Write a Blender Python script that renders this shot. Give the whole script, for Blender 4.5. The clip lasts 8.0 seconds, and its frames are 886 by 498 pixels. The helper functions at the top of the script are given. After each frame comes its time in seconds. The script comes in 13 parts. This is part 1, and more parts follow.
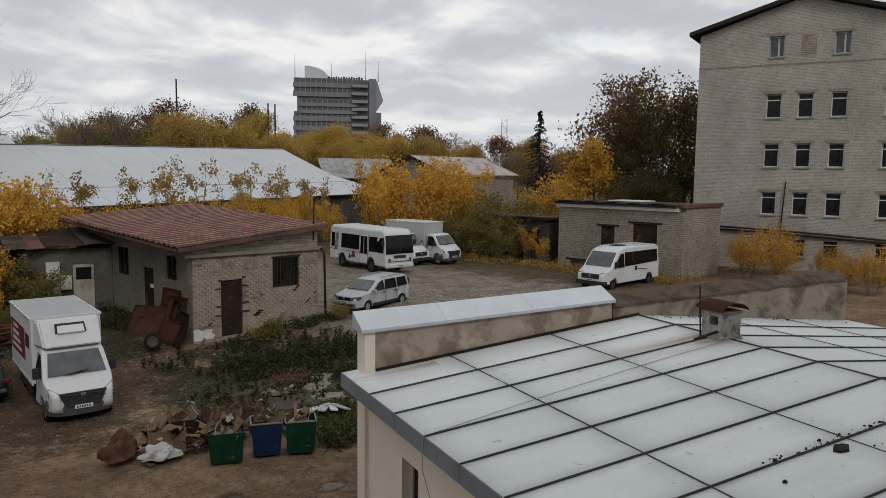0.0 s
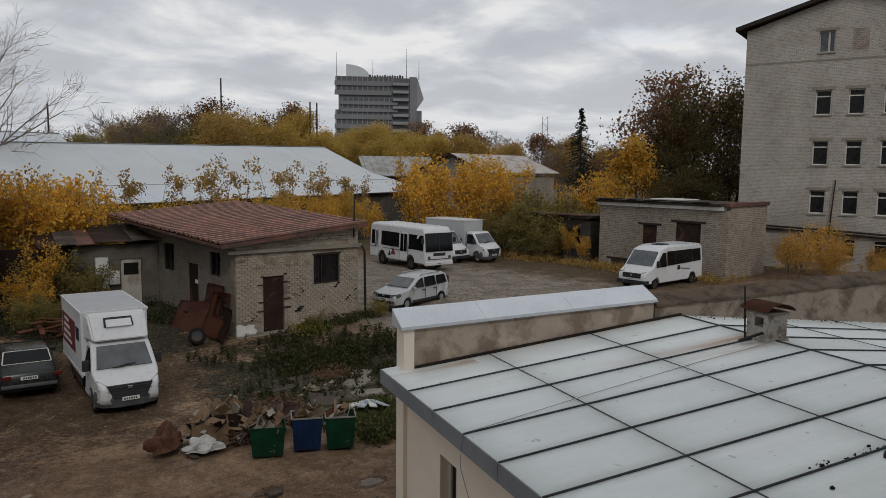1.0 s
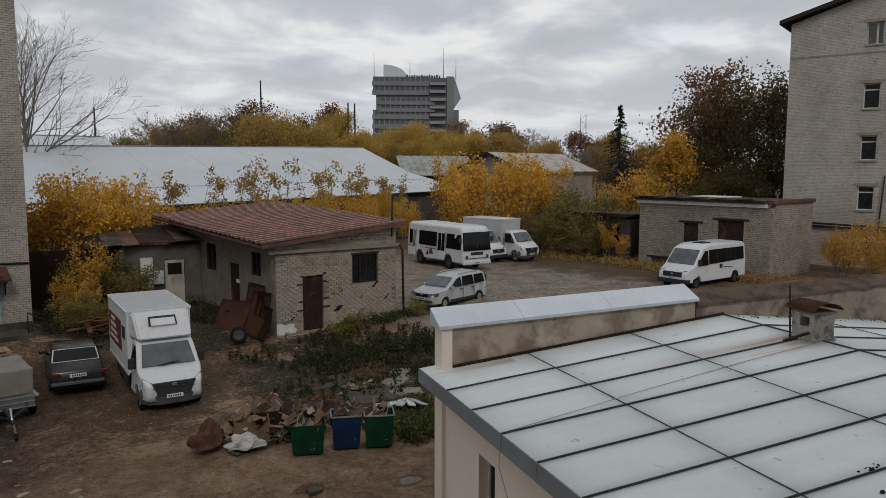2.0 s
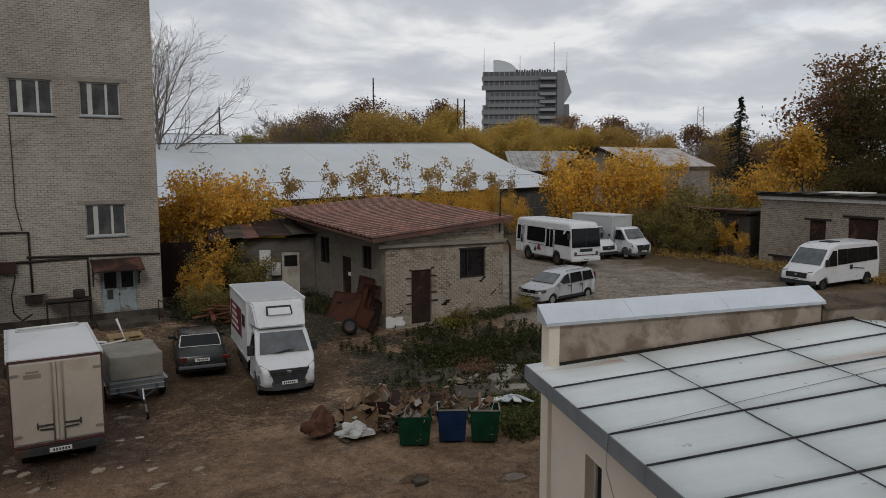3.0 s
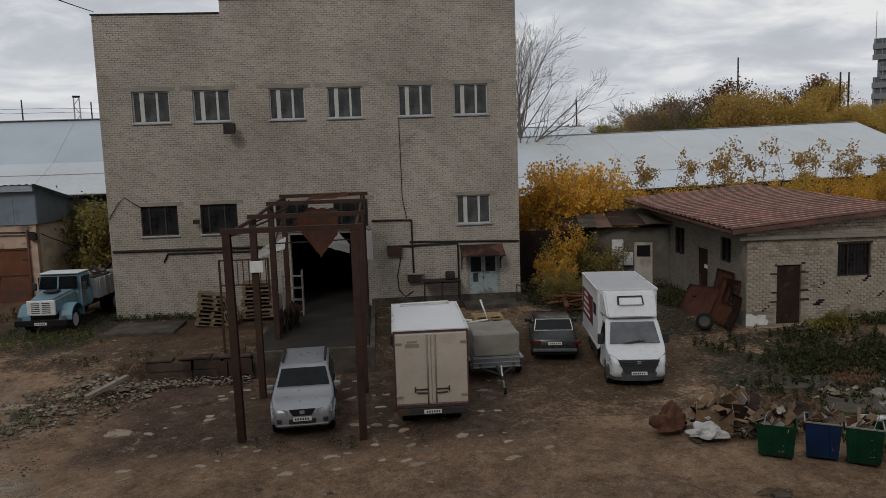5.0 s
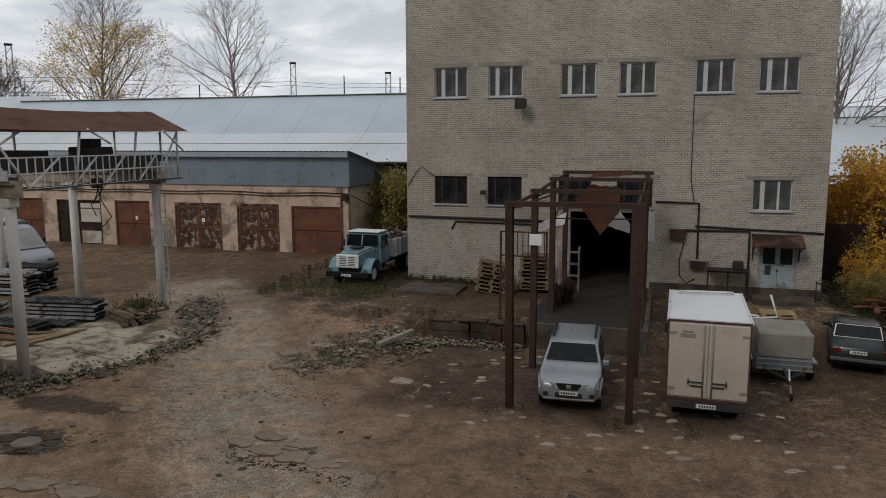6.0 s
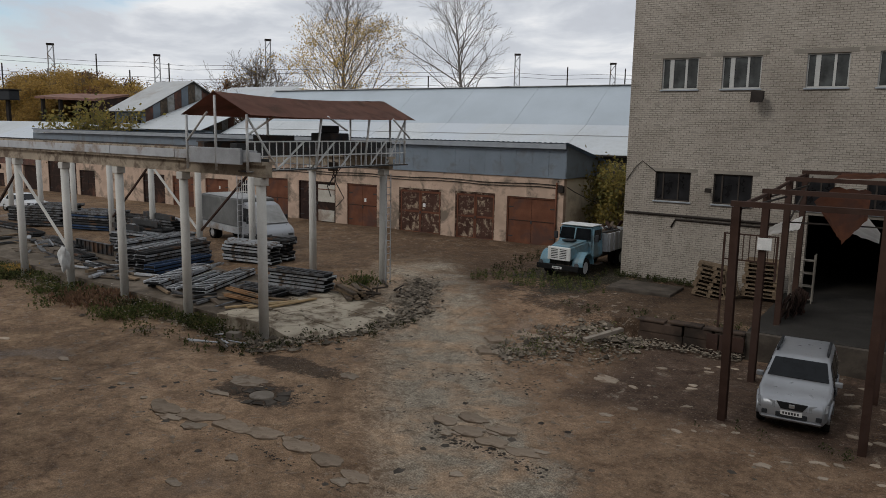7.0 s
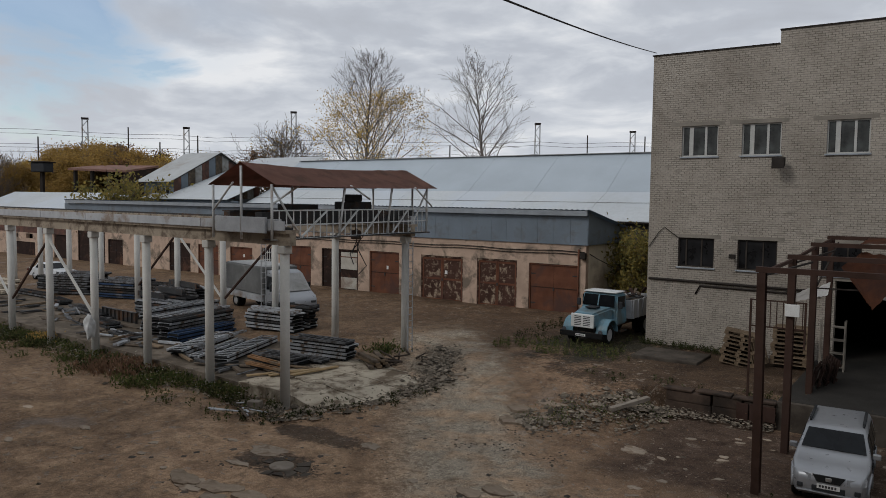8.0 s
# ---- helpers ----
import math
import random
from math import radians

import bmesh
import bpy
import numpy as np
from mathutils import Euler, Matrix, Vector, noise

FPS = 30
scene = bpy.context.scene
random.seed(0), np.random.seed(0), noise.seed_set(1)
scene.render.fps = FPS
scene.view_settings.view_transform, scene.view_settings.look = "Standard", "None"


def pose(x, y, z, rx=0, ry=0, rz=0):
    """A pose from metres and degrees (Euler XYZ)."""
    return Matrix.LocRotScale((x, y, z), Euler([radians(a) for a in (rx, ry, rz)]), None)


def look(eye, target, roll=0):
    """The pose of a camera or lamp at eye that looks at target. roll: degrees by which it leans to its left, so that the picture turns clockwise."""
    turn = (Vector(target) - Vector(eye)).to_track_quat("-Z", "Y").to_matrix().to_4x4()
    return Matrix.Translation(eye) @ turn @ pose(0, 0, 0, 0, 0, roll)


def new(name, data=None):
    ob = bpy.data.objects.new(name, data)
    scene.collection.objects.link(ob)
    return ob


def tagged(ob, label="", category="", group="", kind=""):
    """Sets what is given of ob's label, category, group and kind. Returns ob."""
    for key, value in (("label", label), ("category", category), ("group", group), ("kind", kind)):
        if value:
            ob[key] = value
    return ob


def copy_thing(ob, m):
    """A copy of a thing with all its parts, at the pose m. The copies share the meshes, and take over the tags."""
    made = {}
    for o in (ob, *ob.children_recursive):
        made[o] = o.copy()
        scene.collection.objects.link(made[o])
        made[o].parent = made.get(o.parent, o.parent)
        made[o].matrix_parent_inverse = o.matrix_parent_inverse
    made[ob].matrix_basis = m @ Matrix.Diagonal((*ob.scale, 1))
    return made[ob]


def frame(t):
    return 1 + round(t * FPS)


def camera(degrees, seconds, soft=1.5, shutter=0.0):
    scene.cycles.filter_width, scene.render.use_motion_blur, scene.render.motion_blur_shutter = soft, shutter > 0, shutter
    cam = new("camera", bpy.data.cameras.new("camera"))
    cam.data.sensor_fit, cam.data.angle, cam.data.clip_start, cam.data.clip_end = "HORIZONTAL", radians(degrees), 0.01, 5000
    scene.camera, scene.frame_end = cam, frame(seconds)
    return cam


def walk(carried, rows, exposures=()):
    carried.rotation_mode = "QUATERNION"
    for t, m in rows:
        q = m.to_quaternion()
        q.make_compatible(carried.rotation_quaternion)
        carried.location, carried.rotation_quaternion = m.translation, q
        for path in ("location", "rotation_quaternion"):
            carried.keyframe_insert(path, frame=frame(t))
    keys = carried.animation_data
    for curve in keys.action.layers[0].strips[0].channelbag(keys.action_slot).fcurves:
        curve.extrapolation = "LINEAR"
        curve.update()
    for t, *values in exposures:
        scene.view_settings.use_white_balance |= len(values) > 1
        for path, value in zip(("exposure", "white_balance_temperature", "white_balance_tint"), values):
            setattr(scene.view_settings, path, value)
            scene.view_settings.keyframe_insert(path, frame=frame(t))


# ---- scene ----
cam = camera(61.75, 8.0, soft=0.65, shutter=0.06)
EYE = 8.0
# seconds, yaw, pitch, roll: the eye stays in one place and turns
ROWS = [
    (0.0, -46.13, -5.92, 0.68),
    (0.5, -44.46, -6.04, 0.77),
    (1.0, -43.06, -6.12, 0.70),
    (1.2, -43.02, -6.11, 0.76),
    (2.3, -38.68, -6.39, 0.18),
    (2.5, -37.77, -6.58, 0.39),
    (3.0, -31.77, -6.56, -0.04),
    (3.2, -27.39, -6.53, -0.37),
    (3.5, -20.63, -6.79, -1.06),
    (4.0, -12.92, -7.24, -2.11),
    (4.2, -11.12, -7.01, -2.81),
    (5.3, -0.44, -7.06, -0.80),
    (5.5, 3.90, -7.52, -0.38),
    (5.8, 12.41, -8.42, -0.83),
    (6.0, 16.68, -8.34, -0.12),
    (6.2, 20.95, -8.42, 1.40),
    (6.5, 26.28, -8.66, 2.32),
    (7.0, 33.15, -9.12, 1.09),
    (7.2, 34.73, -9.02, 0.70),
    (7.5, 34.99, -7.97, 0.74),
    (8.0, 34.94, -3.96, 0.69),
]
walk(cam, [(t, pose(0, 0, EYE, 0, 0, yaw) @ pose(0, 0, 0, 90 + pitch) @ pose(0, 0, 0, 0, 0, roll)) for t, yaw, pitch, roll in ROWS],
     exposures=[(0.0, -0.03, 6540, 10), (1.0, -0.17, 6500, 10), (3.0, -0.15, 6440, 10), (3.5, -0.17, 6445, 10), (4.2, -0.10, 6450, 10), (5.4, -0.20, 6460, 10), (6.0, 0.05, 6430, 10), (6.6, -0.02, 6420, 10), (7.3, 0.0, 6390, 10), (8.0, -0.15, 6310, 10)])

# ---- world and sun: a bright overcast autumn sky ----
BLUE_WAY = (-0.878, 0.442, 0.182)
SUN_UP, SUN_ROUND = radians(38), radians(205)
world = bpy.data.worlds.new("overcast_sky")
scene.world = world
world.use_nodes = True
wn, wl = world.node_tree.nodes, world.node_tree.links
wn.clear()
w_out = wn.new("ShaderNodeOutputWorld")
w_bg = wn.new("ShaderNodeBackground")
w_sky = wn.new("ShaderNodeTexSky")
w_sky.sky_type = "NISHITA"
w_sky.sun_disc = False
w_sky.sun_elevation, w_sky.sun_rotation = SUN_UP, SUN_ROUND
w_tc = wn.new("ShaderNodeTexCoord")
w_sep = wn.new("ShaderNodeSeparateXYZ")
wl.new(w_tc.outputs["Generated"], w_sep.inputs[0])


def wmath(op, a, b=None):
    n = wn.new("ShaderNodeMath")
    n.operation = op
    for i, v in enumerate((a, b)):
        if v is None:
            continue
        if isinstance(v, (int, float)):
            n.inputs[i].default_value = v
        else:
            wl.new(v, n.inputs[i])
    return n.outputs[0]


# cloud deck: the view direction laid on a flat layer high above
w_z = wmath("MAXIMUM", w_sep.outputs[2], 0.0)
w_den = wmath("ADD", w_z, 0.20)
w_comb = wn.new("ShaderNodeCombineXYZ")
wl.new(wmath("DIVIDE", w_sep.outputs[0], w_den), w_comb.inputs[0])
wl.new(wmath("DIVIDE", w_sep.outputs[1], w_den), w_comb.inputs[1])
w_n1 = wn.new("ShaderNodeTexNoise")
w_n1.inputs["Scale"].default_value = 2.0
w_n1.inputs["Detail"].default_value = 7.0
w_n1.inputs["Roughness"].default_value = 0.54
w_n1.inputs["Distortion"].default_value = 0.3
wl.new(w_comb.outputs[0], w_n1.inputs["Vector"])
w_r1 = wn.new("ShaderNodeValToRGB")
w_r1.color_ramp.elements[0].position, w_r1.color_ramp.elements[0].color = 0.36, (0.625, 0.65, 0.70, 1)
w_r1.color_ramp.elements[1].position, w_r1.color_ramp.elements[1].color = 0.62, (1.06, 1.06, 1.06, 1)
for w_p, w_c in ((0.45, (0.67, 0.70, 0.755, 1)), (0.53, (0.82, 0.845, 0.885, 1))):
    e = w_r1.color_ramp.elements.new(w_p)
    e.color = w_c
wl.new(w_n1.outputs["Fac"], w_r1.inputs[0])
w_hz = wn.new("ShaderNodeValToRGB")
w_hz.color_ramp.elements[0].position, w_hz.color_ramp.elements[0].color = 0.0, (1, 1, 1, 1)
w_hz.color_ramp.elements[1].position, w_hz.color_ramp.elements[1].color = 0.16, (0, 0, 0, 1)
wl.new(w_z, w_hz.inputs[0])
w_mixh = wn.new("ShaderNodeMixRGB")
wl.new(wmath("MULTIPLY", w_hz.outputs[0], 0.55), w_mixh.inputs[0])
wl.new(w_r1.outputs[0], w_mixh.inputs[1])
w_mixh.inputs[2].default_value = (0.83, 0.855, 0.89, 1)
# thin clear patches let the sky itself through
w_n2 = wn.new("ShaderNodeTexNoise")
w_n2.inputs["Scale"].default_value = 0.5
w_n2.inputs["Detail"].default_value = 4.0
wl.new(w_comb.outputs[0], w_n2.inputs["Vector"])
w_r2 = wn.new("ShaderNodeValToRGB")
w_r2.color_ramp.elements[0].position, w_r2.color_ramp.elements[0].color = 0.60, (0, 0, 0, 1)
w_r2.color_ramp.elements[1].position, w_r2.color_ramp.elements[1].color = 0.78, (1, 1, 1, 1)
wl.new(w_n2.outputs["Fac"], w_r2.inputs[0])
w_skys = wn.new("ShaderNodeMixRGB")
w_skys.blend_type = "MULTIPLY"
w_skys.inputs[0].default_value = 1.0
w_skys.inputs[2].default_value = (0.17, 0.17, 0.17, 1)
wl.new(w_sky.outputs[0], w_skys.inputs[1])
w_mix = wn.new("ShaderNodeMixRGB")
# the one larger break in the cloud, low over the railway
w_dot = wn.new("ShaderNodeVectorMath")
w_dot.operation = "DOT_PRODUCT"
wl.new(w_tc.outputs["Generated"], w_dot.inputs[0])
w_dot.inputs[1].default_value = BLUE_WAY
w_gap = wn.new("ShaderNodeMapRange")
wl.new(wmath("ADD", w_dot.outputs["Value"], wmath("MULTIPLY", wmath("SUBTRACT", w_n1.outputs["Fac"], 0.5), 0.05)), w_gap.inputs[0])
w_gap.inputs[1].default_value, w_gap.inputs[2].default_value = 0.991, 0.9995
wl.new(wmath("MULTIPLY", wmath("MAXIMUM", w_r2.outputs[0], w_gap.outputs[0]), 0.85), w_mix.inputs[0])
wl.new(w_mixh.outputs[0], w_mix.inputs[1])
wl.new(w_skys.outputs[0], w_mix.inputs[2])
wl.new(w_mix.outputs[0], w_bg.inputs[0])
w_bg.inputs[1].default_value = 0.84
wl.new(w_bg.outputs[0], w_out.inputs[0])

sun_data = bpy.data.lights.new("sun", "SUN")
sun_data.energy, sun_data.angle, sun_data.color = 1.0, radians(16), (1.0, 0.96, 0.90)
sun = new("sun", sun_data)
sun_way = Vector((math.sin(SUN_ROUND) * math.cos(SUN_UP), math.cos(SUN_ROUND) * math.cos(SUN_UP), math.sin(SUN_UP)))
sun.matrix_world = look(sun_way * 60, (0, 0, 0))


# ---- materials ----
def nodes_of(name):
    m = bpy.data.materials.new(name)
    m.use_nodes = True
    nt = m.node_tree
    return m, nt.nodes, nt.links, nt.nodes["Principled BSDF"]


def tex_noise(ns, ls, vec, scale, detail=4.0, rough=0.55, dist=0.0):
    n = ns.new("ShaderNodeTexNoise")
    n.inputs["Scale"].default_value, n.inputs["Detail"].default_value = scale, detail
    n.inputs["Roughness"].default_value, n.inputs["Distortion"].default_value = rough, dist
    if vec is not None:
        ls.new(vec, n.inputs["Vector"])
    return n.outputs["Fac"]


def ramp(ns, ls, fac, stops):
    n = ns.new("ShaderNodeValToRGB")
    els = n.color_ramp.elements
    while len(els) < len(stops):
        els.new(0.5)
    for el, (p, c) in zip(els, stops):
        el.position = p
        el.color = (*c, 1) if len(c) == 3 else c
    if fac is not None:
        ls.new(fac, n.inputs[0])
    return n.outputs[0]


def mixc(ns, ls, fac, a, b, mode="MIX"):
    n = ns.new("ShaderNodeMixRGB")
    n.blend_type = mode
    for i, v in enumerate((fac, a, b)):
        if isinstance(v, (int, float)):
            n.inputs[i].default_value = v
        elif isinstance(v, tuple):
            n.inputs[i].default_value = (*v, 1)
        else:
            ls.new(v, n.inputs[i])
    return n.outputs[0]


def nmath(ns, ls, op, a, b=0.0, clamp=False):
    n = ns.new("ShaderNodeMath")
    n.operation, n.use_clamp = op, clamp
    for i, v in enumerate((a, b)):
        if isinstance(v, (int, float)):
            n.inputs[i].default_value = v
        else:
            ls.new(v, n.inputs[i])
    return n.outputs[0]


def bump(ns, ls, bsdf, height, strength=0.3, dist=0.02):
    b = ns.new("ShaderNodeBump")
    b.inputs["Strength"].default_value, b.inputs["Distance"].default_value = strength, dist
    ls.new(height, b.inputs["Height"])
    ls.new(b.outputs[0], bsdf.inputs["Normal"])


def grey(c, k):
    return tuple(min(1.0, v * k) for v in c)


def surf(name, col, dark=0.7, scale=1.5, rough=0.8, metal=0.0, fine=30.0, bumps=0.25, stain=None, stain_amt=0.5, stain_scale=0.8, spread=0.0, rand=0.0, spec=None, grain=0.5):
    """A plain worn surface: broad patches, fine grain, stains of a second colour."""
    m, ns, ls, b = nodes_of(name)
    tc = ns.new("ShaderNodeTexCoord").outputs["Object"]
    n1 = tex_noise(ns, ls, tc, scale, 5.0)
    c = ramp(ns, ls, n1, [(0.3, grey(col, dark)), (0.7, grey(col, 1.0 + (1 - dark) * 0.35))])
    n2 = tex_noise(ns, ls, tc, fine, 3.0)
    c = mixc(ns, ls, grain, c, ramp(ns, ls, n2, [(0.3, (0.72, 0.72, 0.72)), (0.7, (1.0, 1.0, 1.0))]), "MULTIPLY")
    if stain:
        n3 = tex_noise(ns, ls, tc, stain_scale, 6.0, 0.65, 0.4)
        f = ramp(ns, ls, n3, [(0.62 - 0.28 * stain_amt, (0, 0, 0)), (0.72 - 0.2 * stain_amt, (1, 1, 1))])
        c = mixc(ns, ls, f, c, stain)
    if rand:
        oi = ns.new("ShaderNodeObjectInfo").outputs["Random"]
        c = mixc(ns, ls, 1.0, c, ramp(ns, ls, oi, [(0.0, (1 - rand,) * 3), (1.0, (1.0, 1.0, 1.0))]), "MULTIPLY")
    if spread:
        gi = ns.new("ShaderNodeNewGeometry").outputs["Random Per Island"]
        c = mixc(ns, ls, 1.0, c, ramp(ns, ls, gi, [(0.0, (1 - spread,) * 3), (1.0, (1.0, 1.0, 1.0))]), "MULTIPLY")
    ls.new(c, b.inputs["Base Color"])
    ls.new(ramp(ns, ls, n2, [(0.3, (max(0, rough - 0.08),) * 3), (0.7, (min(1, rough + 0.08),) * 3)]), b.inputs["Roughness"])
    b.inputs["Metallic"].default_value = metal
    b.inputs["Specular IOR Level"].default_value = (0.45 if rough < 0.65 else 0.12) if spec is None else spec
    if bumps:
        bump(ns, ls, b, n2, bumps, 0.01)
    return m


def bricks(name, c1, c2, mortar, bw=0.26, bh=0.10, gap=0.012, stain=(0.10, 0.075, 0.055), stain_amt=0.35, cold=0.0):
    """Brickwork in the object's own axes: courses run along x or y, rise along z."""
    m, ns, ls, b = nodes_of(name)
    tc = ns.new("ShaderNodeTexCoord").outputs["Object"]
    sep = ns.new("ShaderNodeSeparateXYZ")
    ls.new(tc, sep.inputs[0])
    wob = tex_noise(ns, ls, tc, 2.2, 3.0)
    comb = ns.new("ShaderNodeCombineXYZ")
    ls.new(nmath(ns, ls, "ADD", sep.outputs[0], sep.outputs[1]), comb.inputs[0])
    ls.new(nmath(ns, ls, "ADD", sep.outputs[2], nmath(ns, ls, "MULTIPLY", wob, 0.045)), comb.inputs[1])
    t = ns.new("ShaderNodeTexBrick")
    ls.new(comb.outputs[0], t.inputs["Vector"])
    t.inputs["Scale"].default_value = 1.0
    t.inputs["Brick Width"].default_value, t.inputs["Row Height"].default_value = bw, bh
    t.inputs["Mortar Size"].default_value, t.inputs["Mortar Smooth"].default_value = gap, 0.25
    t.inputs["Color1"].default_value, t.inputs["Color2"].default_value = (*c1, 1), (*c2, 1)
    t.inputs["Mortar"].default_value = (*mortar, 1)
    big = tex_noise(ns, ls, tc, 0.35, 6.0, 0.6)
    worn = ramp(ns, ls, tex_noise(ns, ls, tc, 3.4, 4.0, 0.7), [(0.38, (0.75, 0.75, 0.75)), (0.58, (0.1, 0.1, 0.1))])
    c0 = mixc(ns, ls, worn, t.outputs["Color"], grey(c1, 0.9))
    c = mixc(ns, ls, 1.0, c0, ramp(ns, ls, big, [(0.3, (0.72, 0.70, 0.68)), (0.7, (1.06, 1.05, 1.04))]), "MULTIPLY")
    fine = tex_noise(ns, ls, tc, 9.0, 4.0, 0.7)
    c = mixc(ns, ls, 0.6, c, ramp(ns, ls, fine, [(0.3, (0.66, 0.64, 0.62)), (0.65, (1.08, 1.08, 1.08))]), "MULTIPLY")
    # single odd bricks, darker or browner
    vo = ns.new("ShaderNodeTexVoronoi")
    vo.inputs["Scale"].default_value = 1.0
    vm = ns.new("ShaderNodeMapping")
    vm.inputs["Scale"].default_value = (1 / bw, 1 / bh, 1)
    ls.new(comb.outputs[0], vm.inputs[0])
    ls.new(vm.outputs[0], vo.inputs["Vector"])
    odd = ns.new("ShaderNodeSeparateColor")
    ls.new(vo.outputs["Color"], odd.inputs[0])
    c = mixc(ns, ls, ramp(ns, ls, odd.outputs[0], [(0.93, (0, 0, 0)), (0.96, (0.45, 0.45, 0.45))]), c, grey(c2, 0.55))
    st = tex_noise(ns, ls, tc, 0.55, 7.0, 0.68, 0.5)
    c = mixc(ns, ls, ramp(ns, ls, st, [(0.66 - 0.2 * stain_amt, (0, 0, 0)), (0.82 - 0.2 * stain_amt, (0.6, 0.6, 0.6))]), c, stain)
    ls.new(c, b.inputs["Base Color"])
    b.inputs["Roughness"].default_value = 0.9
    b.inputs["Specular IOR Level"].default_value = 0.1
    inv = nmath(ns, ls, "SUBTRACT", 1.0, t.outputs["Fac"])
    bump(ns, ls, b, nmath(ns, ls, "ADD", inv, nmath(ns, ls, "MULTIPLY", fine, 0.5)), 0.55, 0.015)
    return m


def glass(name, col=(0.02, 0.025, 0.03), rough=0.06, spec=0.5):
    m, ns, ls, b = nodes_of(name)
    tc = ns.new("ShaderNodeTexCoord").outputs["Object"]
    n = tex_noise(ns, ls, tc, 2.0, 4.0)
    ls.new(ramp(ns, ls, n, [(0.3, grey(col, 0.6)), (0.7, grey(col, 1.6))]), b.inputs["Base Color"])
    ls.new(ramp(ns, ls, n, [(0.3, (rough,) * 3), (0.7, (rough * 2.5,) * 3)]), b.inputs["Roughness"])
    b.inputs["Specular IOR Level"].default_value = spec
    return m


def leafy(name, cols, rough=0.7):
    """Leaves: each leaf takes its own tint between the given colours."""
    m, ns, ls, b = nodes_of(name)
    gi = ns.new("ShaderNodeNewGeometry").outputs["Random Per Island"]
    oi = ns.new("ShaderNodeObjectInfo").outputs["Random"]
    c = ramp(ns, ls, gi, [(i / (len(cols) - 1), k) for i, k in enumerate(cols)])
    c = mixc(ns, ls, 1.0, c, ramp(ns, ls, oi, [(0, (0.75, 0.72, 0.7)), (1, (1.1, 1.1, 1.1))]), "MULTIPLY")
    ls.new(c, b.inputs["Base Color"])
    b.inputs["Roughness"].default_value = rough
    b.inputs["Specular IOR Level"].default_value = 0.08
    tr = ns.new("ShaderNodeBsdfTranslucent")
    ls.new(c, tr.inputs[0])
    mx = ns.new("ShaderNodeMixShader")
    mx.inputs[0].default_value = 0.45
    ls.new(b.outputs[0], mx.inputs[1])
    ls.new(tr.outputs[0], mx.inputs[2])
    ls.new(mx.outputs[0], ns["Material Output"].inputs[0])
    return m


M_BRICK = bricks("grey_silicate_brick", (0.41, 0.375, 0.325), (0.345, 0.315, 0.272), (0.13, 0.115, 0.098), gap=0.013, stain_amt=0.16)
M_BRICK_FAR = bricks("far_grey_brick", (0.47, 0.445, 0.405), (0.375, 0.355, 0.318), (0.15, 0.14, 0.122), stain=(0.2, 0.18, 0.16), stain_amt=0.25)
M_BRICK_HUT = bricks("hut_brick", (0.48, 0.43, 0.365), (0.29, 0.25, 0.20), (0.07, 0.058, 0.047), bw=0.31, bh=0.132, gap=0.02, stain=(0.17, 0.10, 0.06), stain_amt=0.4)
M_HUTBRICK = surf("loose_hut_brick", (0.46, 0.395, 0.315), 0.65, 3.0, 0.92, fine=24.0, stain=(0.22, 0.155, 0.10), stain_amt=0.45, stain_scale=1.1, bumps=0.5, rand=0.18, spread=0.15)
M_MORTAR = surf("recessed_dark_mortar", (0.30, 0.26, 0.21), 0.7, 2.0, 0.95, stain=(0.15, 0.12, 0.095), stain_amt=0.45)
# pale crest paint: wear together with the highlight along each rib
M_RIBCREST = surf("highlit_worn_rib_paint", (0.46, 0.25, 0.19), 0.6, 2.5, 0.6, stain=(0.22, 0.09, 0.065), stain_amt=0.6, stain_scale=1.6, bumps=0.1)
M_BRICK_SHED = bricks("shed_brick", (0.385, 0.345, 0.295), (0.27, 0.235, 0.195), (0.12, 0.098, 0.08), bw=0.30, bh=0.12, gap=0.02, stain_amt=0.45)
M_PLASTER = surf("cream_plaster", (0.90, 0.81, 0.685), 0.94, 0.8, 0.9, stain=(0.74, 0.65, 0.53), stain_amt=0.15, bumps=0.15, grain=0.15)
M_PLASTER_OLD = surf("old_weathered_plaster", (0.50, 0.41, 0.335), 0.72, 1.2, 0.92, stain=(0.24, 0.185, 0.14), stain_amt=0.55, stain_scale=1.5, bumps=0.6)
M_PLASTER_PINK = surf("pinkish_garage_plaster", (0.54, 0.395, 0.30), 0.72, 0.7, 0.9, stain=(0.17, 0.135, 0.105), stain_amt=0.5, stain_scale=0.7, bumps=0.3)
M_PLASTER_CREAM = surf("cream_garage_plaster", (0.70, 0.62, 0.48), 0.8, 0.7, 0.9, stain=(0.42, 0.35, 0.26), stain_amt=0.35, stain_scale=0.6, bumps=0.3)
# grey plaster with shade from surrounding trees put into its dark colour
M_PLASTER_SHADED = surf("shade_darkened_plaster", (0.08, 0.073, 0.062), 0.6, 0.9, 0.9, stain=(0.05, 0.044, 0.037), stain_amt=0.5)
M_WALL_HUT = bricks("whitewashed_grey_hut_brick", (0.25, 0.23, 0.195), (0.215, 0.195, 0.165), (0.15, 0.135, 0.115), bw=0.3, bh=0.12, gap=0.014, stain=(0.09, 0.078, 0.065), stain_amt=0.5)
# grey plaster, its tone lowered to hold the shade of nearby shrubs
M_WALL_LEANTO = surf("shaded_lean_to_plaster", (0.135, 0.123, 0.105), 0.7, 0.9, 0.92, stain=(0.09, 0.08, 0.068), stain_amt=0.5, stain_scale=0.9, bumps=0.4)
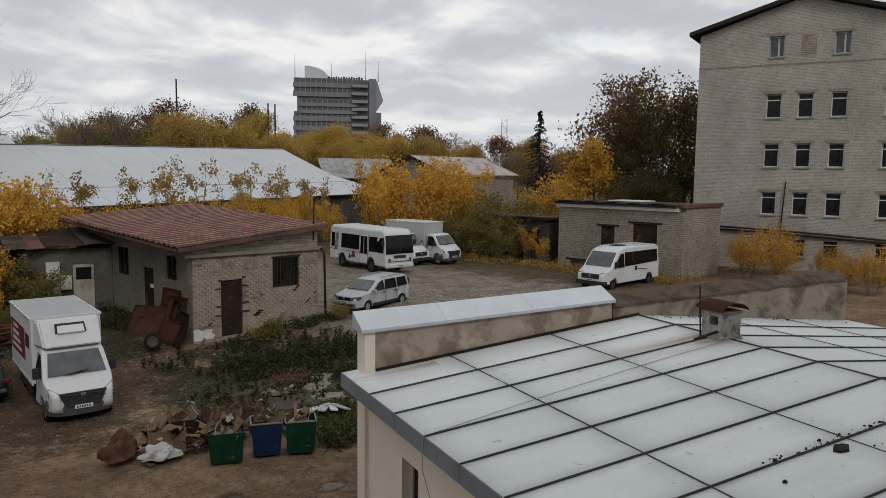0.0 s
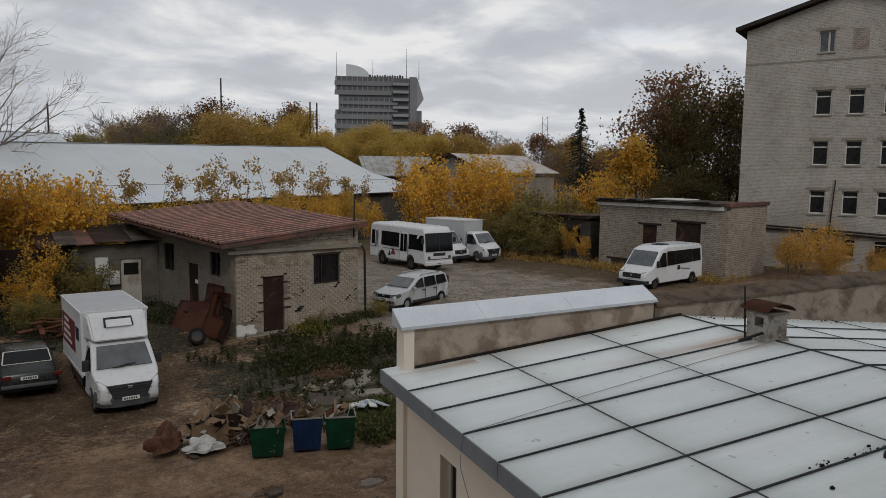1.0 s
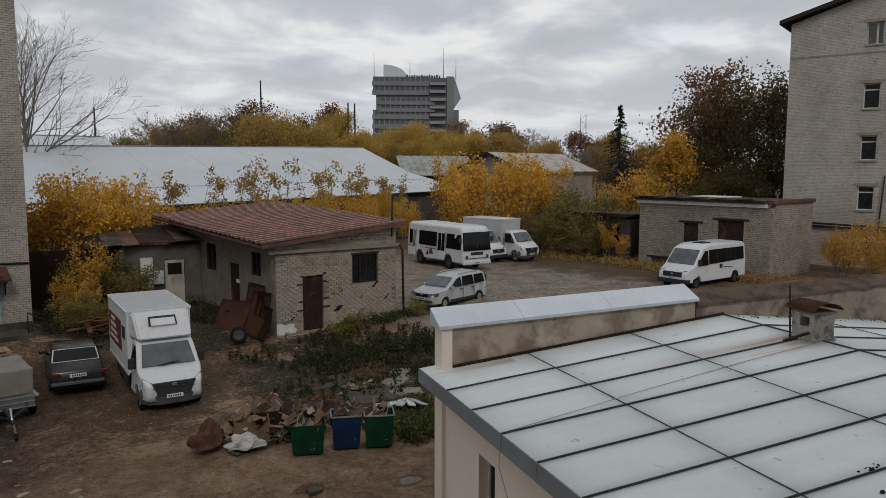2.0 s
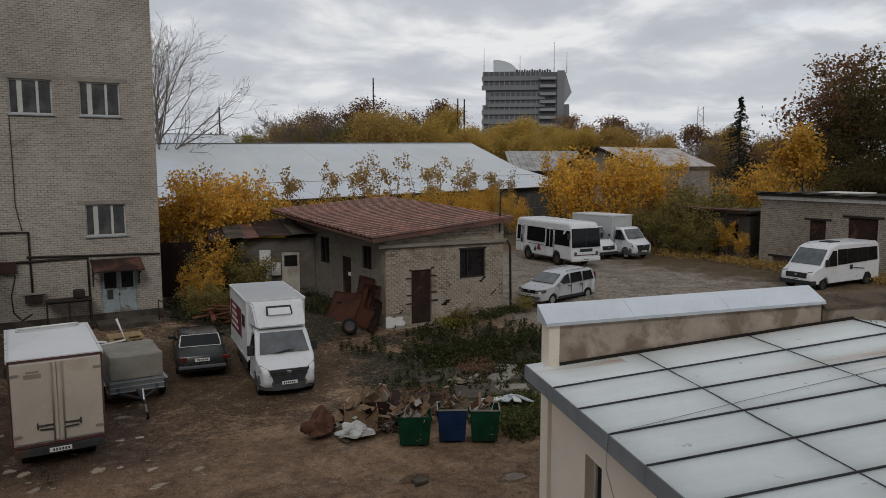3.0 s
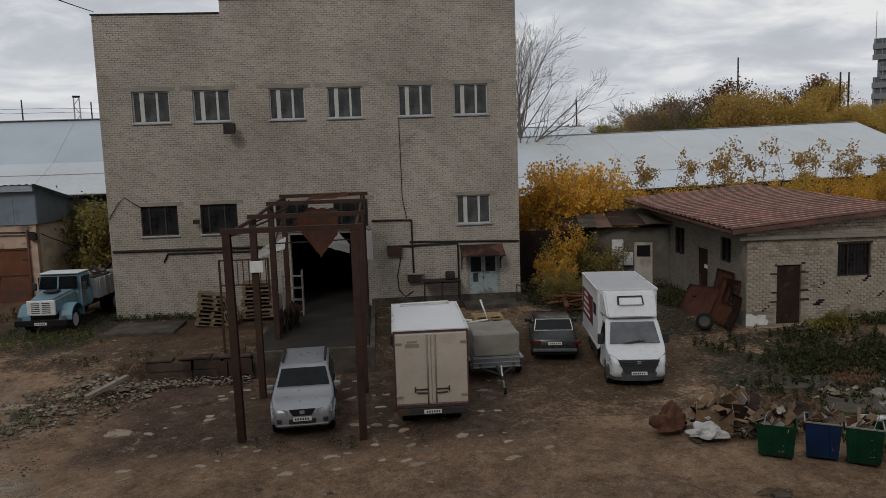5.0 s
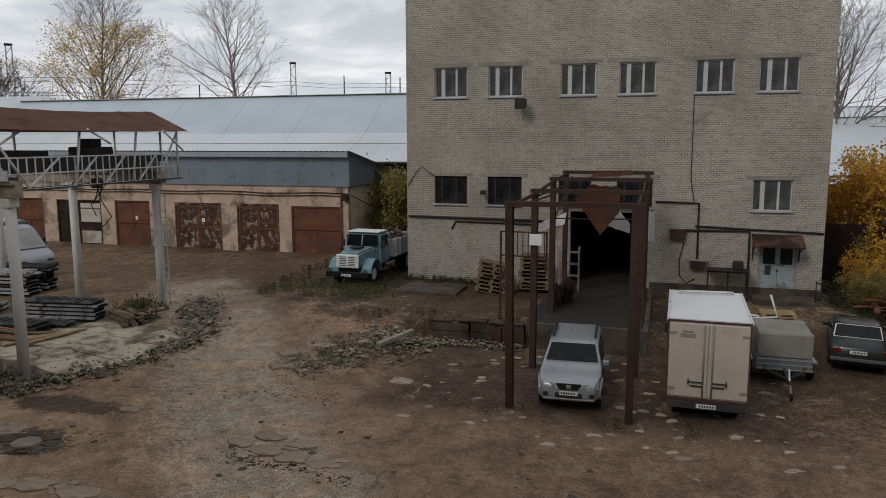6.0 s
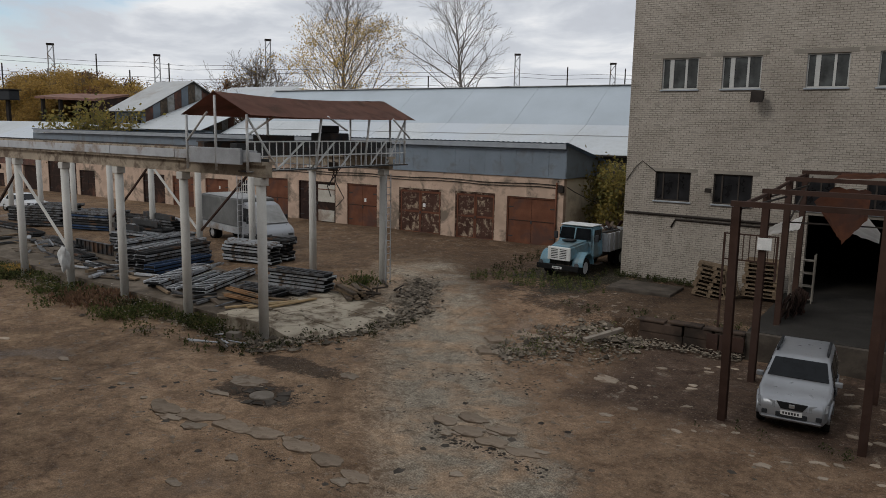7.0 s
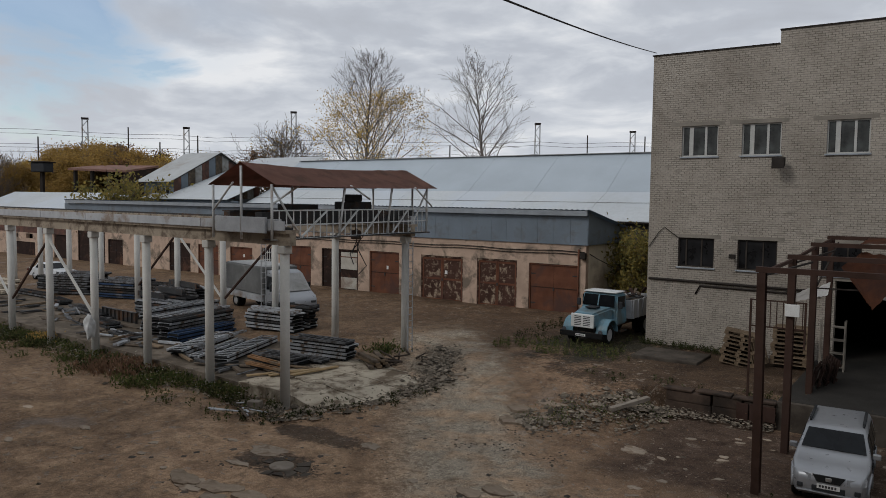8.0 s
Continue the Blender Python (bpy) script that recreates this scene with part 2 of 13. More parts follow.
M_PLASTER_BARE = surf("bare_blotched_plaster", (0.37, 0.31, 0.25), 0.85, 1.6, 0.95, stain=(0.15, 0.12, 0.095), stain_amt=0.6, stain_scale=1.3, bumps=0.7)
M_COPING = surf("dark_crumbled_coping", (0.13, 0.098, 0.072), 0.8, 2.4, 0.95, stain=(0.06, 0.045, 0.036), stain_amt=0.5, stain_scale=2.0, bumps=0.8)
M_ROOFZINC = surf("galvanised_roof_sheet", (0.785, 0.825, 0.805), 0.95, 0.9, 0.55, metal=0.1, fine=8.0, bumps=0.06, stain=(0.755, 0.78, 0.775), stain_amt=0.3, stain_scale=0.4, rand=0.09, grain=0.22)
M_CAPZINC = surf("parapet_cap_sheet", (0.66, 0.70, 0.74), 0.9, 1.5, 0.42, metal=0.25, bumps=0.05)
M_EAVEZINC = surf("eave_sheet", (0.30, 0.325, 0.35), 0.8, 1.5, 0.5, metal=0.3, bumps=0.1)
M_SEAM = surf("dark_seam", (0.09, 0.092, 0.096), 0.7, 4.0, 0.7)
M_HANGAR = surf("hangar_sheet", (0.50, 0.525, 0.535), 0.9, 0.15, 0.6, metal=0.1, fine=4.0, bumps=0.05, stain=(0.46, 0.495, 0.53), stain_amt=0.45, stain_scale=0.12)
M_HANGAR_BLUE = surf("blue_grey_sheet", (0.40, 0.45, 0.49), 0.9, 0.3, 0.5, metal=0.15, bumps=0.05)
M_PANEL = surf("blue_grey_profiled_sheet", (0.165, 0.20, 0.235), 0.8, 0.5, 0.6, metal=0.2, bumps=0.1, stain=(0.12, 0.13, 0.14), stain_amt=0.4)
M_HOUSEROOF = surf("weathered_grey_roof_sheet", (0.44, 0.45, 0.45), 0.85, 0.5, 0.7, metal=0.1, stain=(0.33, 0.32, 0.30), stain_amt=0.45, stain_scale=0.4, bumps=0.05)
M_OLDSHEET = surf("pale_streaked_sheet", (0.46, 0.43, 0.40), 0.7, 1.0, 0.7, stain=(0.28, 0.2, 0.16), stain_amt=0.4)
M_RUINWALL = surf("dark_crumbled_wall", (0.085, 0.06, 0.046), 0.55, 1.8, 0.95, stain=(0.03, 0.024, 0.02), stain_amt=0.5, bumps=0.7)
M_FORM_LT = surf("worn_galvanised_frame", (0.54, 0.56, 0.58), 0.6, 2.0, 0.7, metal=0.1, stain=(0.15, 0.115, 0.09), stain_amt=0.45, stain_scale=2.0, rand=0.45)
M_SLATE = surf("grey_slate_sheet", (0.34, 0.34, 0.33), 0.75, 0.7, 0.85, stain=(0.2, 0.19, 0.17), stain_amt=0.5)
M_FADEDRED = surf("faded_red_roof_sheet", (0.24, 0.135, 0.105), 0.8, 0.6, 0.8, stain=(0.15, 0.09, 0.07), stain_amt=0.4, stain_scale=0.4)
M_REDROOF = surf("red_brown_roof_sheet", (0.205, 0.085, 0.06), 0.6, 1.0, 0.65, rand=0.55, stain=(0.10, 0.055, 0.045), stain_amt=0.45, stain_scale=0.9, bumps=0.15)
M_REDROOF_OLD = surf("patchy_rusted_roof", (0.17, 0.085, 0.065), 0.7, 1.3, 0.75, stain=(0.08, 0.05, 0.042), stain_amt=0.7)
M_WHITEWASH = surf("flaking_whitewash", (0.50, 0.47, 0.42), 0.7, 3.0, 0.9, stain=(0.17, 0.135, 0.105), stain_amt=0.5, stain_scale=3.0, bumps=0.5)
M_RUST = surf("rusted_steel", (0.056, 0.032, 0.024), 0.62, 2.0, 0.85, stain=(0.05, 0.03, 0.024), stain_amt=0.5, bumps=0.4)
M_RUST_DOOR = surf("rust_brown_paint", (0.15, 0.062, 0.036), 0.7, 1.2, 0.75, stain=(0.085, 0.045, 0.035), stain_amt=0.5, bumps=0.2)
M_PEEL = surf("peeling_door_paint", (0.075, 0.038, 0.028), 0.6, 1.5, 0.8, stain=(0.30, 0.235, 0.17), stain_amt=0.42, stain_scale=2.8, bumps=0.3)
M_DARKDOOR = surf("dark_brown_door_paint", (0.032, 0.019, 0.015), 0.7, 2.0, 0.8, stain=(0.09, 0.045, 0.03), stain_amt=0.3)
M_BLUEDOOR = surf("pale_blue_door_paint", (0.32, 0.37, 0.37), 0.8, 2.0, 0.7, stain=(0.16, 0.16, 0.15), stain_amt=0.5, stain_scale=2.0)
M_WHITEDOOR = surf("faded_white_door_paint", (0.46, 0.43, 0.37), 0.8, 2.0, 0.75, stain=(0.25, 0.2, 0.16), stain_amt=0.4)
M_FRAME = surf("white_window_paint", (0.62, 0.61, 0.58), 0.8, 3.0, 0.7, stain=(0.35, 0.32, 0.28), stain_amt=0.25)
M_FRAME_DK = surf("dark_window_paint", (0.05, 0.042, 0.036), 0.7, 3.0, 0.8)
M_LINTEL = surf("concrete_lintel", (0.25, 0.225, 0.19), 0.75, 1.5, 0.9)
M_CONCRETE = surf("worn_concrete", (0.25, 0.215, 0.175), 0.65, 0.9, 0.92, stain=(0.10, 0.08, 0.062), stain_amt=0.5, bumps=0.5)
M_CONCRETE_DK = surf("damp_concrete", (0.10, 0.084, 0.068), 0.6, 1.0, 0.85, stain=(0.045, 0.037, 0.03), stain_amt=0.55, bumps=0.5)
M_PLATE_GREY = surf("dusty_grey_slab", (0.27, 0.245, 0.21), 0.7, 1.5, 0.92, stain=(0.13, 0.11, 0.09), stain_amt=0.5, stain_scale=1.5, bumps=0.5)
M_DIRTYSLAB = surf("dirty_trodden_concrete", (0.16, 0.13, 0.10), 0.6, 1.2, 0.92, stain=(0.085, 0.068, 0.05), stain_amt=0.55, stain_scale=1.1, bumps=0.6)
M_DARKEARTH = surf("dark_damp_earth", (0.07, 0.05, 0.035), 0.8, 2.0, 0.95, stain=(0.13, 0.1, 0.07), stain_amt=0.4, bumps=0.8)
M_PALESLAB = surf("pale_dusty_concrete", (0.50, 0.435, 0.335), 0.8, 1.6, 0.92, stain=(0.15, 0.115, 0.08), stain_amt=0.6, stain_scale=1.1, bumps=0.8)
M_COLUMN = surf("pale_concrete_column", (0.53, 0.515, 0.475), 0.85, 0.8, 0.85, stain=(0.42, 0.39, 0.35), stain_amt=0.35, stain_scale=1.5)
M_BEAM = surf("crane_beam_concrete", (0.37, 0.31, 0.235), 0.7, 0.6, 0.85, stain=(0.13, 0.10, 0.075), stain_amt=0.55, stain_scale=1.2)
M_CRANE = surf("pale_crane_paint", (0.56, 0.57, 0.56), 0.8, 2.0, 0.6, stain=(0.30, 0.22, 0.16), stain_amt=0.3)
M_CRANEROOF = surf("faded_red_brown_sheet", (0.23, 0.115, 0.085), 0.75, 1.0, 0.7, stain=(0.13, 0.07, 0.05), stain_amt=0.45, stain_scale=0.9)
M_STEEL_GREY = surf("grey_painted_steel", (0.42, 0.43, 0.44), 0.8, 2.0, 0.6, metal=0.15, stain=(0.22, 0.17, 0.13), stain_amt=0.3)
M_STEEL_DK = surf("dark_greasy_steel", (0.06, 0.06, 0.06), 0.7, 2.0, 0.7, metal=0.3, stain=(0.1, 0.06, 0.04), stain_amt=0.4)
M_PIPE = surf("dark_pipe", (0.035, 0.029, 0.025), 0.7, 3.0, 0.8)
M_BLACK = surf("black_rubber", (0.014, 0.014, 0.014), 0.7, 6.0, 0.85)
# near-black colour stands in for the unlit depth of rooms and holes
M_VOID = surf("unlit_interior_black", (0.014, 0.013, 0.012), 0.7, 1.0, 0.95)
M_WOOD = surf("weathered_plank", (0.20, 0.155, 0.115), 0.6, 3.0, 0.9, stain=(0.09, 0.075, 0.06), stain_amt=0.5, spread=0.35, rand=0.3)
M_WOOD_NEW = surf("fresh_pallet_wood", (0.46, 0.33, 0.18), 0.75, 3.0, 0.85, spread=0.3, rand=0.2)
M_PALLET = surf("sun_bleached_pallet_wood", (0.24, 0.175, 0.115), 0.65, 3.0, 0.9, stain=(0.16, 0.12, 0.08), stain_amt=0.35, rand=0.35)
M_FORM = surf("grey_formwork_panel", (0.30, 0.305, 0.315), 0.45, 2.0, 0.75, metal=0.1, stain=(0.095, 0.08, 0.07), stain_amt=0.6, stain_scale=2.2, spread=0.3, rand=0.35)
M_FORM_BLUE = surf("blue_formwork_panel", (0.04, 0.07, 0.135), 0.65, 2.0, 0.7, stain=(0.13, 0.14, 0.16), stain_amt=0.4, rand=0.25)
M_FORM_ORANGE = surf("ochre_steel_channel", (0.27, 0.15, 0.075), 0.7, 2.0, 0.75, stain=(0.2, 0.15, 0.1), stain_amt=0.4)
M_WHITE = surf("white_vehicle_paint", (0.54, 0.55, 0.56), 0.95, 1.0, 0.32, fine=4.0, bumps=0.0, stain=(0.50, 0.49, 0.47), stain_amt=0.15, grain=0.08)
M_WHITE_BOX = surf("white_box_panel", (0.60, 0.61, 0.62), 0.95, 0.7, 0.45, fine=4.0, bumps=0.0, stain=(0.60, 0.59, 0.57), stain_amt=0.15, grain=0.1)
M_BOX_ROOF = surf("box_roof_sheet", (0.38, 0.39, 0.40), 0.9, 1.0, 0.6, bumps=0.05)
M_CREAM = surf("dirty_cream_box_panel", (0.47, 0.415, 0.345), 0.85, 0.8, 0.6, stain=(0.34, 0.28, 0.22), stain_amt=0.35)
M_MAROON = surf("maroon_print", (0.16, 0.02, 0.03), 0.8, 2.0, 0.5, bumps=0.0)
M_REDTRIM = surf("faded_red_trim", (0.085, 0.032, 0.027), 0.75, 3.0, 0.6)
M_SILVER_LT = surf("pale_silver_car_paint", (0.42, 0.43, 0.44), 0.95, 1.0, 0.34, metal=0.3, fine=4.0, bumps=0.0, grain=0.08)
M_SILVER = surf("silver_car_paint", (0.30, 0.31, 0.325), 0.95, 1.0, 0.34, metal=0.4, fine=4.0, bumps=0.0, grain=0.08)
M_DARKCAR = surf("dark_green_grey_car_paint", (0.026, 0.028, 0.027), 0.9, 1.0, 0.3, metal=0.3, fine=4.0, bumps=0.0, grain=0.1)
M_ZIL = surf("faded_light_blue_truck_paint", (0.115, 0.225, 0.28), 0.78, 1.8, 0.5, stain=(0.09, 0.12, 0.125), stain_amt=0.4, bumps=0.05)
M_ZILGRILLE = surf("white_grille_paint", (0.62, 0.63, 0.61), 0.85, 3.0, 0.5)
M_TUB = surf("dull_galvanised_tub", (0.15, 0.155, 0.155), 0.8, 1.5, 0.6, metal=0.2, stain=(0.09, 0.085, 0.08), stain_amt=0.4)
M_TARP = surf("grey_tarpaulin", (0.155, 0.155, 0.15), 0.8, 1.2, 0.75, fine=6.0, bumps=0.35, stain=(0.18, 0.18, 0.17), stain_amt=0.3)
M_TARP_OLIVE = surf("olive_grey_tarpaulin", (0.225, 0.212, 0.18), 0.8, 1.2, 0.75, fine=6.0, bumps=0.35, stain=(0.17, 0.16, 0.13), stain_amt=0.35)
M_TARP_LT = surf("pale_grey_tarpaulin", (0.36, 0.36, 0.35), 0.8, 1.2, 0.75, fine=6.0, bumps=0.35, stain=(0.22, 0.22, 0.21), stain_amt=0.3)
M_GREYBOX = surf("light_grey_box_panel", (0.42, 0.43, 0.43), 0.9, 1.0, 0.55, bumps=0.0)
M_BUMPER = surf("grey_bumper_plastic", (0.085, 0.088, 0.092), 0.8, 4.0, 0.6, bumps=0.1, spec=0.25)
M_PLASTIC = surf("dark_grey_bumper_plastic", (0.030, 0.032, 0.035), 0.8, 4.0, 0.65, bumps=0.1, spec=0.18)
M_CHROME = surf("bright_rim_metal", (0.5, 0.51, 0.52), 0.8, 5.0, 0.35, metal=0.8, bumps=0.0)
M_LAMP = surf("clear_lamp_lens", (0.075, 0.08, 0.085), 0.8, 6.0, 0.25, bumps=0.0, spec=0.4)
M_LAMP_RED = surf("red_lamp_lens", (0.11, 0.014, 0.012), 0.8, 6.0, 0.2, bumps=0.0)
M_PLATE = surf("white_plate", (0.68, 0.68, 0.66), 0.9, 6.0, 0.5, bumps=0.0)
M_INK = surf("black_ink", (0.03, 0.03, 0.03), 0.9, 6.0, 0.6, bumps=0.0)
# pane colour lifted to hold grey reflections and the curtains behind
M_GLASS = glass("dark_window_glass", (0.05, 0.053, 0.052), 0.08, 0.5)
M_CARGLASS = glass("car_glass", (0.006, 0.007, 0.008), 0.04, 0.2)
# base grey lifted so the windscreens carry some of the reflected sky
M_TRUCKGLASS = glass("truck_windscreen_glass", (0.05, 0.056, 0.06), 0.08, 0.75)
M_LAMP_CLEAR = surf("bright_headlamp_lens", (0.26, 0.27, 0.28), 0.6, 9.0, 0.2, bumps=0.0, spec=0.4)
M_DARKGLASS = glass("dusty_dark_glass", (0.010, 0.010, 0.011), 0.2, 0.22)
M_CURTAIN = surf("white_window_post", (0.46, 0.455, 0.43), 0.85, 4.0, 0.8, bumps=0.1)
M_BIN_GREEN = surf("green_bin_paint", (0.006, 0.048, 0.024), 0.6, 2.5, 0.65, stain=(0.012, 0.022, 0.014), stain_amt=0.5, stain_scale=1.8, spec=0.12)
M_BIN_BLUE = surf("dark_blue_bin_paint", (0.010, 0.028, 0.080), 0.65, 2.5, 0.65, stain=(0.012, 0.018, 0.03), stain_amt=0.5, spec=0.12)
M_BIN_RIM = surf("bare_bin_rim", (0.27, 0.255, 0.22), 0.7, 4.0, 0.7)
M_CARD = surf("torn_cardboard", (0.29, 0.195, 0.12), 0.7, 4.0, 0.9, spread=0.5)
M_PAPER = surf("dirty_white_scrap", (0.40, 0.375, 0.33), 0.75, 4.0, 0.85, spread=0.35)
M_SACK_BROWN = surf("brown_sack", (0.10, 0.048, 0.03), 0.6, 3.0, 0.85, fine=14.0, bumps=0.6)
M_SACK_WHITE = surf("white_woven_sack", (0.50, 0.50, 0.485), 0.8, 3.0, 0.8, fine=14.0, bumps=0.6)
M_STONE = surf("rubble_stone", (0.36, 0.30, 0.23), 0.6, 4.0, 0.95, spread=0.8, bumps=0.5)
M_BARK = surf("grey_brown_bark", (0.085, 0.068, 0.055), 0.6, 3.0, 0.95, bumps=0.5)
M_BARK_DK = surf("dark_bark", (0.045, 0.037, 0.031), 0.6, 3.0, 0.95, bumps=0.5)
M_BIRCH = surf("grey_birch_twigs", (0.2, 0.175, 0.155), 0.7, 3.0, 0.95)
M_TWIG = surf("pale_twigs", (0.19, 0.155, 0.125), 0.7, 3.0, 0.95)
M_SHEETWHITE = leafy("thin_white_sheeting", [(0.84, 0.84, 0.82), (0.78, 0.78, 0.77)])
# dock floor colour darkened for the shade below portal and roof sheet
M_DOCKFLOOR = surf("shaded_dock_floor", (0.04, 0.037, 0.033), 0.65, 0.8, 0.7, stain=(0.03, 0.027, 0.024), stain_amt=0.4)
L_YELLOW = leafy("yellow_leaves", [(0.68, 0.37, 0.05), (0.76, 0.47, 0.08), (0.60, 0.30, 0.04), (0.46, 0.35, 0.09)])
L_AMBER = leafy("amber_leaves", [(0.58, 0.30, 0.05), (0.66, 0.40, 0.08), (0.46, 0.24, 0.05), (0.40, 0.29, 0.08)])
L_PALEGOLD = leafy("last_pale_gold_leaves", [(0.58, 0.40, 0.12), (0.50, 0.33, 0.10), (0.64, 0.46, 0.17)])
L_SOMBRE = leafy("sombre_autumn_leaves", [(0.085, 0.075, 0.033), (0.15, 0.115, 0.045), (0.05, 0.05, 0.025), (0.21, 0.14, 0.05)])
L_GOLD = leafy("golden_leaves", [(0.60, 0.40, 0.09), (0.48, 0.33, 0.09), (0.36, 0.29, 0.09), (0.52, 0.31, 0.07)])
L_OLIVE = leafy("olive_leaves", [(0.19, 0.17, 0.06), (0.31, 0.25, 0.075), (0.11, 0.115, 0.045), (0.40, 0.29, 0.08)])
L_BROWN = leafy("red_brown_leaves", [(0.22, 0.11, 0.06), (0.15, 0.085, 0.055), (0.28, 0.16, 0.07), (0.12, 0.075, 0.05)])
L_OCHRE = leafy("ochre_leaves", [(0.42, 0.27, 0.08), (0.30, 0.20, 0.075), (0.50, 0.33, 0.09), (0.24, 0.17, 0.075)])
L_DARK = leafy("dark_spruce_needles", [(0.028, 0.042, 0.03), (0.04, 0.056, 0.038), (0.02, 0.03, 0.024)])
L_DRY = leafy("dry_stalks", [(0.16, 0.092, 0.058), (0.24, 0.15, 0.095), (0.10, 0.062, 0.042)])
L_HERB = leafy("green_herbs", [(0.06, 0.085, 0.028), (0.10, 0.125, 0.04), (0.035, 0.05, 0.02), (0.18, 0.18, 0.07), (0.13, 0.10, 0.05)])
L_WEED = leafy("dark_weeds", [(0.026, 0.034, 0.015), (0.05, 0.062, 0.024), (0.02, 0.026, 0.012), (0.11, 0.12, 0.05), (0.075, 0.06, 0.03)])
L_PALEWEED = leafy("pale_green_rosettes", [(0.07, 0.085, 0.045), (0.12, 0.14, 0.075), (0.05, 0.06, 0.03), (0.17, 0.18, 0.11)])
L_LIME = leafy("yellow_green_leaves", [(0.24, 0.24, 0.05), (0.33, 0.29, 0.06), (0.15, 0.17, 0.05), (0.40, 0.33, 0.07)])
L_SCRAP = leafy("pale_scraps", [(0.3, 0.27, 0.22), (0.5, 0.48, 0.43), (0.2, 0.16, 0.11), (0.36, 0.3, 0.2)])
L_LITTER = leafy("fallen_leaves", [(0.17, 0.10, 0.05), (0.26, 0.16, 0.06), (0.10, 0.07, 0.045), (0.32, 0.28, 0.22)])


def streaked(m):
    """Rust washed down the metal roof from the chimney, along the fall of the sheets."""
    ns, ls = m.node_tree.nodes, m.node_tree.links
    b = ns["Principled BSDF"]
    src = b.inputs["Base Color"].links[0].from_socket
    tc = ns.new("ShaderNodeTexCoord").outputs["Object"]
    sep = ns.new("ShaderNodeSeparateXYZ")
    ls.new(tc, sep.inputs[0])
    mp = ns.new("ShaderNodeMapping")
    mp.inputs["Scale"].default_value = (0.8, 6.0, 1.0)
    ls.new(tc, mp.inputs[0])
    streak = tex_noise(ns, ls, mp.outputs[0], 1.0, 5.0, 0.65)
    total = None
    for u0, u1, v, w, k in ((3.2, 7.1, -2.30, 0.34, 1.0), (4.2, 7.1, -2.85, 0.34, 0.8), (-0.6, 1.8, -0.35, 0.3, 0.8), (0.0, 7.0, -0.12, 0.2, 0.6)):
        d = nmath(ns, ls, "MULTIPLY", nmath(ns, ls, "ABSOLUTE", nmath(ns, ls, "SUBTRACT", sep.outputs[1], v)), 1 / w)
        across = nmath(ns, ls, "SUBTRACT", 1.0, d, True)
        along = nmath(ns, ls, "MULTIPLY", nmath(ns, ls, "SUBTRACT", sep.outputs[0], u0), 1 / (u1 - u0), True)
        stop = nmath(ns, ls, "LESS_THAN", sep.outputs[0], u1)
        f = nmath(ns, ls, "MULTIPLY", nmath(ns, ls, "MULTIPLY", across, along), nmath(ns, ls, "MULTIPLY", stop, k))
        total = f if total is None else nmath(ns, ls, "MAXIMUM", total, f)
    f = nmath(ns, ls, "MULTIPLY", total, ramp(ns, ls, streak, [(0.35, (0.25, 0.25, 0.25)), (0.6, (1, 1, 1))]), True)
    c = mixc(ns, ls, f, src, (0.36, 0.18, 0.075))
    # fine dark dirt in runs down the fall
    mp2 = ns.new("ShaderNodeMapping")
    mp2.inputs["Scale"].default_value = (0.35, 9.0, 1.0)
    ls.new(tc, mp2.inputs[0])
    runs = tex_noise(ns, ls, mp2.outputs[0], 1.0, 4.0, 0.6)
    c = mixc(ns, ls, 0.22, c, ramp(ns, ls, runs, [(0.35, (0.82, 0.82, 0.81)), (0.6, (1, 1, 1))]), "MULTIPLY")
    specks = tex_noise(ns, ls, tc, 5.0, 2.0, 0.5)
    c = mixc(ns, ls, ramp(ns, ls, specks, [(0.71, (0, 0, 0)), (0.74, (0.5, 0.5, 0.5))]), c, (0.25, 0.24, 0.22))
    ls.new(c, b.inputs["Base Color"])


streaked(M_ROOFZINC)


# ---- building blocks ----
def part(name, bm, material, parent, label="", kind=""):
    me = bpy.data.meshes.new(name)
    bm.to_mesh(me)
    bm.free()
    ob = new(name, me)
    for m in material if isinstance(material, (list, tuple)) else [material]:
        me.materials.append(m)
    if parent is not None:
        ob.parent = parent
    return tagged(ob, label, "", "", kind)


def thing(name, label, category, at=None, group="", kind=""):
    ob = new(name)
    ob.empty_display_size = 0.3
    if at is not None:
        ob.matrix_world = at
    return tagged(ob, label, category, group, kind)


def solo(name, bm, material, label, category, at=None, group="", kind=""):
    ob = part(name, bm, material, None)
    if at is not None:
        ob.matrix_world = at
    return tagged(ob, label, category, group, kind)


def shared(name, me, parent, m):
    ob = new(name, me)
    ob.parent = parent
    ob.matrix_basis = m
    return ob


def quadmesh(bm, pts, mat=0):
    f = bm.faces.new([bm.verts.new(p) for p in pts])
    f.material_index = mat
    return f


def hexa(bm, a, b, mat=0):
    """A solid between the four points a (below) and the four points b (above), both counter-clockwise from above."""
    va, vb = [bm.verts.new(p) for p in a], [bm.verts.new(p) for p in b]
    fs = [bm.faces.new(va[::-1]), bm.faces.new(vb)]
    for i in range(len(va)):
        j = (i + 1) % len(va)
        fs.append(bm.faces.new((va[i], va[j], vb[j], vb[i])))
    for f in fs:
        f.material_index = mat
    return va + vb


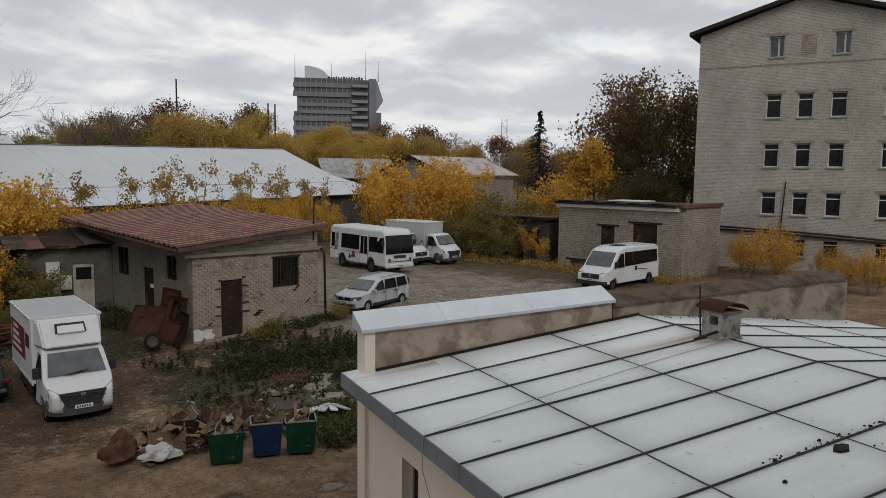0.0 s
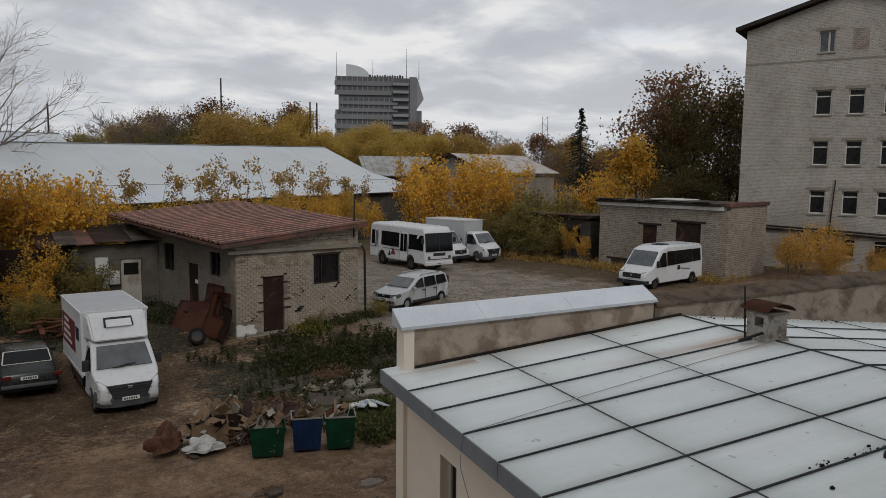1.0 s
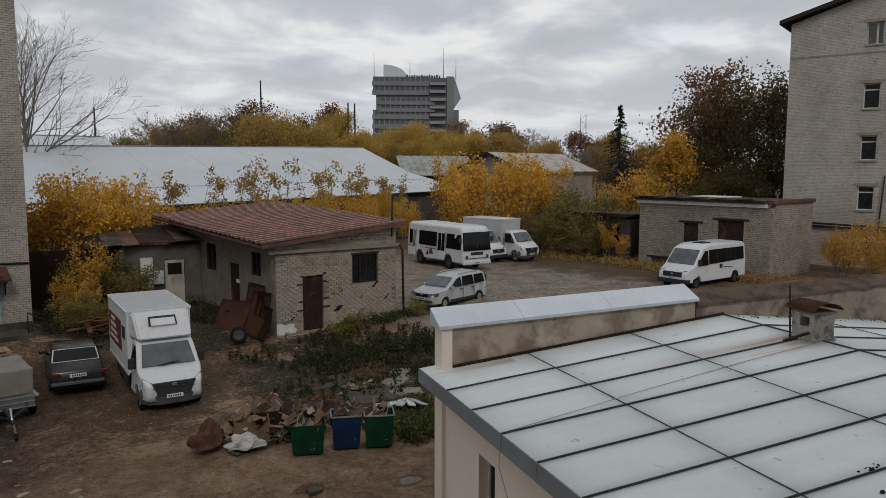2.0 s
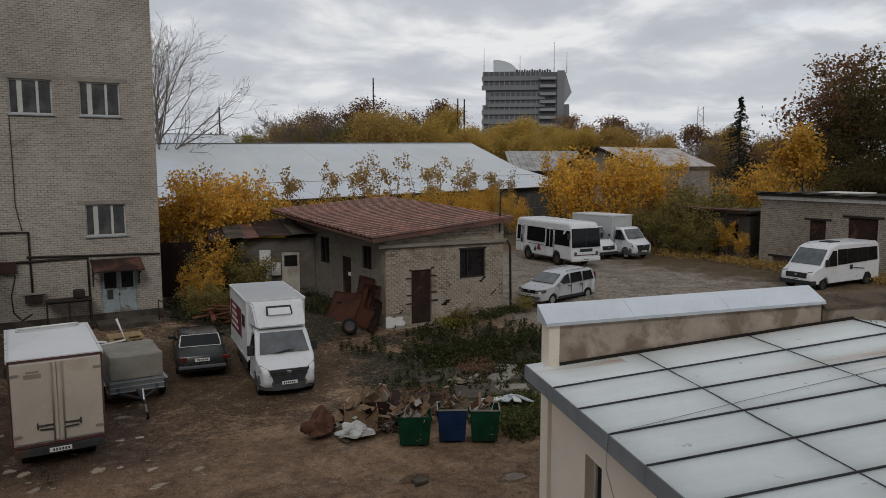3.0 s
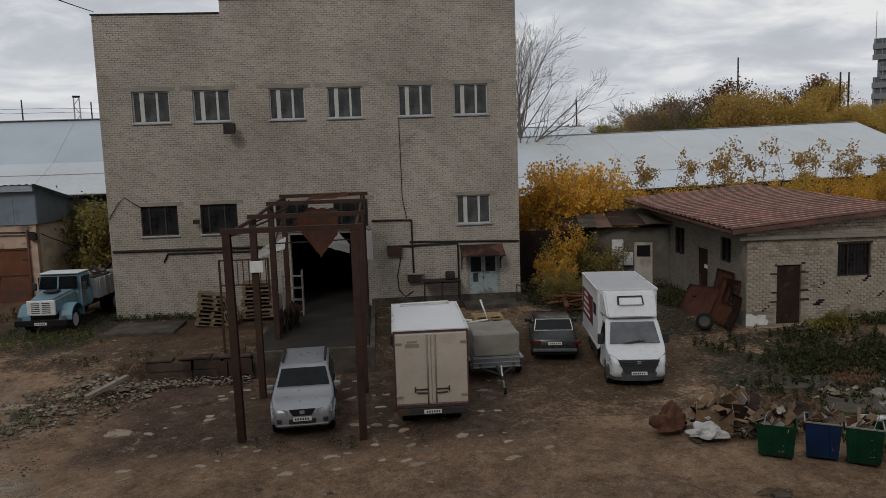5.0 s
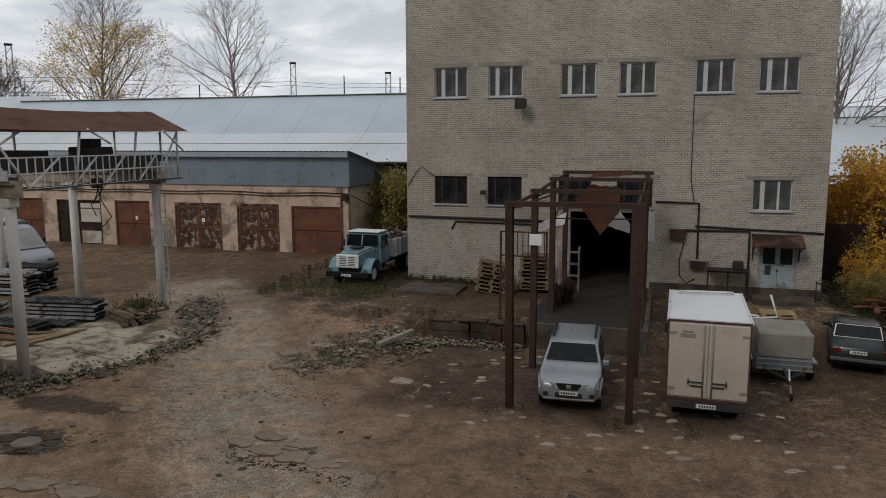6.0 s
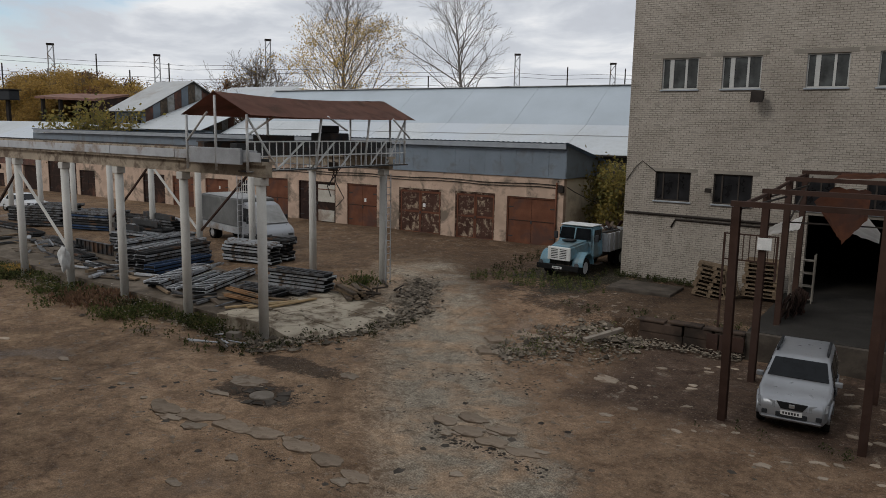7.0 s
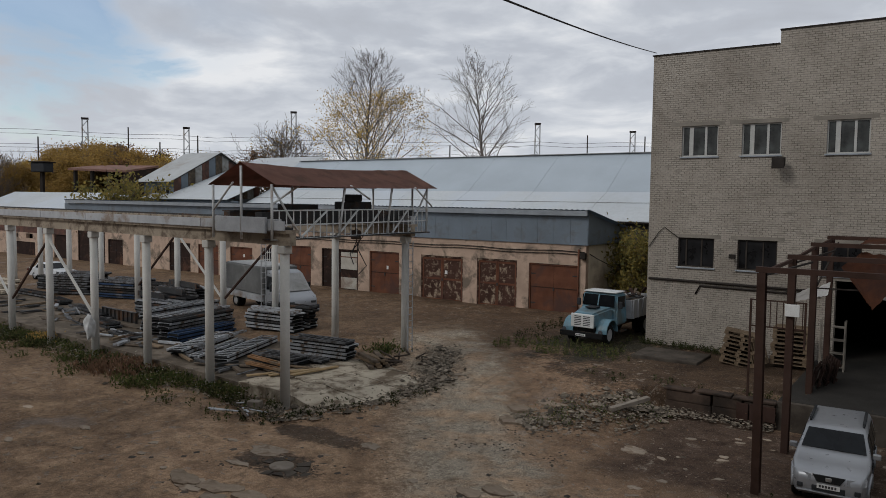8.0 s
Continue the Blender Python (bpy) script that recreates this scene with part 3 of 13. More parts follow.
def bx(bm, x0, x1, y0, y1, z0, z1, bev=0.0, mat=0):
    vs = hexa(bm, [(x0, y0, z0), (x1, y0, z0), (x1, y1, z0), (x0, y1, z0)], [(x0, y0, z1), (x1, y0, z1), (x1, y1, z1), (x0, y1, z1)], mat)
    if bev:
        es = {e for v in vs for e in v.link_edges}
        bmesh.ops.bevel(bm, geom=list(es), offset=bev, segments=2, affect="EDGES", profile=0.5, material=-1)
    return vs


def box(x0, x1, y0, y1, z0, z1, bev=0.0):
    bm = bmesh.new()
    bx(bm, x0, x1, y0, y1, z0, z1, bev)
    return bm


def tube(bm, p, q, r0, r1=None, n=8, caps=True, mat=0):
    """A tapered round bar from p to q."""
    p, q = Vector(p), Vector(q)
    r1 = r0 if r1 is None else r1
    d = (q - p).normalized()
    s = d.orthogonal().normalized()
    t = d.cross(s)
    ring = lambda c, r: [bm.verts.new(c + (s * math.cos(2 * math.pi * i / n) + t * math.sin(2 * math.pi * i / n)) * r) for i in range(n)]
    a, b = ring(p, r0), ring(q, r1)
    for i in range(n):
        f = bm.faces.new((a[i], a[(i + 1) % n], b[(i + 1) % n], b[i]))
        f.smooth, f.material_index = n > 5, mat
    if caps:
        bm.faces.new(a[::-1]).material_index = mat
        bm.faces.new(b).material_index = mat


def bar(bm, p, q, w, h, mat=0):
    """A square bar from p to q, w wide across and h high."""
    p, q = Vector(p), Vector(q)
    d = (q - p).normalized()
    s = d.cross(Vector((0, 0, 1)))
    s = Vector((1, 0, 0)) if s.length < 1e-4 else s.normalized()
    u = s.cross(d)
    c = lambda o: [o - s * w / 2 - u * h / 2, o + s * w / 2 - u * h / 2, o + s * w / 2 + u * h / 2, o - s * w / 2 + u * h / 2]
    hexa(bm, c(p), c(q), mat)


def path_tube(pts, r, n=8):
    """One bent round bar through the points."""
    bm = bmesh.new()
    pts = [Vector(p) for p in pts]
    rings = []
    for i, p in enumerate(pts):
        d = (pts[min(i + 1, len(pts) - 1)] - pts[max(i - 1, 0)]).normalized()
        if i == 0:
            s = d.orthogonal().normalized()
        else:
            s = (s - d * s.dot(d)).normalized()
        t = d.cross(s)
        rings.append([bm.verts.new(p + (s * math.cos(2 * math.pi * k / n) + t * math.sin(2 * math.pi * k / n)) * r) for k in range(n)])
    for a, b in zip(rings, rings[1:]):
        for k in range(n):
            bm.faces.new((a[k], a[(k + 1) % n], b[(k + 1) % n], b[k])).smooth = True
    bm.faces.new(rings[0][::-1])
    bm.faces.new(rings[-1])
    return bm


def wall_with_holes(x0, x1, z0, z1, y0, y1, holes):
    """A wall from x0 to x1 and z0 to z1, y0 to y1 thick, with openings (xa, xb, za, zb) cut right through it."""
    bm = bmesh.new()
    xs = sorted({x0, x1, *[h[0] for h in holes], *[h[1] for h in holes]})
    zs = sorted({z0, z1, *[h[2] for h in holes], *[h[3] for h in holes]})
    gone = lambda i, k: i < 0 or k < 0 or i >= len(xs) - 1 or k >= len(zs) - 1 or any(h[0] <= xs[i] < h[1] and h[2] <= zs[k] < h[3] for h in holes)
    got = {}

    def v(i, y, k):
        if (i, y, k) not in got:
            got[(i, y, k)] = bm.verts.new((xs[i], y, zs[k]))
        return got[(i, y, k)]

    for i in range(len(xs) - 1):
        for k in range(len(zs) - 1):
            if gone(i, k):
                continue
            bm.faces.new((v(i, y0, k), v(i + 1, y0, k), v(i + 1, y0, k + 1), v(i, y0, k + 1)))
            bm.faces.new((v(i, y1, k + 1), v(i + 1, y1, k + 1), v(i + 1, y1, k), v(i, y1, k)))
            for di, dk, a, b in ((-1, 0, (i, k), (i, k + 1)), (1, 0, (i + 1, k + 1), (i + 1, k)), (0, -1, (i + 1, k), (i, k)), (0, 1, (i, k + 1), (i + 1, k + 1))):
                if gone(i + di, k + dk):
                    bm.faces.new((v(a[0], y0, a[1]), v(b[0], y0, b[1]), v(b[0], y1, b[1]), v(a[0], y1, a[1])))
    return bm


def smooth(v, a, b):
    u = min(1.0, max(0.0, (v - a) / (b - a)))
    return u * u * (3 - 2 * u)


# ---- the ground: one sheet with its ramp, terrace, sunken bay and raised car park ----
def level(x, y):
    left, right = 0.85 * smooth(y, 21, 30), 0.85 * smooth(y, 26, 35)
    bay = 0.85 if y > 27.8 else 0.0
    wl_, wr_ = 1 - smooth(x, -10.2, -8.9), smooth(x, -0.8, 0.6)
    z = left * wl_ + (1 - wl_) * (bay * (1 - wr_) + right * wr_)
    if x > 14:
        k = smooth(x, 14, 32)
        z = z * (1 - k) + 1.2 * k
    return z


def ground_z(x, y):
    near = max(0.0, 1 - max(abs(x), abs(y - 20)) / 90.0)
    rough = noise.noise((x * 0.35, y * 0.35, 3.1)) * 0.09 + noise.noise((x * 1.1, y * 1.1, 7.7)) * 0.035 + noise.noise((x * 3.1, y * 3.1, 1.7)) * 0.012
    if -9.5 < x < 1.0 and y > 22:
        rough *= 0.25
    return level(x, y) + rough * min(1.0, near * 2)


def make_ground():
    bm = bmesh.new()

    def axis(lo, hi, step, edges):
        a = [lo + i * step for i in range(int((hi - lo) / step) + 1)]
        for sgn, start in ((-1, lo), (1, hi)):
            d, v = step, start
            while abs(v) < 1800:
                d *= 1.35
                v += sgn * d
                a.append(v)
        return sorted(a + edges)

    xs, ys = axis(-60, 60, 0.4, []), axis(-4, 52, 0.4, [27.75, 27.85])
    rows = []
    for y in ys:
        rows.append([bm.verts.new((x, y, ground_z(x, y))) for x in xs])
    for j in range(len(ys) - 1):
        for i in range(len(xs) - 1):
            f = bm.faces.new((rows[j][i], rows[j][i + 1], rows[j + 1][i + 1], rows[j + 1][i]))
            f.smooth = True
    return bm


def ground_material():
    m, ns, ls, b = nodes_of("yard_ground")
    pos = ns.new("ShaderNodeNewGeometry").outputs["Position"]
    sep = ns.new("ShaderNodeSeparateXYZ")
    ls.new(pos, sep.inputs[0])
    X, Y = sep.outputs[0], sep.outputs[1]
    big = tex_noise(ns, ls, pos, 0.13, 5.0, 0.6)
    mid = tex_noise(ns, ls, pos, 0.7, 6.0, 0.62, 0.3)
    fine = tex_noise(ns, ls, pos, 6.0, 5.0, 0.7)
    grit = tex_noise(ns, ls, pos, 26.0, 3.0, 0.7)

    def band(v, a, b_, soft):
        """1 between a and b_, with soft and ragged borders."""
        w = nmath(ns, ls, "ADD", v, nmath(ns, ls, "MULTIPLY", nmath(ns, ls, "SUBTRACT", nmath(ns, ls, "ADD", mid, nmath(ns, ls, "MULTIPLY", nmath(ns, ls, "SUBTRACT", fine, 0.5), 0.7)), 0.5), soft * 4.0))
        up = ns.new("ShaderNodeMapRange")
        up.interpolation_type = "SMOOTHSTEP"
        ls.new(w, up.inputs[0])
        up.inputs[1].default_value, up.inputs[2].default_value = a - soft, a + soft
        dn = ns.new("ShaderNodeMapRange")
        dn.interpolation_type = "SMOOTHSTEP"
        ls.new(w, dn.inputs[0])
        dn.inputs[1].default_value, dn.inputs[2].default_value = b_ - soft, b_ + soft
        return nmath(ns, ls, "MULTIPLY", up.outputs[0], nmath(ns, ls, "SUBTRACT", 1.0, dn.outputs[0]))

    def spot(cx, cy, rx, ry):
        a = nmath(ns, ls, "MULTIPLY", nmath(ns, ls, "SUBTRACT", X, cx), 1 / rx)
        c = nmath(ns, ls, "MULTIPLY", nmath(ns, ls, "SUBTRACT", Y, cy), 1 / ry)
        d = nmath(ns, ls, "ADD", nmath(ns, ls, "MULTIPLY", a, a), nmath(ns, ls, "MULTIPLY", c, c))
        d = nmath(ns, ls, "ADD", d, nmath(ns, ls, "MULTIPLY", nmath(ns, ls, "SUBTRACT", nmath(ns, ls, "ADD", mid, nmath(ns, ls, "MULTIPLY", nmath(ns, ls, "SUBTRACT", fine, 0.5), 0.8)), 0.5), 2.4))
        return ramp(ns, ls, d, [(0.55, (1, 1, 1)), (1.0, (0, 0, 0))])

    mud = ramp(ns, ls, mid, [(0.28, (0.080, 0.055, 0.038)), (0.5, (0.120, 0.085, 0.060)), (0.72, (0.168, 0.125, 0.091))])
    mud = mixc(ns, ls, 0.85, mud, ramp(ns, ls, big, [(0.35, (0.70, 0.66, 0.62)), (0.65, (1.15, 1.1, 1.05))]), "MULTIPLY")
    # drier and paler towards the gantry, damp and dark by the bins
    dry = ns.new("ShaderNodeMapRange")
    dry.interpolation_type = "SMOOTHSTEP"
    ls.new(nmath(ns, ls, "ADD", nmath(ns, ls, "ADD", X, nmath(ns, ls, "MULTIPLY", nmath(ns, ls, "SUBTRACT", Y, 13.0), 1.35)), nmath(ns, ls, "MULTIPLY", nmath(ns, ls, "SUBTRACT", big, 0.5), 14.0)), dry.inputs[0])
    dry.inputs[1].default_value, dry.inputs[2].default_value = 9.0, -10.0
    mud = mixc(ns, ls, 1.0, mud, mixc(ns, ls, dry.outputs[0], (1.87, 1.76, 1.61), (2.82, 2.71, 2.46)), "MULTIPLY")
    # mud darkened round the parked vehicles, beside the dock and on the terrace
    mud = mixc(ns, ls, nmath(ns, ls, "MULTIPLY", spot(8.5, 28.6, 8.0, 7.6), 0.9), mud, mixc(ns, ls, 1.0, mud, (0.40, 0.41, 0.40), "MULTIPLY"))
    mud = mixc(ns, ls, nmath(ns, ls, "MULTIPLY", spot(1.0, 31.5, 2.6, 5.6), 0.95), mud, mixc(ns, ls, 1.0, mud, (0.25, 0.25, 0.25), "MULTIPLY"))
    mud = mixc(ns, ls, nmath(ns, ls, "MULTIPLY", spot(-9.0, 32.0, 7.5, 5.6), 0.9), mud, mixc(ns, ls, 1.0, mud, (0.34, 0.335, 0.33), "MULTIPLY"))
    # trodden and damp again before the garages and along the gantry
    damp = ns.new("ShaderNodeMapRange")
    damp.interpolation_type = "SMOOTHSTEP"
    ls.new(nmath(ns, ls, "ADD", nmath(ns, ls, "SUBTRACT", X, nmath(ns, ls, "MULTIPLY", nmath(ns, ls, "MAXIMUM", nmath(ns, ls, "SUBTRACT", Y, 24.0), 0.0), 1.2)), nmath(ns, ls, "MULTIPLY", nmath(ns, ls, "SUBTRACT", mid, 0.5), 16.0)), damp.inputs[0])
    damp.inputs[1].default_value, damp.inputs[2].default_value = -19.0, -28.0
    mud = mixc(ns, ls, damp.outputs[0], mud, mixc(ns, ls, 1.0, mud, (0.61, 0.60, 0.585), "MULTIPLY"))
    # flat worn pieces of old asphalt showing through the mud
    vor = ns.new("ShaderNodeTexVoronoi")
    vor.inputs["Scale"].default_value = 0.9
    ls.new(pos, vor.inputs["Vector"])
    chips = nmath(ns, ls, "MULTIPLY", ramp(ns, ls, tex_noise(ns, ls, pos, 2.4, 6.0, 0.72, 0.5), [(0.585, (0, 0, 0)), (0.605, (1, 1, 1))]), ramp(ns, ls, big, [(0.40, (0, 0, 0)), (0.55, (1, 1, 1))]))
    mud = mixc(ns, ls, nmath(ns, ls, "MULTIPLY", chips, 0.75), mud, (0.27, 0.225, 0.18))
    gravel = ramp(ns, ls, grit, [(0.3, (0.20, 0.16, 0.112)), (0.5, (0.345, 0.29, 0.218)), (0.75, (0.575, 0.50, 0.39))])
    gravel = mixc(ns, ls, ramp(ns, ls, mid, [(0.42, (0, 0, 0)), (0.62, (0.55, 0.55, 0.55))]), gravel, mixc(ns, ls, 1.0, mud, (1.6, 1.5, 1.4), "MULTIPLY"))
    asphalt = ramp(ns, ls, fine, [(0.3, (0.185, 0.16, 0.13)), (0.7, (0.32, 0.275, 0.225))])
    asphalt = mixc(ns, ls, ramp(ns, ls, mid, [(0.45, (0, 0, 0)), (0.7, (0.7, 0.7, 0.7))]), asphalt, (0.12, 0.095, 0.07))
    soil = ramp(ns, ls, fine, [(0.3, (0.018, 0.018, 0.011)), (0.7, (0.045, 0.043, 0.026))])
    leaf = ramp(ns, ls, grit, [(0.35, (0.06, 0.045, 0.03)), (0.62, (0.13, 0.09, 0.05)), (0.75, (0.22, 0.15, 0.06))])
    # dark wet earth round the manhole and before the slab
    earth = nmath(ns, ls, "MAXIMUM", spot(-16.4, 15.0, 1.7, 0.9), spot(-17.2, 17.6, 2.2, 0.8))
    mud = mixc(ns, ls, nmath(ns, ls, "MULTIPLY", earth, 0.85), mud, (0.068, 0.047, 0.032))
    # gravel track running from the gantry down to the yard
    c = mixc(ns, ls, nmath(ns, ls, "MULTIPLY", band(nmath(ns, ls, "ADD", nmath(ns, ls, "MULTIPLY", X, 0.783), nmath(ns, ls, "MULTIPLY", Y, 0.62)), 0.0, 4.2, 0.9), nmath(ns, ls, "MULTIPLY", band(Y, 8, 33, 3), band(X, -24, 1, 2))), mud, gravel)
    # wheel ruts curving past the gantry, and cracked edges of old asphalt
    lane = nmath(ns, ls, "ADD", nmath(ns, ls, "ADD", nmath(ns, ls, "MULTIPLY", X, 0.72), nmath(ns, ls, "MULTIPLY", Y, 0.69)), nmath(ns, ls, "MULTIPLY", big, 3.0))
    ruts = None
    for q in (0.3, 2.0, 4.6, 6.2, -3.5):
        r_ = band(lane, q, q + 0.25, 0.22)
        ruts = r_ if ruts is None else nmath(ns, ls, "MAXIMUM", ruts, r_)
    ruts = nmath(ns, ls, "MULTIPLY", ruts, nmath(ns, ls, "MULTIPLY", band(X, -24, 6, 2), ramp(ns, ls, fine, [(0.35, (0.2, 0.2, 0.2)), (0.6, (1, 1, 1))])))
    c = mixc(ns, ls, nmath(ns, ls, "MULTIPLY", ruts, 0.28), c, (0.065, 0.045, 0.032))
    warp = ns.new("ShaderNodeVectorMath")
    warp.operation = "ADD"
    wn_ = ns.new("ShaderNodeTexNoise")
    wn_.inputs["Scale"].default_value, wn_.inputs["Detail"].default_value = 0.9, 4.0
    ls.new(pos, wn_.inputs["Vector"])
    ls.new(pos, warp.inputs[0])
    ls.new(wn_.outputs["Color"], warp.inputs[1])
    vor.feature = "DISTANCE_TO_EDGE"
    vor.inputs["Scale"].default_value = 0.42
    ls.new(warp.outputs[0], vor.inputs["Vector"])
    crack = nmath(ns, ls, "MULTIPLY", ramp(ns, ls, vor.outputs["Distance"], [(0.0, (1, 1, 1)), (0.03, (0, 0, 0))]), ramp(ns, ls, tex_noise(ns, ls, pos, 0.25, 3.0), [(0.5, (0, 0, 0)), (0.6, (1, 1, 1))]))
    c = mixc(ns, ls, nmath(ns, ls, "MULTIPLY", crack, 0.42), c, (0.045, 0.034, 0.026))
    # the car park beyond the hut
    park = nmath(ns, ls, "MULTIPLY", band(X, 21.5, 46.5, 1.2), band(Y, 23.5, 46, 1.5))
    c = mixc(ns, ls, park, c, asphalt)
    c = mixc(ns, ls, nmath(ns, ls, "MULTIPLY", band(X, 37.5, 60, 2.0), band(Y, 22, 50, 2)), c, leaf)
    # weedy soil by the hut and below the annex
    c = mixc(ns, ls, nmath(ns, ls, "MULTIPLY", spot(16.5, 23.5, 5.8, 6.6), 0.9), c, soil)
    # by the lean-to the dark soil also carries the shrubs' shade
    c = mixc(ns, ls, nmath(ns, ls, "MULTIPLY", spot(12.0, 38.0, 7.0, 9.0), 0.9), c, soil)
    c = mixc(ns, ls, nmath(ns, ls, "MULTIPLY", spot(-14.0, 35.0, 3.5, 5.0), 0.8), c, soil)
    c = mixc(ns, ls, nmath(ns, ls, "MULTIPLY", band(nmath(ns, ls, "ADD", Y, nmath(ns, ls, "MULTIPLY", X, 0.05)), 17.3, 18.6, 0.4), nmath(ns, ls, "MULTIPLY", band(X, -60, -21, 2), 0.7)), c, soil)
    # damp strip where the bay's old concrete shows
    bay = nmath(ns, ls, "MULTIPLY", band(X, -8.6, 4.5, 0.8), band(Y, 20.2, 27.8, 0.8))
    slabc = ramp(ns, ls, tex_noise(ns, ls, pos, 1.1, 6.0, 0.7, 0.8), [(0.48, (0.085, 0.055, 0.038)), (0.60, (0.125, 0.084, 0.06)), (0.66, (0.26, 0.215, 0.165))])
    c = mixc(ns, ls, bay, c, slabc)
    # far land, grass and scrub
    far = nmath(ns, ls, "MAXIMUM", ramp(ns, ls, nmath(ns, ls, "MULTIPLY", Y, 1 / 200.0), [(0.24, (0, 0, 0)), (0.27, (1, 1, 1))]), ramp(ns, ls, nmath(ns, ls, "MULTIPLY", X, 1 / 200.0), [(0.26, (0, 0, 0)), (0.3, (1, 1, 1))]))
    c = mixc(ns, ls, far, c, ramp(ns, ls, mid, [(0.3, (0.07, 0.06, 0.03)), (0.7, (0.14, 0.105, 0.05))]))
    clod = tex_noise(ns, ls, pos, 1.9, 7.0, 0.68, 0.4)
    c = mixc(ns, ls, 0.85, c, ramp(ns, ls, clod, [(0.34, (0.62, 0.60, 0.58)), (0.5, (0.98, 0.98, 0.98)), (0.66, (1.2, 1.2, 1.2))]), "MULTIPLY")
    c = mixc(ns, ls, 0.65, c, ramp(ns, ls, fine, [(0.3, (0.42, 0.42, 0.42)), (0.5, (0.92, 0.92, 0.92)), (0.7, (1.3, 1.3, 1.3))]), "MULTIPLY")
    c = mixc(ns, ls, 0.55, c, ramp(ns, ls, grit, [(0.3, (0.36, 0.36, 0.36)), (0.5, (0.92, 0.92, 0.92)), (0.7, (1.6, 1.6, 1.6))]), "MULTIPLY")
    pits = ramp(ns, ls, tex_noise(ns, ls, pos, 3.1, 5.0, 0.75, 0.6), [(0.60, (0, 0, 0)), (0.64, (1, 1, 1))])
    c = mixc(ns, ls, nmath(ns, ls, "MULTIPLY", pits, 0.55), c, mixc(ns, ls, 1.0, c, (0.42, 0.40, 0.38), "MULTIPLY"))
    # pale grit
    pale = ramp(ns, ls, tex_noise(ns, ls, pos, 13.0, 2.0, 0.5), [(0.63, (0, 0, 0)), (0.67, (1, 1, 1))])
    c = mixc(ns, ls, nmath(ns, ls, "MULTIPLY", pale, 0.3), c, (0.36, 0.305, 0.245))
    # standing water
    wet = nmath(ns, ls, "MAXIMUM", spot(12.3, 13.6, 0.55, 0.5), spot(8.9, 15.8, 0.45, 0.25))
    wet = nmath(ns, ls, "MAXIMUM", wet, spot(11.2, 14.6, 0.5, 0.35))
    wet = nmath(ns, ls, "MAXIMUM", wet, nmath(ns, ls, "MULTIPLY", ramp(ns, ls, tex_noise(ns, ls, pos, 0.33, 4.0, 0.5), [(0.62, (0, 0, 0)), (0.70, (0.55, 0.55, 0.55))]), nmath(ns, ls, "SUBTRACT", 1.0, far)))
    c = mixc(ns, ls, wet, c, mixc(ns, ls, 1.0, c, (0.55, 0.55, 0.55), "MULTIPLY"))
    ls.new(c, b.inputs["Base Color"])
    ls.new(mixc(ns, ls, wet, ramp(ns, ls, mid, [(0.3, (0.72, 0.72, 0.72)), (0.7, (0.95, 0.95, 0.95))]), (0.12, 0.12, 0.12)), b.inputs["Roughness"])
    b.inputs["Specular IOR Level"].default_value = 0.14
    h = nmath(ns, ls, "ADD", nmath(ns, ls, "MULTIPLY", fine, 0.6), nmath(ns, ls, "MULTIPLY", grit, 0.4))
    h = nmath(ns, ls, "MULTIPLY", h, nmath(ns, ls, "SUBTRACT", 1.0, wet))
    bump(ns, ls, b, h, 1.0, 0.09)
    return m


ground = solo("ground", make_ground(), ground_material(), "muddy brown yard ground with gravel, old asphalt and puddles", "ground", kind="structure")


# ---- the brick workshop that closes the yard ----
FY = 36.0          # plane of its facade
BX0, BX1 = -12.70, 6.84


def three_part_window(name, x0, x1, z0, z1, y, frame_m, pane_m, label, wide_post=True):
    """A wall window with a frame, two uprights (one broad), three panes and a sill."""
    w = thing(name, label, "window", pose(x0, y, z0), kind="structure")
    W, Hh = x1 - x0, z1 - z0
    bm = bmesh.new()
    t = 0.06
    for a in ((0, t, 0, Hh), (W - t, W, 0, Hh), (t, W - t, 0, t), (t, W - t, Hh - t, Hh)):
        bx(bm, a[0], a[1], 0.10, 0.18, a[2], a[3])
    part("window_frame", bm, frame_m, w)
    u1, u2 = W * 0.20, W * 0.63
    p1, p2 = (0.19, 0.10) if wide_post else (0.07, 0.06)
    part("mullion", box(u1, u1 + p1, 0.09, 0.175, t, Hh - t), frame_m, w)
    part("mullion", box(u2, u2 + p2, 0.09, 0.175, t, Hh - t), frame_m, w)
    for a, c in ((t, u1), (u1 + p1, u2), (u2 + p2, W - t)):
        part("pane", box(a, c, 0.135, 0.15, t, Hh - t), pane_m, w)
    part("window_sill", box(-0.06, W + 0.06, -0.08, 0.12, -0.075, -0.003, 0.01), M_EAVEZINC, w)
    return w


TOPW = [(-11.21, -9.52), (-8.46, -6.77), (-4.95, -3.3), (-2.24, -0.6), (1.12, 2.75), (3.78, 5.42)]
LOWW = [(-11.22, -9.52), (-8.47, -6.75), (-4.95, -3.4), (-2.2, -0.56)]
LOWW_R = [(3.77, 5.43)]
Z_T0, Z_T1, Z_L0, Z_L1 = 10.10, 11.55, 4.82, 6.22
DOCK = (-4.35, -0.75, 1.0, 4.6)
DOORW = (4.22, 5.8, 1.05, 3.42)
holes = [(a, b, Z_T0, Z_T1) for a, b in TOPW] + [(a, b, Z_L0, Z_L1) for a, b in LOWW + LOWW_R] + [DOCK, DOORW]
workshop = thing("workshop_building", "three-storey grey silicate brick workshop with a dark loading dock", "building", kind="structure")
part("wall", wall_with_holes(BX0, BX1, 0.3, 15.0, FY, FY + 0.51, holes), M_BRICK, workshop)
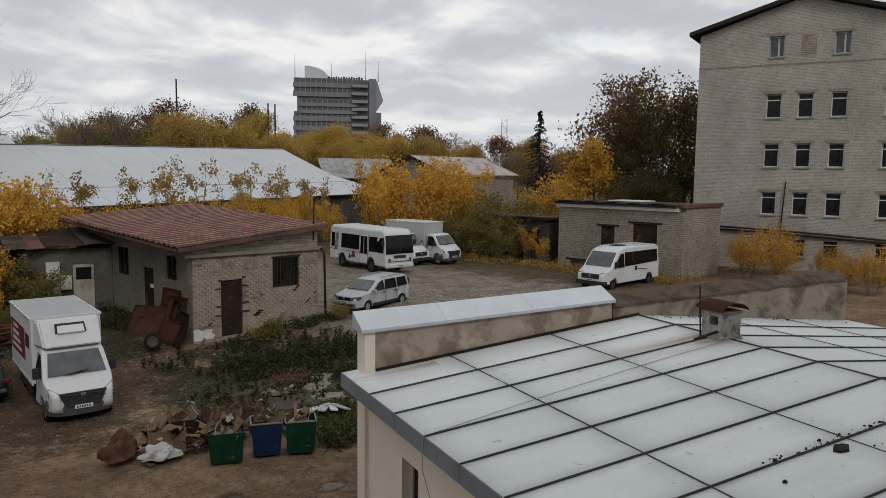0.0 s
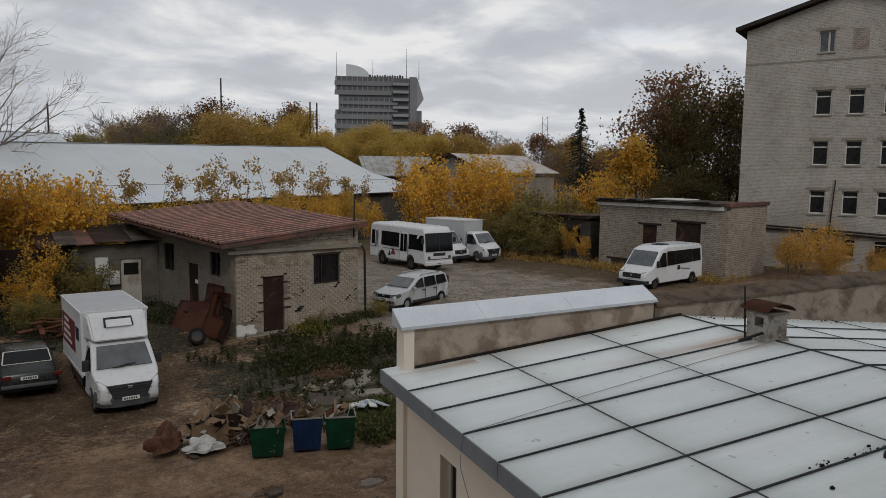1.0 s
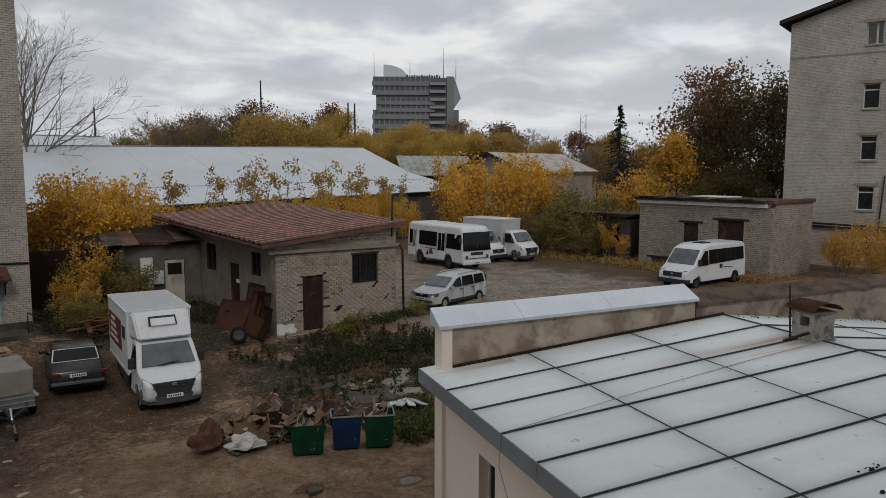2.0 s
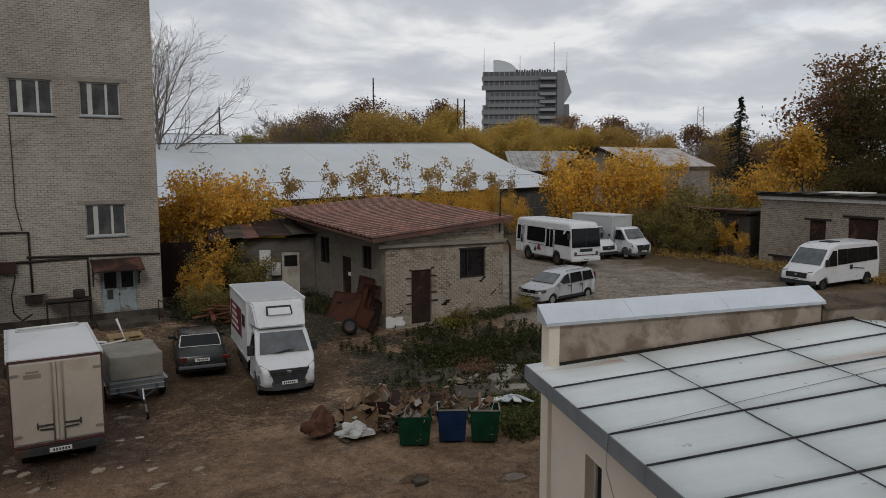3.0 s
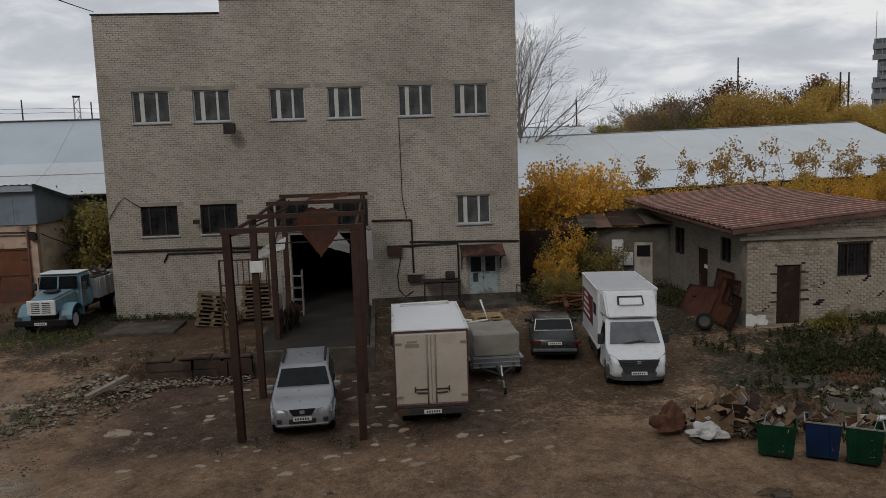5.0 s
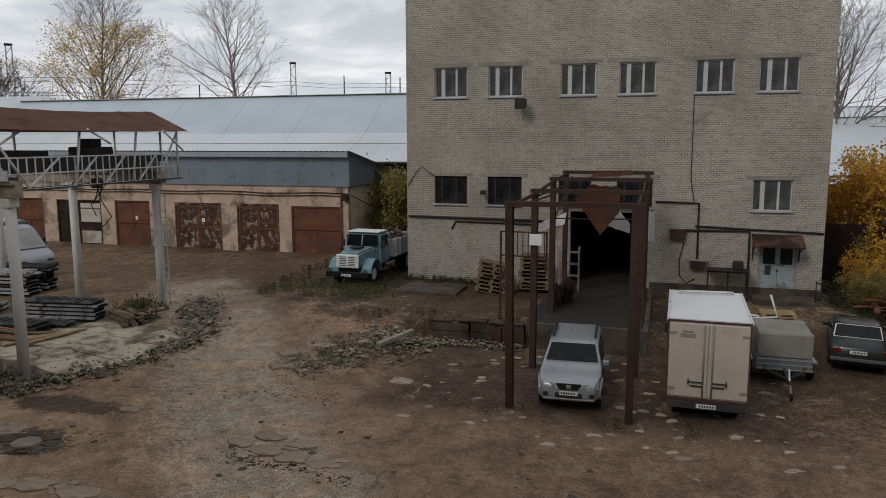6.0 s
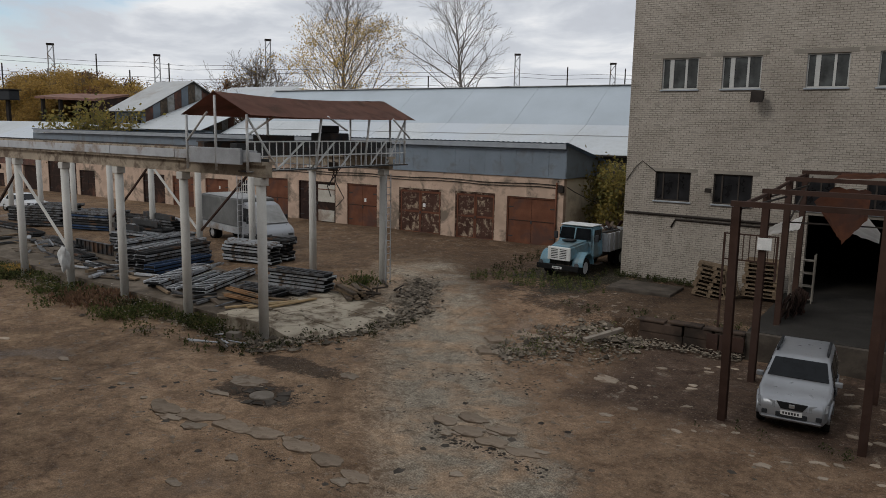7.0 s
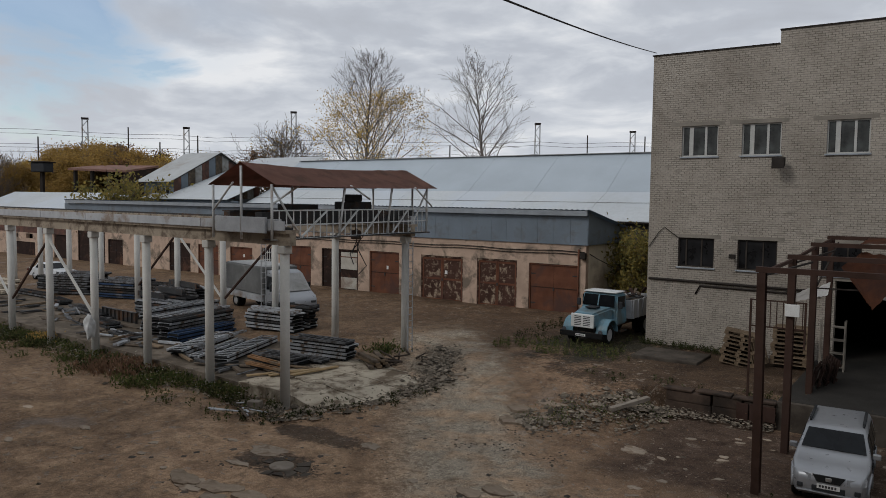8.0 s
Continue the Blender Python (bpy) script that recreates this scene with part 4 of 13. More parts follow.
part("wall", box(BX0, BX0 + 0.51, FY + 0.51, FY + 14, 0.3, 15.0), M_BRICK, workshop)
part("wall", box(BX1 - 0.51, BX1, FY + 0.51, FY + 14, 0.3, 15.0), M_BRICK, workshop)
part("wall", box(BX0, BX1, FY + 14, FY + 14.5, 0.3, 15.0), M_BRICK, workshop)
part("parapet", box(-6.97, BX1, FY + 0.004, FY + 0.5, 15.0, 15.6), M_BRICK, workshop)
part("coping", box(-7.0, BX1 + 0.04, FY - 0.05, FY + 0.56, 15.6, 15.66), M_PIPE, workshop, "dark sheet coping")
part("coping", box(BX0 - 0.05, -7.0, FY - 0.05, FY + 0.56, 15.0, 15.06), M_PIPE, workshop, "dark sheet coping")
part("roof", box(BX0 + 0.5, BX1 - 0.5, FY + 0.56, FY + 14, 14.7, 14.95), M_CONCRETE_DK, workshop)
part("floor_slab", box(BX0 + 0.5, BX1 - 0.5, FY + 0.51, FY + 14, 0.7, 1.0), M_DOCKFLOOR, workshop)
part("floor_slab", box(BX0 + 0.5, BX1 - 0.5, FY + 0.51, FY + 14, 4.65, 4.8), M_CONCRETE_DK, workshop)
# added black backings give the unlit depth seen through the openings
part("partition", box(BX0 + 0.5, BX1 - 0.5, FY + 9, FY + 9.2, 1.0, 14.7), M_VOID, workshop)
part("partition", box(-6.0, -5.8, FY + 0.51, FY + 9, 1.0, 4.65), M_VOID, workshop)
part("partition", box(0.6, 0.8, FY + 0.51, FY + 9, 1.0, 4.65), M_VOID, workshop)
for i, (a, b_) in enumerate(TOPW):
    three_part_window("window", a, b_, Z_T0, Z_T1, FY, M_CURTAIN, M_GLASS, "tall white-painted window with three panes in brick wall")
for a, b_ in LOWW:
    three_part_window("window", a, b_, Z_L0, Z_L1, FY, M_FRAME_DK, M_DARKGLASS, "dark dusty three-pane workshop window", False)
for a, b_ in LOWW_R:
    three_part_window("window", a, b_, Z_L0, Z_L1, FY, M_CURTAIN, M_GLASS, "tall white-painted window with three panes in brick wall")
for a, b_ in TOPW:
    part("lintel", box(a - 0.55, b_ + 0.3, FY - 0.012, FY + 0.2, Z_T1 + 0.003, Z_T1 + 0.19), M_LINTEL, workshop)
for a, b_ in LOWW + LOWW_R:
    part("lintel", box(a - 0.3, b_ + 0.3, FY - 0.012, FY + 0.2, Z_L1 + 0.003, Z_L1 + 0.16), M_LINTEL, workshop)
part("lintel", box(DOCK[0] - 0.3, DOCK[1] + 0.3, FY - 0.012, FY + 0.3, DOCK[3] + 0.003, DOCK[3] + 0.3), M_LINTEL, workshop)
# plinth below the dock level, on the lower side
part("plinth", box(-0.55, BX1 + 0.03, FY - 0.028, FY - 0.003, 0.2, 1.32), M_CONCRETE_DK, workshop)


def double_door():
    d = thing("door_1", "pale blue worn double door with glazed upper panels", "door", pose(DOORW[0], FY, DOORW[2]), kind="structure")
    W, Hh = DOORW[1] - DOORW[0], DOORW[3] - DOORW[2]
    bm = bmesh.new()
    for a in ((0, 0.07, 0, Hh), (W - 0.07, W, 0, Hh), (0.07, W - 0.07, Hh - 0.07, Hh)):
        bx(bm, a[0], a[1], 0.06, 0.2, a[2], a[3])
    part("door_frame", bm, M_BLUEDOOR, d)
    for k, (a, c) in enumerate(((0.075, W / 2 - 0.004), (W / 2 + 0.004, W - 0.075))):
        leaf = part("door_leaf", wall_with_holes(a, c, 0.0, Hh - 0.075, 0.1, 0.15, [(a + 0.1, c - 0.1, 1.35, 2.12)]), M_BLUEDOOR, d)
        part("pane", box(a + 0.1, c - 0.1, 0.118, 0.13, 1.35, 2.12), M_DARKGLASS, leaf)
        for q in range(5):
            xx = a + (c - a) * (q + 0.5) / 5
            part("board", box(xx - 0.055, xx + 0.055, 0.088, 0.0985, 0.05, 1.25), M_BLUEDOOR, leaf)
        if k == 0:
            part("notice", box(a + 0.2, a + 0.45, 0.08, 0.086, 0.85, 1.28), M_INK, leaf, "dark notice sheet")
    part("padlock", box(W / 2 - 0.04, W / 2 + 0.03, 0.05, 0.09, 1.0, 1.12, 0.01), M_STEEL_DK, d)


double_door()
canopy = thing("door_canopy", "small dark brown sheet canopy over the blue door", "canopy", pose(3.85, FY, 3.3))
bm = bmesh.new()
hexa(bm, [(0, -1.1, 0.0), (2.1, -1.1, 0.0), (2.1, -0.003, 0.42), (0, -0.003, 0.42)], [(0, -1.1, 0.05), (2.1, -1.1, 0.05), (2.1, -0.003, 0.47), (0, -0.003, 0.47)])
part("roof_sheet", bm, M_DARKDOOR, canopy)
for xx in (0.08, 2.02):
    bm = bmesh.new()
    bar(bm, (xx, -0.02, -0.75), (xx, -0.02, 0.40), 0.05, 0.05)
    bar(bm, (xx, -0.03, -0.3), (xx, -0.9, 0.03), 0.04, 0.04)
    part("bracket", bm, M_PIPE, canopy)
steps = thing("door_steps", "concrete landing and steps below the blue door", "steps", pose(3.9, FY, 0))
part("landing", box(0, 2.6, -1.5, -0.065, 0.5, 1.03, 0.02), M_CONCRETE_DK, steps)
for k in range(3):
    part("step", box(2.61 + k * 0.3, 2.9 + k * 0.3, -1.4, -0.1, 0.3, 0.86 - k * 0.17, 0.015), M_CONCRETE_DK, steps)
bm = bmesh.new()
for p, q in (((2.5, -1.4, 1.03), (2.5, -1.4, 1.95)), ((3.4, -1.4, 0.4), (3.4, -1.4, 1.4)), ((2.5, -1.4, 1.93), (3.4, -1.4, 1.38)), ((2.5, -1.4, 1.5), (3.4, -1.4, 0.95))):
    tube(bm, p, q, 0.025)
part("handrail", bm, M_PIPE, steps)

# pipes and cables along the facade
for label, pts, r in (
    ("dark pipe running along the brick facade", [(-12.6, FY - 0.055, 4.15), (-4.9, FY - 0.055, 4.08)], 0.06),
    ("dark pipe running along the brick facade", [(-10.3, FY - 0.05, 3.55), (-10.1, FY - 0.05, 3.95), (-4.9, FY - 0.05, 3.90)], 0.045),
    ("dark pipe running along the brick facade", [(-0.4, FY - 0.055, 5.15), (1.52, FY - 0.055, 5.12), (1.55, FY - 0.055, 2.2)], 0.05),
    ("dark pipe running along the brick facade", [(1.4, FY - 0.055, 4.05), (6.8, FY - 0.055, 3.88)], 0.045),
    ("dark pipe running along the brick facade", [(1.0, FY - 0.055, 3.85), (3.75, FY - 0.055, 3.9), (3.78, FY - 0.055, 1.1)], 0.055),
    ("thin drooping cable on the brick facade", [(0.95, FY - 0.028, 3.3), (0.75, FY - 0.028, 2.4), (0.8, FY - 0.028, 1.7), (1.1, FY - 0.028, 1.35), (1.5, FY - 0.028, 1.6)], 0.025),
    ("thin drooping cable on the brick facade", [(1.1, FY - 0.02, 10.0), (1.12, FY - 0.05, 6.2), (1.3, FY - 0.05, 5.2)], 0.018),
    ("thin drooping cable on the brick facade", [(-12.65, FY - 0.05, 5.7), (-12.2, FY - 0.05, 6.4), (-11.9, FY - 0.05, 6.7), (-11.2, FY - 0.05, 6.2)], 0.018),
):
    solo("pipe", path_tube(pts, r), M_PIPE, label, "pipe")
meter = thing("junction_box", "dark electric box on the brick facade", "electric box", pose(1.6, FY, 2.1))
part("body", box(-0.35, 0.3, -0.3, -0.003, 0, 0.35, 0.02), M_PIPE, meter)
part("lid", box(-0.4, 0.42, -0.34, -0.003, 0.352, 0.41, 0.01), M_LINTEL, meter)
solo("junction_box", box(0.3, 1.0, FY - 0.25, FY - 0.003, 3.4, 3.9, 0.02), M_RUST, "rusty electric box on the brick facade", "electric box")
bench = thing("iron_rack", "dark iron rack against the brick wall", "rack", pose(2.0, FY - 1.0, 0.85))
bm = bmesh.new()
for x_ in (0, 0.85, 1.7):
    bar(bm, (x_, 0, 0), (x_, 0, 1.3), 0.07, 0.07)
for z_ in (0.25, 1.27):
    bar(bm, (0, 0, z_), (1.7, 0, z_), 0.06, 0.06)
part("frame", bm, M_PIPE, bench)
part("shelf", box(-0.05, 1.75, -0.1, 0.7, 1.31, 1.36), M_PIPE, bench)
part("pot", box(1.05, 1.5, 0.1, 0.5, 1.365, 1.75, 0.06), M_PIPE, bench)
flood = thing("flood_lamp", "dark square flood lamp on the brick wall", "lamp", pose(-6.75, FY, 9.75))
part("arm", path_tube([(0, -0.003, 0), (0, -0.35, 0.05)], 0.03), M_PIPE, flood)
bm = bmesh.new()
hexa(bm, [(-0.25, -0.75, -0.28), (0.25, -0.75, -0.28), (0.25, -0.35, -0.12), (-0.25, -0.35, -0.12)], [(-0.25, -0.7, 0.18), (0.25, -0.7, 0.18), (0.25, -0.35, 0.22), (-0.25, -0.35, 0.22)])
part("housing", bm, M_PIPE, flood)
flood2 = thing("flood_lamp", "small dark lamp beside a workshop window", "lamp", pose(-8.6, FY, 5.45))
part("housing", box(-0.14, 0.14, -0.45, -0.25, -0.1, 0.1, 0.02), M_PIPE, flood2)
part("arm", path_tube([(0, -0.003, 0), (0, -0.25, 0)], 0.025), M_PIPE, flood2)
bal = thing("roof_ladder", "grey steel ladder cage on the workshop's side wall", "ladder", pose(BX0, FY + 1.6, 8.2))
bm = bmesh.new()
for y_ in (0, 0.6):
    bar(bm, (-0.35, y_, 0), (-0.35, y_, 1.5), 0.05, 0.05)
for z_ in (0.05, 0.5, 1.0, 1.45):
    bar(bm, (-0.35, 0, z_), (-0.35, 0.6, z_), 0.04, 0.04)
    bar(bm, (-0.35, 0.6, z_), (0, 0.6, z_), 0.04, 0.04)
part("rails", bm, M_STEEL_GREY, bal)

# ---- loading dock: slab, retaining wall, steel portal with torn sheet ----
dock = thing("loading_dock", "concrete loading dock with a broken front wall", "loading dock", kind="structure")
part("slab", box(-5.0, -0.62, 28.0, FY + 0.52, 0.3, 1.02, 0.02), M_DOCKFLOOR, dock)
part("front_wall", box(-5.0, -0.6, 27.75, 27.997, -0.1, 0.99), M_CONCRETE_DK, dock)
part("side_wall", box(-0.597, -0.4, 27.75, FY - 0.07, -0.1, 0.96), M_CONCRETE_DK, dock)
retain = thing("retaining_wall", "crumbling concrete retaining wall with rusty panels", "retaining wall", kind="structure")
for k, (a, c, zt) in enumerate(((-8.9, -7.2, 0.84), (-7.18, -6.1, 0.9), (-6.08, -5.02, 0.86))):
    part("block", box(a, c, 27.62, 27.9, -0.1, zt * 0.55, 0.03), M_RUINWALL, retain)
    part("block", box(a + 0.04, c - 0.03, 27.6, 27.88, zt * 0.56, zt, 0.03), M_RUINWALL, retain)
for k in range(3):
    part("panel", box(-6.3 + k * 0.45, -5.9 + k * 0.45, 27.52, 27.59, 0.05 + 0.1 * k, 0.8, 0.01), M_RUST, retain)
for a, c, z_ in ((-8.95, -7.9, 0.86), (-7.7, -6.5, 0.9), (-6.45, -5.0, 0.88)):
    part("coping", box(a, c, 27.55, 28.05, z_, z_ + 0.09, 0.03), M_RUINWALL, retain)

portal = thing("steel_portal", "rusted steel portal frame over the loading dock", "steel frame")
FRY = (20.95, 25.3, 29.6, 33.6)
FRZ = (6.12, 6.2, 6.4, 6.5)
for i, (fy, fz) in enumerate(zip(FRY, FRZ)):
    zb = 0.0 if i < 2 else 0.95
    for xx, ahead in ((-4.27, 0.3), (-0.74, -0.05)):
        bm = bmesh.new()
        w_ = 0.21
        h_ = w_ / 2
        flange = [(-h_, -0.14), (h_, -0.14), (h_, -0.115), (0.02, -0.115), (0.02, 0.115), (h_, 0.115), (h_, 0.14), (-h_, 0.14), (-h_, 0.115), (-0.02, 0.115), (-0.02, -0.115), (-h_, -0.115)]
        ahead = ahead if i == 0 else 0.0
        hexa(bm, [(xx + a, fy + c + ahead, zb - 0.1) for a, c in flange], [(xx + a, fy + c, fz) for a, c in flange])
        part("post", bm, M_RUST, portal)
    part("beam", box(-4.42, -0.5, fy - 0.09, fy + 0.09, fz + 0.003, fz + 0.15), M_RUST, portal)
for i in range(3):
    for xx in (-4.27, -0.72):
        bm = bmesh.new()
        bar(bm, (xx, FRY[i] + 0.15, FRZ[i] - 0.02), (xx, FRY[i + 1] - 0.15, FRZ[i + 1] - 0.02), 0.07, 0.1)
        part("purlin", bm, M_RUST, portal)
for xa, ya, za, xb, yb, zb_ in ((-4.2, 21.1, 6.05, -3.7, 25.2, 6.15), (-4.2, 25.4, 6.1, -3.6, 29.5, 6.3), (-0.8, 25.4, 5.4, -0.75, 29.5, 6.2), (-4.25, 29.7, 4.8, -4.0, 33.5, 6.4), (-4.2, 29.6, 4.9, -0.8, 29.6, 4.95)):
    bm = bmesh.new()
    bar(bm, (xa, ya, za), (xb, yb, zb_), 0.05, 0.05)
    part("tie_rod", bm, M_PIPE, portal)
# sloped side of old sheets, each a warped leaf
sheet_cols = {"r": M_RUST_DOOR, "w": M_SHEETWHITE}
for k, (kind_, pts) in enumerate((
    ("r", [(-2.84, 29.75, 6.26), (-1.66, 29.7, 6.18), (-1.68, 29.45, 5.2), (-2.38, 29.3, 4.3)]),
    ("r", [(-3.42, 29.62, 5.7), (-2.80, 29.76, 6.27), (-2.36, 29.32, 4.32), (-2.66, 29.45, 4.7)]),
    ("w", [(-5.17, 31.4, 4.14), (-5.14, 31.6, 4.46), (-4.62, 31.9, 4.72), (-4.60, 31.5, 4.27)]),
    ("w", [(-4.52, 31.5, 4.3), (-4.50, 31.9, 4.68), (-4.02, 32.0, 4.95), (-4.06, 31.6, 4.45)]),
    ("w", [(-2.22, 31.3, 4.46), (-1.80, 31.6, 5.1), (-1.33, 31.5, 4.58), (-1.33, 31.3, 4.18)]),
    ("w", [(-0.58, 30.3, 4.05), (-0.58, 30.4, 5.24), (-0.35, 30.5, 5.2), (-0.33, 30.3, 3.97)]),
    ("r", [(-2.95, 30.25, 6.5), (-1.3, 30.4, 6.62), (-1.3, 33.3, 6.68), (-2.95, 33.3, 6.6)]),
)):
    bm = bmesh.new()
    a, b_, c_, d_ = [Vector(p) for p in pts]
    n_ = 6
    grid = [[bm.verts.new(a.lerp(b_, i / n_).lerp(d_.lerp(c_, i / n_), j / n_) + Vector((0, 0, 0.06 * noise.noise((i * 0.7, j * 0.7, k * 5.0)) + 0.03 * math.sin(i * 3)))) for i in range(n_ + 1)] for j in range(n_ + 1)]
    for j in range(n_):
        for i in range(n_):
            bm.faces.new((grid[j][i], grid[j][i + 1], grid[j + 1][i + 1], grid[j + 1][i]))
    bmesh.ops.solidify(bm, geom=bm.faces[:], thickness=0.012)
    part("roof_sheet", bm, sheet_cols[kind_], portal, "torn hanging sheet" if k < 1 else "")
part("sign_board", box(-4.4, -3.98, 25.05, 25.13, 4.42, 4.8, 0.01), M_PLATE, portal, "white electric box")
rail = thing("dock_railing", "thin rusted railing and mesh along the dock stairs", "railing", pose(-5.2, 26.5, 0.9))
for k in range(9):
    part("baluster", box(-0.83 + k * 0.21, -0.80 + k * 0.21, 1.485, 1.515, 2.66, 3.6), M_RUST, rail)
for z_ in (2.66, 3.6):
    part("cross_rail", box(-0.87, 0.98, 1.475, 1.525, z_ - 0.025, z_ + 0.025), M_RUST, rail)
for x_ in (-0.84, 0.95):
    part("post", box(x_ - 0.035, x_ + 0.035, 1.465, 1.535, -0.1 if x_ < 0 else 2.0, 3.63), M_RUST, rail)
lad = thing("metal_rack", "pale metal shelf rack inside the dock", "rack", pose(-4.6, 34.2, 1.02))
bm = bmesh.new()
for x_ in (0, 0.9):
    for y_ in (0, 0.4):
        part("upright", box(x_ - 0.025, x_ + 0.025, y_ - 0.025, y_ + 0.025, 0, 2.1), M_LINTEL, lad)
for z_ in (0.15, 0.7, 1.25, 1.8):
    part("shelf", box(0, 0.9, 0, 0.4, z_, z_ + 0.04), M_LINTEL, lad)


# ---- the annex with the sheet-metal roof, close below the camera ----
AN = pose(8.95, 11.21, 4.0, 0, 0, -19.9)      # local x runs up the slope, local y towards the parapet
RIDGE_U, RIDGE_H, STEP, U1 = 7.21, 0.69, 1.176, 14.9
annex = thing("annex_building", "cream plastered annex with a standing-seam metal roof", "building", AN, kind="structure")
SEAMS = [0.25, -1.36] + [-1.36 - STEP * k for k in range(1, 12)]
V_END = SEAMS[-1]
sl = RIDGE_H / RIDGE_U


def annex_z(u):
    return u * sl if u < RIDGE_U else RIDGE_H - (u - RIDGE_U) * sl


CROSS = [0.0, 2.22, 4.70, RIDGE_U, 9.7, 12.2, U1]
for s, (v1, v0) in enumerate(zip(SEAMS, SEAMS[1:])):
    for a, c in zip(CROSS, CROSS[1:]):
        bm = bmesh.new()
        g = 0.004
        n_ = 4
        # each sheet is slightly oil-canned between its seams
        top, low_ = [], []
        for i in range(n_ + 1):
            u = a + g + (c - a - 2 * g) * i / n_
            for ring, dz in ((top, 0.0), (low_, -0.03)):
                ring.append([bm.verts.new((u, v0 + g + (v1 - v0 - 2 * g) * j / n_, annex_z(u) + dz + (0.010 * noise.noise((u * 0.9, (v0 + j * 0.3) * 1.1, 2.0 + s)) if 0 < j < n_ else 0.0))) for j in range(n_ + 1)])
        for i in range(n_):
            for j in range(n_):
                bm.faces.new((top[i][j], top[i + 1][j], top[i + 1][j + 1], top[i][j + 1])).smooth = True
        edge = [(i, 0) for i in range(n_ + 1)] + [(n_, j) for j in range(1, n_ + 1)] + [(i, n_) for i in range(n_ - 1, -1, -1)] + [(0, j) for j in range(n_ - 1, 0, -1)]
        for (i0, j0), (i1, j1) in zip(edge, edge[1:] + edge[:1]):
            bm.faces.new((low_[i0][j0], low_[i1][j1], top[i1][j1], top[i0][j0]))
        part("roof_sheet", bm, M_ROOFZINC, annex)
    if s < len(SEAMS) - 2:
        for a, c in ((-0.015, RIDGE_U), (RIDGE_U, U1)):
            bm = bmesh.new()
            hexa(bm, [(a, v0 - 0.012, annex_z(a)), (c, v0 - 0.012, annex_z(c)), (c, v0 + 0.012, annex_z(c)), (a, v0 + 0.012, annex_z(a))],
                 [(a, v0 - 0.006, annex_z(a) + 0.028), (c, v0 - 0.006, annex_z(c) + 0.028), (c, v0 + 0.006, annex_z(c) + 0.028), (a, v0 + 0.006, annex_z(a) + 0.028)])
            part("standing_seam", bm, M_SEAM, annex)
    for c in CROSS[1:-1]:
        if c == RIDGE_U:
            continue
        bm = bmesh.new()
        w1, w2 = 0.009, 0.005
        hexa(bm, [(c - w1, v0 + 0.02, annex_z(c)), (c + w1, v0 + 0.02, annex_z(c)), (c + w1, v1 - 0.02, annex_z(c)), (c - w1, v1 - 0.02, annex_z(c))],
             [(c - w2, v0 + 0.02, annex_z(c) + 0.012), (c + w2, v0 + 0.02, annex_z(c) + 0.012), (c + w2, v1 - 0.02, annex_z(c) + 0.012), (c - w2, v1 - 0.02, annex_z(c) + 0.012)])
        part("cross_seam", bm, M_SEAM, annex)
    # eave flashing, one bent strip for each sheet
    bm = bmesh.new()
    hexa(bm, [(-0.03, v0 + 0.006, -0.27), (0.02, v0 + 0.006, -0.27), (0.02, v1 - 0.006, -0.27), (-0.03, v1 - 0.006, -0.27)],
         [(-0.02, v0 + 0.006, 0.006), (0.0, v0 + 0.006, 0.006), (0.0, v1 - 0.006, 0.006), (-0.02, v1 - 0.006, 0.006)])
    part("eave_flashing", bm, M_EAVEZINC, annex)
bm = bmesh.new()
tube(bm, (RIDGE_U, 0.2, RIDGE_H + 0.008), (RIDGE_U, V_END, RIDGE_H + 0.004), 0.016)
part("ridge_roll", bm, M_SEAM, annex)
part("soffit", box(0.03, U1 - 0.1, V_END, 0.1, -0.28, -0.2), M_EAVEZINC, annex)
hole = (-2.55, -1.85, -3.2, -1.05)
hole2 = (-6.0, -5.0, -3.2, -1.55)
bm = wall_with_holes(V_END, 0.0, -4.3, -0.283, 0, 0.45, [hole, hole2])
for v in bm.verts:
    v.co = Vector((0.42 + v.co.y, v.co.x, v.co.z))
part("wall", bm, M_PLASTER, annex, "smooth cream plaster wall")
part("wall", box(0.88, U1 - 0.4, -0.45, -0.006, -4.3, -0.283), M_PLASTER, annex)
part("wall", box(U1 - 0.9, U1 - 0.4, V_END, -0.46, -4.3, -0.283), M_PLASTER, annex)
for h_ in (hole, hole2):
    w_ = thing("window_frame_unit", "narrow window with a pale frame in the cream wall", "window", AN, kind="structure")
    bm = bmesh.new()
    for a in ((h_[0], h_[0] + 0.06, h_[2], h_[3]), (h_[1] - 0.06, h_[1], h_[2], h_[3]), (h_[0] + 0.06, h_[1] - 0.06, h_[2], h_[2] + 0.06), (h_[0] + 0.06, h_[1] - 0.06, h_[3] - 0.06, h_[3])):
        bx(bm, 0.6, 0.68, a[0], a[1], a[2], a[3])
    part("window_frame", bm, M_FRAME, w_)
    part("pane", box(0.64, 0.655, h_[0] + 0.06, h_[1] - 0.06, h_[2] + 0.06, h_[3] - 0.06), M_DARKGLASS, w_)

# fire wall along the far edge of the roof: capped part, then bare weathered part
fire = thing("parapet_wall", "weathered plaster parapet wall, partly capped with pale sheet metal", "parapet", AN, kind="structure")
PV0, PV1 = -0.12, 0.26
bm = bmesh.new()
hexa(bm, [(0.50, PV0, -0.2), (6.42, PV0, -0.2), (6.42, PV1, -0.2), (0.50, PV1, -0.2)], [(0.50, PV0, 0.92), (6.42, PV0, 1.12), (6.42, PV1, 1.15), (0.50, PV1, 0.95)])
part("wall", bm, M_PLASTER_OLD, fire)
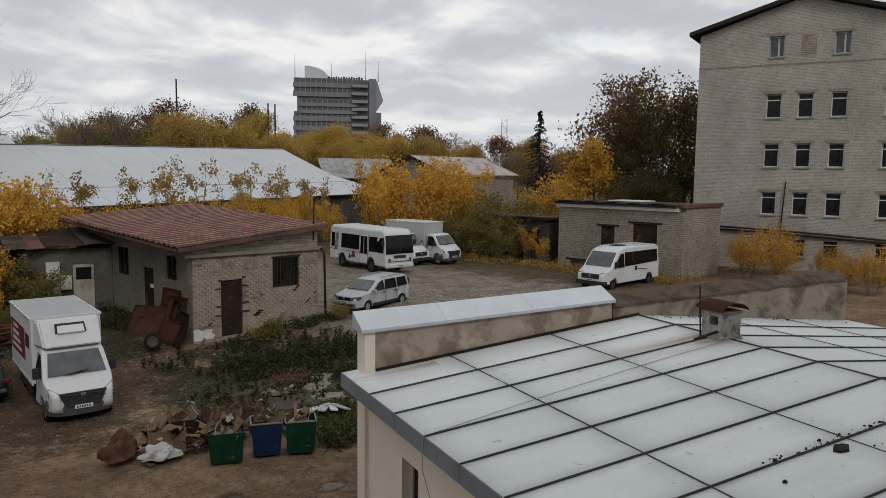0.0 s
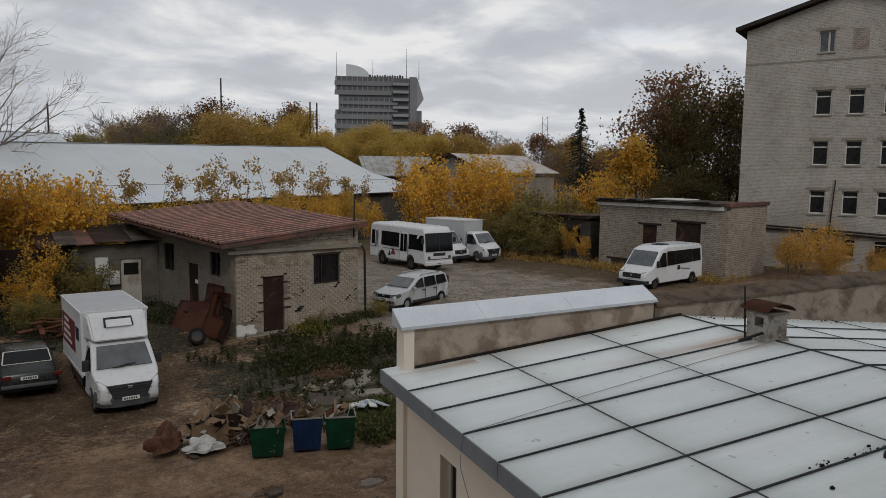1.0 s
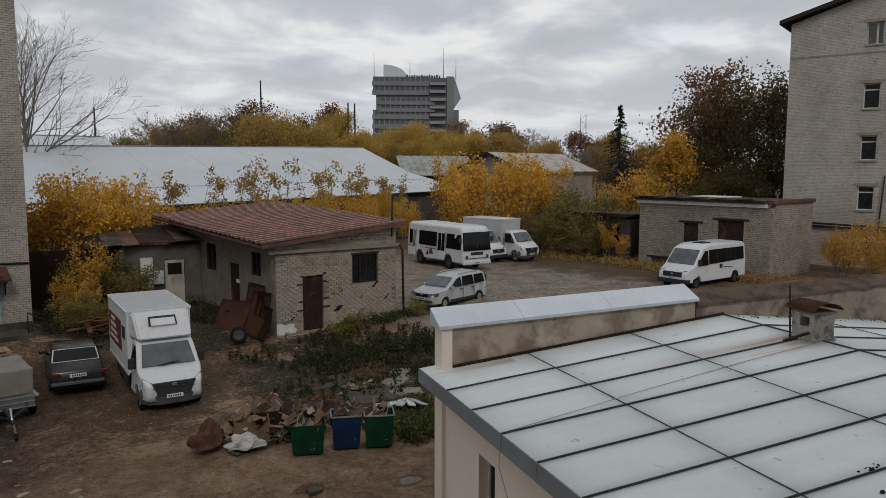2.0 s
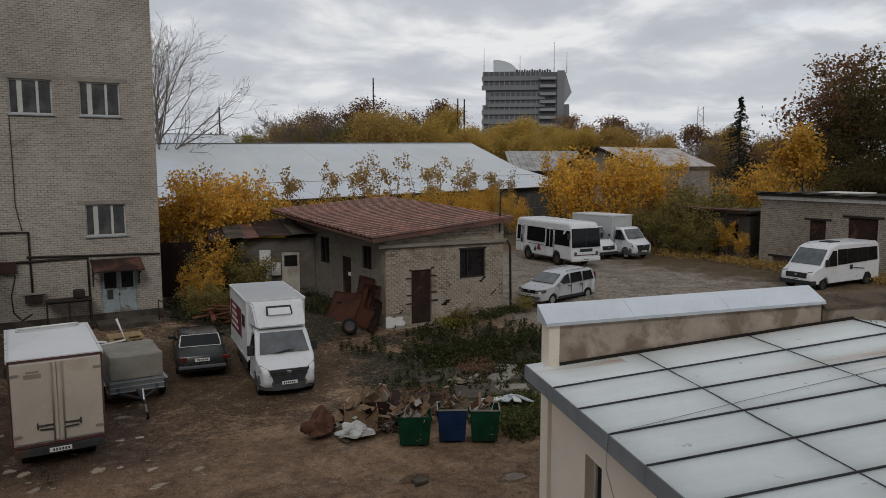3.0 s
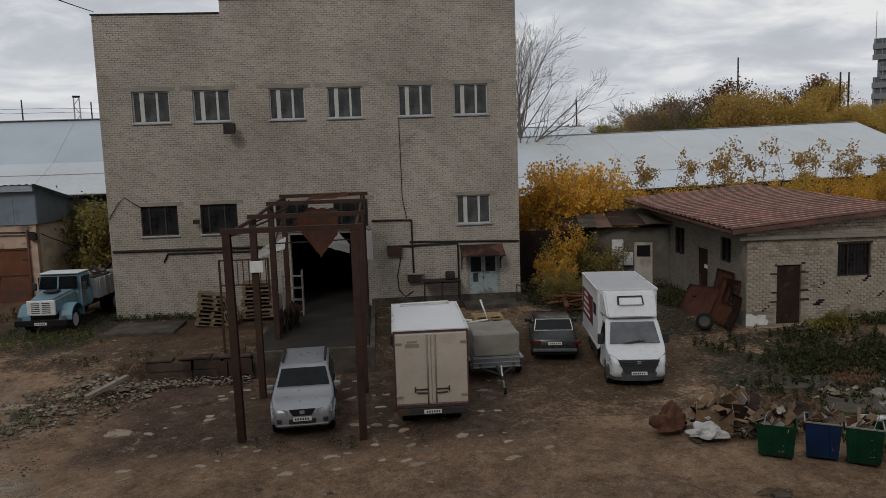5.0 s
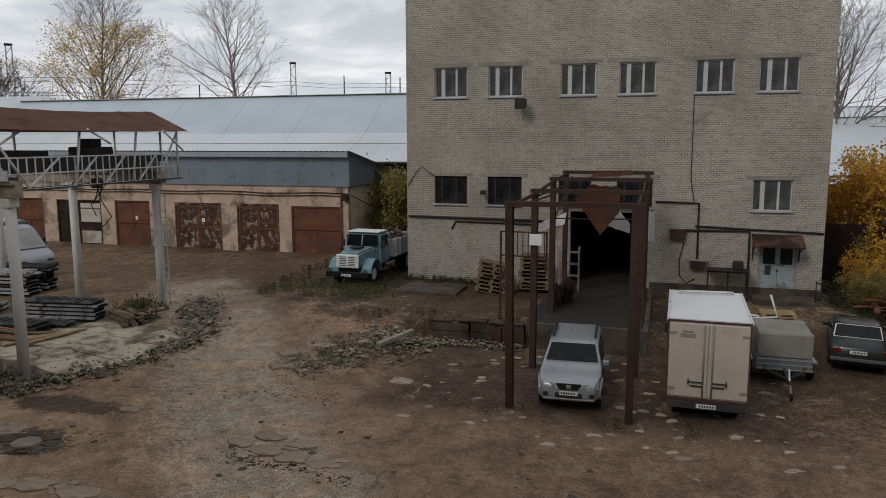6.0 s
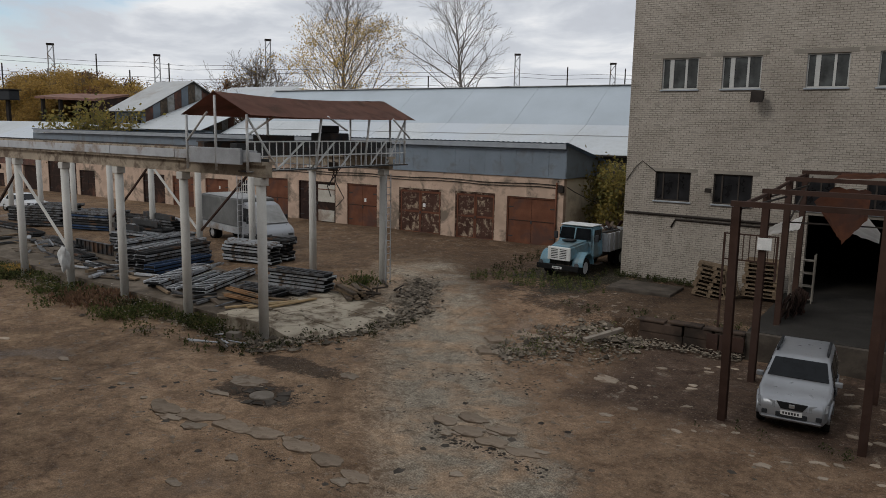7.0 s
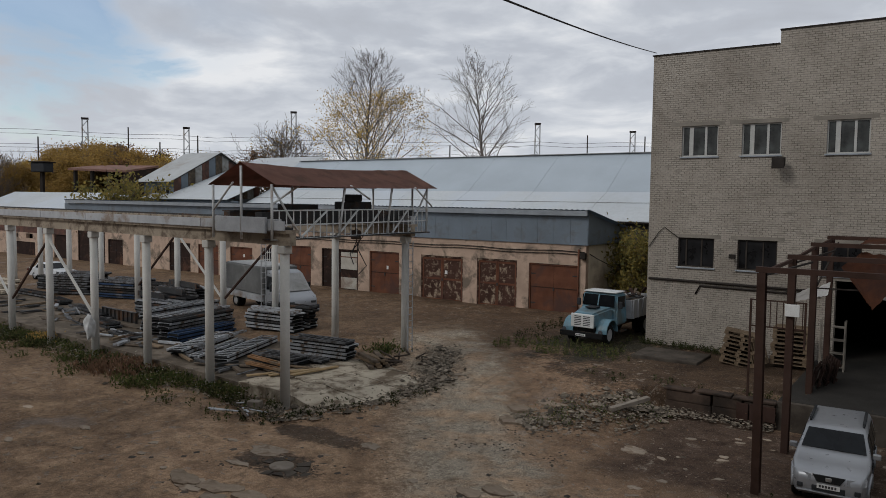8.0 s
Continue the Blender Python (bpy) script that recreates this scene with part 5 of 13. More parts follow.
part("end_pier", box(0.34, 0.56, PV0 - 0.02, PV1 + 0.02, -4.2, 0.90), M_PLASTER, fire, "smooth cream plaster pier")
for a, c in ((0.26, 2.1), (2.106, 4.2), (4.206, 6.45)):
    bm = bmesh.new()
    f = lambda u: 0.92 + (u - 0.28) * 0.033
    b_ = lambda u: 1.20 + (u - 0.28) * 0.029
    hexa(bm, [(a, PV0 - 0.10, f(a) - 0.06), (c, PV0 - 0.10, f(c) - 0.06), (c, PV1 + 0.1, f(c) - 0.06), (a, PV1 + 0.1, f(a) - 0.06)],
         [(a, PV0 - 0.09, f(a)), (c, PV0 - 0.09, f(c)), (c, PV1 + 0.09, b_(c)), (a, PV1 + 0.09, b_(a))])
    part("cap_sheet", bm, M_CAPZINC, fire, "pale sheet-metal cap")
bm = bmesh.new()
bar(bm, (0.58, PV0 - 0.015, annex_z(0.58) + 0.02), (RIDGE_U, PV0 - 0.015, RIDGE_H + 0.02), 0.03, 0.07)
part("base_flashing", bm, M_PIPE, fire, "dark strip where the parapet meets the roof")
n_ = 30
bare = lambda u: 1.18 + 0.20 * (u - 6.45) / 8.25 + 0.045 * noise.noise((u * 1.7, 0, 5)) + 0.02 * noise.noise((u * 5.0, 3, 5))
bm = bmesh.new()
for i in range(n_):
    a, c = 6.455 + i * 8.25 / n_, 6.455 + (i + 1) * 8.25 / n_
    hexa(bm, [(a, PV0, -0.6), (c, PV0, -0.6), (c, PV1, -0.6), (a, PV1, -0.6)], [(a, PV0, bare(a) - 0.2), (c, PV0, bare(c) - 0.2), (c, PV1, bare(c) - 0.1), (a, PV1, bare(a) - 0.1)])
bmesh.ops.remove_doubles(bm, verts=bm.verts[:], dist=0.001)
part("wall", bm, M_PLASTER_BARE, fire, "bare weathered stretch of the parapet")
bm = bmesh.new()
for i in range(n_):
    a, c = 6.455 + i * 8.25 / n_, 6.455 + (i + 1) * 8.25 / n_
    pa, pc_ = 0.06 * noise.noise((a * 2.3, 7, 1)), 0.06 * noise.noise((c * 2.3, 7, 1))
    hexa(bm, [(a, PV0 - 0.06 + pa, bare(a) - 0.24), (c, PV0 - 0.06 + pc_, bare(c) - 0.24), (c, PV1 + 0.06, bare(c) - 0.09), (a, PV1 + 0.06, bare(a) - 0.09)],
         [(a, PV0 - 0.04 + pa, bare(a) - 0.19), (c, PV0 - 0.04 + pc_, bare(c) - 0.19), (c, PV1 + 0.04, bare(c)), (a, PV1 + 0.04, bare(a))])
bmesh.ops.remove_doubles(bm, verts=bm.verts[:], dist=0.001)
part("coping", bm, M_COPING, fire, "crumbling dark brown coping")

# brick vent stack with rusty hood
vent = thing("roof_chimney", "whitewashed brick chimney with a rusted sheet hood", "chimney", AN @ pose(7.25, -2.6, RIDGE_H - 0.03) @ Matrix.Scale(0.8, 4))
part("base", box(-0.38, 0.38, -0.38, 0.38, -0.05, 0.1, 0.03), M_WHITEWASH, vent)
bm = wall_with_holes(-0.33, 0.33, 0.1, 0.68, -0.33, 0.33, [(-0.08, 0.2, 0.36, 0.6)])
for v in bm.verts:
    v.co = Vector((v.co.y, -v.co.x, v.co.z))
bmesh.ops.recalc_face_normals(bm, faces=bm.faces[:])
part("chimney_body", bm, M_WHITEWASH, vent, "flaking whitewashed brick body")
part("flue", box(-0.05, 0.05, -0.3, 0.3, 0.12, 0.66), M_VOID, vent)
part("cap_course", box(-0.37, 0.37, -0.37, 0.37, 0.683, 0.74, 0.015), M_LINTEL, vent)
bm = bmesh.new()
n_ = 12
ring_ = []
for i in range(n_ + 1):
    a = math.radians(8) + math.pi * 0.91 * i / n_
    x_, z_ = -math.cos(a) * 0.47, 0.74 + math.sin(a) * 0.22
    ring_.append([bm.verts.new((x_ + 0.02 * noise.noise((i * 0.7, j, 3)), -0.46 + 0.92 * j / 4, z_ + 0.02 * noise.noise((i * 0.5, j * 1.1, 8)))) for j in range(5)])
for a, c in zip(ring_, ring_[1:]):
    for j in range(4):
        bm.faces.new((a[j], a[j + 1], c[j + 1], c[j])).smooth = True
bmesh.ops.solidify(bm, geom=bm.faces[:], thickness=0.018)
part("hood", bm, M_RUST_DOOR, vent, "rusted half-round sheet hood")
part("mast", path_tube([(-0.38, 0.32, 0.0), (-0.43, 0.36, 1.32)], 0.022), M_PIPE, vent)
bm = bmesh.new()
bar(bm, (-0.95, -0.05, 0.05), (-0.38, -0.25, 0.24), 0.1, 0.04)
part("plank", bm, M_PIPE, vent)
random.seed(33)
for k, (u, v, r) in enumerate(((4.35, -7.42, 0.17), (6.35, -8.05, 0.27), (6.75, -7.55, 0.09), (7.05, -7.62, 0.07), (3.0, -7.65, 0.05), (7.3, -7.95, 0.06))):
    bm = bmesh.new()
    m_ = 8
    rr_ = [r * random.uniform(0.6, 1.15) for i in range(m_)]
    ring0 = [(math.cos(2 * math.pi * i / m_) * rr_[i], math.sin(2 * math.pi * i / m_) * rr_[i] * 0.62) for i in range(m_)]
    hexa(bm, [(x_, y_, 0.0) for x_, y_ in ring0], [(x_ * 0.94, y_ * 0.94, 0.015 + 0.02 * random.random()) for x_, y_ in ring0])
    solo("slate_scrap", bm, M_PIPE, "broken dark scrap of roofing lying on the metal roof", "debris", AN @ pose(u, v, annex_z(u) + 0.006, 0, -5, k * 50), "roof scraps")
bm = bmesh.new()
for k in range(330):
    kind_ = k % 3
    if kind_ == 0:
        u, v = random.uniform(7.4, 14.3), -0.15 - abs(random.gauss(0, 0.22))
    elif kind_ == 1:
        u, v = random.uniform(3.2, 9.5), -7.24 + 0.03 + abs(random.gauss(0, 0.05))
    else:
        u, v = random.gauss(7.0, 0.9), -7.45 - abs(random.gauss(0, 0.28))
    r = random.uniform(0.008, 0.026) * (1.8 if random.random() < 0.06 else 1)
    a = random.uniform(0, 3)
    pts = [(u + math.cos(a + i * 1.57) * r * random.uniform(0.5, 1.3), v + math.sin(a + i * 1.57) * r * random.uniform(0.5, 1.3)) for i in range(4)]
    z_ = annex_z(u)
    hexa(bm, [(x_, y_, z_) for x_, y_ in pts], [(u + (x_ - u) * 0.5, v + (y_ - v) * 0.5, z_ + r * 0.7) for x_, y_ in pts])
solo("roof_litter", bm, M_PIPE, "scattered dark crumbs and moss on the metal roof", "debris", AN, kind="stuff")
solo("roof_cable", path_tube([AN @ Vector(p) for p in ((7.0, -2.95, 0.69), (5.0, -3.1, 0.50), (2.6, -3.36, 0.27), (0.6, -3.64, 0.08), (-0.04, -3.72, 0.02), (-0.06, -3.75, -0.5), (0.36, -3.8, -2.0), (0.40, -3.9, -4.0))], 0.006, 6), M_STEEL_GREY, "thin cable lying across the metal roof", "cable")

# the building from which one looks out: a plain brick wall behind and beside the camera
own = thing("own_building", "plain brick wall of the building behind the camera", "building", pose(-0.36, -1.3, 0, 0, 0, -20), kind="structure")
part("wall", wall_with_holes(-30, 30, 0, 16, -0.5, 0, [(-0.9, 0.9, 6.6, 8.9)]), M_BRICK, own)
part("window_sill", box(-1.0, 1.0, -0.5, 0.1, 6.5, 6.59), M_FRAME, own)
part("floor", box(-6, 6, -8, -0.51, 5.6, 5.8), M_CONCRETE, own)

# ---- row of garages ----
GY, GZ = 42.5, 0.75
GX1, GX0 = -18.9, -79.0
gar = thing("garage_row", "long row of pinkish plastered garages under a blue-grey sheet fascia", "garages", kind="structure")
DOORS = [(-22.87, -19.38), (-26.85, -23.75), (-31.6, -28.0), (-36.45, -33.6), (-41.42, -37.6), (-45.18, -42.6), (-52.5, -49.6), (-56.98, -54.1), (-61.3, -58.1), (-71.65, -69.0), (-77.4, -72.2)]
DHIGH = [3.1, 3.18, 3.15, 3.18, 3.15, 3.2, 2.75, 2.75, 2.75, 2.6, 3.65]
BARRED = (-48.4, -46.9, 2.3, 3.6)
part("wall", wall_with_holes(GX0, GX1, 0.2, 5.15, GY, GY + 0.4, [(a, b_, GZ - 0.1, GZ + h_ + 0.02) for (a, b_), h_ in zip(DOORS, DHIGH)] + [BARRED]), M_PLASTER_PINK, gar)
bm = bmesh.new()
hexa(bm, [(GX1 - 0.4, GY + 0.403, 0.2), (GX1, GY + 0.403, 0.2), (GX1, GY + 7, 0.2), (GX1 - 0.4, GY + 7, 0.2)], [(GX1 - 0.4, GY + 0.403, 5.12), (GX1, GY + 0.403, 5.12), (GX1, GY + 7, 5.12), (GX1 - 0.4, GY + 7, 5.12)])
part("wall", bm, M_PLASTER_CREAM, gar, "cream plastered end wall")
part("wall", box(GX0, GX1 - 0.41, GY + 6.6, GY + 7, 0.2, 5.12), M_PLASTER_PINK, gar)
# added black panel in place of the garages' unlit depth
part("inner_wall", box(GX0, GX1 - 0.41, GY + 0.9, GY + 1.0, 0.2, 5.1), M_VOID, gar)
# fascia of upright sheets
xx = GX1 + 0.1
while xx > GX0:
    part("fascia_sheet", box(xx - 1.14, xx, GY - 0.10 + 0.012 * random.random(), GY - 0.05, 5.16, 6.95), M_PANEL, gar)
    xx -= 1.15
bm = bmesh.new()
hexa(bm, [(GX1 + 0.11, GY - 0.08, 5.16), (GX1 + 0.15, GY - 0.08, 5.16), (GX1 + 0.15, GY + 7, 5.16), (GX1 + 0.11, GY + 7, 5.16)], [(GX1 + 0.11, GY - 0.08, 7.2), (GX1 + 0.15, GY - 0.08, 7.2), (GX1 + 0.15, GY + 7, 5.8), (GX1 + 0.11, GY + 7, 5.8)])
part("gable_sheet", bm, M_PANEL, gar)
part("eave_board", box(GX0, GX1 + 0.2, GY - 0.42, GY - 0.38, 6.98, 7.3), M_EAVEZINC, gar)
bm = bmesh.new()
nn = 330
top = []
for i in range(nn + 1):
    x_ = GX0 - 0.2 + (GX1 + 0.5 - GX0 + 0.2) * i / nn
    dz = 0.03 * (1 if i % 2 else -1)
    top.append((bm.verts.new((x_, GY - 0.48, 7.36 + dz)), bm.verts.new((x_, GY + 7.6, 5.85 + dz))))
for a, b_ in zip(top, top[1:]):
    bm.faces.new((a[0], b_[0], b_[1], a[1]))
bmesh.ops.solidify(bm, geom=bm.faces[:], thickness=0.015)
part("roof", bm, M_PANEL, gar, "dark corrugated roof sheets")
for k, (a, b_) in enumerate(DOORS):
    H = DHIGH[k]
    col = [M_RUST_DOOR, M_PEEL, M_PEEL, M_RUST_DOOR, M_DARKDOOR, M_RUST_DOOR, M_RUST_DOOR, M_RUST_DOOR, M_DARKDOOR, M_DARKDOOR, M_DARKDOOR][k]
    lab = {id(M_RUST_DOOR): "rust-brown steel double garage door", id(M_PEEL): "double garage door with peeling brown paint", id(M_DARKDOOR): "dark brown double garage door"}[id(col)]
    d = thing("garage_door", lab if k != 4 else "dark garage door with one patched pale leaf", "garage door", pose(a, GY, GZ), group="garage doors", kind="structure")
    W = b_ - a
    bm = bmesh.new()
    for q in ((0, 0.09, 0, H), (W - 0.09, W, 0, H), (0.09, W - 0.09, H - 0.09, H)):
        bx(bm, q[0], q[1], 0.06, 0.18, q[2], q[3])
    part("door_frame", bm, col, d)
    for s_ in range(2):
        p0, p1 = (0.1, W / 2 - 0.01) if s_ == 0 else (W / 2 + 0.01, W - 0.1)
        leaf = part("door_leaf", box(p0, p1, 0.12, 0.15, 0.02, H - 0.11), col, d)
        if k in (1, 2):
            bm = bmesh.new()
            for q in ((p0, p1, 0.03, 0.14), (p0, p1, H * 0.47, H * 0.51), (p0, p1, H - 0.27, H - 0.13)):
                bx(bm, q[0], q[1], 0.09, 0.119, q[2], q[3])
            for q in (p0, p1 - 0.1):
                bx(bm, q, q + 0.1, 0.085, 0.119, 0.03, H - 0.13)
            part("stiffener", bm, M_RUST_DOOR, leaf)
        elif k == 4 and s_:
            part("panel", box(p0 + 0.06, p1 - 0.06, 0.09, 0.119, 1.62, 2.95, 0.01), M_WHITEDOOR, leaf, "large pale painted sheet")
            part("panel", box(p0 + 0.06, p1 - 0.1, 0.09, 0.119, 0.12, 1.0, 0.01), M_WHITEDOOR, leaf, "lower pale painted sheet")
            part("strap", box(p0 + 0.02, p1 - 0.02, 0.075, 0.089, 2.55, 2.62), M_RUST_DOOR, leaf)
        else:
            part("rail", box(p0 + 0.02, p1 - 0.02, 0.1, 0.119, H * 0.5, H * 0.5 + 0.06), M_RUST, leaf)
            for z_ in (0.5, H - 0.7):
                part("hinge", box(p0 if s_ == 0 else p1 - 0.35, p0 + 0.35 if s_ == 0 else p1, 0.095, 0.119, z_, z_ + 0.07), M_STEEL_DK, leaf)
    if k in (2, 3, 6):
        part("notice", box(W * 0.56, W * 0.62, 0.1, 0.117, 1.9, 2.15), M_PLATE, d, "small pale notice")
    part("handle", box(W / 2 - 0.05, W / 2 + 0.05, 0.07, 0.117, 1.4, 1.6, 0.01), M_STEEL_DK, d)
    part("threshold", box(-0.1, W + 0.1, -0.4, 0.05, -0.3, 0.02, 0.03), M_CONCRETE_DK, d)
gw = thing("garage_window", "small barred window with a white frame in the garage wall", "window", pose(BARRED[0], GY, BARRED[2]), kind="structure")
part("pane", box(0.02, 1.48, 0.14, 0.16, 0.02, 1.28), M_DARKGLASS, gw)
for q in range(6):
    part("bar", box(0.1 + q * 0.25, 0.14 + q * 0.25, 0.05, 0.09, 0.0, 1.3), M_FRAME, gw)
for q in (0.3, 0.9):
    part("rail", box(0.0, 1.5, 0.02, 0.049, q, q + 0.05), M_FRAME, gw)
for zc, r in ((4.72, 0.03), (4.55, 0.025)):
    pts = [(-18.95 - i * 1.9, GY - 0.06, zc + 0.05 * math.sin(i * 1.7)) for i in range(31)]
    solo("cable", path_tube(pts, r, 6), M_PIPE, "sagging cable along the garage wall", "cable")
solo("cable", path_tube([(-19.3, GY - 0.05, 5.0), (-18.6, GY + 1.0, 4.3), (-18.2, GY + 3, 3.6), (-18.1, GY + 5, 3.5)], 0.03, 6), M_PIPE, "sagging cable along the garage wall", "cable")
solo("drain_pipe", path_tube([(-19.35, GY - 0.09, 4.9), (-19.35, GY - 0.09, 2.4), (-19.35, GY - 0.09, 0.7)], 0.06), M_RUST_DOOR, "rusty drain pipe on the garage wall", "pipe")
side = solo("junction_box", box(-19.2, -18.85, GY - 0.25, GY - 0.005, 4.3, 4.7, 0.02), M_PIPE, "small dark electric box on the garage wall", "electric box")

# ---- crane gantry ----
RAIL = Vector((-0.9987, 0.0508, 0))
NEAR0, FAR0 = Vector((-20.5, 19.1, 0)), Vector((-21.4, 27.55, 0))
SPACE = 4.73
ZS, ZC = 0.42, 5.85
for row, (p0, nrow) in enumerate(((NEAR0, 9), (FAR0, 10))):
    for i in range(nrow):
        c = p0 + RAIL * SPACE * i
        col = thing("gantry_column", "pale concrete gantry column", "column", pose(c.x, c.y, 0, 0, 0, -2.9), group="gantry columns")
        bm = bmesh.new()
        tube(bm, (0, 0, -0.25), (0, 0, ZC), 0.188, 0.178, n=16)
        part("shaft", bm, M_COLUMN, col)
        part("head", box(-0.2, 0.2, -0.2, 0.2, ZC + 0.003, ZC + 0.3, 0.03), M_COLUMN, col)
    beam = thing("crane_beam", "long concrete crane beam with a steel rail", "beam")
    for i in range(nrow):
        a = p0 + RAIL * (SPACE * i - (0.45 if i == 0 else -0.01)) + Vector((0, 0, ZC + 0.31))
        b_ = p0 + RAIL * (SPACE * (i + 1) - 0.01) + Vector((0, 0, ZC + 0.31))
        bm = bmesh.new()
        bar(bm, a + Vector((0, 0, 0.24)), b_ + Vector((0, 0, 0.24)), 0.3, 0.46)
        bar(bm, a + Vector((0, 0, 0.52)), b_ + Vector((0, 0, 0.52)), 0.6, 0.12)
        part("beam_segment", bm, M_BEAM, beam)
    bm = bmesh.new()
    a, b_ = p0 + Vector((0.4, 0, ZC + 0.94)), p0 + RAIL * SPACE * nrow + Vector((0, 0, ZC + 0.94))
    bar(bm, a, b_, 0.09, 0.1)
    part("rail", bm, M_STEEL_DK, beam)
    if row == 0:
        for i in range(nrow):
            a = p0 + RAIL * (SPACE * i - (0.4 if i == 0 else -0.02)) + Vector((0, -0.36, ZC + 1.05))
            b_ = p0 + RAIL * (SPACE * (i + 1) - 0.02) + Vector((0, -0.36, ZC + 1.05))
            bm = bmesh.new()
            bar(bm, a, b_, 0.05, 0.34)
            part("guard_plate", bm, M_STEEL_GREY, beam, "grey sheet guard plate")
for row, i0, i1, z0, z1 in ((0, 3, 4, 1.9, 5.6), (0, 4, 5, 5.6, 1.9), (0, 5, 6, 1.9, 5.6), (1, 2, 3, 5.6, 1.8), (1, 3, 4, 1.8, 5.6), (1, 4, 5, 5.6, 1.8)):
    p0 = (NEAR0, FAR0)[row]
    a, b_ = p0 + RAIL * SPACE * i0, p0 + RAIL * SPACE * i1
    bm = bmesh.new()
    bar(bm, (a.x, a.y, z0), (b_.x, b_.y, z1), 0.1, 0.1)
    solo("gantry_brace", bm, M_COLUMN if i0 % 2 else M_RUST, "diagonal steel brace between gantry columns", "brace")

crane = thing("bridge_crane", "grey bridge crane with walkway railing and a rusty sheet roof", "crane")
CX0, CX1 = -24.1, -20.75
CY0, CY1 = 18.6, 29.2
skew = lambda y: (y - 19.0) * -0.03
ZB = ZC + 1.0
for xo in (-23.4, -21.6):
    bm = bmesh.new()
    bar(bm, (xo + skew(18.8), 18.8, ZB + 0.25), (xo + skew(28.6), 28.6, ZB + 0.25), 0.35, 0.55)
    part("girder", bm, M_STEEL_DK, crane)
for yy in (19.0, 27.6):
    bm = bmesh.new()
    bar(bm, (CX0 + skew(yy), yy, ZB + 0.05), (CX1 + skew(yy), yy, ZB + 0.05), 0.35, 0.45)
    part("end_carriage", bm, M_STEEL_GREY, crane)
part("walkway", box(CX0 + 0.3, CX0 + 1.0, 18.9, 28.6, ZB + 0.53, ZB + 0.57), M_STEEL_DK, crane)
part("walkway", box(CX1 - 0.75, CX1, 18.9, 28.6, ZB - 0.52, ZB - 0.47), M_STEEL_DK, crane)
part("trolley", box(-23.2, -22.0, 24.6, 25.8, ZB + 0.56, ZB + 0.92, 0.05), M_STEEL_DK, crane)
part("winch", box(-22.9, -22.3, 24.9, 25.5, ZB + 0.923, ZB + 1.25, 0.05), M_STEEL_DK, crane)
part("motor_box", box(-23.3, -22.4, 21.3, 22.8, ZB + 0.56, ZB + 0.80, 0.04), M_STEEL_DK, crane)
part("control_box", box(CX0 + 0.2, CX1 - 0.3, 18.62, 18.75, ZB - 0.25, ZB + 0.35, 0.02), M_STEEL_GREY, crane)
bm = bmesh.new()
for k in range(28):
    yy = 18.7 + k * 0.37
    bar(bm, (CX1 + skew(yy), yy, ZB - 0.5), (CX1 + skew(yy), yy, ZB + 0.6), 0.035, 0.035)
part("baluster", bm, M_CRANE, crane, "row of thin railing bars", "stuff")
for zz in (-0.48, 0.05, 0.6):
    bm = bmesh.new()
    bar(bm, (CX1 + skew(18.7), 18.7, ZB + zz), (CX1 + skew(28.8), 28.8, ZB + zz), 0.05, 0.05)
    part("rail", bm, M_CRANE, crane)
for k, (y0_, y1_) in enumerate(((18.7, 20.2), (20.2, 21.7), (22.3, 23.6), (24.0, 25.2), (26.0, 27.2), (28.7, 27.3))):
    bm = bmesh.new()
    bar(bm, (CX1 + skew(y0_), y0_, ZB + (1.5 if k in (0, 5) else -0.45)), (CX1 + skew(y1_), y1_, ZB + (-0.4 if k in (0, 5) else 0.6)), 0.06, 0.06)
    part("diagonal", bm, M_CRANE, crane)
posts = [(CX0, 18.7), (CX0 + 1.7, 18.66), (CX1, 18.7), (CX1, 22.4), (CX1, 25.6), (CX1, 28.7), (CX0, 28.7), (CX0, 23.0), (CX1 - 0.9, 28.75)]
for k, (px_, py_) in enumerate(posts):
    bm = bmesh.new()
    lean = 0.35 if k in (3, 4) else 0.0
    tube(bm, (px_ + skew(py_), py_, ZB - 0.5), (px_ + skew(py_), py_ + lean, 8.42 if k != 1 else 9.12), 0.05)
    part("post", bm, M_CRANE, crane)
for p, q in (((CX1, 18.75, 7.7), (CX1, 20.1, 8.4)), ((CX0, 18.7, 7.4), (CX0 + 1.2, 18.7, 8.5)), ((CX1, 28.7, 7.6), (CX1, 27.4, 8.45)), ((CX1, 24.2, 7.9), (CX1, 23.0, 8.45))):
    bm = bmesh.new()
    tube(bm, p, q, 0.04)
    part("strut", bm, M_CRANE, crane)
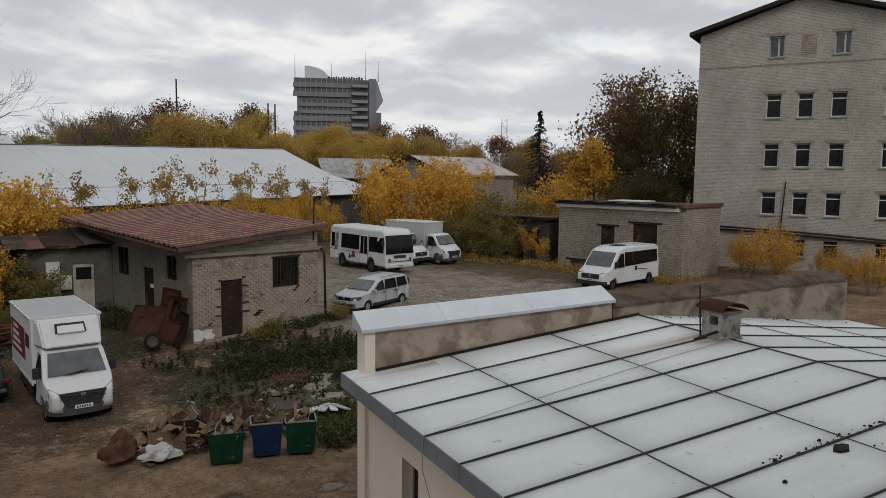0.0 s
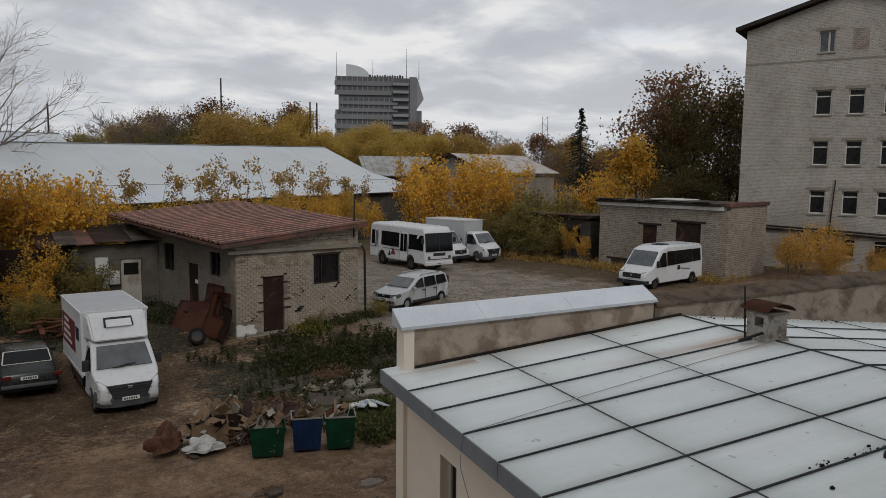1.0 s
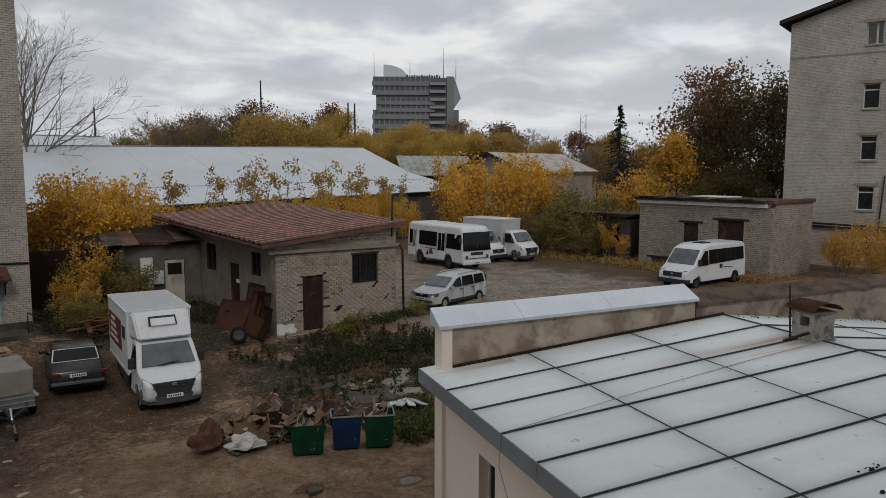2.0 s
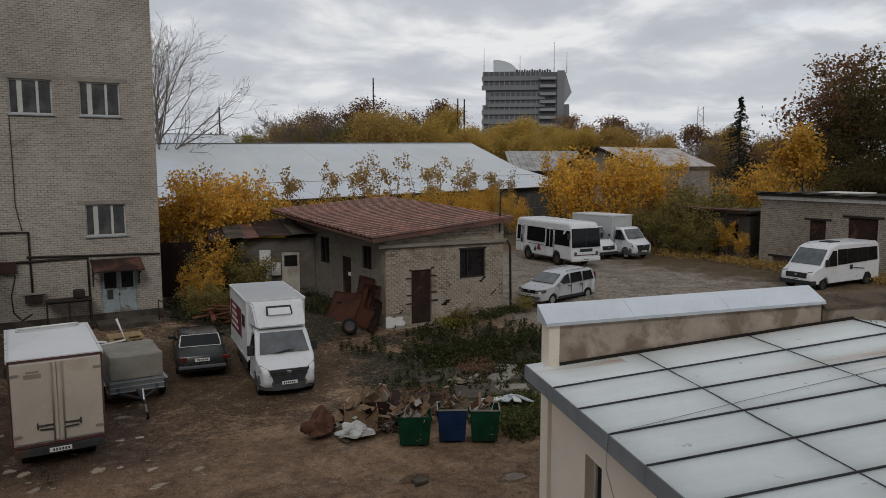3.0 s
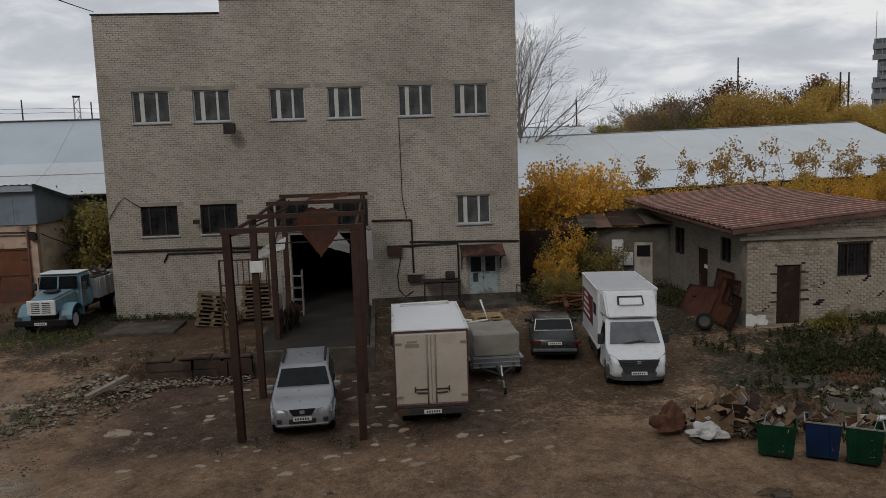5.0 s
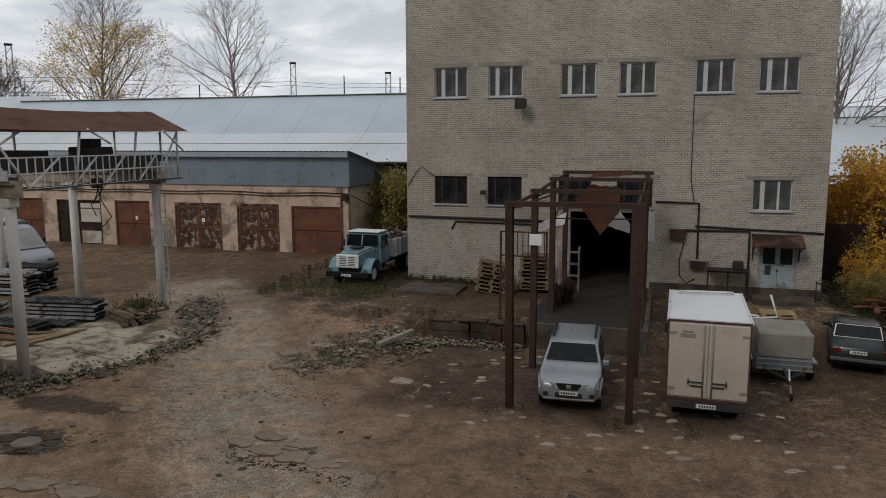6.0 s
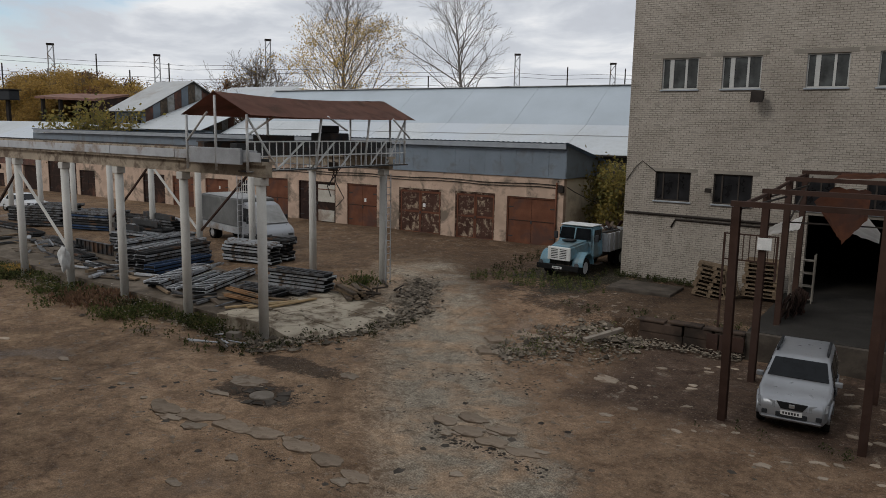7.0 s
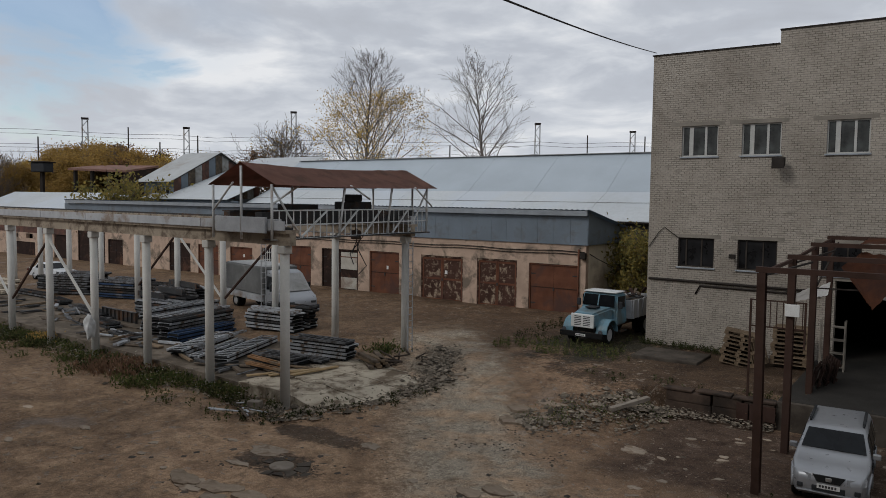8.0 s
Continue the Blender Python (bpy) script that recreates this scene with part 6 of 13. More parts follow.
for s_ in (0, 1):
    bm = bmesh.new()
    n_ = 24
    grid = []
    for j in range(n_ + 1):
        yy = CY0 + (CY1 - CY0) * j / n_
        sag = 0.10 * math.sin(j / n_ * math.pi * 1.2) + 0.03 * noise.noise((j * 0.5, s_ * 9.0, 0))
        row = []
        for i in range(5):
            u = i / 4
            e_x = (CX0 - 0.2, CX1 + 0.3)[s_]
            ridge_x = (CX0 + CX1) / 2 + 0.05
            x_ = e_x + (ridge_x - e_x) * u + skew(yy)
            row.append(bm.verts.new((x_, yy, 8.40 + 0.86 * u - sag * (0.4 + 0.6 * u) + 0.02 * noise.noise((j, i, s_ * 3.0)))))
        grid.append(row)
    for j in range(n_):
        for i in range(4):
            bm.faces.new((grid[j][i], grid[j][i + 1], grid[j + 1][i + 1], grid[j + 1][i]))
    bmesh.ops.solidify(bm, geom=bm.faces[:], thickness=0.02)
    part("roof_sheet", bm, M_CRANEROOF, crane, "rust-brown sagging roof sheet")
hook = [(-22.2, 24.9, ZB - 0.1), (-22.15, 24.95, ZB - 0.7), (-22.3, 25.0, ZB - 1.3), (-21.95, 25.0, ZB - 1.9), (-22.2, 25.1, ZB - 2.4)]
for q in range(4):
    rk = random.Random(70 + q)
    part("chain", path_tube([(x + rk.uniform(-0.22, 0.22) * (k > 0), y + rk.uniform(-0.35, 0.35) * (k > 0), z + rk.uniform(-0.12, 0.12)) for k, (x, y, z) in enumerate(hook[:3 + q % 3])], 0.022, 6), M_STEEL_DK, crane)
part("hook_block", box(-22.4, -22.0, 24.8, 25.1, ZB - 0.75, ZB - 0.35, 0.05), M_STEEL_DK, crane)
for k, c_ in enumerate((FAR0 + Vector((0.42, -0.15, 0)), FAR0 + RAIL * SPACE * 2 + Vector((-0.6, -0.3, 0)))):
    l_ = thing("column_ladder", "thin steel ladder fixed to a gantry column", "ladder", pose(c_.x, c_.y, 0.35))
    bm = bmesh.new()
    for q in (-0.17, 0.17):
        bar(bm, (0, q, 0), (0, q, 5.6), 0.035, 0.035)
    part("stile", bm, M_STEEL_GREY, l_)
    for z_ in range(17):
        part("rung", box(-0.012, 0.012, -0.17, 0.17, 0.3 + z_ * 0.31, 0.33 + z_ * 0.31), M_STEEL_GREY, l_)
# storage slab between the columns
slab = thing("storage_slab", "broken concrete storage slab below the gantry", "slab", kind="structure")
bm = bmesh.new()
rim_ = [(-66, 21.78, 0.25), (-45, 20.72, 0.12), (-23.7, 19.6, 0.0), (-23.4, 22.0, 0.02), (-23.0, 25.0, 0.05), (-23.6, 28.3, 0.08), (-25.0, 29.4, 0.1), (-40, 30.3, 0.12), (-66, 33.0, 0.25)]
hexa(bm, [(x, y, -0.3) for x, y, z in rim_], [(x, y, ZS + z) for x, y, z in rim_])
part("base", bm, M_DIRTYSLAB, slab)


def apron_edge(v):
    """Outer edge of the broken apron at the slab's end: v runs 0 to 1 along y."""
    y = 19.55 + 8.7 * v
    return -19.95 + 2.5 * math.sin(math.pi * min(1.0, v * 0.9 + 0.02)) ** 0.8 + 0.35 * noise.noise((v * 7.0, 3.0, 1.0)) - (0.9 if v > 0.9 else 0.0), y


def apron_at(u, v):
    xr, y = apron_edge(v)
    x = -23.75 + (xr + 23.75) * u
    x += 0.16 * noise.noise((u * 6.0, v * 9.0, 4.0)) * (0.3 < u * 3 < 2.8)
    y += 0.22 * noise.noise((u * 5.0, v * 8.0, 7.0)) * (0.02 < v < 0.98)
    return Vector((x, y, ZS + 0.04 - 1.05 * max(0.0, u - 0.6) ** 1.25 + 0.03 * noise.noise((x, y, 2.0))))


us, vs_ = (0.0, 0.42, 0.74, 1.0), (0.0, 0.2, 0.43, 0.62, 0.82, 1.0)
for i in range(3):
    for j in range(5):
        g_ = 0.0035
        u0, u1, v0, v1 = us[i] + g_, us[i + 1] - g_, vs_[j] + g_, vs_[j + 1] - g_
        n_ = 9
        loop = [apron_at(u0 + (u1 - u0) * k / n_, v0) for k in range(n_)] + [apron_at(u1, v0 + (v1 - v0) * k / n_) for k in range(n_)]
        loop += [apron_at(u1 - (u1 - u0) * k / n_, v1) for k in range(n_)] + [apron_at(u0, v1 - (v1 - v0) * k / n_) for k in range(n_)]
        bm = bmesh.new()
        hexa(bm, [(p.x, p.y, -0.2) for p in loop], [(p.x, p.y, p.z) for p in loop])
        part("slab_piece", bm, M_PALESLAB, slab)
bm = bmesh.new()
core = [apron_at(u, v) for u, v in ((0.0, 0.01), (0.97, 0.02), (0.97, 0.2), (0.97, 0.4), (0.97, 0.6), (0.97, 0.8), (0.95, 0.98), (0.0, 0.99))]
hexa(bm, [(p.x, p.y, -0.25) for p in core], [(p.x, p.y, p.z - 0.035) for p in core])
part("bed", bm, M_DARKEARTH, slab, "dark earth in the joints of the broken apron")


# ---- the brick hut with the red-brown sheet roof ----
HX0, HX1, HY0, HY1, HZ = 15.4, 22.05, 29.85, 42.6, 0.3
hut = thing("brick_hut", "single-storey weathered brick hut under a red-brown sheet roof", "hut", kind="structure")


def hut_z(x, y):
    u, v = (x - 14.5) / 7.8, (y - 29.35) / 13.6
    return (4.72 * (1 - u) + 5.38 * u) * (1 - v) + (5.28 * (1 - u) + 5.86 * u) * v


HDOOR = (16.75, 17.85, 0.5, 3.05)
HWIN = (19.45, 20.95, 2.45, 3.85)
part("wall", wall_with_holes(HX0, HX1, -0.2, 4.55, HY0, HY0 + 0.4, [HDOOR, HWIN]), M_MORTAR, hut, "brick front wall with broken bricks")
bm = bmesh.new()
hexa(bm, [(HX0, HY0, 4.553), (HX1, HY0, 4.553), (HX1, HY0 + 0.4, 4.553), (HX0, HY0 + 0.4, 4.553)], [(HX0, HY0, 4.62), (HX1, HY0, 5.2), (HX1, HY0 + 0.4, 5.2), (HX0, HY0 + 0.4, 4.62)])
part("gable", bm, M_BRICK_HUT, hut)
lw = [(31.3, 32.3, 3.0, 4.1), (33.6, 34.75, 0.9, 3.35), (36.3, 37.6, 2.7, 4.1)]
bm = wall_with_holes(HY0 + 0.403, HY1, -0.2, 4.6, 0, 0.4, lw)
for v in bm.verts:
    v.co = Vector((HX0 + v.co.y, v.co.x, v.co.z))
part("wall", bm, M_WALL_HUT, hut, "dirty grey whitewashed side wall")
part("wall", box(HX1 - 0.4, HX1, HY0 + 0.403, HY1, -0.2, 5.15), M_BRICK_HUT, hut)
part("wall", box(HX0, HX1, HY1, HY1 + 0.4, -0.2, 5.0), M_BRICK_HUT, hut)
# added black panels in place of the hut's unlit inside
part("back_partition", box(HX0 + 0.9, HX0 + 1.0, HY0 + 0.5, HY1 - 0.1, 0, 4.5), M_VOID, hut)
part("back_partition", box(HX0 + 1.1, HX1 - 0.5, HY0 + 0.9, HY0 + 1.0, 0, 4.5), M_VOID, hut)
# roof sheets, each rib row a strip of its own
NR = 27
for k in range(NR):
    y0_, y1_ = 29.35 + 13.6 * k / NR, 29.35 + 13.6 * (k + 1) / NR
    bm = bmesh.new()
    jag = 0.10 * random.random()
    for q, (ya, yb, za, zb) in enumerate(((y0_, y0_ + 0.10, 0.0, 0.085), (y0_ + 0.10, y0_ + 0.17, 0.085, 0.09), (y0_ + 0.17, y0_ + 0.25, 0.09, 0.0), (y0_ + 0.25, y1_ - 0.004, 0.0, 0.0))):
        pts = [(14.5 - jag, ya, hut_z(14.5, ya) + za), (22.3, ya, hut_z(22.3, ya) + za), (22.3, yb, hut_z(22.3, yb) + zb), (14.5 - jag, yb, hut_z(14.5, yb) + zb)]
        # crest coloured as highlight and wear, rising face darker as painted shade
        quadmesh(bm, pts, 1 if q == 1 else 2 if q == 0 else 0)
    bmesh.ops.remove_doubles(bm, verts=bm.verts[:], dist=0.0005)
    bmesh.ops.solidify(bm, geom=bm.faces[:], thickness=0.02)
    part("roof_sheet", bm, [M_REDROOF, M_RIBCREST, M_REDROOF_OLD], hut)
bm = bmesh.new()
bar(bm, (14.46, 29.4, 4.60), (14.46, 42.9, 5.16), 0.06, 0.10)
bar(bm, (14.5, 29.33, 4.60), (22.3, 29.33, 5.26), 0.05, 0.18)
part("barge_board", bm, M_REDROOF_OLD, hut)
bm = bmesh.new()
bar(bm, (15.0, 29.75, 4.28), (22.2, 29.75, 4.2), 0.14, 0.16)
part("ledge", bm, M_LINTEL, hut, "grey sheet-covered ledge pipe")
hd = thing("door_2", "rusted brown steel door of the brick hut", "door", pose(HDOOR[0], HY0, HDOOR[2]), kind="structure")
part("door_leaf", box(0.03, 1.07, 0.08, 0.14, 0, 2.5, 0.01), M_DARKDOOR, hd)
for k, z_ in enumerate((2.53, 2.15, 1.35, 0.95)):
    part("hinge_strap", box(-0.3 if k else -0.12, 0.05, -0.02, 0.0, z_, z_ + 0.07), M_RUST, hd)
    part("hinge_strap", box(1.05, 1.45 if k else 1.25, -0.02, 0.0, z_ + 0.04, z_ + 0.13), M_RUST, hd)
hw = thing("window_hut", "dark barred hut window with wire mesh", "window", pose(HWIN[0], HY0, HWIN[2]), kind="structure")
part("pane", box(0.05, 1.45, 0.16, 0.18, 0.05, 1.35), M_DARKGLASS, hw)
bm = bmesh.new()
for q in ((0, 0.06, 0, 1.4), (1.44, 1.5, 0, 1.4), (0.06, 1.44, 0, 0.06), (0.06, 1.44, 1.34, 1.4), (0.47, 0.53, 0.06, 1.34)):
    bx(bm, q[0], q[1], 0.08, 0.15, q[2], q[3])
part("window_frame", bm, M_FRAME_DK, hw)
bm = bmesh.new()
for q in range(9):
    bar(bm, (0.1 + q * 0.162, 0.0, 0.0), (0.1 + q * 0.162, 0.0, 1.4), 0.02, 0.02)
bar(bm, (-0.05, 0, 1.45), (1.55, 0, 1.45), 0.06, 0.1)
part("grille", bm, M_PIPE, hw)
for k, (a, b_, z0_, z1_) in enumerate(lw):
    o = thing("door_3" if k == 1 else "window_side", "dark brown steel side door" if k == 1 else "dark old side window of the hut", "door" if k == 1 else "window", pose(HX0, a, z0_), kind="structure")
    if k == 1:
        part("door_leaf", box(0.08, 0.14, 0, b_ - a, 0, z1_ - z0_, 0.01), M_DARKDOOR, o)
        part("notice", box(0.066, 0.078, 0.15, 0.5, 1.5, 1.68), M_PLATE, o)
    else:
        part("pane", box(0.16, 0.18, 0.06, b_ - a - 0.06, 0.06, z1_ - z0_ - 0.06), M_DARKGLASS, o)
        bm = bmesh.new()
        for q in ((0, 0.08), (b_ - a - 0.08, b_ - a), ((b_ - a) / 2 - 0.04, (b_ - a) / 2 + 0.04)):
            bx(bm, 0.06, 0.15, q[0], q[1], 0, z1_ - z0_)
        part("window_frame", bm, M_FRAME_DK, o)
bm = bmesh.new()
rim = [(0.0, 0.50), (0.35, 0.46), (0.62, 0.52), (0.95, 0.50), (1.02, 0.66), (0.86, 0.78), (0.9, 0.92), (0.6, 0.96), (0.42, 0.90), (0.2, 1.02), (0.0, 0.98)]
hexa(bm, [(HX0 - 0.003 + u, HY0 - 0.012, v) for u, v in rim], [(HX0 - 0.003 + u, HY0 - 0.002, v) for u, v in rim])
bmesh.ops.recalc_face_normals(bm, faces=bm.faces[:])
solo("whitewash_patch", bm, M_FRAME, "patch of whitewash on the hut's corner", "paint patch", kind="structure")
solo("drain_pipe", path_tube([(22.1, 29.6, 4.2), (22.25, 29.55, 3.9), (22.28, 29.5, 0.5)], 0.06), M_PIPE, "dark drain pipe at the hut's corner", "pipe")
solo("roof_mast", path_tube([(21.7, 29.7, 4.6), (21.75, 29.7, 6.7)], 0.04), M_PIPE, "thin dark mast on the hut", "mast")
# thin black boxes on the wall paint the shade in missing-brick holes
for k, (x_, z_, w_) in enumerate(((18.4, 1.25, 0.9), (18.6, 2.0, 0.25), (19.8, 1.6, 0.16), (21.3, 1.5, 0.3), (21.7, 1.8, 0.2), (16.1, 1.1, 0.3), (20.6, 2.2, 0.5))):
    for j in range(3):
        part("missing_brick", box(x_ + 0.1 * j, x_ + 0.1 * j + w_ / 3, HY0 - 0.026, HY0 - 0.001, z_ + 0.085 * j, z_ + 0.085 * j + 0.075), M_VOID, hut)

# low annex of the hut with the white door
low = thing("lean_to", "low plastered lean-to with a ragged sheet roof", "shed", pose(15.38, 38.2, 0.5, 0, 0, -12))
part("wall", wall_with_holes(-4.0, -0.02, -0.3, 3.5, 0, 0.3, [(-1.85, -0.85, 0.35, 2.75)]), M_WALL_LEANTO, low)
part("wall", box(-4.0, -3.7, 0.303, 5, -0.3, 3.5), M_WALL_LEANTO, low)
part("inner", box(-3.6, -0.1, 0.8, 0.9, -0.2, 3.4), M_VOID, low)
dl = part("door", box(-1.83, -0.87, 0.05, 0.1, 0.36, 2.73), M_WHITEDOOR, low, "faded white steel door")
part("grille", box(-1.7, -1.0, 0.02, 0.048, 1.95, 2.55), M_VOID, dl)
part("meter_box", box(-3.05, -2.45, -0.35, -0.003, 1.0, 2.9, 0.02), M_FRAME, low, "tall white meter box")
part("meter_box", box(-2.4, -1.92, -0.2, -0.003, 1.5, 2.2, 0.02), M_FRAME, low, "small white meter box")
for k in range(7):
    bm = bmesh.new()
    a = -5.6 + k * 0.85
    z_ = 3.55 + 0.04 * (k % 2) + 0.03 * k
    hexa(bm, [(a, -0.5 - 0.15 * (k % 3), z_), (a + 0.95, -0.45, z_ + 0.02), (a + 1.0, 5, z_ + 0.5), (a, 5, z_ + 0.48)], [(a, -0.5 - 0.15 * (k % 3), z_ + 0.03), (a + 0.95, -0.45, z_ + 0.05), (a + 1.0, 5, z_ + 0.53), (a, 5, z_ + 0.51)])
    part("roof_sheet", bm, (M_DARKDOOR, M_CONCRETE_DK, M_REDROOF_OLD, M_DARKDOOR)[k % 4], low)
part("shed_wall", box(-6.0, -4.05, 0.6, 0.75, -0.3, 3.4), M_DARKDOOR, low, "black timber shed wall")
part("shed_side", box(-8.5, -6.0, 1.6, 1.75, -0.3, 3.3), M_DARKDOOR, low, "black timber shed wall")

# ---- the pale brick shed at the car park, and the low ruin beside it ----
SX0, SY0 = 45.0, 21.85
shed = thing("flat_roof_shed", "pale brick shed with a crumbling flat roof", "shed", pose(0, 0, -0.5), kind="structure")
sh = [(SY0 + 5.0, SY0 + 6.1, 3.0, 4.9), (SY0 + 1.8, SY0 + 3.6, 1.3, 5.2), (SY0 + 7.0, SY0 + 8.6, 1.2, 2.3)]
bm = wall_with_holes(SY0, SY0 + 9.65, 0.4, 6.1, 0, 0.4, sh)
for v in bm.verts:
    v.co = Vector((SX0 + v.co.y, v.co.x, v.co.z))
part("wall", bm, M_BRICK_SHED, shed)
part("wall", box(SX0 + 0.403, SX0 + 5.6, SY0, SY0 + 0.4, 0.4, 6.35), M_BRICK_SHED, shed)
part("wall", box(SX0 + 5.2, SX0 + 5.6, SY0 + 0.403, SY0 + 9.65, 0.4, 6.1), M_BRICK_SHED, shed)
part("wall", box(SX0 + 0.403, SX0 + 5.2, SY0 + 9.25, SY0 + 9.65, 0.4, 6.1), M_BRICK_SHED, shed)
for k, (a, b_, z0_, z1_) in enumerate(sh):
    part("shutter", box(SX0 + 0.1, SX0 + 0.16, a, b_, z0_, z1_), M_DARKDOOR if k < 2 else M_WOOD, shed, "rusty brown shutter")
    part("lintel", box(SX0 - 0.03, SX0 + 0.2, a - 0.35, b_ + 0.35, z1_ + 0.003, z1_ + 0.14), M_PIPE, shed)
part("roof_edge", box(SX0 - 0.15, SX0 + 0.6, SY0 + 0.3, SY0 + 9.8, 6.103, 6.35, 0.02), M_FRAME, shed, "flaking pale roof edge")
part("roof", box(SX0 - 0.3, SX0 + 5.8, SY0 + 0.35, SY0 + 9.9, 6.353, 6.5, 0.02), M_CONCRETE_DK, shed, "dark felt roof")
part("roof_edge", box(SX0 - 0.1, SX0 + 5.7, SY0 - 0.15, SY0 + 0.345, 6.353, 6.6, 0.03), M_REDROOF_OLD, shed, "brown coping")
random.seed(8)
for k in range(16):
    y_ = SY0 + 0.4 + k * 0.6
    part("felt_flap", box(SX0 - 0.45 - 0.1 * random.random(), SX0 + 0.6, y_, y_ + 0.5 + 0.3 * random.random(), 6.503 + 0.02 * k % 0.05, 6.56 + 0.08 * random.random(), 0.01), M_BLACK if k % 3 else M_CONCRETE_DK, shed)
part("tarp", box(SX0 + 1.0, SX0 + 3.0, SY0 + 3.6, SY0 + 6.2, 6.6, 6.68, 0.02), M_FRAME, shed)
ruin = thing("low_shed", "low ruined plaster shed overgrown with dry shrubs", "shed", pose(45.5, 33.0, 0.9), kind="structure")
part("wall", box(0.0, 4.0, -0.3, -0.003, 0, 3.4), M_PLASTER_SHADED, ruin)
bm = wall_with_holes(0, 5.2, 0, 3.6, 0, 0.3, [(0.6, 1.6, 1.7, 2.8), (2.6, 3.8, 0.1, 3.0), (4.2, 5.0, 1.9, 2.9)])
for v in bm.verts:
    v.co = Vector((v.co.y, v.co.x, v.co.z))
part("wall", bm, M_PLASTER_SHADED, ruin)
part("inner", box(0.9, 1.0, 0, 5.2, 0, 3.4), M_VOID, ruin)
part("roof", box(-0.5, 4.5, -0.3, 5.6, 3.603, 3.78, 0.03), M_CONCRETE_DK, ruin)
part("roof_board", box(-0.7, -0.2, -0.4, 5.7, 3.79, 3.9, 0.02), M_REDROOF_OLD, ruin)

# ---- the five-storey block ----
BL = pose(54.2, 25.6, 0, 0, 0, -76.5)       # local x runs along the face away from its free corner
block = thing("five_storey_block", "five-storey grey brick block with a shallow gable roof", "building", BL, kind="structure")
BW = 14.4


cols_u = [(4.78, 5.80), (6.85, 7.86), (8.97, 9.98)]
rows_z = [(2.2, 3.5), (5.2, 6.86), (8.64, 10.34), (12.15, 13.87), (16.45, 17.93)]
bh = []
for r, (z0_, z1_) in enumerate(rows_z):
    for c, (a, b_) in enumerate(cols_u):
        if not (r == 4 and c == 1):
            bh.append((a, b_, z0_, z1_))
for z0_, z1_ in rows_z:
    bh.append((12.2, 13.2, z0_, z1_))
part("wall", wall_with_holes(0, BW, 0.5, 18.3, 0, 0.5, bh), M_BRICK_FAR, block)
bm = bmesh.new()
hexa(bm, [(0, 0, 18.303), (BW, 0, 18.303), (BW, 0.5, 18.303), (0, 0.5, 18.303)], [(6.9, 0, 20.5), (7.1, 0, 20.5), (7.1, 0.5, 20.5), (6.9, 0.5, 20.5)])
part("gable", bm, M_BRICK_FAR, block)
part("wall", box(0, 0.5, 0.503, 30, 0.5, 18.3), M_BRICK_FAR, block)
part("inner", box(0.6, BW, 1.2, 1.3, 0.5, 18.2), M_VOID, block)
for a, b_ in (((-0.7, 18.28), (7.0, 20.55)), ((7.0, 20.55), (BW + 0.7, 18.3))):
    bm = bmesh.new()
    hexa(bm, [(a[0], -0.6, a[1]), (b_[0], -0.6, b_[1]), (b_[0], 30, b_[1]), (a[0], 30, a[1])], [(a[0], -0.6, a[1] + 0.28), (b_[0], -0.6, b_[1] + 0.28), (b_[0], 30, b_[1] + 0.28), (a[0], 30, a[1] + 0.28)])
    part("roof_slope", bm, M_PIPE, block)
for a, b_, z0_, z1_ in bh:
    o = thing("window_block", "window of the grey brick block with dark panes", "window", BL @ pose(a, 0, z0_), group="windows of the brick block", kind="structure")
    W, Hh = b_ - a, z1_ - z0_
    fm = M_CURTAIN if z0_ > 15 else M_FRAME
    bm = bmesh.new()
    for q in ((0, 0.08, 0, Hh), (W - 0.08, W, 0, Hh), (0.08, W - 0.08, 0, 0.08), (0.08, W - 0.08, Hh - 0.08, Hh)):
        bx(bm, q[0], q[1], 0.22, 0.3, q[2], q[3])
    if z0_ > 15:
        bx(bm, W * 0.55, W * 0.67, 0.22, 0.3, 0.08, Hh - 0.08)
    else:
        bx(bm, 0.08, W - 0.08, 0.22, 0.3, Hh * 0.72, Hh * 0.72 + 0.08)
    part("window_frame", bm, fm, o)
    part("pane", box(0.08, W - 0.08, 0.26, 0.28, 0.08, Hh - 0.08), M_DARKGLASS if z0_ < 16 else M_GLASS, o)
    part("window_sill", box(-0.08, W + 0.08, -0.08, 0.2, -0.1, -0.004), M_LINTEL, o)
    part("lintel", box(-0.25, W + 0.25, -0.02, 0.19, Hh + 0.004, Hh + 0.2), M_LINTEL, o)
part("band", box(0, BW, -0.02, -0.003, 15.85, 15.97), M_LINTEL, block)
solo("bricked_window", box(6.85, 7.86, -0.015, -0.002, 16.45, 17.93), M_BRICK_SHED, "bricked-up window in the grey block", "window", BL, kind="structure")
for z_ in (3.75, 3.95):
    solo("pipe", path_tube([BL @ Vector(p) for p in ((0.5, -0.2, z_ + 0.3), (5.5, -0.2, z_ + 0.15), (9, -0.2, z_), (BW, -0.2, z_ - 0.3))], 0.07), M_PIPE, "dark pipes along the grey block", "pipe")
solo("drain_pipe", path_tube([BL @ Vector(p) for p in ((6.4, -0.12, 7.6), (6.2, -0.12, 4.0))], 0.05), M_PIPE, "thin drain pipe on the grey block", "pipe")


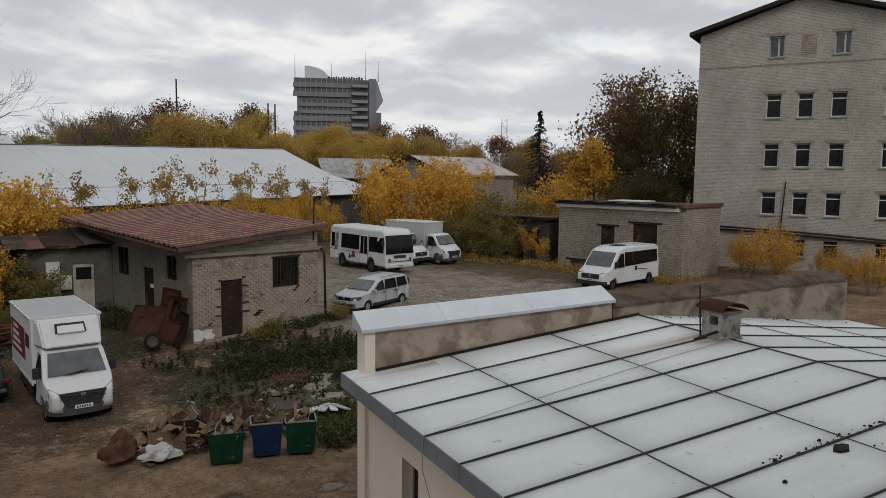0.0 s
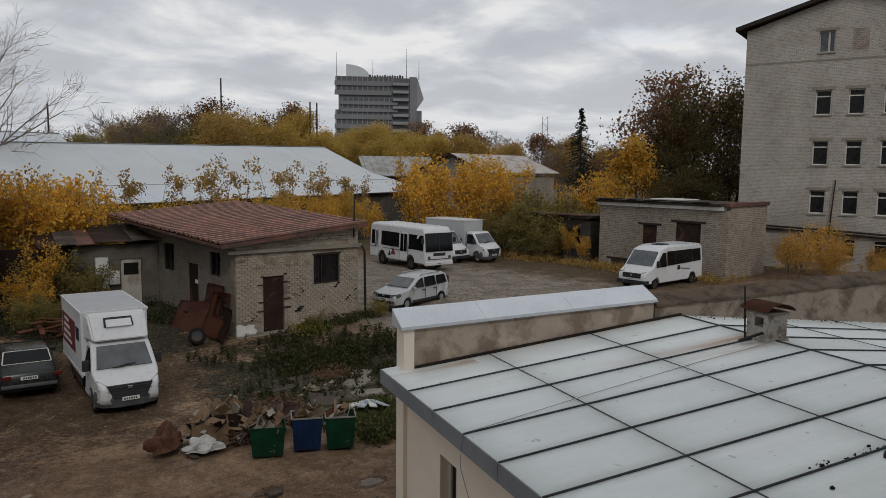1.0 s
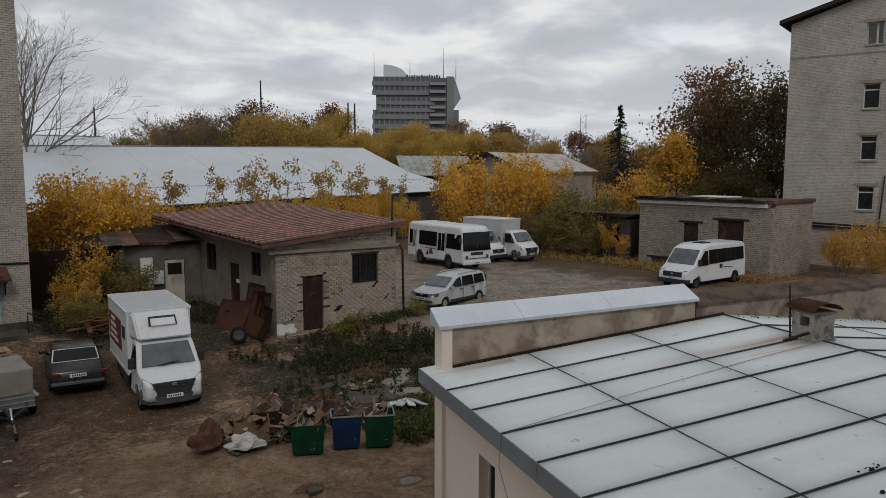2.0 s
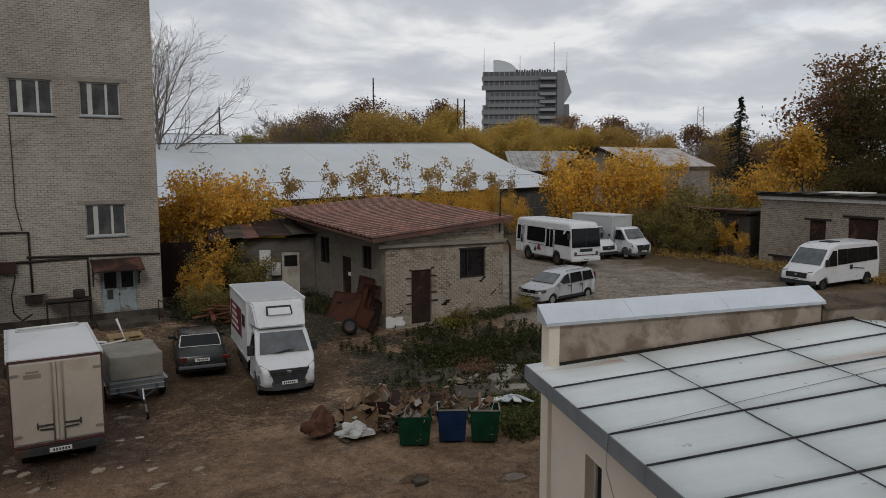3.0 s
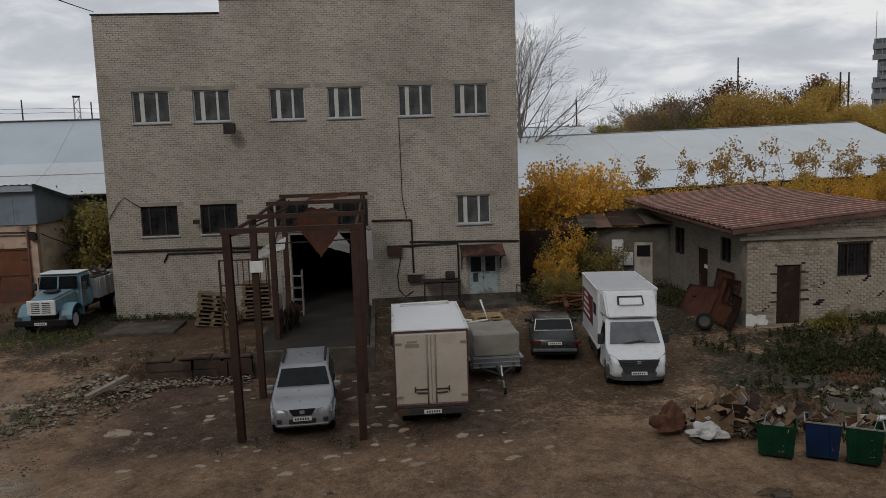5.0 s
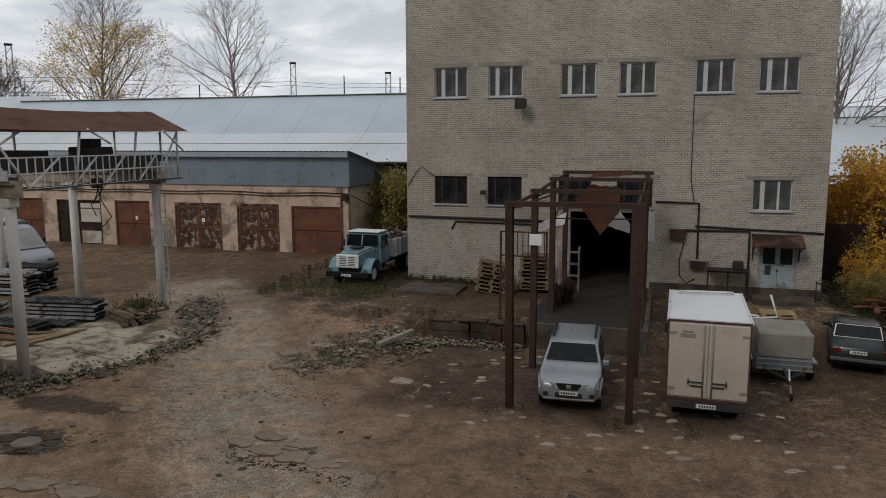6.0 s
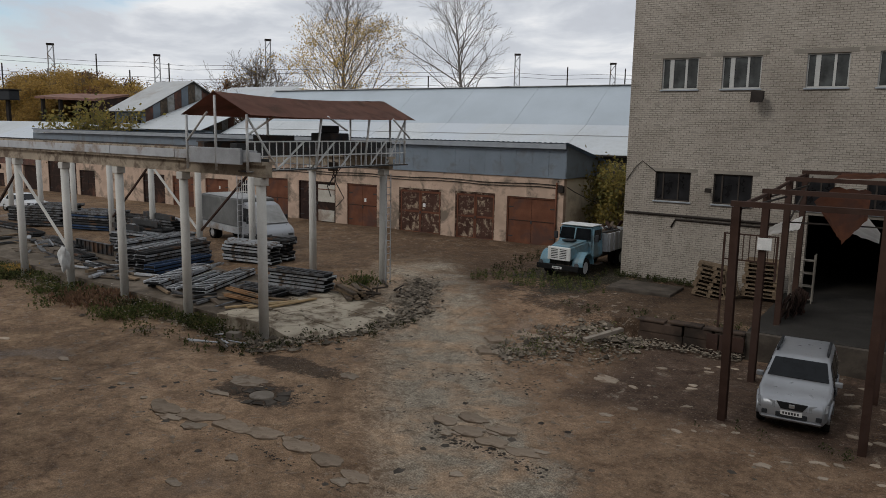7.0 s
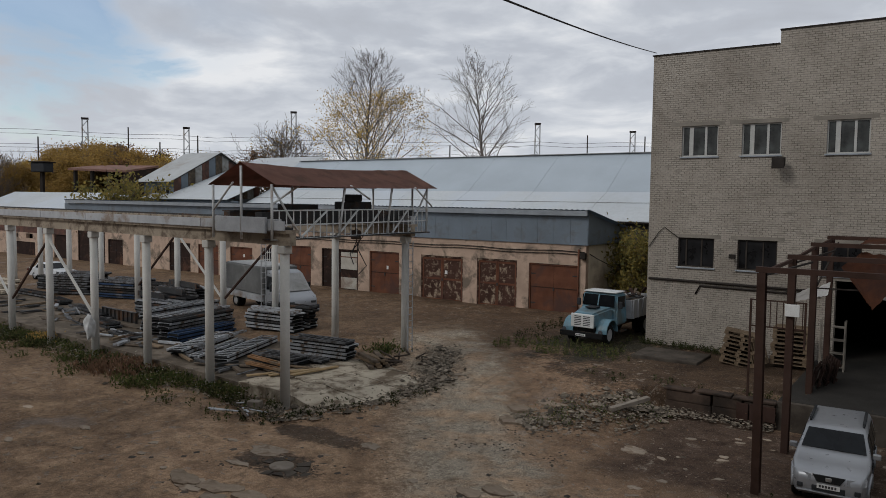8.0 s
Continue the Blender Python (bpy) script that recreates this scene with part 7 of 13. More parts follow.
# ---- long white hangars ----
def hangar(name, eave_a, eave_b, half, heights_a, heights_b, k_break, label, band=None, wall_m=None):
    """A long hangar from eave_a to eave_b (plan points of its near eave); heights of eave, break and ridge at either end."""
    a, b_ = Vector((*eave_a, 0)), Vector((*eave_b, 0))
    L = (b_ - a).length
    ang = math.degrees(math.atan2(b_.y - a.y, b_.x - a.x))
    h = thing(name, label, "hangar", pose(a.x, a.y, 0, 0, 0, ang), kind="structure")
    ys = [0, half * k_break, half, half * (2 - k_break), 2 * half]
    zs = lambda x: [heights_a[i] + (heights_b[i] - heights_a[i]) * x / L for i in (0, 1, 2, 1, 0)]
    strips = max(6, int(L / 3.2))
    for i in range(4):
        m_ = band if band and i == 1 else M_HANGAR
        for s in range(strips):
            x0_, x1_ = L * s / strips, L * (s + 1) / strips - 0.012
            zz = 0.012 * (s % 2)
            (p0, p1), (q0, q1) = zs(x0_)[i:i + 2], zs(x1_)[i:i + 2]
            bm = bmesh.new()
            low = [(x0_, ys[i], p0), (x1_, ys[i], q0), (x1_, ys[i + 1], q1), (x0_, ys[i + 1], p1)]
            hexa(bm, [(x, y, z - 0.06) for x, y, z in low], [(x, y, z + zz) for x, y, z in low])
            part("roof_sheet", bm, m_, h)
    for y0_ in (0.5, 2 * half - 0.8):
        bm = bmesh.new()
        hexa(bm, [(0.3, y0_, 0), (L - 0.3, y0_, 0), (L - 0.3, y0_ + 0.3, 0), (0.3, y0_ + 0.3, 0)], [(0.3, y0_, heights_a[0] - 0.07), (L - 0.3, y0_, heights_b[0] - 0.07), (L - 0.3, y0_ + 0.3, heights_b[0] - 0.07), (0.3, y0_ + 0.3, heights_a[0] - 0.07)])
        part("wall", bm, wall_m or M_PLASTER_SHADED, h)
    for x_ in (0.3, L - 0.5):
        bm = bmesh.new()
        z5 = [z_ - 0.1 for z_ in zs(x_)]
        poly = [(0.5, 0.0), (0.5, z5[0]), (ys[1], z5[1]), (ys[2], z5[2]), (ys[3], z5[3]), (2 * half - 0.5, z5[4]), (2 * half - 0.5, 0.0)]
        f = [bm.verts.new((x_, y_, z_)) for y_, z_ in poly]
        g_ = [bm.verts.new((x_ + 0.2, y_, z_)) for y_, z_ in poly]
        bm.faces.new(f)
        bm.faces.new(g_[::-1])
        for i in range(len(poly)):
            j = (i + 1) % len(poly)
            bm.faces.new((f[j], f[i], g_[i], g_[j]))
        part("end_wall", bm, wall_m or M_PLASTER_SHADED, h)
    bm = bmesh.new()
    bar(bm, (0, -0.035, heights_a[0] - 0.1), (L, -0.035, heights_b[0] - 0.1), 0.05, 0.11)
    part("eave_strip", bm, M_PIPE, h)
    mid_a, mid_b = (heights_a[0] * 0.4 + heights_a[1] * 0.6) + 0.03, (heights_b[0] * 0.4 + heights_b[1] * 0.6) + 0.03
    bm = bmesh.new()
    bar(bm, (0, ys[1] * 0.6, mid_a), (L, ys[1] * 0.6, mid_b), 0.05, 0.03)
    part("lap_line", bm, M_SLATE, h)
    bm = bmesh.new()
    bar(bm, (0, half, heights_a[2] + 0.035), (L, half, heights_b[2] + 0.035), 0.5, 0.05)
    part("ridge_cap", bm, M_SLATE, h)
    return h


hangar("hangar", (9.8, 62.0), (57.8, 64.5), 20.0, (4.65, 6.87, 10.0), (5.6, 7.49, 10.82), 0.5, "long hangar with a white sheet-metal roof")
hangar("hangar", (-14.0, 110.5), (34.0, 111.5), 8.0, (9.0, 11.2, 12.6), (9.0, 11.2, 12.6), 0.55, "far white-roofed hangar")
hangar("hangar", (-61.8, 50.5), (-10.0, 50.5), 9.5, (6.5, 8.6, 11.9), (6.5, 8.6, 11.9), 0.5, "long hangar with a pale sheet roof and blue-grey ridge band", band=M_HANGAR_BLUE)
slate = thing("slate_roof_shed", "grey corrugated roof of a long low shed", "shed", pose(65.5, 86, 0, 0, 0, -30), kind="structure")
part("wall", box(0, 10.5, 0.5, 9, 0, 6.9), M_PLASTER_SHADED, slate)
bm = bmesh.new()
for k in range(22):
    x_ = k * 0.52 - 0.5
    hexa(bm, [(x_, 0, 6.95), (x_ + 0.5, 0, 6.95), (x_ + 0.5, 9, 9.9), (x_, 9, 9.9)], [(x_, 0, 7.0 + 0.05 * (k % 2)), (x_ + 0.5, 0, 7.0 + 0.05 * (k % 2)), (x_ + 0.5, 9, 9.95 + 0.05 * (k % 2)), (x_, 9, 9.95 + 0.05 * (k % 2))])
part("roof_slope", bm, M_SLATE, slate)
gabled = thing("gabled_shed", "shed with a pale streaked sheet roof and wooden gable", "shed", pose(70.5, 66.5, 0, 0, 0, 8), kind="structure")
part("wall", box(0, 17, 0.6, 13, 0, 7.0), M_BRICK_SHED, gabled)
bm = bmesh.new()
random.seed(4)
for k in range(30):
    x_ = k * 0.6 - 0.5
    hexa(bm, [(x_, 0, 7.6), (x_ + 0.58, 0, 7.6), (x_ + 0.58, 6.5, 10.15), (x_, 6.5, 10.15)], [(x_, 0, 7.66 + 0.04 * (k % 2)), (x_ + 0.58, 0, 7.66 + 0.04 * (k % 2)), (x_ + 0.58, 6.5, 10.2 + 0.04 * (k % 2)), (x_, 6.5, 10.2 + 0.04 * (k % 2))])
    hexa(bm, [(x_, 6.52, 10.15), (x_ + 0.58, 6.52, 10.15), (x_ + 0.58, 13.4, 7.4), (x_, 13.4, 7.4)], [(x_, 6.52, 10.2), (x_ + 0.58, 6.52, 10.2), (x_ + 0.58, 13.4, 7.46), (x_, 13.4, 7.46)])
part("roof_slope", bm, M_OLDSHEET, gabled)
bm = bmesh.new()
hexa(bm, [(0, 0.6, 7.0), (0.2, 0.6, 7.0), (0.2, 13, 7.0), (0, 13, 7.0)], [(0, 6.4, 10.0), (0.2, 6.4, 10.0), (0.2, 6.6, 10.0), (0, 6.6, 10.0)])
part("gable", bm, M_LINTEL, gabled)
bm = bmesh.new()
bar(bm, (-0.6, 0, 7.55), (-0.6, 6.5, 10.1), 0.15, 0.3)
bar(bm, (-0.6, 13.2, 7.4), (-0.6, 6.5, 10.1), 0.15, 0.3)
part("barge_board", bm, M_DARKDOOR, gabled)

# low rubble wall between hut yard and hangar
solo("yard_wall", box(0, 46, 0, 0.3, 0.2, 3.6), M_PLASTER_SHADED, "long grey concrete yard wall", "wall", pose(18, 47.8, 0, 0, 0, 20.5), kind="structure")

# ---- far office tower with a dish on top ----
TW = pose(170.9, 246.6, 0, 0, 0, -37.8)
tower = thing("office_tower", "distant grey concrete office tower with jutting floors and a roof dish", "building", TW, kind="structure")
# distance haze is put into these low-contrast concrete and glass colours
M_TOWER = surf("tower_concrete", (0.19, 0.195, 0.205), 0.85, 0.08, 0.9, bumps=0.0)
M_TOWER_GLASS = surf("hazed_tower_glass", (0.085, 0.09, 0.10), 0.8, 0.5, 0.6, bumps=0.0)
M_TOWER_LT = surf("tower_light_concrete", (0.25, 0.255, 0.265), 0.9, 0.1, 0.9, bumps=0.0)
part("core", box(1.5, 31, 1, 19, 0, 43.9), M_TOWER, tower)
for k, (z0_, z1_, x0_, x1_) in enumerate(((37.0, 44.2, 0, 32.3), (30.4, 36.0, 2.4, 33.0), (20.0, 31.2, 0, 32.2))):
    nz = 2 if k < 2 else 3
    for q in range(nz):
        za, zb = z0_ + (z1_ - z0_) * q / nz, z0_ + (z1_ - z0_) * (q + 1) / nz
        part("spandrel", box(x0_, x0_ + 22.5, 0, 0.9, za, za + (zb - za) * 0.5), M_TOWER, tower)
        part("window_band", box(x0_ + 0.3, x0_ + 22.4, 0.6, 0.95, za + (zb - za) * 0.5 + 0.02, zb - 0.02), M_TOWER_GLASS, tower)
        for w_ in range(11):
            part("mullion", box(x0_ + 0.6 + w_ * 2.05, x0_ + 0.9 + w_ * 2.05, 0.2, 0.58, za + (zb - za) * 0.5 + 0.02, zb - 0.02), M_TOWER_LT, tower)
for q in range(8):
    za = 19.5 + q * 3.05
    bal_ = part("balcony", box(22.9, 29.2, -0.8, 0.9, za, za + 1.1), M_TOWER_LT, tower)
    part("balcony_recess", box(23.2, 29.0, 0.95, 0.99, za + 1.15, za + 3.0), M_TOWER_GLASS, bal_)
part("stair_tower", box(29.6, 32.4, -0.4, 12, 0, 44.3), M_TOWER, tower)
bm = bmesh.new()
hexa(bm, [(32.41, 0, 31.5), (35.4, 2, 36.0), (35.4, 16, 36.0), (32.41, 18, 31.5)], [(32.41, 0, 43.8), (32.8, 1, 43.8), (32.8, 17, 43.8), (32.41, 18, 43.8)])
part("sloped_side", bm, M_TOWER_LT, tower)
part("side_block", box(32.41, 34.6, 2, 16, 16, 31.4), M_TOWER, tower)
bm = bmesh.new()
rr = 9.4
for i in range(16):
    a0, a1 = math.pi / 2 * i / 16, math.pi / 2 * (i + 1) / 16
    hexa(bm, [(4.4 + rr * math.sin(a0), 4, 44.3), (4.4 + rr * math.sin(a1), 4, 44.3), (4.4 + rr * math.sin(a1), 9, 44.3), (4.4 + rr * math.sin(a0), 9, 44.3)],
         [(4.4 + rr * math.sin(a0), 4, 44.31 + 5.0 * math.cos(a0)), (4.4 + rr * math.sin(a1), 4, 44.31 + 5.0 * math.cos(a1)), (4.4 + rr * math.sin(a1), 9, 44.31 + 5.0 * math.cos(a1)), (4.4 + rr * math.sin(a0), 9, 44.31 + 5.0 * math.cos(a0))])
part("roof_dish", bm, M_HANGAR, tower, "pale quarter-round roof hood")
for x_, z_ in ((0.6, 54), (15, 51), (28.5, 56), (33.5, 52)):
    bm = bmesh.new()
    tube(bm, (x_, 5, 43.9), (x_, 5, z_), 0.16, 0.08, n=6)
    part("antenna", bm, M_STEEL_GREY, tower)
for q in range(14):
    part("roof_unit", box(13.5 + q * 1.0, 14.2 + q * 1.0, 3, 4, 44.21, 45.0 + 0.3 * (q % 3 == 0)), M_PIPE, tower)


# ---- vehicles: x runs from the tail (0) to the nose, y across, z up from the ground ----
def with_arches(L, zb, wheels, r):
    """The lower edge from tail to nose, with a round arch over each wheel."""
    pts = [(0.02, zb)]
    for xw in wheels:
        for k in range(9):
            a = math.pi * (1 - k / 8)
            pts.append((xw + math.cos(a) * r, max(zb, zb + math.sin(a) * r * 0.98)))
    pts.append((L - 0.02, zb))
    return pts


class Shell:
    """A body drawn from its side outline, rounded at the sides, narrowing upwards from the belt line and towards the nose."""

    def __init__(self, outline, width, belt, top, taper, nose=0.0, L=0.0, tail=0.0, rnd=0.07):
        self.o, self.w, self.belt, self.top, self.taper, self.nose, self.L, self.tail, self.rnd = outline, width / 2, belt, top, taper, nose, L, tail, rnd

    def half(self, x, z):
        k = 1 - self.taper * max(0.0, (z - self.belt) / (self.top - self.belt))
        if self.nose:
            k *= 1 - self.nose * max(0.0, (x - (self.L - 0.9)) / 0.9) ** 2
        if self.tail:
            k *= 1 - self.tail * max(0.0, (0.4 - x) / 0.4) ** 2
        return self.w * k

    def mesh(self):
        bm = bmesh.new()
        cx = sum(p[0] for p in self.o) / len(self.o)
        cz = sum(p[1] for p in self.o) / len(self.o)
        ex = max(p[0] for p in self.o) - min(p[0] for p in self.o)
        ez = max(p[1] for p in self.o) - min(p[1] for p in self.o)
        r = self.rnd
        rings = []
        for f, ins in ((-1.0, 1.0), (-(1 - 0.35 * r / self.w), 0.3), (-(1 - 1.1 * r / self.w), 0.0), (1 - 1.1 * r / self.w, 0.0), (1 - 0.35 * r / self.w, 0.3), (1.0, 1.0)):
            ring = []
            for x, z in self.o:
                xx, zz = cx + (x - cx) * (1 - 2 * r * ins / ex), cz + (z - cz) * (1 - 2 * r * ins / ez)
                ring.append(bm.verts.new((xx, self.half(xx, zz) * f, zz)))
            rings.append(ring)
        n = len(self.o)
        for a, b_ in zip(rings, rings[1:]):
            for i in range(n):
                j = (i + 1) % n
                bm.faces.new((a[i], a[j], b_[j], b_[i])).smooth = True
        caps = [bm.faces.new(rings[0][::-1]), bm.faces.new(rings[-1])]
        bmesh.ops.triangulate(bm, faces=caps)
        bmesh.ops.recalc_face_normals(bm, faces=bm.faces[:])
        return bm

    def side(self, poly, s, out=0.008, thick=0.02):
        """A panel on one side of the shell, from its outline in x and z."""
        bm = bmesh.new()
        o = [bm.verts.new((x, s * (self.half(x, z) + out), z)) for x, z in poly]
        i_ = [bm.verts.new((x, s * (self.half(x, z) - thick), z)) for x, z in poly]
        bm.faces.new(o)
        bm.faces.new(i_[::-1])
        for k in range(len(poly)):
            j = (k + 1) % len(poly)
            bm.faces.new((o[k], i_[k], i_[j], o[j]))
        bmesh.ops.recalc_face_normals(bm, faces=bm.faces[:])
        return bm


def cross_panel(p, q, wp, wq, out=0.045, thick=0.05, y0=0.0):
    """A panel across the vehicle between the points p and q of its outline (x, z), half-widths wp and wq; its front lies out of the line p-q."""
    (x0, z0), (x1, z1) = p, q
    d = Vector((x1 - x0, 0, z1 - z0)).normalized()
    n = Vector((d.z, 0, -d.x))
    bm = bmesh.new()
    f = [Vector((x0, y0 - wp, z0)), Vector((x0, y0 + wp, z0)), Vector((x1, y0 + wq, z1)), Vector((x1, y0 - wq, z1))]
    hexa(bm, [v - n * thick for v in f], [v + n * out for v in f])
    bmesh.ops.recalc_face_normals(bm, faces=bm.faces[:])
    return bm


def add_wheel(car, x, y, r, w=0.2, rim=None, s=1):
    bm = bmesh.new()
    prof = [(r * 0.62, -w / 2), (r * 0.93, -w / 2), (r, -w * 0.32), (r, w * 0.32), (r * 0.93, w / 2), (r * 0.62, w / 2)]
    n = 20
    rings = [[bm.verts.new((math.cos(2 * math.pi * i / n) * rr, yy, math.sin(2 * math.pi * i / n) * rr)) for i in range(n)] for rr, yy in prof]
    for a, b_ in zip(rings, rings[1:]):
        for i in range(n):
            bm.faces.new((a[i], a[(i + 1) % n], b_[(i + 1) % n], b_[i])).smooth = True
    wh = part("wheel", bm, M_BLACK, car, "black tyre")
    wh.matrix_basis = pose(x, y, r)
    bm = bmesh.new()
    for a, b_, rr in ((-w * 0.42, w * 0.40, r * 0.62), (-w * 0.5, w * 0.46, r * 0.18)):
        tube(bm, (0, a, 0), (0, b_, 0), rr, rr, n=16)
    part("rim", bm, rim or M_CHROME, wh)
    return wh


def wheels(car, xs, track, r, w=0.2, rim=None, dual=()):
    for x in xs:
        for s in (-1, 1):
            add_wheel(car, x, s * track / 2, r, w, rim, s)
            if x in dual:
                add_wheel(car, x, s * (track / 2 - w - 0.04), r, w, rim, s)


def number_plate(car, x, z, facing=1, w=0.52):
    pl = part("number_plate", box(x - 0.01, x + 0.01, -w / 2, w / 2, z, z + 0.115), M_PLATE, car, "white number plate with plain bars")
    for k in range(6):
        y = -w / 2 + 0.05 + k * 0.07
        a, b_ = (x + 0.0105, x + 0.014) if facing > 0 else (x - 0.014, x - 0.0105)
        part("plate_bar", box(a, b_, y, y + 0.045, z + 0.025, z + 0.09), M_INK, pl)


def mirror(car, x, y, z, s, m=None, h=0.36):
    part("mirror", box(x - 0.06, x + 0.06, min(y, y + s * 0.2), max(y, y + s * 0.2), z, z + h, 0.03), m or M_PLASTIC, car)


def gaz_cab(car, L, paint, dark_lower=True, w=2.06):
    """The short-nosed light-truck cab whose nose is at L."""
    wl_ = L - 0.78
    out = with_arches(L, 0.42, [wl_], 0.44)
    out = [(x if x > 1 else L - 1.95, z) for x, z in out]
    out += [(L, 0.62), (L - 0.005, 0.85), (L - 0.05, 0.98), (L - 0.14, 1.06), (L - 0.35, 1.19), (L - 0.6, 1.34), (L - 0.68, 1.40), (L - 1.22, 2.08), (L - 1.32, 2.17), (L - 1.48, 2.21), (L - 1.92, 2.22), (L - 1.95, 2.1)]
    sh = Shell(out, w, 1.3, 2.22, 0.13, nose=0.17, L=L, rnd=0.1)
    part("cab", sh.mesh(), paint, car)
    part("windshield", cross_panel((L - 0.68, 1.43), (L - 1.20, 2.05), w * 0.415, w * 0.365), M_TRUCKGLASS, car)
    for s in (-1, 1):
        part("side_window", sh.side([(L - 1.78, 1.36), (L - 0.86, 1.36), (L - 1.0, 1.62), (L - 1.3, 2.03), (L - 1.78, 2.03)], s), M_CARGLASS, car)
        bm = bmesh.new()
        i_, o_ = s * w * 0.30, s * (sh.half(L - 0.2, 1.0) + 0.012)
        hexa(bm, [(L - 0.3, i_, 0.80), (L + 0.03, i_, 0.80), (L - 0.12, o_, 0.90), (L - 0.45, o_, 0.92)], [(L - 0.35, i_, 1.0), (L - 0.03, i_, 1.0), (L - 0.30, o_, 1.17), (L - 0.5, o_, 1.17)])
        bmesh.ops.recalc_face_normals(bm, faces=bm.faces[:])
        part("headlight", bm, M_LAMP_CLEAR, car)
        mirror(car, L - 0.98, s * w * 0.5, 1.35, s)
        part("door_line", sh.side([(L - 1.82, 0.6), (L - 1.80, 0.6), (L - 1.80, 2.0), (L - 1.82, 2.0)], s, 0.004), M_PLASTIC, car)
    lower = M_BUMPER if dark_lower else paint
    bm = bmesh.new()
    rim = [(L - 0.95, -w * 0.49), (L - 0.35, -w * 0.485), (L - 0.08, -w * 0.40), (L + 0.06, -w * 0.2), (L + 0.06, w * 0.2), (L - 0.08, w * 0.40), (L - 0.35, w * 0.485), (L - 0.95, w * 0.49)]
    hexa(bm, [(x - 0.05, y * 0.97, 0.30) for x, y in rim], [(x, y, 0.56) for x, y in rim])
    hexa(bm, [(x, y, 0.561) for x, y in rim], [(x - 0.03, y * 0.98, 0.79) for x, y in rim])
    part("bumper", bm, lower, car)
    bm = bmesh.new()
    gw = w * 0.33
    hexa(bm, [(L - 0.12, -gw * 0.72, 0.58), (L + 0.075, -gw * 0.72, 0.58), (L + 0.075, gw * 0.72, 0.58), (L - 0.12, gw * 0.72, 0.58)], [(L - 0.16, -gw * 1.02, 1.01), (L + 0.02, -gw * 1.02, 1.01), (L + 0.02, gw * 1.02, 1.01), (L - 0.16, gw * 1.02, 1.01)])
    bmesh.ops.recalc_face_normals(bm, faces=bm.faces[:])
    part("grille", bm, M_PLASTIC, car)
    for k in range(3):
        part("grille_bar", box(L + 0.03, L + 0.062, -w * 0.27, w * 0.27, 0.78 + k * 0.08, 0.80 + k * 0.08), M_STEEL_DK, car)
    part("badge", box(L + 0.02, L + 0.06, -0.07, 0.07, 0.9, 0.98, 0.01), M_CHROME, car)
    for s in (-1, 1):
        bm = bmesh.new()
        bar(bm, (L - 0.60, s * 0.08 - 0.3, 1.46), (L - 0.66, s * 0.08 + 0.25, 1.53), 0.02, 0.02)
        part("wiper", bm, M_INK, car)
    number_plate(car, L + 0.088, 0.52)
    return wl_


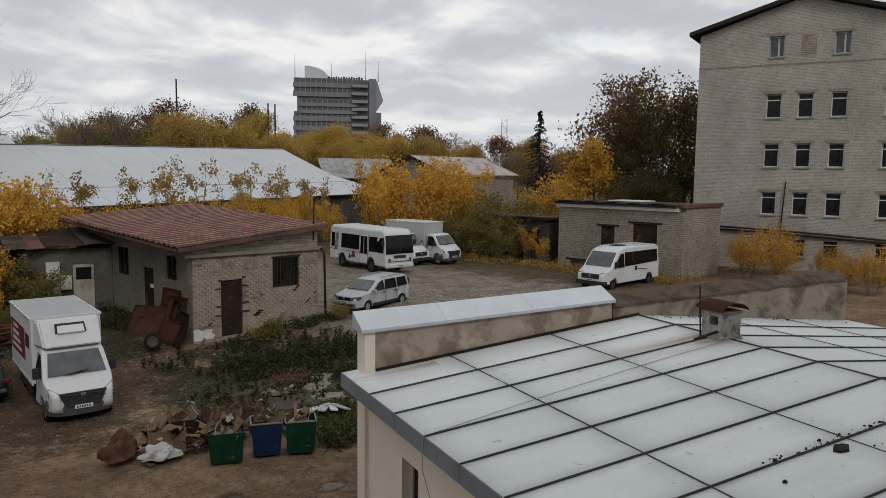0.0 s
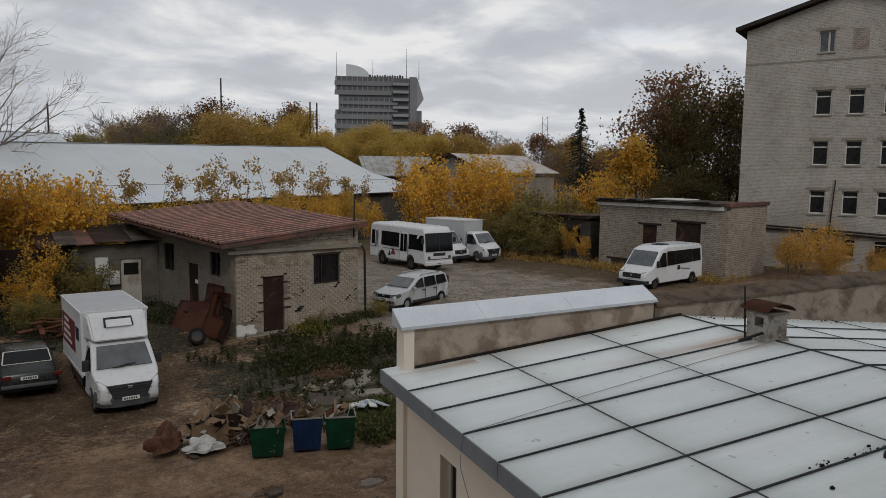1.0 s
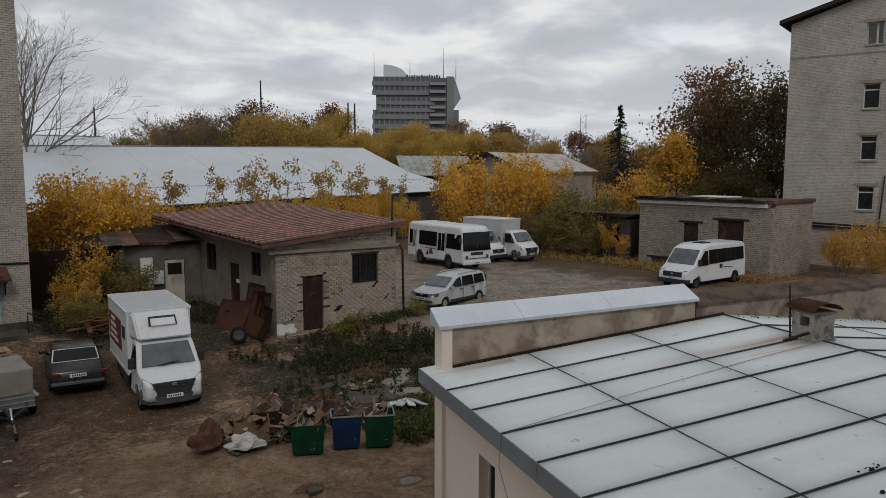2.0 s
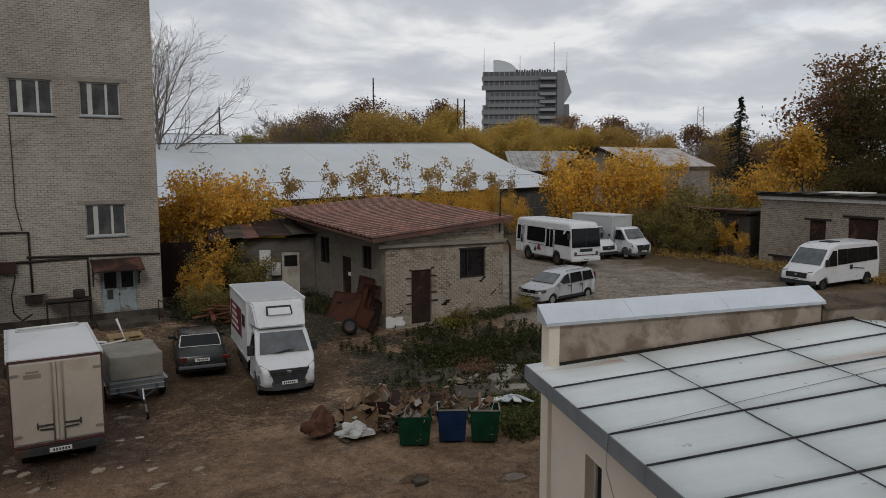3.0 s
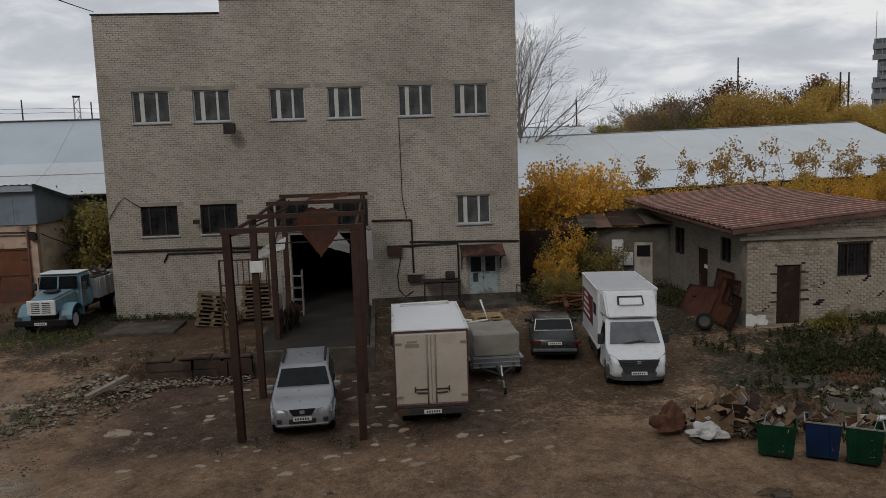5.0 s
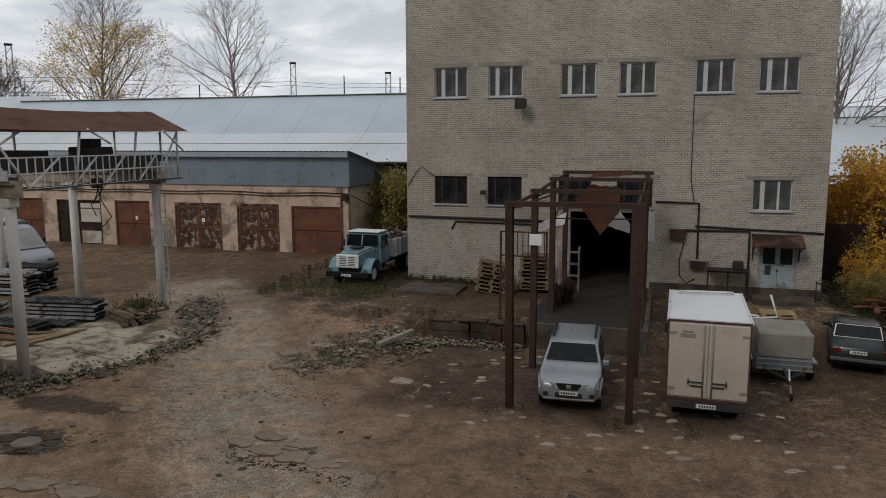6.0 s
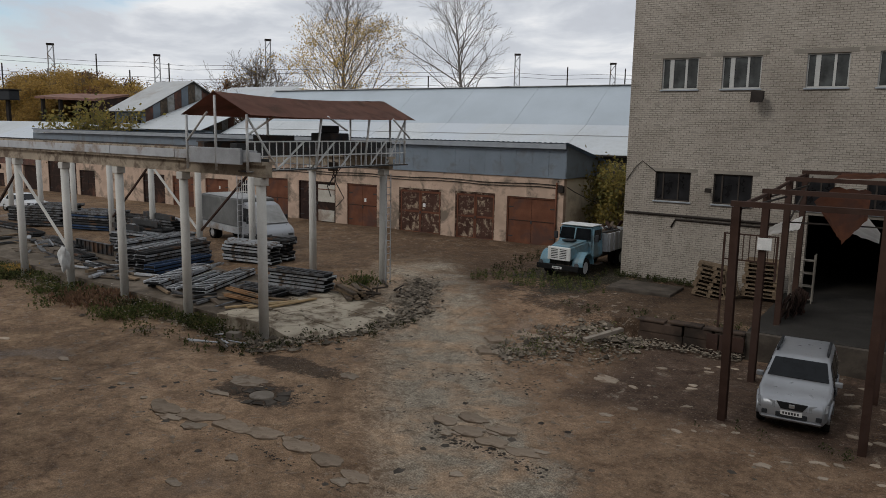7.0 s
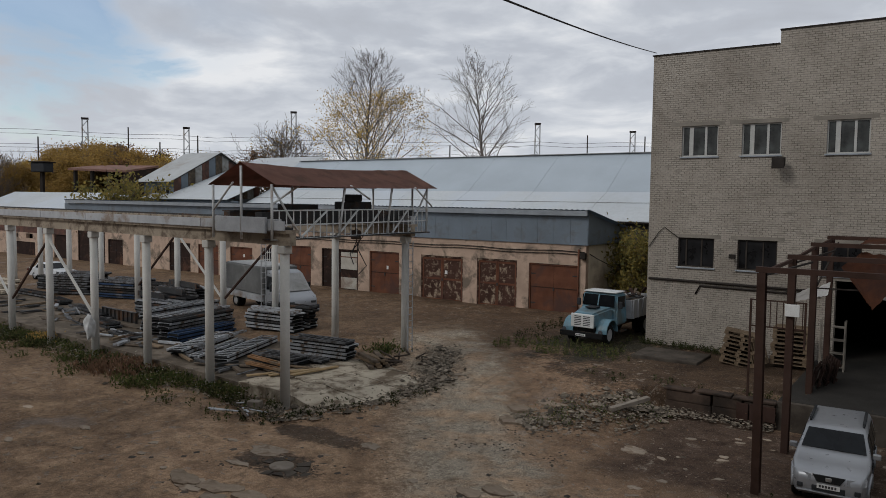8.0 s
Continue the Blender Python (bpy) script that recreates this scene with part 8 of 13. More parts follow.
def box_truck(at, label, group="", paint=None, box_m=None, roof_m=None, bw=2.12, bl=4.1, bh=2.15, fairing=False, printed=False, doors=False):
    t = thing("box_truck", label, "truck", at, group)
    L = bl + 2.05
    wl_ = gaz_cab(t, L, paint or M_WHITE)
    z0 = 0.8 if doors else 0.92
    bm = bmesh.new()
    bx(bm, 0.0, bl, -bw / 2, bw / 2, z0, z0 + bh, 0.025)
    part("cargo_box", bm, box_m or M_WHITE_BOX, t)
    part("box_roof", box(0.06, bl - 0.06, -bw / 2 + 0.06, bw / 2 - 0.06, z0 + bh + 0.001, z0 + bh + 0.015), roof_m or M_BOX_ROOF, t)
    trim = M_WHITE if not doors else M_REDTRIM
    for s in (-1, 1):
        part("edge_trim", box(-0.01, bl + 0.01, s * bw / 2 - 0.03, s * bw / 2 + 0.03, z0 + bh - 0.05, z0 + bh + 0.03), M_WHITE, t)
        part("edge_trim", box(-0.01, bl + 0.01, s * bw / 2 - 0.02, s * bw / 2 + 0.025, z0 - 0.04, z0 + 0.06), trim, t)
    for x_ in (0, bl):
        part("edge_trim", box(x_ - 0.025, x_ + 0.025, -bw / 2 + 0.032, bw / 2 - 0.032, z0 + bh - 0.05, z0 + bh + 0.028), M_WHITE, t)
    part("chassis", box(0.1, bl + 0.6, -0.4, 0.4, 0.5, z0 - 0.02), M_STEEL_DK, t)
    wheels(t, [1.05], 1.62, 0.35, 0.2, M_STEEL_DK, dual=(1.05,))
    wheels(t, [wl_], 1.72, 0.35, 0.21, M_STEEL_GREY)
    for s in (-1, 1):
        part("side_guard", box(1.7, bl - 0.5, s * (bw / 2 - 0.06) - 0.02, s * (bw / 2 - 0.06) + 0.02, 0.5, 0.75), M_STEEL_DK, t)
    if fairing:
        bm = bmesh.new()
        w_ = bw / 2 * 0.94
        hexa(bm, [(bl + 0.015, -w_, 2.24), (bl + 0.95, -w_ * 0.86, 2.24), (bl + 0.95, w_ * 0.86, 2.24), (bl + 0.015, w_, 2.24)], [(bl + 0.015, -w_, z0 + bh - 0.02), (bl + 0.3, -w_ * 0.9, z0 + bh - 0.06), (bl + 0.3, w_ * 0.9, z0 + bh - 0.06), (bl + 0.015, w_, z0 + bh - 0.02)])
        bmesh.ops.bevel(bm, geom=bm.edges[:], offset=0.05, segments=2, affect="EDGES")
        part("fairing", bm, M_WHITE, t, "white wind deflector")
        part("cooling_unit", cross_panel((bl + 0.62, 2.62), (bl + 0.40, 2.88), 0.46, 0.44, 0.08), M_PLASTIC, t)
        part("unit_cover", cross_panel((bl + 0.65, 2.60), (bl + 0.47, 2.81), 0.40, 0.39, 0.10), M_WHITE, t)
    if printed:
        for s in (-1, 1):
            part("side_print", box(0.15, 2.9, s * (bw / 2 + 0.003) - 0.004, s * (bw / 2 + 0.003) + 0.004, z0 + 0.55, z0 + 1.65), M_MAROON, t, "maroon print panel")
            for k in range(4):
                part("print_bar", box(0.4 + 0.1 * k, 2.2 - 0.2 * k, s * (bw / 2 + 0.009) - 0.002, s * (bw / 2 + 0.009) + 0.002, z0 + 0.7 + 0.24 * k, z0 + 0.82 + 0.24 * k), M_PLATE, t)
            part("side_print", box(3.05, 3.7, s * (bw / 2 + 0.003) - 0.004, s * (bw / 2 + 0.003) + 0.004, z0 + 1.1, z0 + 1.55), M_PLASTIC, t)
    if doors:
        for s in (-1, 1):
            a, c = sorted((s * 0.012, s * (bw / 2 - 0.05)))
            d = part("rear_door", box(-0.05, -0.012, a, c, z0 + 0.06, z0 + bh - 0.1, 0.01), M_CREAM, t, "dirty cream rear door")
            for q in (0.25, bh - 0.4):
                part("hinge", box(-0.075, -0.051, s * (bw / 2 - 0.14) - 0.1, s * (bw / 2 - 0.14) + 0.1, z0 + q, z0 + q + 0.06), M_LINTEL, d)
            bm = bmesh.new()
            tube(bm, (-0.08, s * 0.12, z0 + 0.05), (-0.08, s * 0.12, z0 + bh - 0.12), 0.02)
            part("lock_rod", bm, M_LINTEL, d)
            bm = bmesh.new()
            for p, q in (((-0.08, s * 0.12, z0 + 0.5), (-0.09, s * 0.5, z0 + 0.5)), ((-0.09, s * 0.5, z0 + 0.42), (-0.09, s * 0.5, z0 + 0.58)), ((-0.08, s * 0.12, z0 + 0.38), (-0.09, s * 0.45, z0 + 0.4))):
                tube(bm, p, q, 0.02)
            part("handle", bm, M_STEEL_DK, d)
        bm = bmesh.new()
        for q in ((-bw / 2, -bw / 2 + 0.045, z0, z0 + bh), (bw / 2 - 0.045, bw / 2, z0, z0 + bh), (-bw / 2, bw / 2, z0 + bh - 0.06, z0 + bh), (-bw / 2, bw / 2, z0 - 0.06, z0 + 0.01)):
            bx(bm, -0.03, 0.0, *q)
        part("door_surround", bm, M_REDTRIM, t)
        part("emblem", box(-0.054, -0.0505, 0.35, 0.75, z0 + bh - 0.5, z0 + bh - 0.38), M_LINTEL, t)
        part("emblem", box(-0.054, -0.0505, 0.4, 0.7, z0 + bh - 0.36, z0 + bh - 0.3), M_LINTEL, t)
        part("rear_bar", box(-0.05, 0.1, -bw / 2 + 0.05, bw / 2 - 0.05, 0.5, 0.72, 0.02), M_STEEL_DK, t)
        number_plate(t, -0.06, 0.55, -1)
        for s in (-1, 1):
            part("tail_light", box(-0.075, -0.051, s * 0.78 - 0.13, s * 0.78 + 0.13, 0.53, 0.67), M_STEEL_DK, t)
        bm = bmesh.new()
        for p, q in (((3.6, 0.8, z0 + bh + 0.1), (3.75, -0.8, z0 + bh + 0.1)), ((3.75, -0.8, z0 + bh + 0.1), (4.3, -0.9, z0 + bh - 0.1)), ((3.6, 0.8, z0 + bh + 0.02), (3.6, 0.8, z0 + bh + 0.1))):
            tube(bm, p, q, 0.04)
        part("roof_bar", bm, M_FRAME, t)
    return t


def heading(x, y, deg, z=None):
    """A vehicle's pose: its tail's middle at x, y, pointing deg from +x."""
    return pose(x, y, ground_z(x, y) if z is None else z, 0, 0, deg)


def from_nose(x, y, deg, L, z=None):
    a = radians(deg)
    return heading(x - math.cos(a) * L, y - math.sin(a) * L, deg, z)


box_truck(from_nose(8.52, 23.75, -98, 6.15, 0.03), "white box truck with wind deflector, facing the yard", fairing=True, printed=True)
box_truck(heading(1.33, 21.2, 89, 0.0), "white box truck with dirty cream rear doors", doors=True, roof_m=M_WHITE_BOX, bh=2.25, bw=2.2)
box_truck(from_nose(40.0, 37.3, -87, 6.15, 1.2), "white light truck with a grey box body, parked", box_m=M_GREYBOX, roof_m=M_WHITE_BOX, bh=2.1)


def passenger_car(name, at, label, kind, paint):
    """kind: suv, wagon or sedan."""
    c = thing(name, label, "car", at)
    if kind == "suv":
        L, W, xs, r, zb, belt, top = 4.3, 1.81, (0.85, 3.48), 0.36, 0.36, 1.02, 1.68
        over = [(L, 0.5), (L + 0.005, 0.68), (L - 0.02, 0.8), (L - 0.09, 0.89), (L - 0.25, 0.96), (L - 0.6, 1.03), (L - 1.15, 1.11), (L - 1.88, 1.59), (L - 2.02, 1.64), (L - 2.2, 1.665), (0.6, 1.68), (0.25, 1.65), (0.12, 1.56), (0.03, 1.05), (0.0, 0.6)]
        ws, side = ((L - 1.27, 1.17), (L - 1.82, 1.555)), [[(0.45, 1.1), (1.15, 1.08), (1.15, 1.52), (0.6, 1.52)], [(1.25, 1.08), (2.1, 1.07), (2.05, 1.54), (1.25, 1.54)], [(2.2, 1.07), (3.0, 1.08), (2.5, 1.5), (2.2, 1.55)]]
    elif kind == "wagon":
        L, W, xs, r, zb, belt, top = 4.47, 1.75, (0.72, 3.62), 0.31, 0.28, 0.98, 1.62
        over = [(L, 0.5), (L - 0.03, 0.75), (L - 0.2, 0.88), (L - 1.0, 1.05), (L - 1.75, 1.5), (L - 2.2, 1.6), (0.5, 1.66), (0.1, 1.55), (0.02, 1.0), (0.0, 0.55)]
        ws, side = ((L - 1.05, 1.09), (L - 1.72, 1.49)), [[(0.25, 1.08), (1.1, 1.06), (1.1, 1.52), (0.35, 1.52)], [(1.22, 1.05), (2.15, 1.04), (2.1, 1.52), (1.22, 1.53)], [(2.25, 1.04), (3.1, 1.05), (2.6, 1.42), (2.25, 1.52)]]
    else:
        L, W, xs, r, zb, belt, top = 4.8, 1.8, (1.05, 3.85), 0.32, 0.28, 0.9, 1.45
        over = [(L, 0.5), (L - 0.02, 0.78), (L - 0.15, 0.88), (L - 1.45, 0.98), (L - 2.1, 1.4), (L - 2.4, 1.45), (1.55, 1.45), (1.3, 1.4), (0.85, 1.02), (0.1, 0.95), (0.0, 0.85), (0.0, 0.5)]
        ws, side = ((L - 1.5, 1.02), (L - 2.08, 1.39)), [[(1.2, 1.02), (2.0, 1.0), (2.0, 1.36), (1.45, 1.36)], [(2.1, 1.0), (3.1, 1.0), (2.7, 1.35), (2.1, 1.37)]]
    sh = Shell(with_arches(L, zb, xs, r + 0.07) + over, W, belt, top, 0.2, nose=0.16, L=L, tail=0.06, rnd=0.1)
    part("body", sh.mesh(), paint, c)
    part("windshield", cross_panel(*ws, W * (0.425 if kind == "suv" else 0.40), W * (0.365 if kind == "suv" else 0.345)), M_TRUCKGLASS if kind == "wagon" else M_CARGLASS, c)
    for s in (-1, 1):
        for poly in side:
            part("side_window", sh.side(poly, s), M_CARGLASS, c)
        for x_ in (1.2, 2.15) if kind != "sedan" else (2.05,):
            part("door_line", sh.side([(x_ - 0.008, zb + 0.15), (x_ + 0.008, zb + 0.15), (x_ + 0.008, belt), (x_ - 0.008, belt)], s, 0.003), M_PLASTIC, c)
            part("door_handle", sh.side([(x_ + 0.06, belt - 0.1), (x_ + 0.24, belt - 0.1), (x_ + 0.24, belt - 0.06), (x_ + 0.06, belt - 0.06)], s, 0.03), M_PLASTIC, c)
        part("sill_trim", sh.side([(xs[0] + r + 0.1, zb + 0.02), (xs[1] - r - 0.1, zb + 0.02), (xs[1] - r - 0.1, zb + 0.16), (xs[0] + r + 0.1, zb + 0.16)], s, 0.012), M_PLASTIC, c)
        hy = s * W * 0.36
        hz = {"suv": 0.70, "wagon": 0.68, "sedan": 0.68}[kind]
        bm = bmesh.new()
        # wider towards the wing, wrapped back along the corner
        i_, o_ = s * W * (0.225 if kind == "suv" else 0.27), s * W * 0.465
        lo_ = [(L - 0.4, i_, hz), (L + 0.025, i_, hz), (L - 0.10, o_, hz + 0.03), (L - 0.4, o_, hz + 0.03)]
        hi_ = [(L - 0.4, i_, hz + 0.15), (L - 0.01, i_, hz + 0.15), (L - 0.16, o_, hz + 0.20), (L - 0.4, o_, hz + 0.20)]
        hexa(bm, lo_, hi_)
        bmesh.ops.recalc_face_normals(bm, faces=bm.faces[:])
        part("headlight", bm, M_LAMP_CLEAR if kind == "suv" else M_LAMP, c)
        tz = {"suv": 0.95, "wagon": 1.0, "sedan": 0.72}[kind]
        part("tail_light", box(-0.02, 0.08, s * W * 0.42 - (0.22 if kind == "sedan" else 0.08), s * W * 0.42 + (0.05 if kind == "sedan" else 0.05), tz, tz + (0.14 if kind == "sedan" else 0.4), 0.02), M_LAMP_RED, c)
        mirror(c, ws[0][0] - 0.25, s * (W / 2 - 0.01), belt + 0.02, s, paint, 0.15)
        part("fog_lamp", box(L - 0.05, L + 0.03, s * W * 0.36 - 0.07, s * W * 0.36 + 0.07, zb + 0.13, zb + 0.25, 0.02), M_PLASTIC if kind == "suv" else M_LAMP, c)
        if kind != "sedan":
            bm = bmesh.new()
            tube(bm, (0.7, s * W * 0.36, top + 0.06), (L - 2.2, s * W * 0.36, top + 0.05), 0.04 if kind == "suv" else 0.025)
            for x_ in (0.7, 1.5, L - 2.2):
                tube(bm, (x_, s * W * 0.36, top - 0.02), (x_, s * W * 0.36, top + 0.06), 0.025)
            part("roof_rail", bm, M_PLASTIC if kind == "suv" else M_SILVER, c)
    if kind == "suv":
        bm = bmesh.new()
        hexa(bm, [(L - 0.1, -0.26, 0.70), (L + 0.03, -0.26, 0.70), (L + 0.03, 0.26, 0.70), (L - 0.1, 0.26, 0.70)], [(L - 0.1, -0.37, 0.86), (L - 0.005, -0.37, 0.86), (L - 0.005, 0.37, 0.86), (L - 0.1, 0.37, 0.86)])
        part("grille", bm, M_BLACK, c)
        part("bumper_lip", box(L - 0.06, L + 0.03, -W * 0.40, W * 0.40, 0.40, 0.445, 0.02), paint, c)
        for s in (-1, 1):
            for x_ in xs:
                pts = [(x_ + math.cos(a) * (r + 0.1), s * (sh.half(x_ + math.cos(a) * (r + 0.1), 0.7) + 0.005), r + math.sin(a) * (r + 0.1)) for a in (math.pi * q / 10 for q in range(11))]
                part("wheel_arch", path_tube(pts, 0.045, 6), paint, c)
    else:
        part("grille", box(L - 0.1, L + 0.012, -W * 0.24, W * 0.24, 0.66, 0.82, 0.02), M_BLACK, c)
    part("badge", box(L + 0.0125, L + 0.03, -0.07, 0.07, 0.74 if kind != "suv" else 0.74, 0.83 if kind != "suv" else 0.84, 0.015), M_CHROME, c)
    part("lower_grille", box(L - 0.1, L + 0.022, -W * (0.21 if kind == "suv" else 0.3), W * (0.21 if kind == "suv" else 0.3), zb + 0.1, zb + 0.24, 0.02), M_PLASTIC, c)
    number_plate(c, L + 0.035, zb + 0.25 if kind != "suv" else 0.545)
    if kind == "sedan":
        part("rear_window", cross_panel((1.28, 1.37), (0.92, 1.05), W * 0.36, W * 0.40), M_CARGLASS, c)
        bm = bmesh.new()
        for a, b_ in (((1.30, -0.68, 1.40), (1.30, 0.68, 1.40)), ((0.89, -0.75, 1.045), (0.89, 0.75, 1.045)), ((1.30, -0.68, 1.40), (0.89, -0.75, 1.045)), ((1.30, 0.68, 1.40), (0.89, 0.75, 1.045))):
            bar(bm, a, b_, 0.035, 0.035)
        part("window_trim", bm, M_FRAME, c, "bright rear window surround")
        part("rear_bumper", box(-0.08, 0.05, -W * 0.47, W * 0.47, 0.42, 0.54, 0.03), M_BUMPER, c)
        number_plate(c, -0.015, 0.68, -1)
    elif kind == "suv":
        part("rear_window", cross_panel((0.19, 1.55), (0.05, 1.1), W * 0.34, W * 0.38), M_CARGLASS, c)
    else:
        part("rear_window", cross_panel((0.15, 1.5), (0.05, 1.08), W * 0.34, W * 0.38), M_CARGLASS, c)
    wheels(c, xs, W - 0.22, r, 0.21)
    return c


passenger_car("parked_suv", from_nose(-2.5, 21.3, -87, 4.3, 0.0) @ Matrix.Scale(1.03, 4), "silver off-road car under the rusted steel portal", "suv", M_SILVER)
passenger_car("parked_sedan", heading(6.5, 27.35, 80, 0.1), "dark old sedan seen from its tail beside the trailer", "sedan", M_DARKCAR)
passenger_car("parked_wagon", from_nose(23.2, 29.2, 190, 4.47, 0.84), "silver estate car at the edge of the car park", "wagon", M_SILVER_LT)
passenger_car("parked_sedan", from_nose(-59.0, 31.5, 0, 4.6, 0.85), "white car parked before the garages", "sedan", M_WHITE)


def minibus(at, label, name="minibus", glass_sides=True, L=6.1, H_=2.5):
    v = thing(name, label, "van", at)
    W, r = 2.07, 0.35
    xs = (1.15, L - 0.92)
    out = with_arches(L, 0.38, xs, 0.43) + [(L, 0.62), (L - 0.03, 0.92), (L - 0.2, 1.08), (L - 0.7, 1.32), (L - 1.5, 2.28), (L - 1.85, H_ - 0.1), (L - 2.3, H_), (0.3, H_), (0.06, H_ - 0.15), (0.0, 1.4)]
    sh = Shell(out, W, 1.3, H_, 0.10, nose=0.12, L=L)
    part("body", sh.mesh(), M_WHITE, v)
    part("windshield", cross_panel((L - 0.78, 1.39), (L - 1.45, 2.19), W * 0.43, W * 0.40), M_TRUCKGLASS, v)
    for s in (-1, 1):
        part("side_window", sh.side([(L - 2.05, 1.32), (L - 1.0, 1.32), (L - 1.1, 1.5), (L - 1.72, 2.15), (L - 2.05, 2.15)], s), M_CARGLASS, v)
        if glass_sides:
            part("side_window", sh.side([(0.25, 1.45), (L - 2.15, 1.36), (L - 2.15, 2.2), (0.25, 2.2)], s), M_CARGLASS, v, "long dark side glazing")
            for k in range(3):
                x_ = 1.2 + k * 0.95
                part("window_post", sh.side([(x_, 1.44), (x_ + 0.03, 1.44), (x_ + 0.03, 2.19), (x_, 2.19)], s, 0.012), M_PLASTIC, v)
            part("side_print", sh.side([(2.6, 1.05), (2.85, 1.05), (2.85, 1.3), (2.6, 1.3)], s, 0.005), M_PLASTIC, v)
            part("side_print", sh.side([(1.5, 1.0), (2.5, 1.1), (2.5, 1.14), (1.5, 1.04)], s, 0.005), M_PLASTIC, v)
        hy = s * W * 0.36
        bm = bmesh.new()
        hexa(bm, [(L - 0.3, hy - 0.16, 0.82), (L - 0.03, hy - 0.16, 0.82), (L - 0.06, hy + 0.14, 0.82), (L - 0.3, hy + 0.14, 0.82)], [(L - 0.38, hy - 0.12, 1.1), (L - 0.14, hy - 0.14, 1.05), (L - 0.2, hy + 0.12, 1.1), (L - 0.38, hy + 0.12, 1.1)])
        part("headlight", bm, M_LAMP, v)
        mirror(v, L - 1.05, s * W * 0.49, 1.35, s)
        part("tail_light", box(-0.02, 0.05, s * W * 0.45 - 0.06, s * W * 0.45 + 0.06, 0.9, 1.4, 0.02), M_LAMP_RED, v)
    part("grille", box(L - 0.15, L + 0.02, -W * 0.3, W * 0.3, 0.72, 1.0, 0.03), M_PLASTIC, v)
    part("bumper", box(L - 0.35, L + 0.03, -W * 0.48, W * 0.48, 0.36, 0.60, 0.04), M_PLASTIC, v)
    part("badge", box(L + 0.021, L + 0.04, -0.07, 0.07, 0.84, 0.94, 0.01), M_CHROME, v)
    part("roof_hatch", box(L - 3.3, L - 2.4, -0.35, 0.35, H_ - 0.01, H_ + 0.05, 0.02), M_PLASTIC, v)
    number_plate(v, L + 0.045, 0.6)
    wheels(v, xs, W - 0.24, r, 0.21, M_STEEL_DK)
    return v


minibus(from_nose(37.4, 23.85, 178, 6.1, 1.13), "white minibus with dark side glazing and a roof hatch")
minibus(from_nose(37.5, 38.2, -86, 5.6, 1.2), "white van parked between bus and truck", "parked_van", False, 5.6, 2.3)


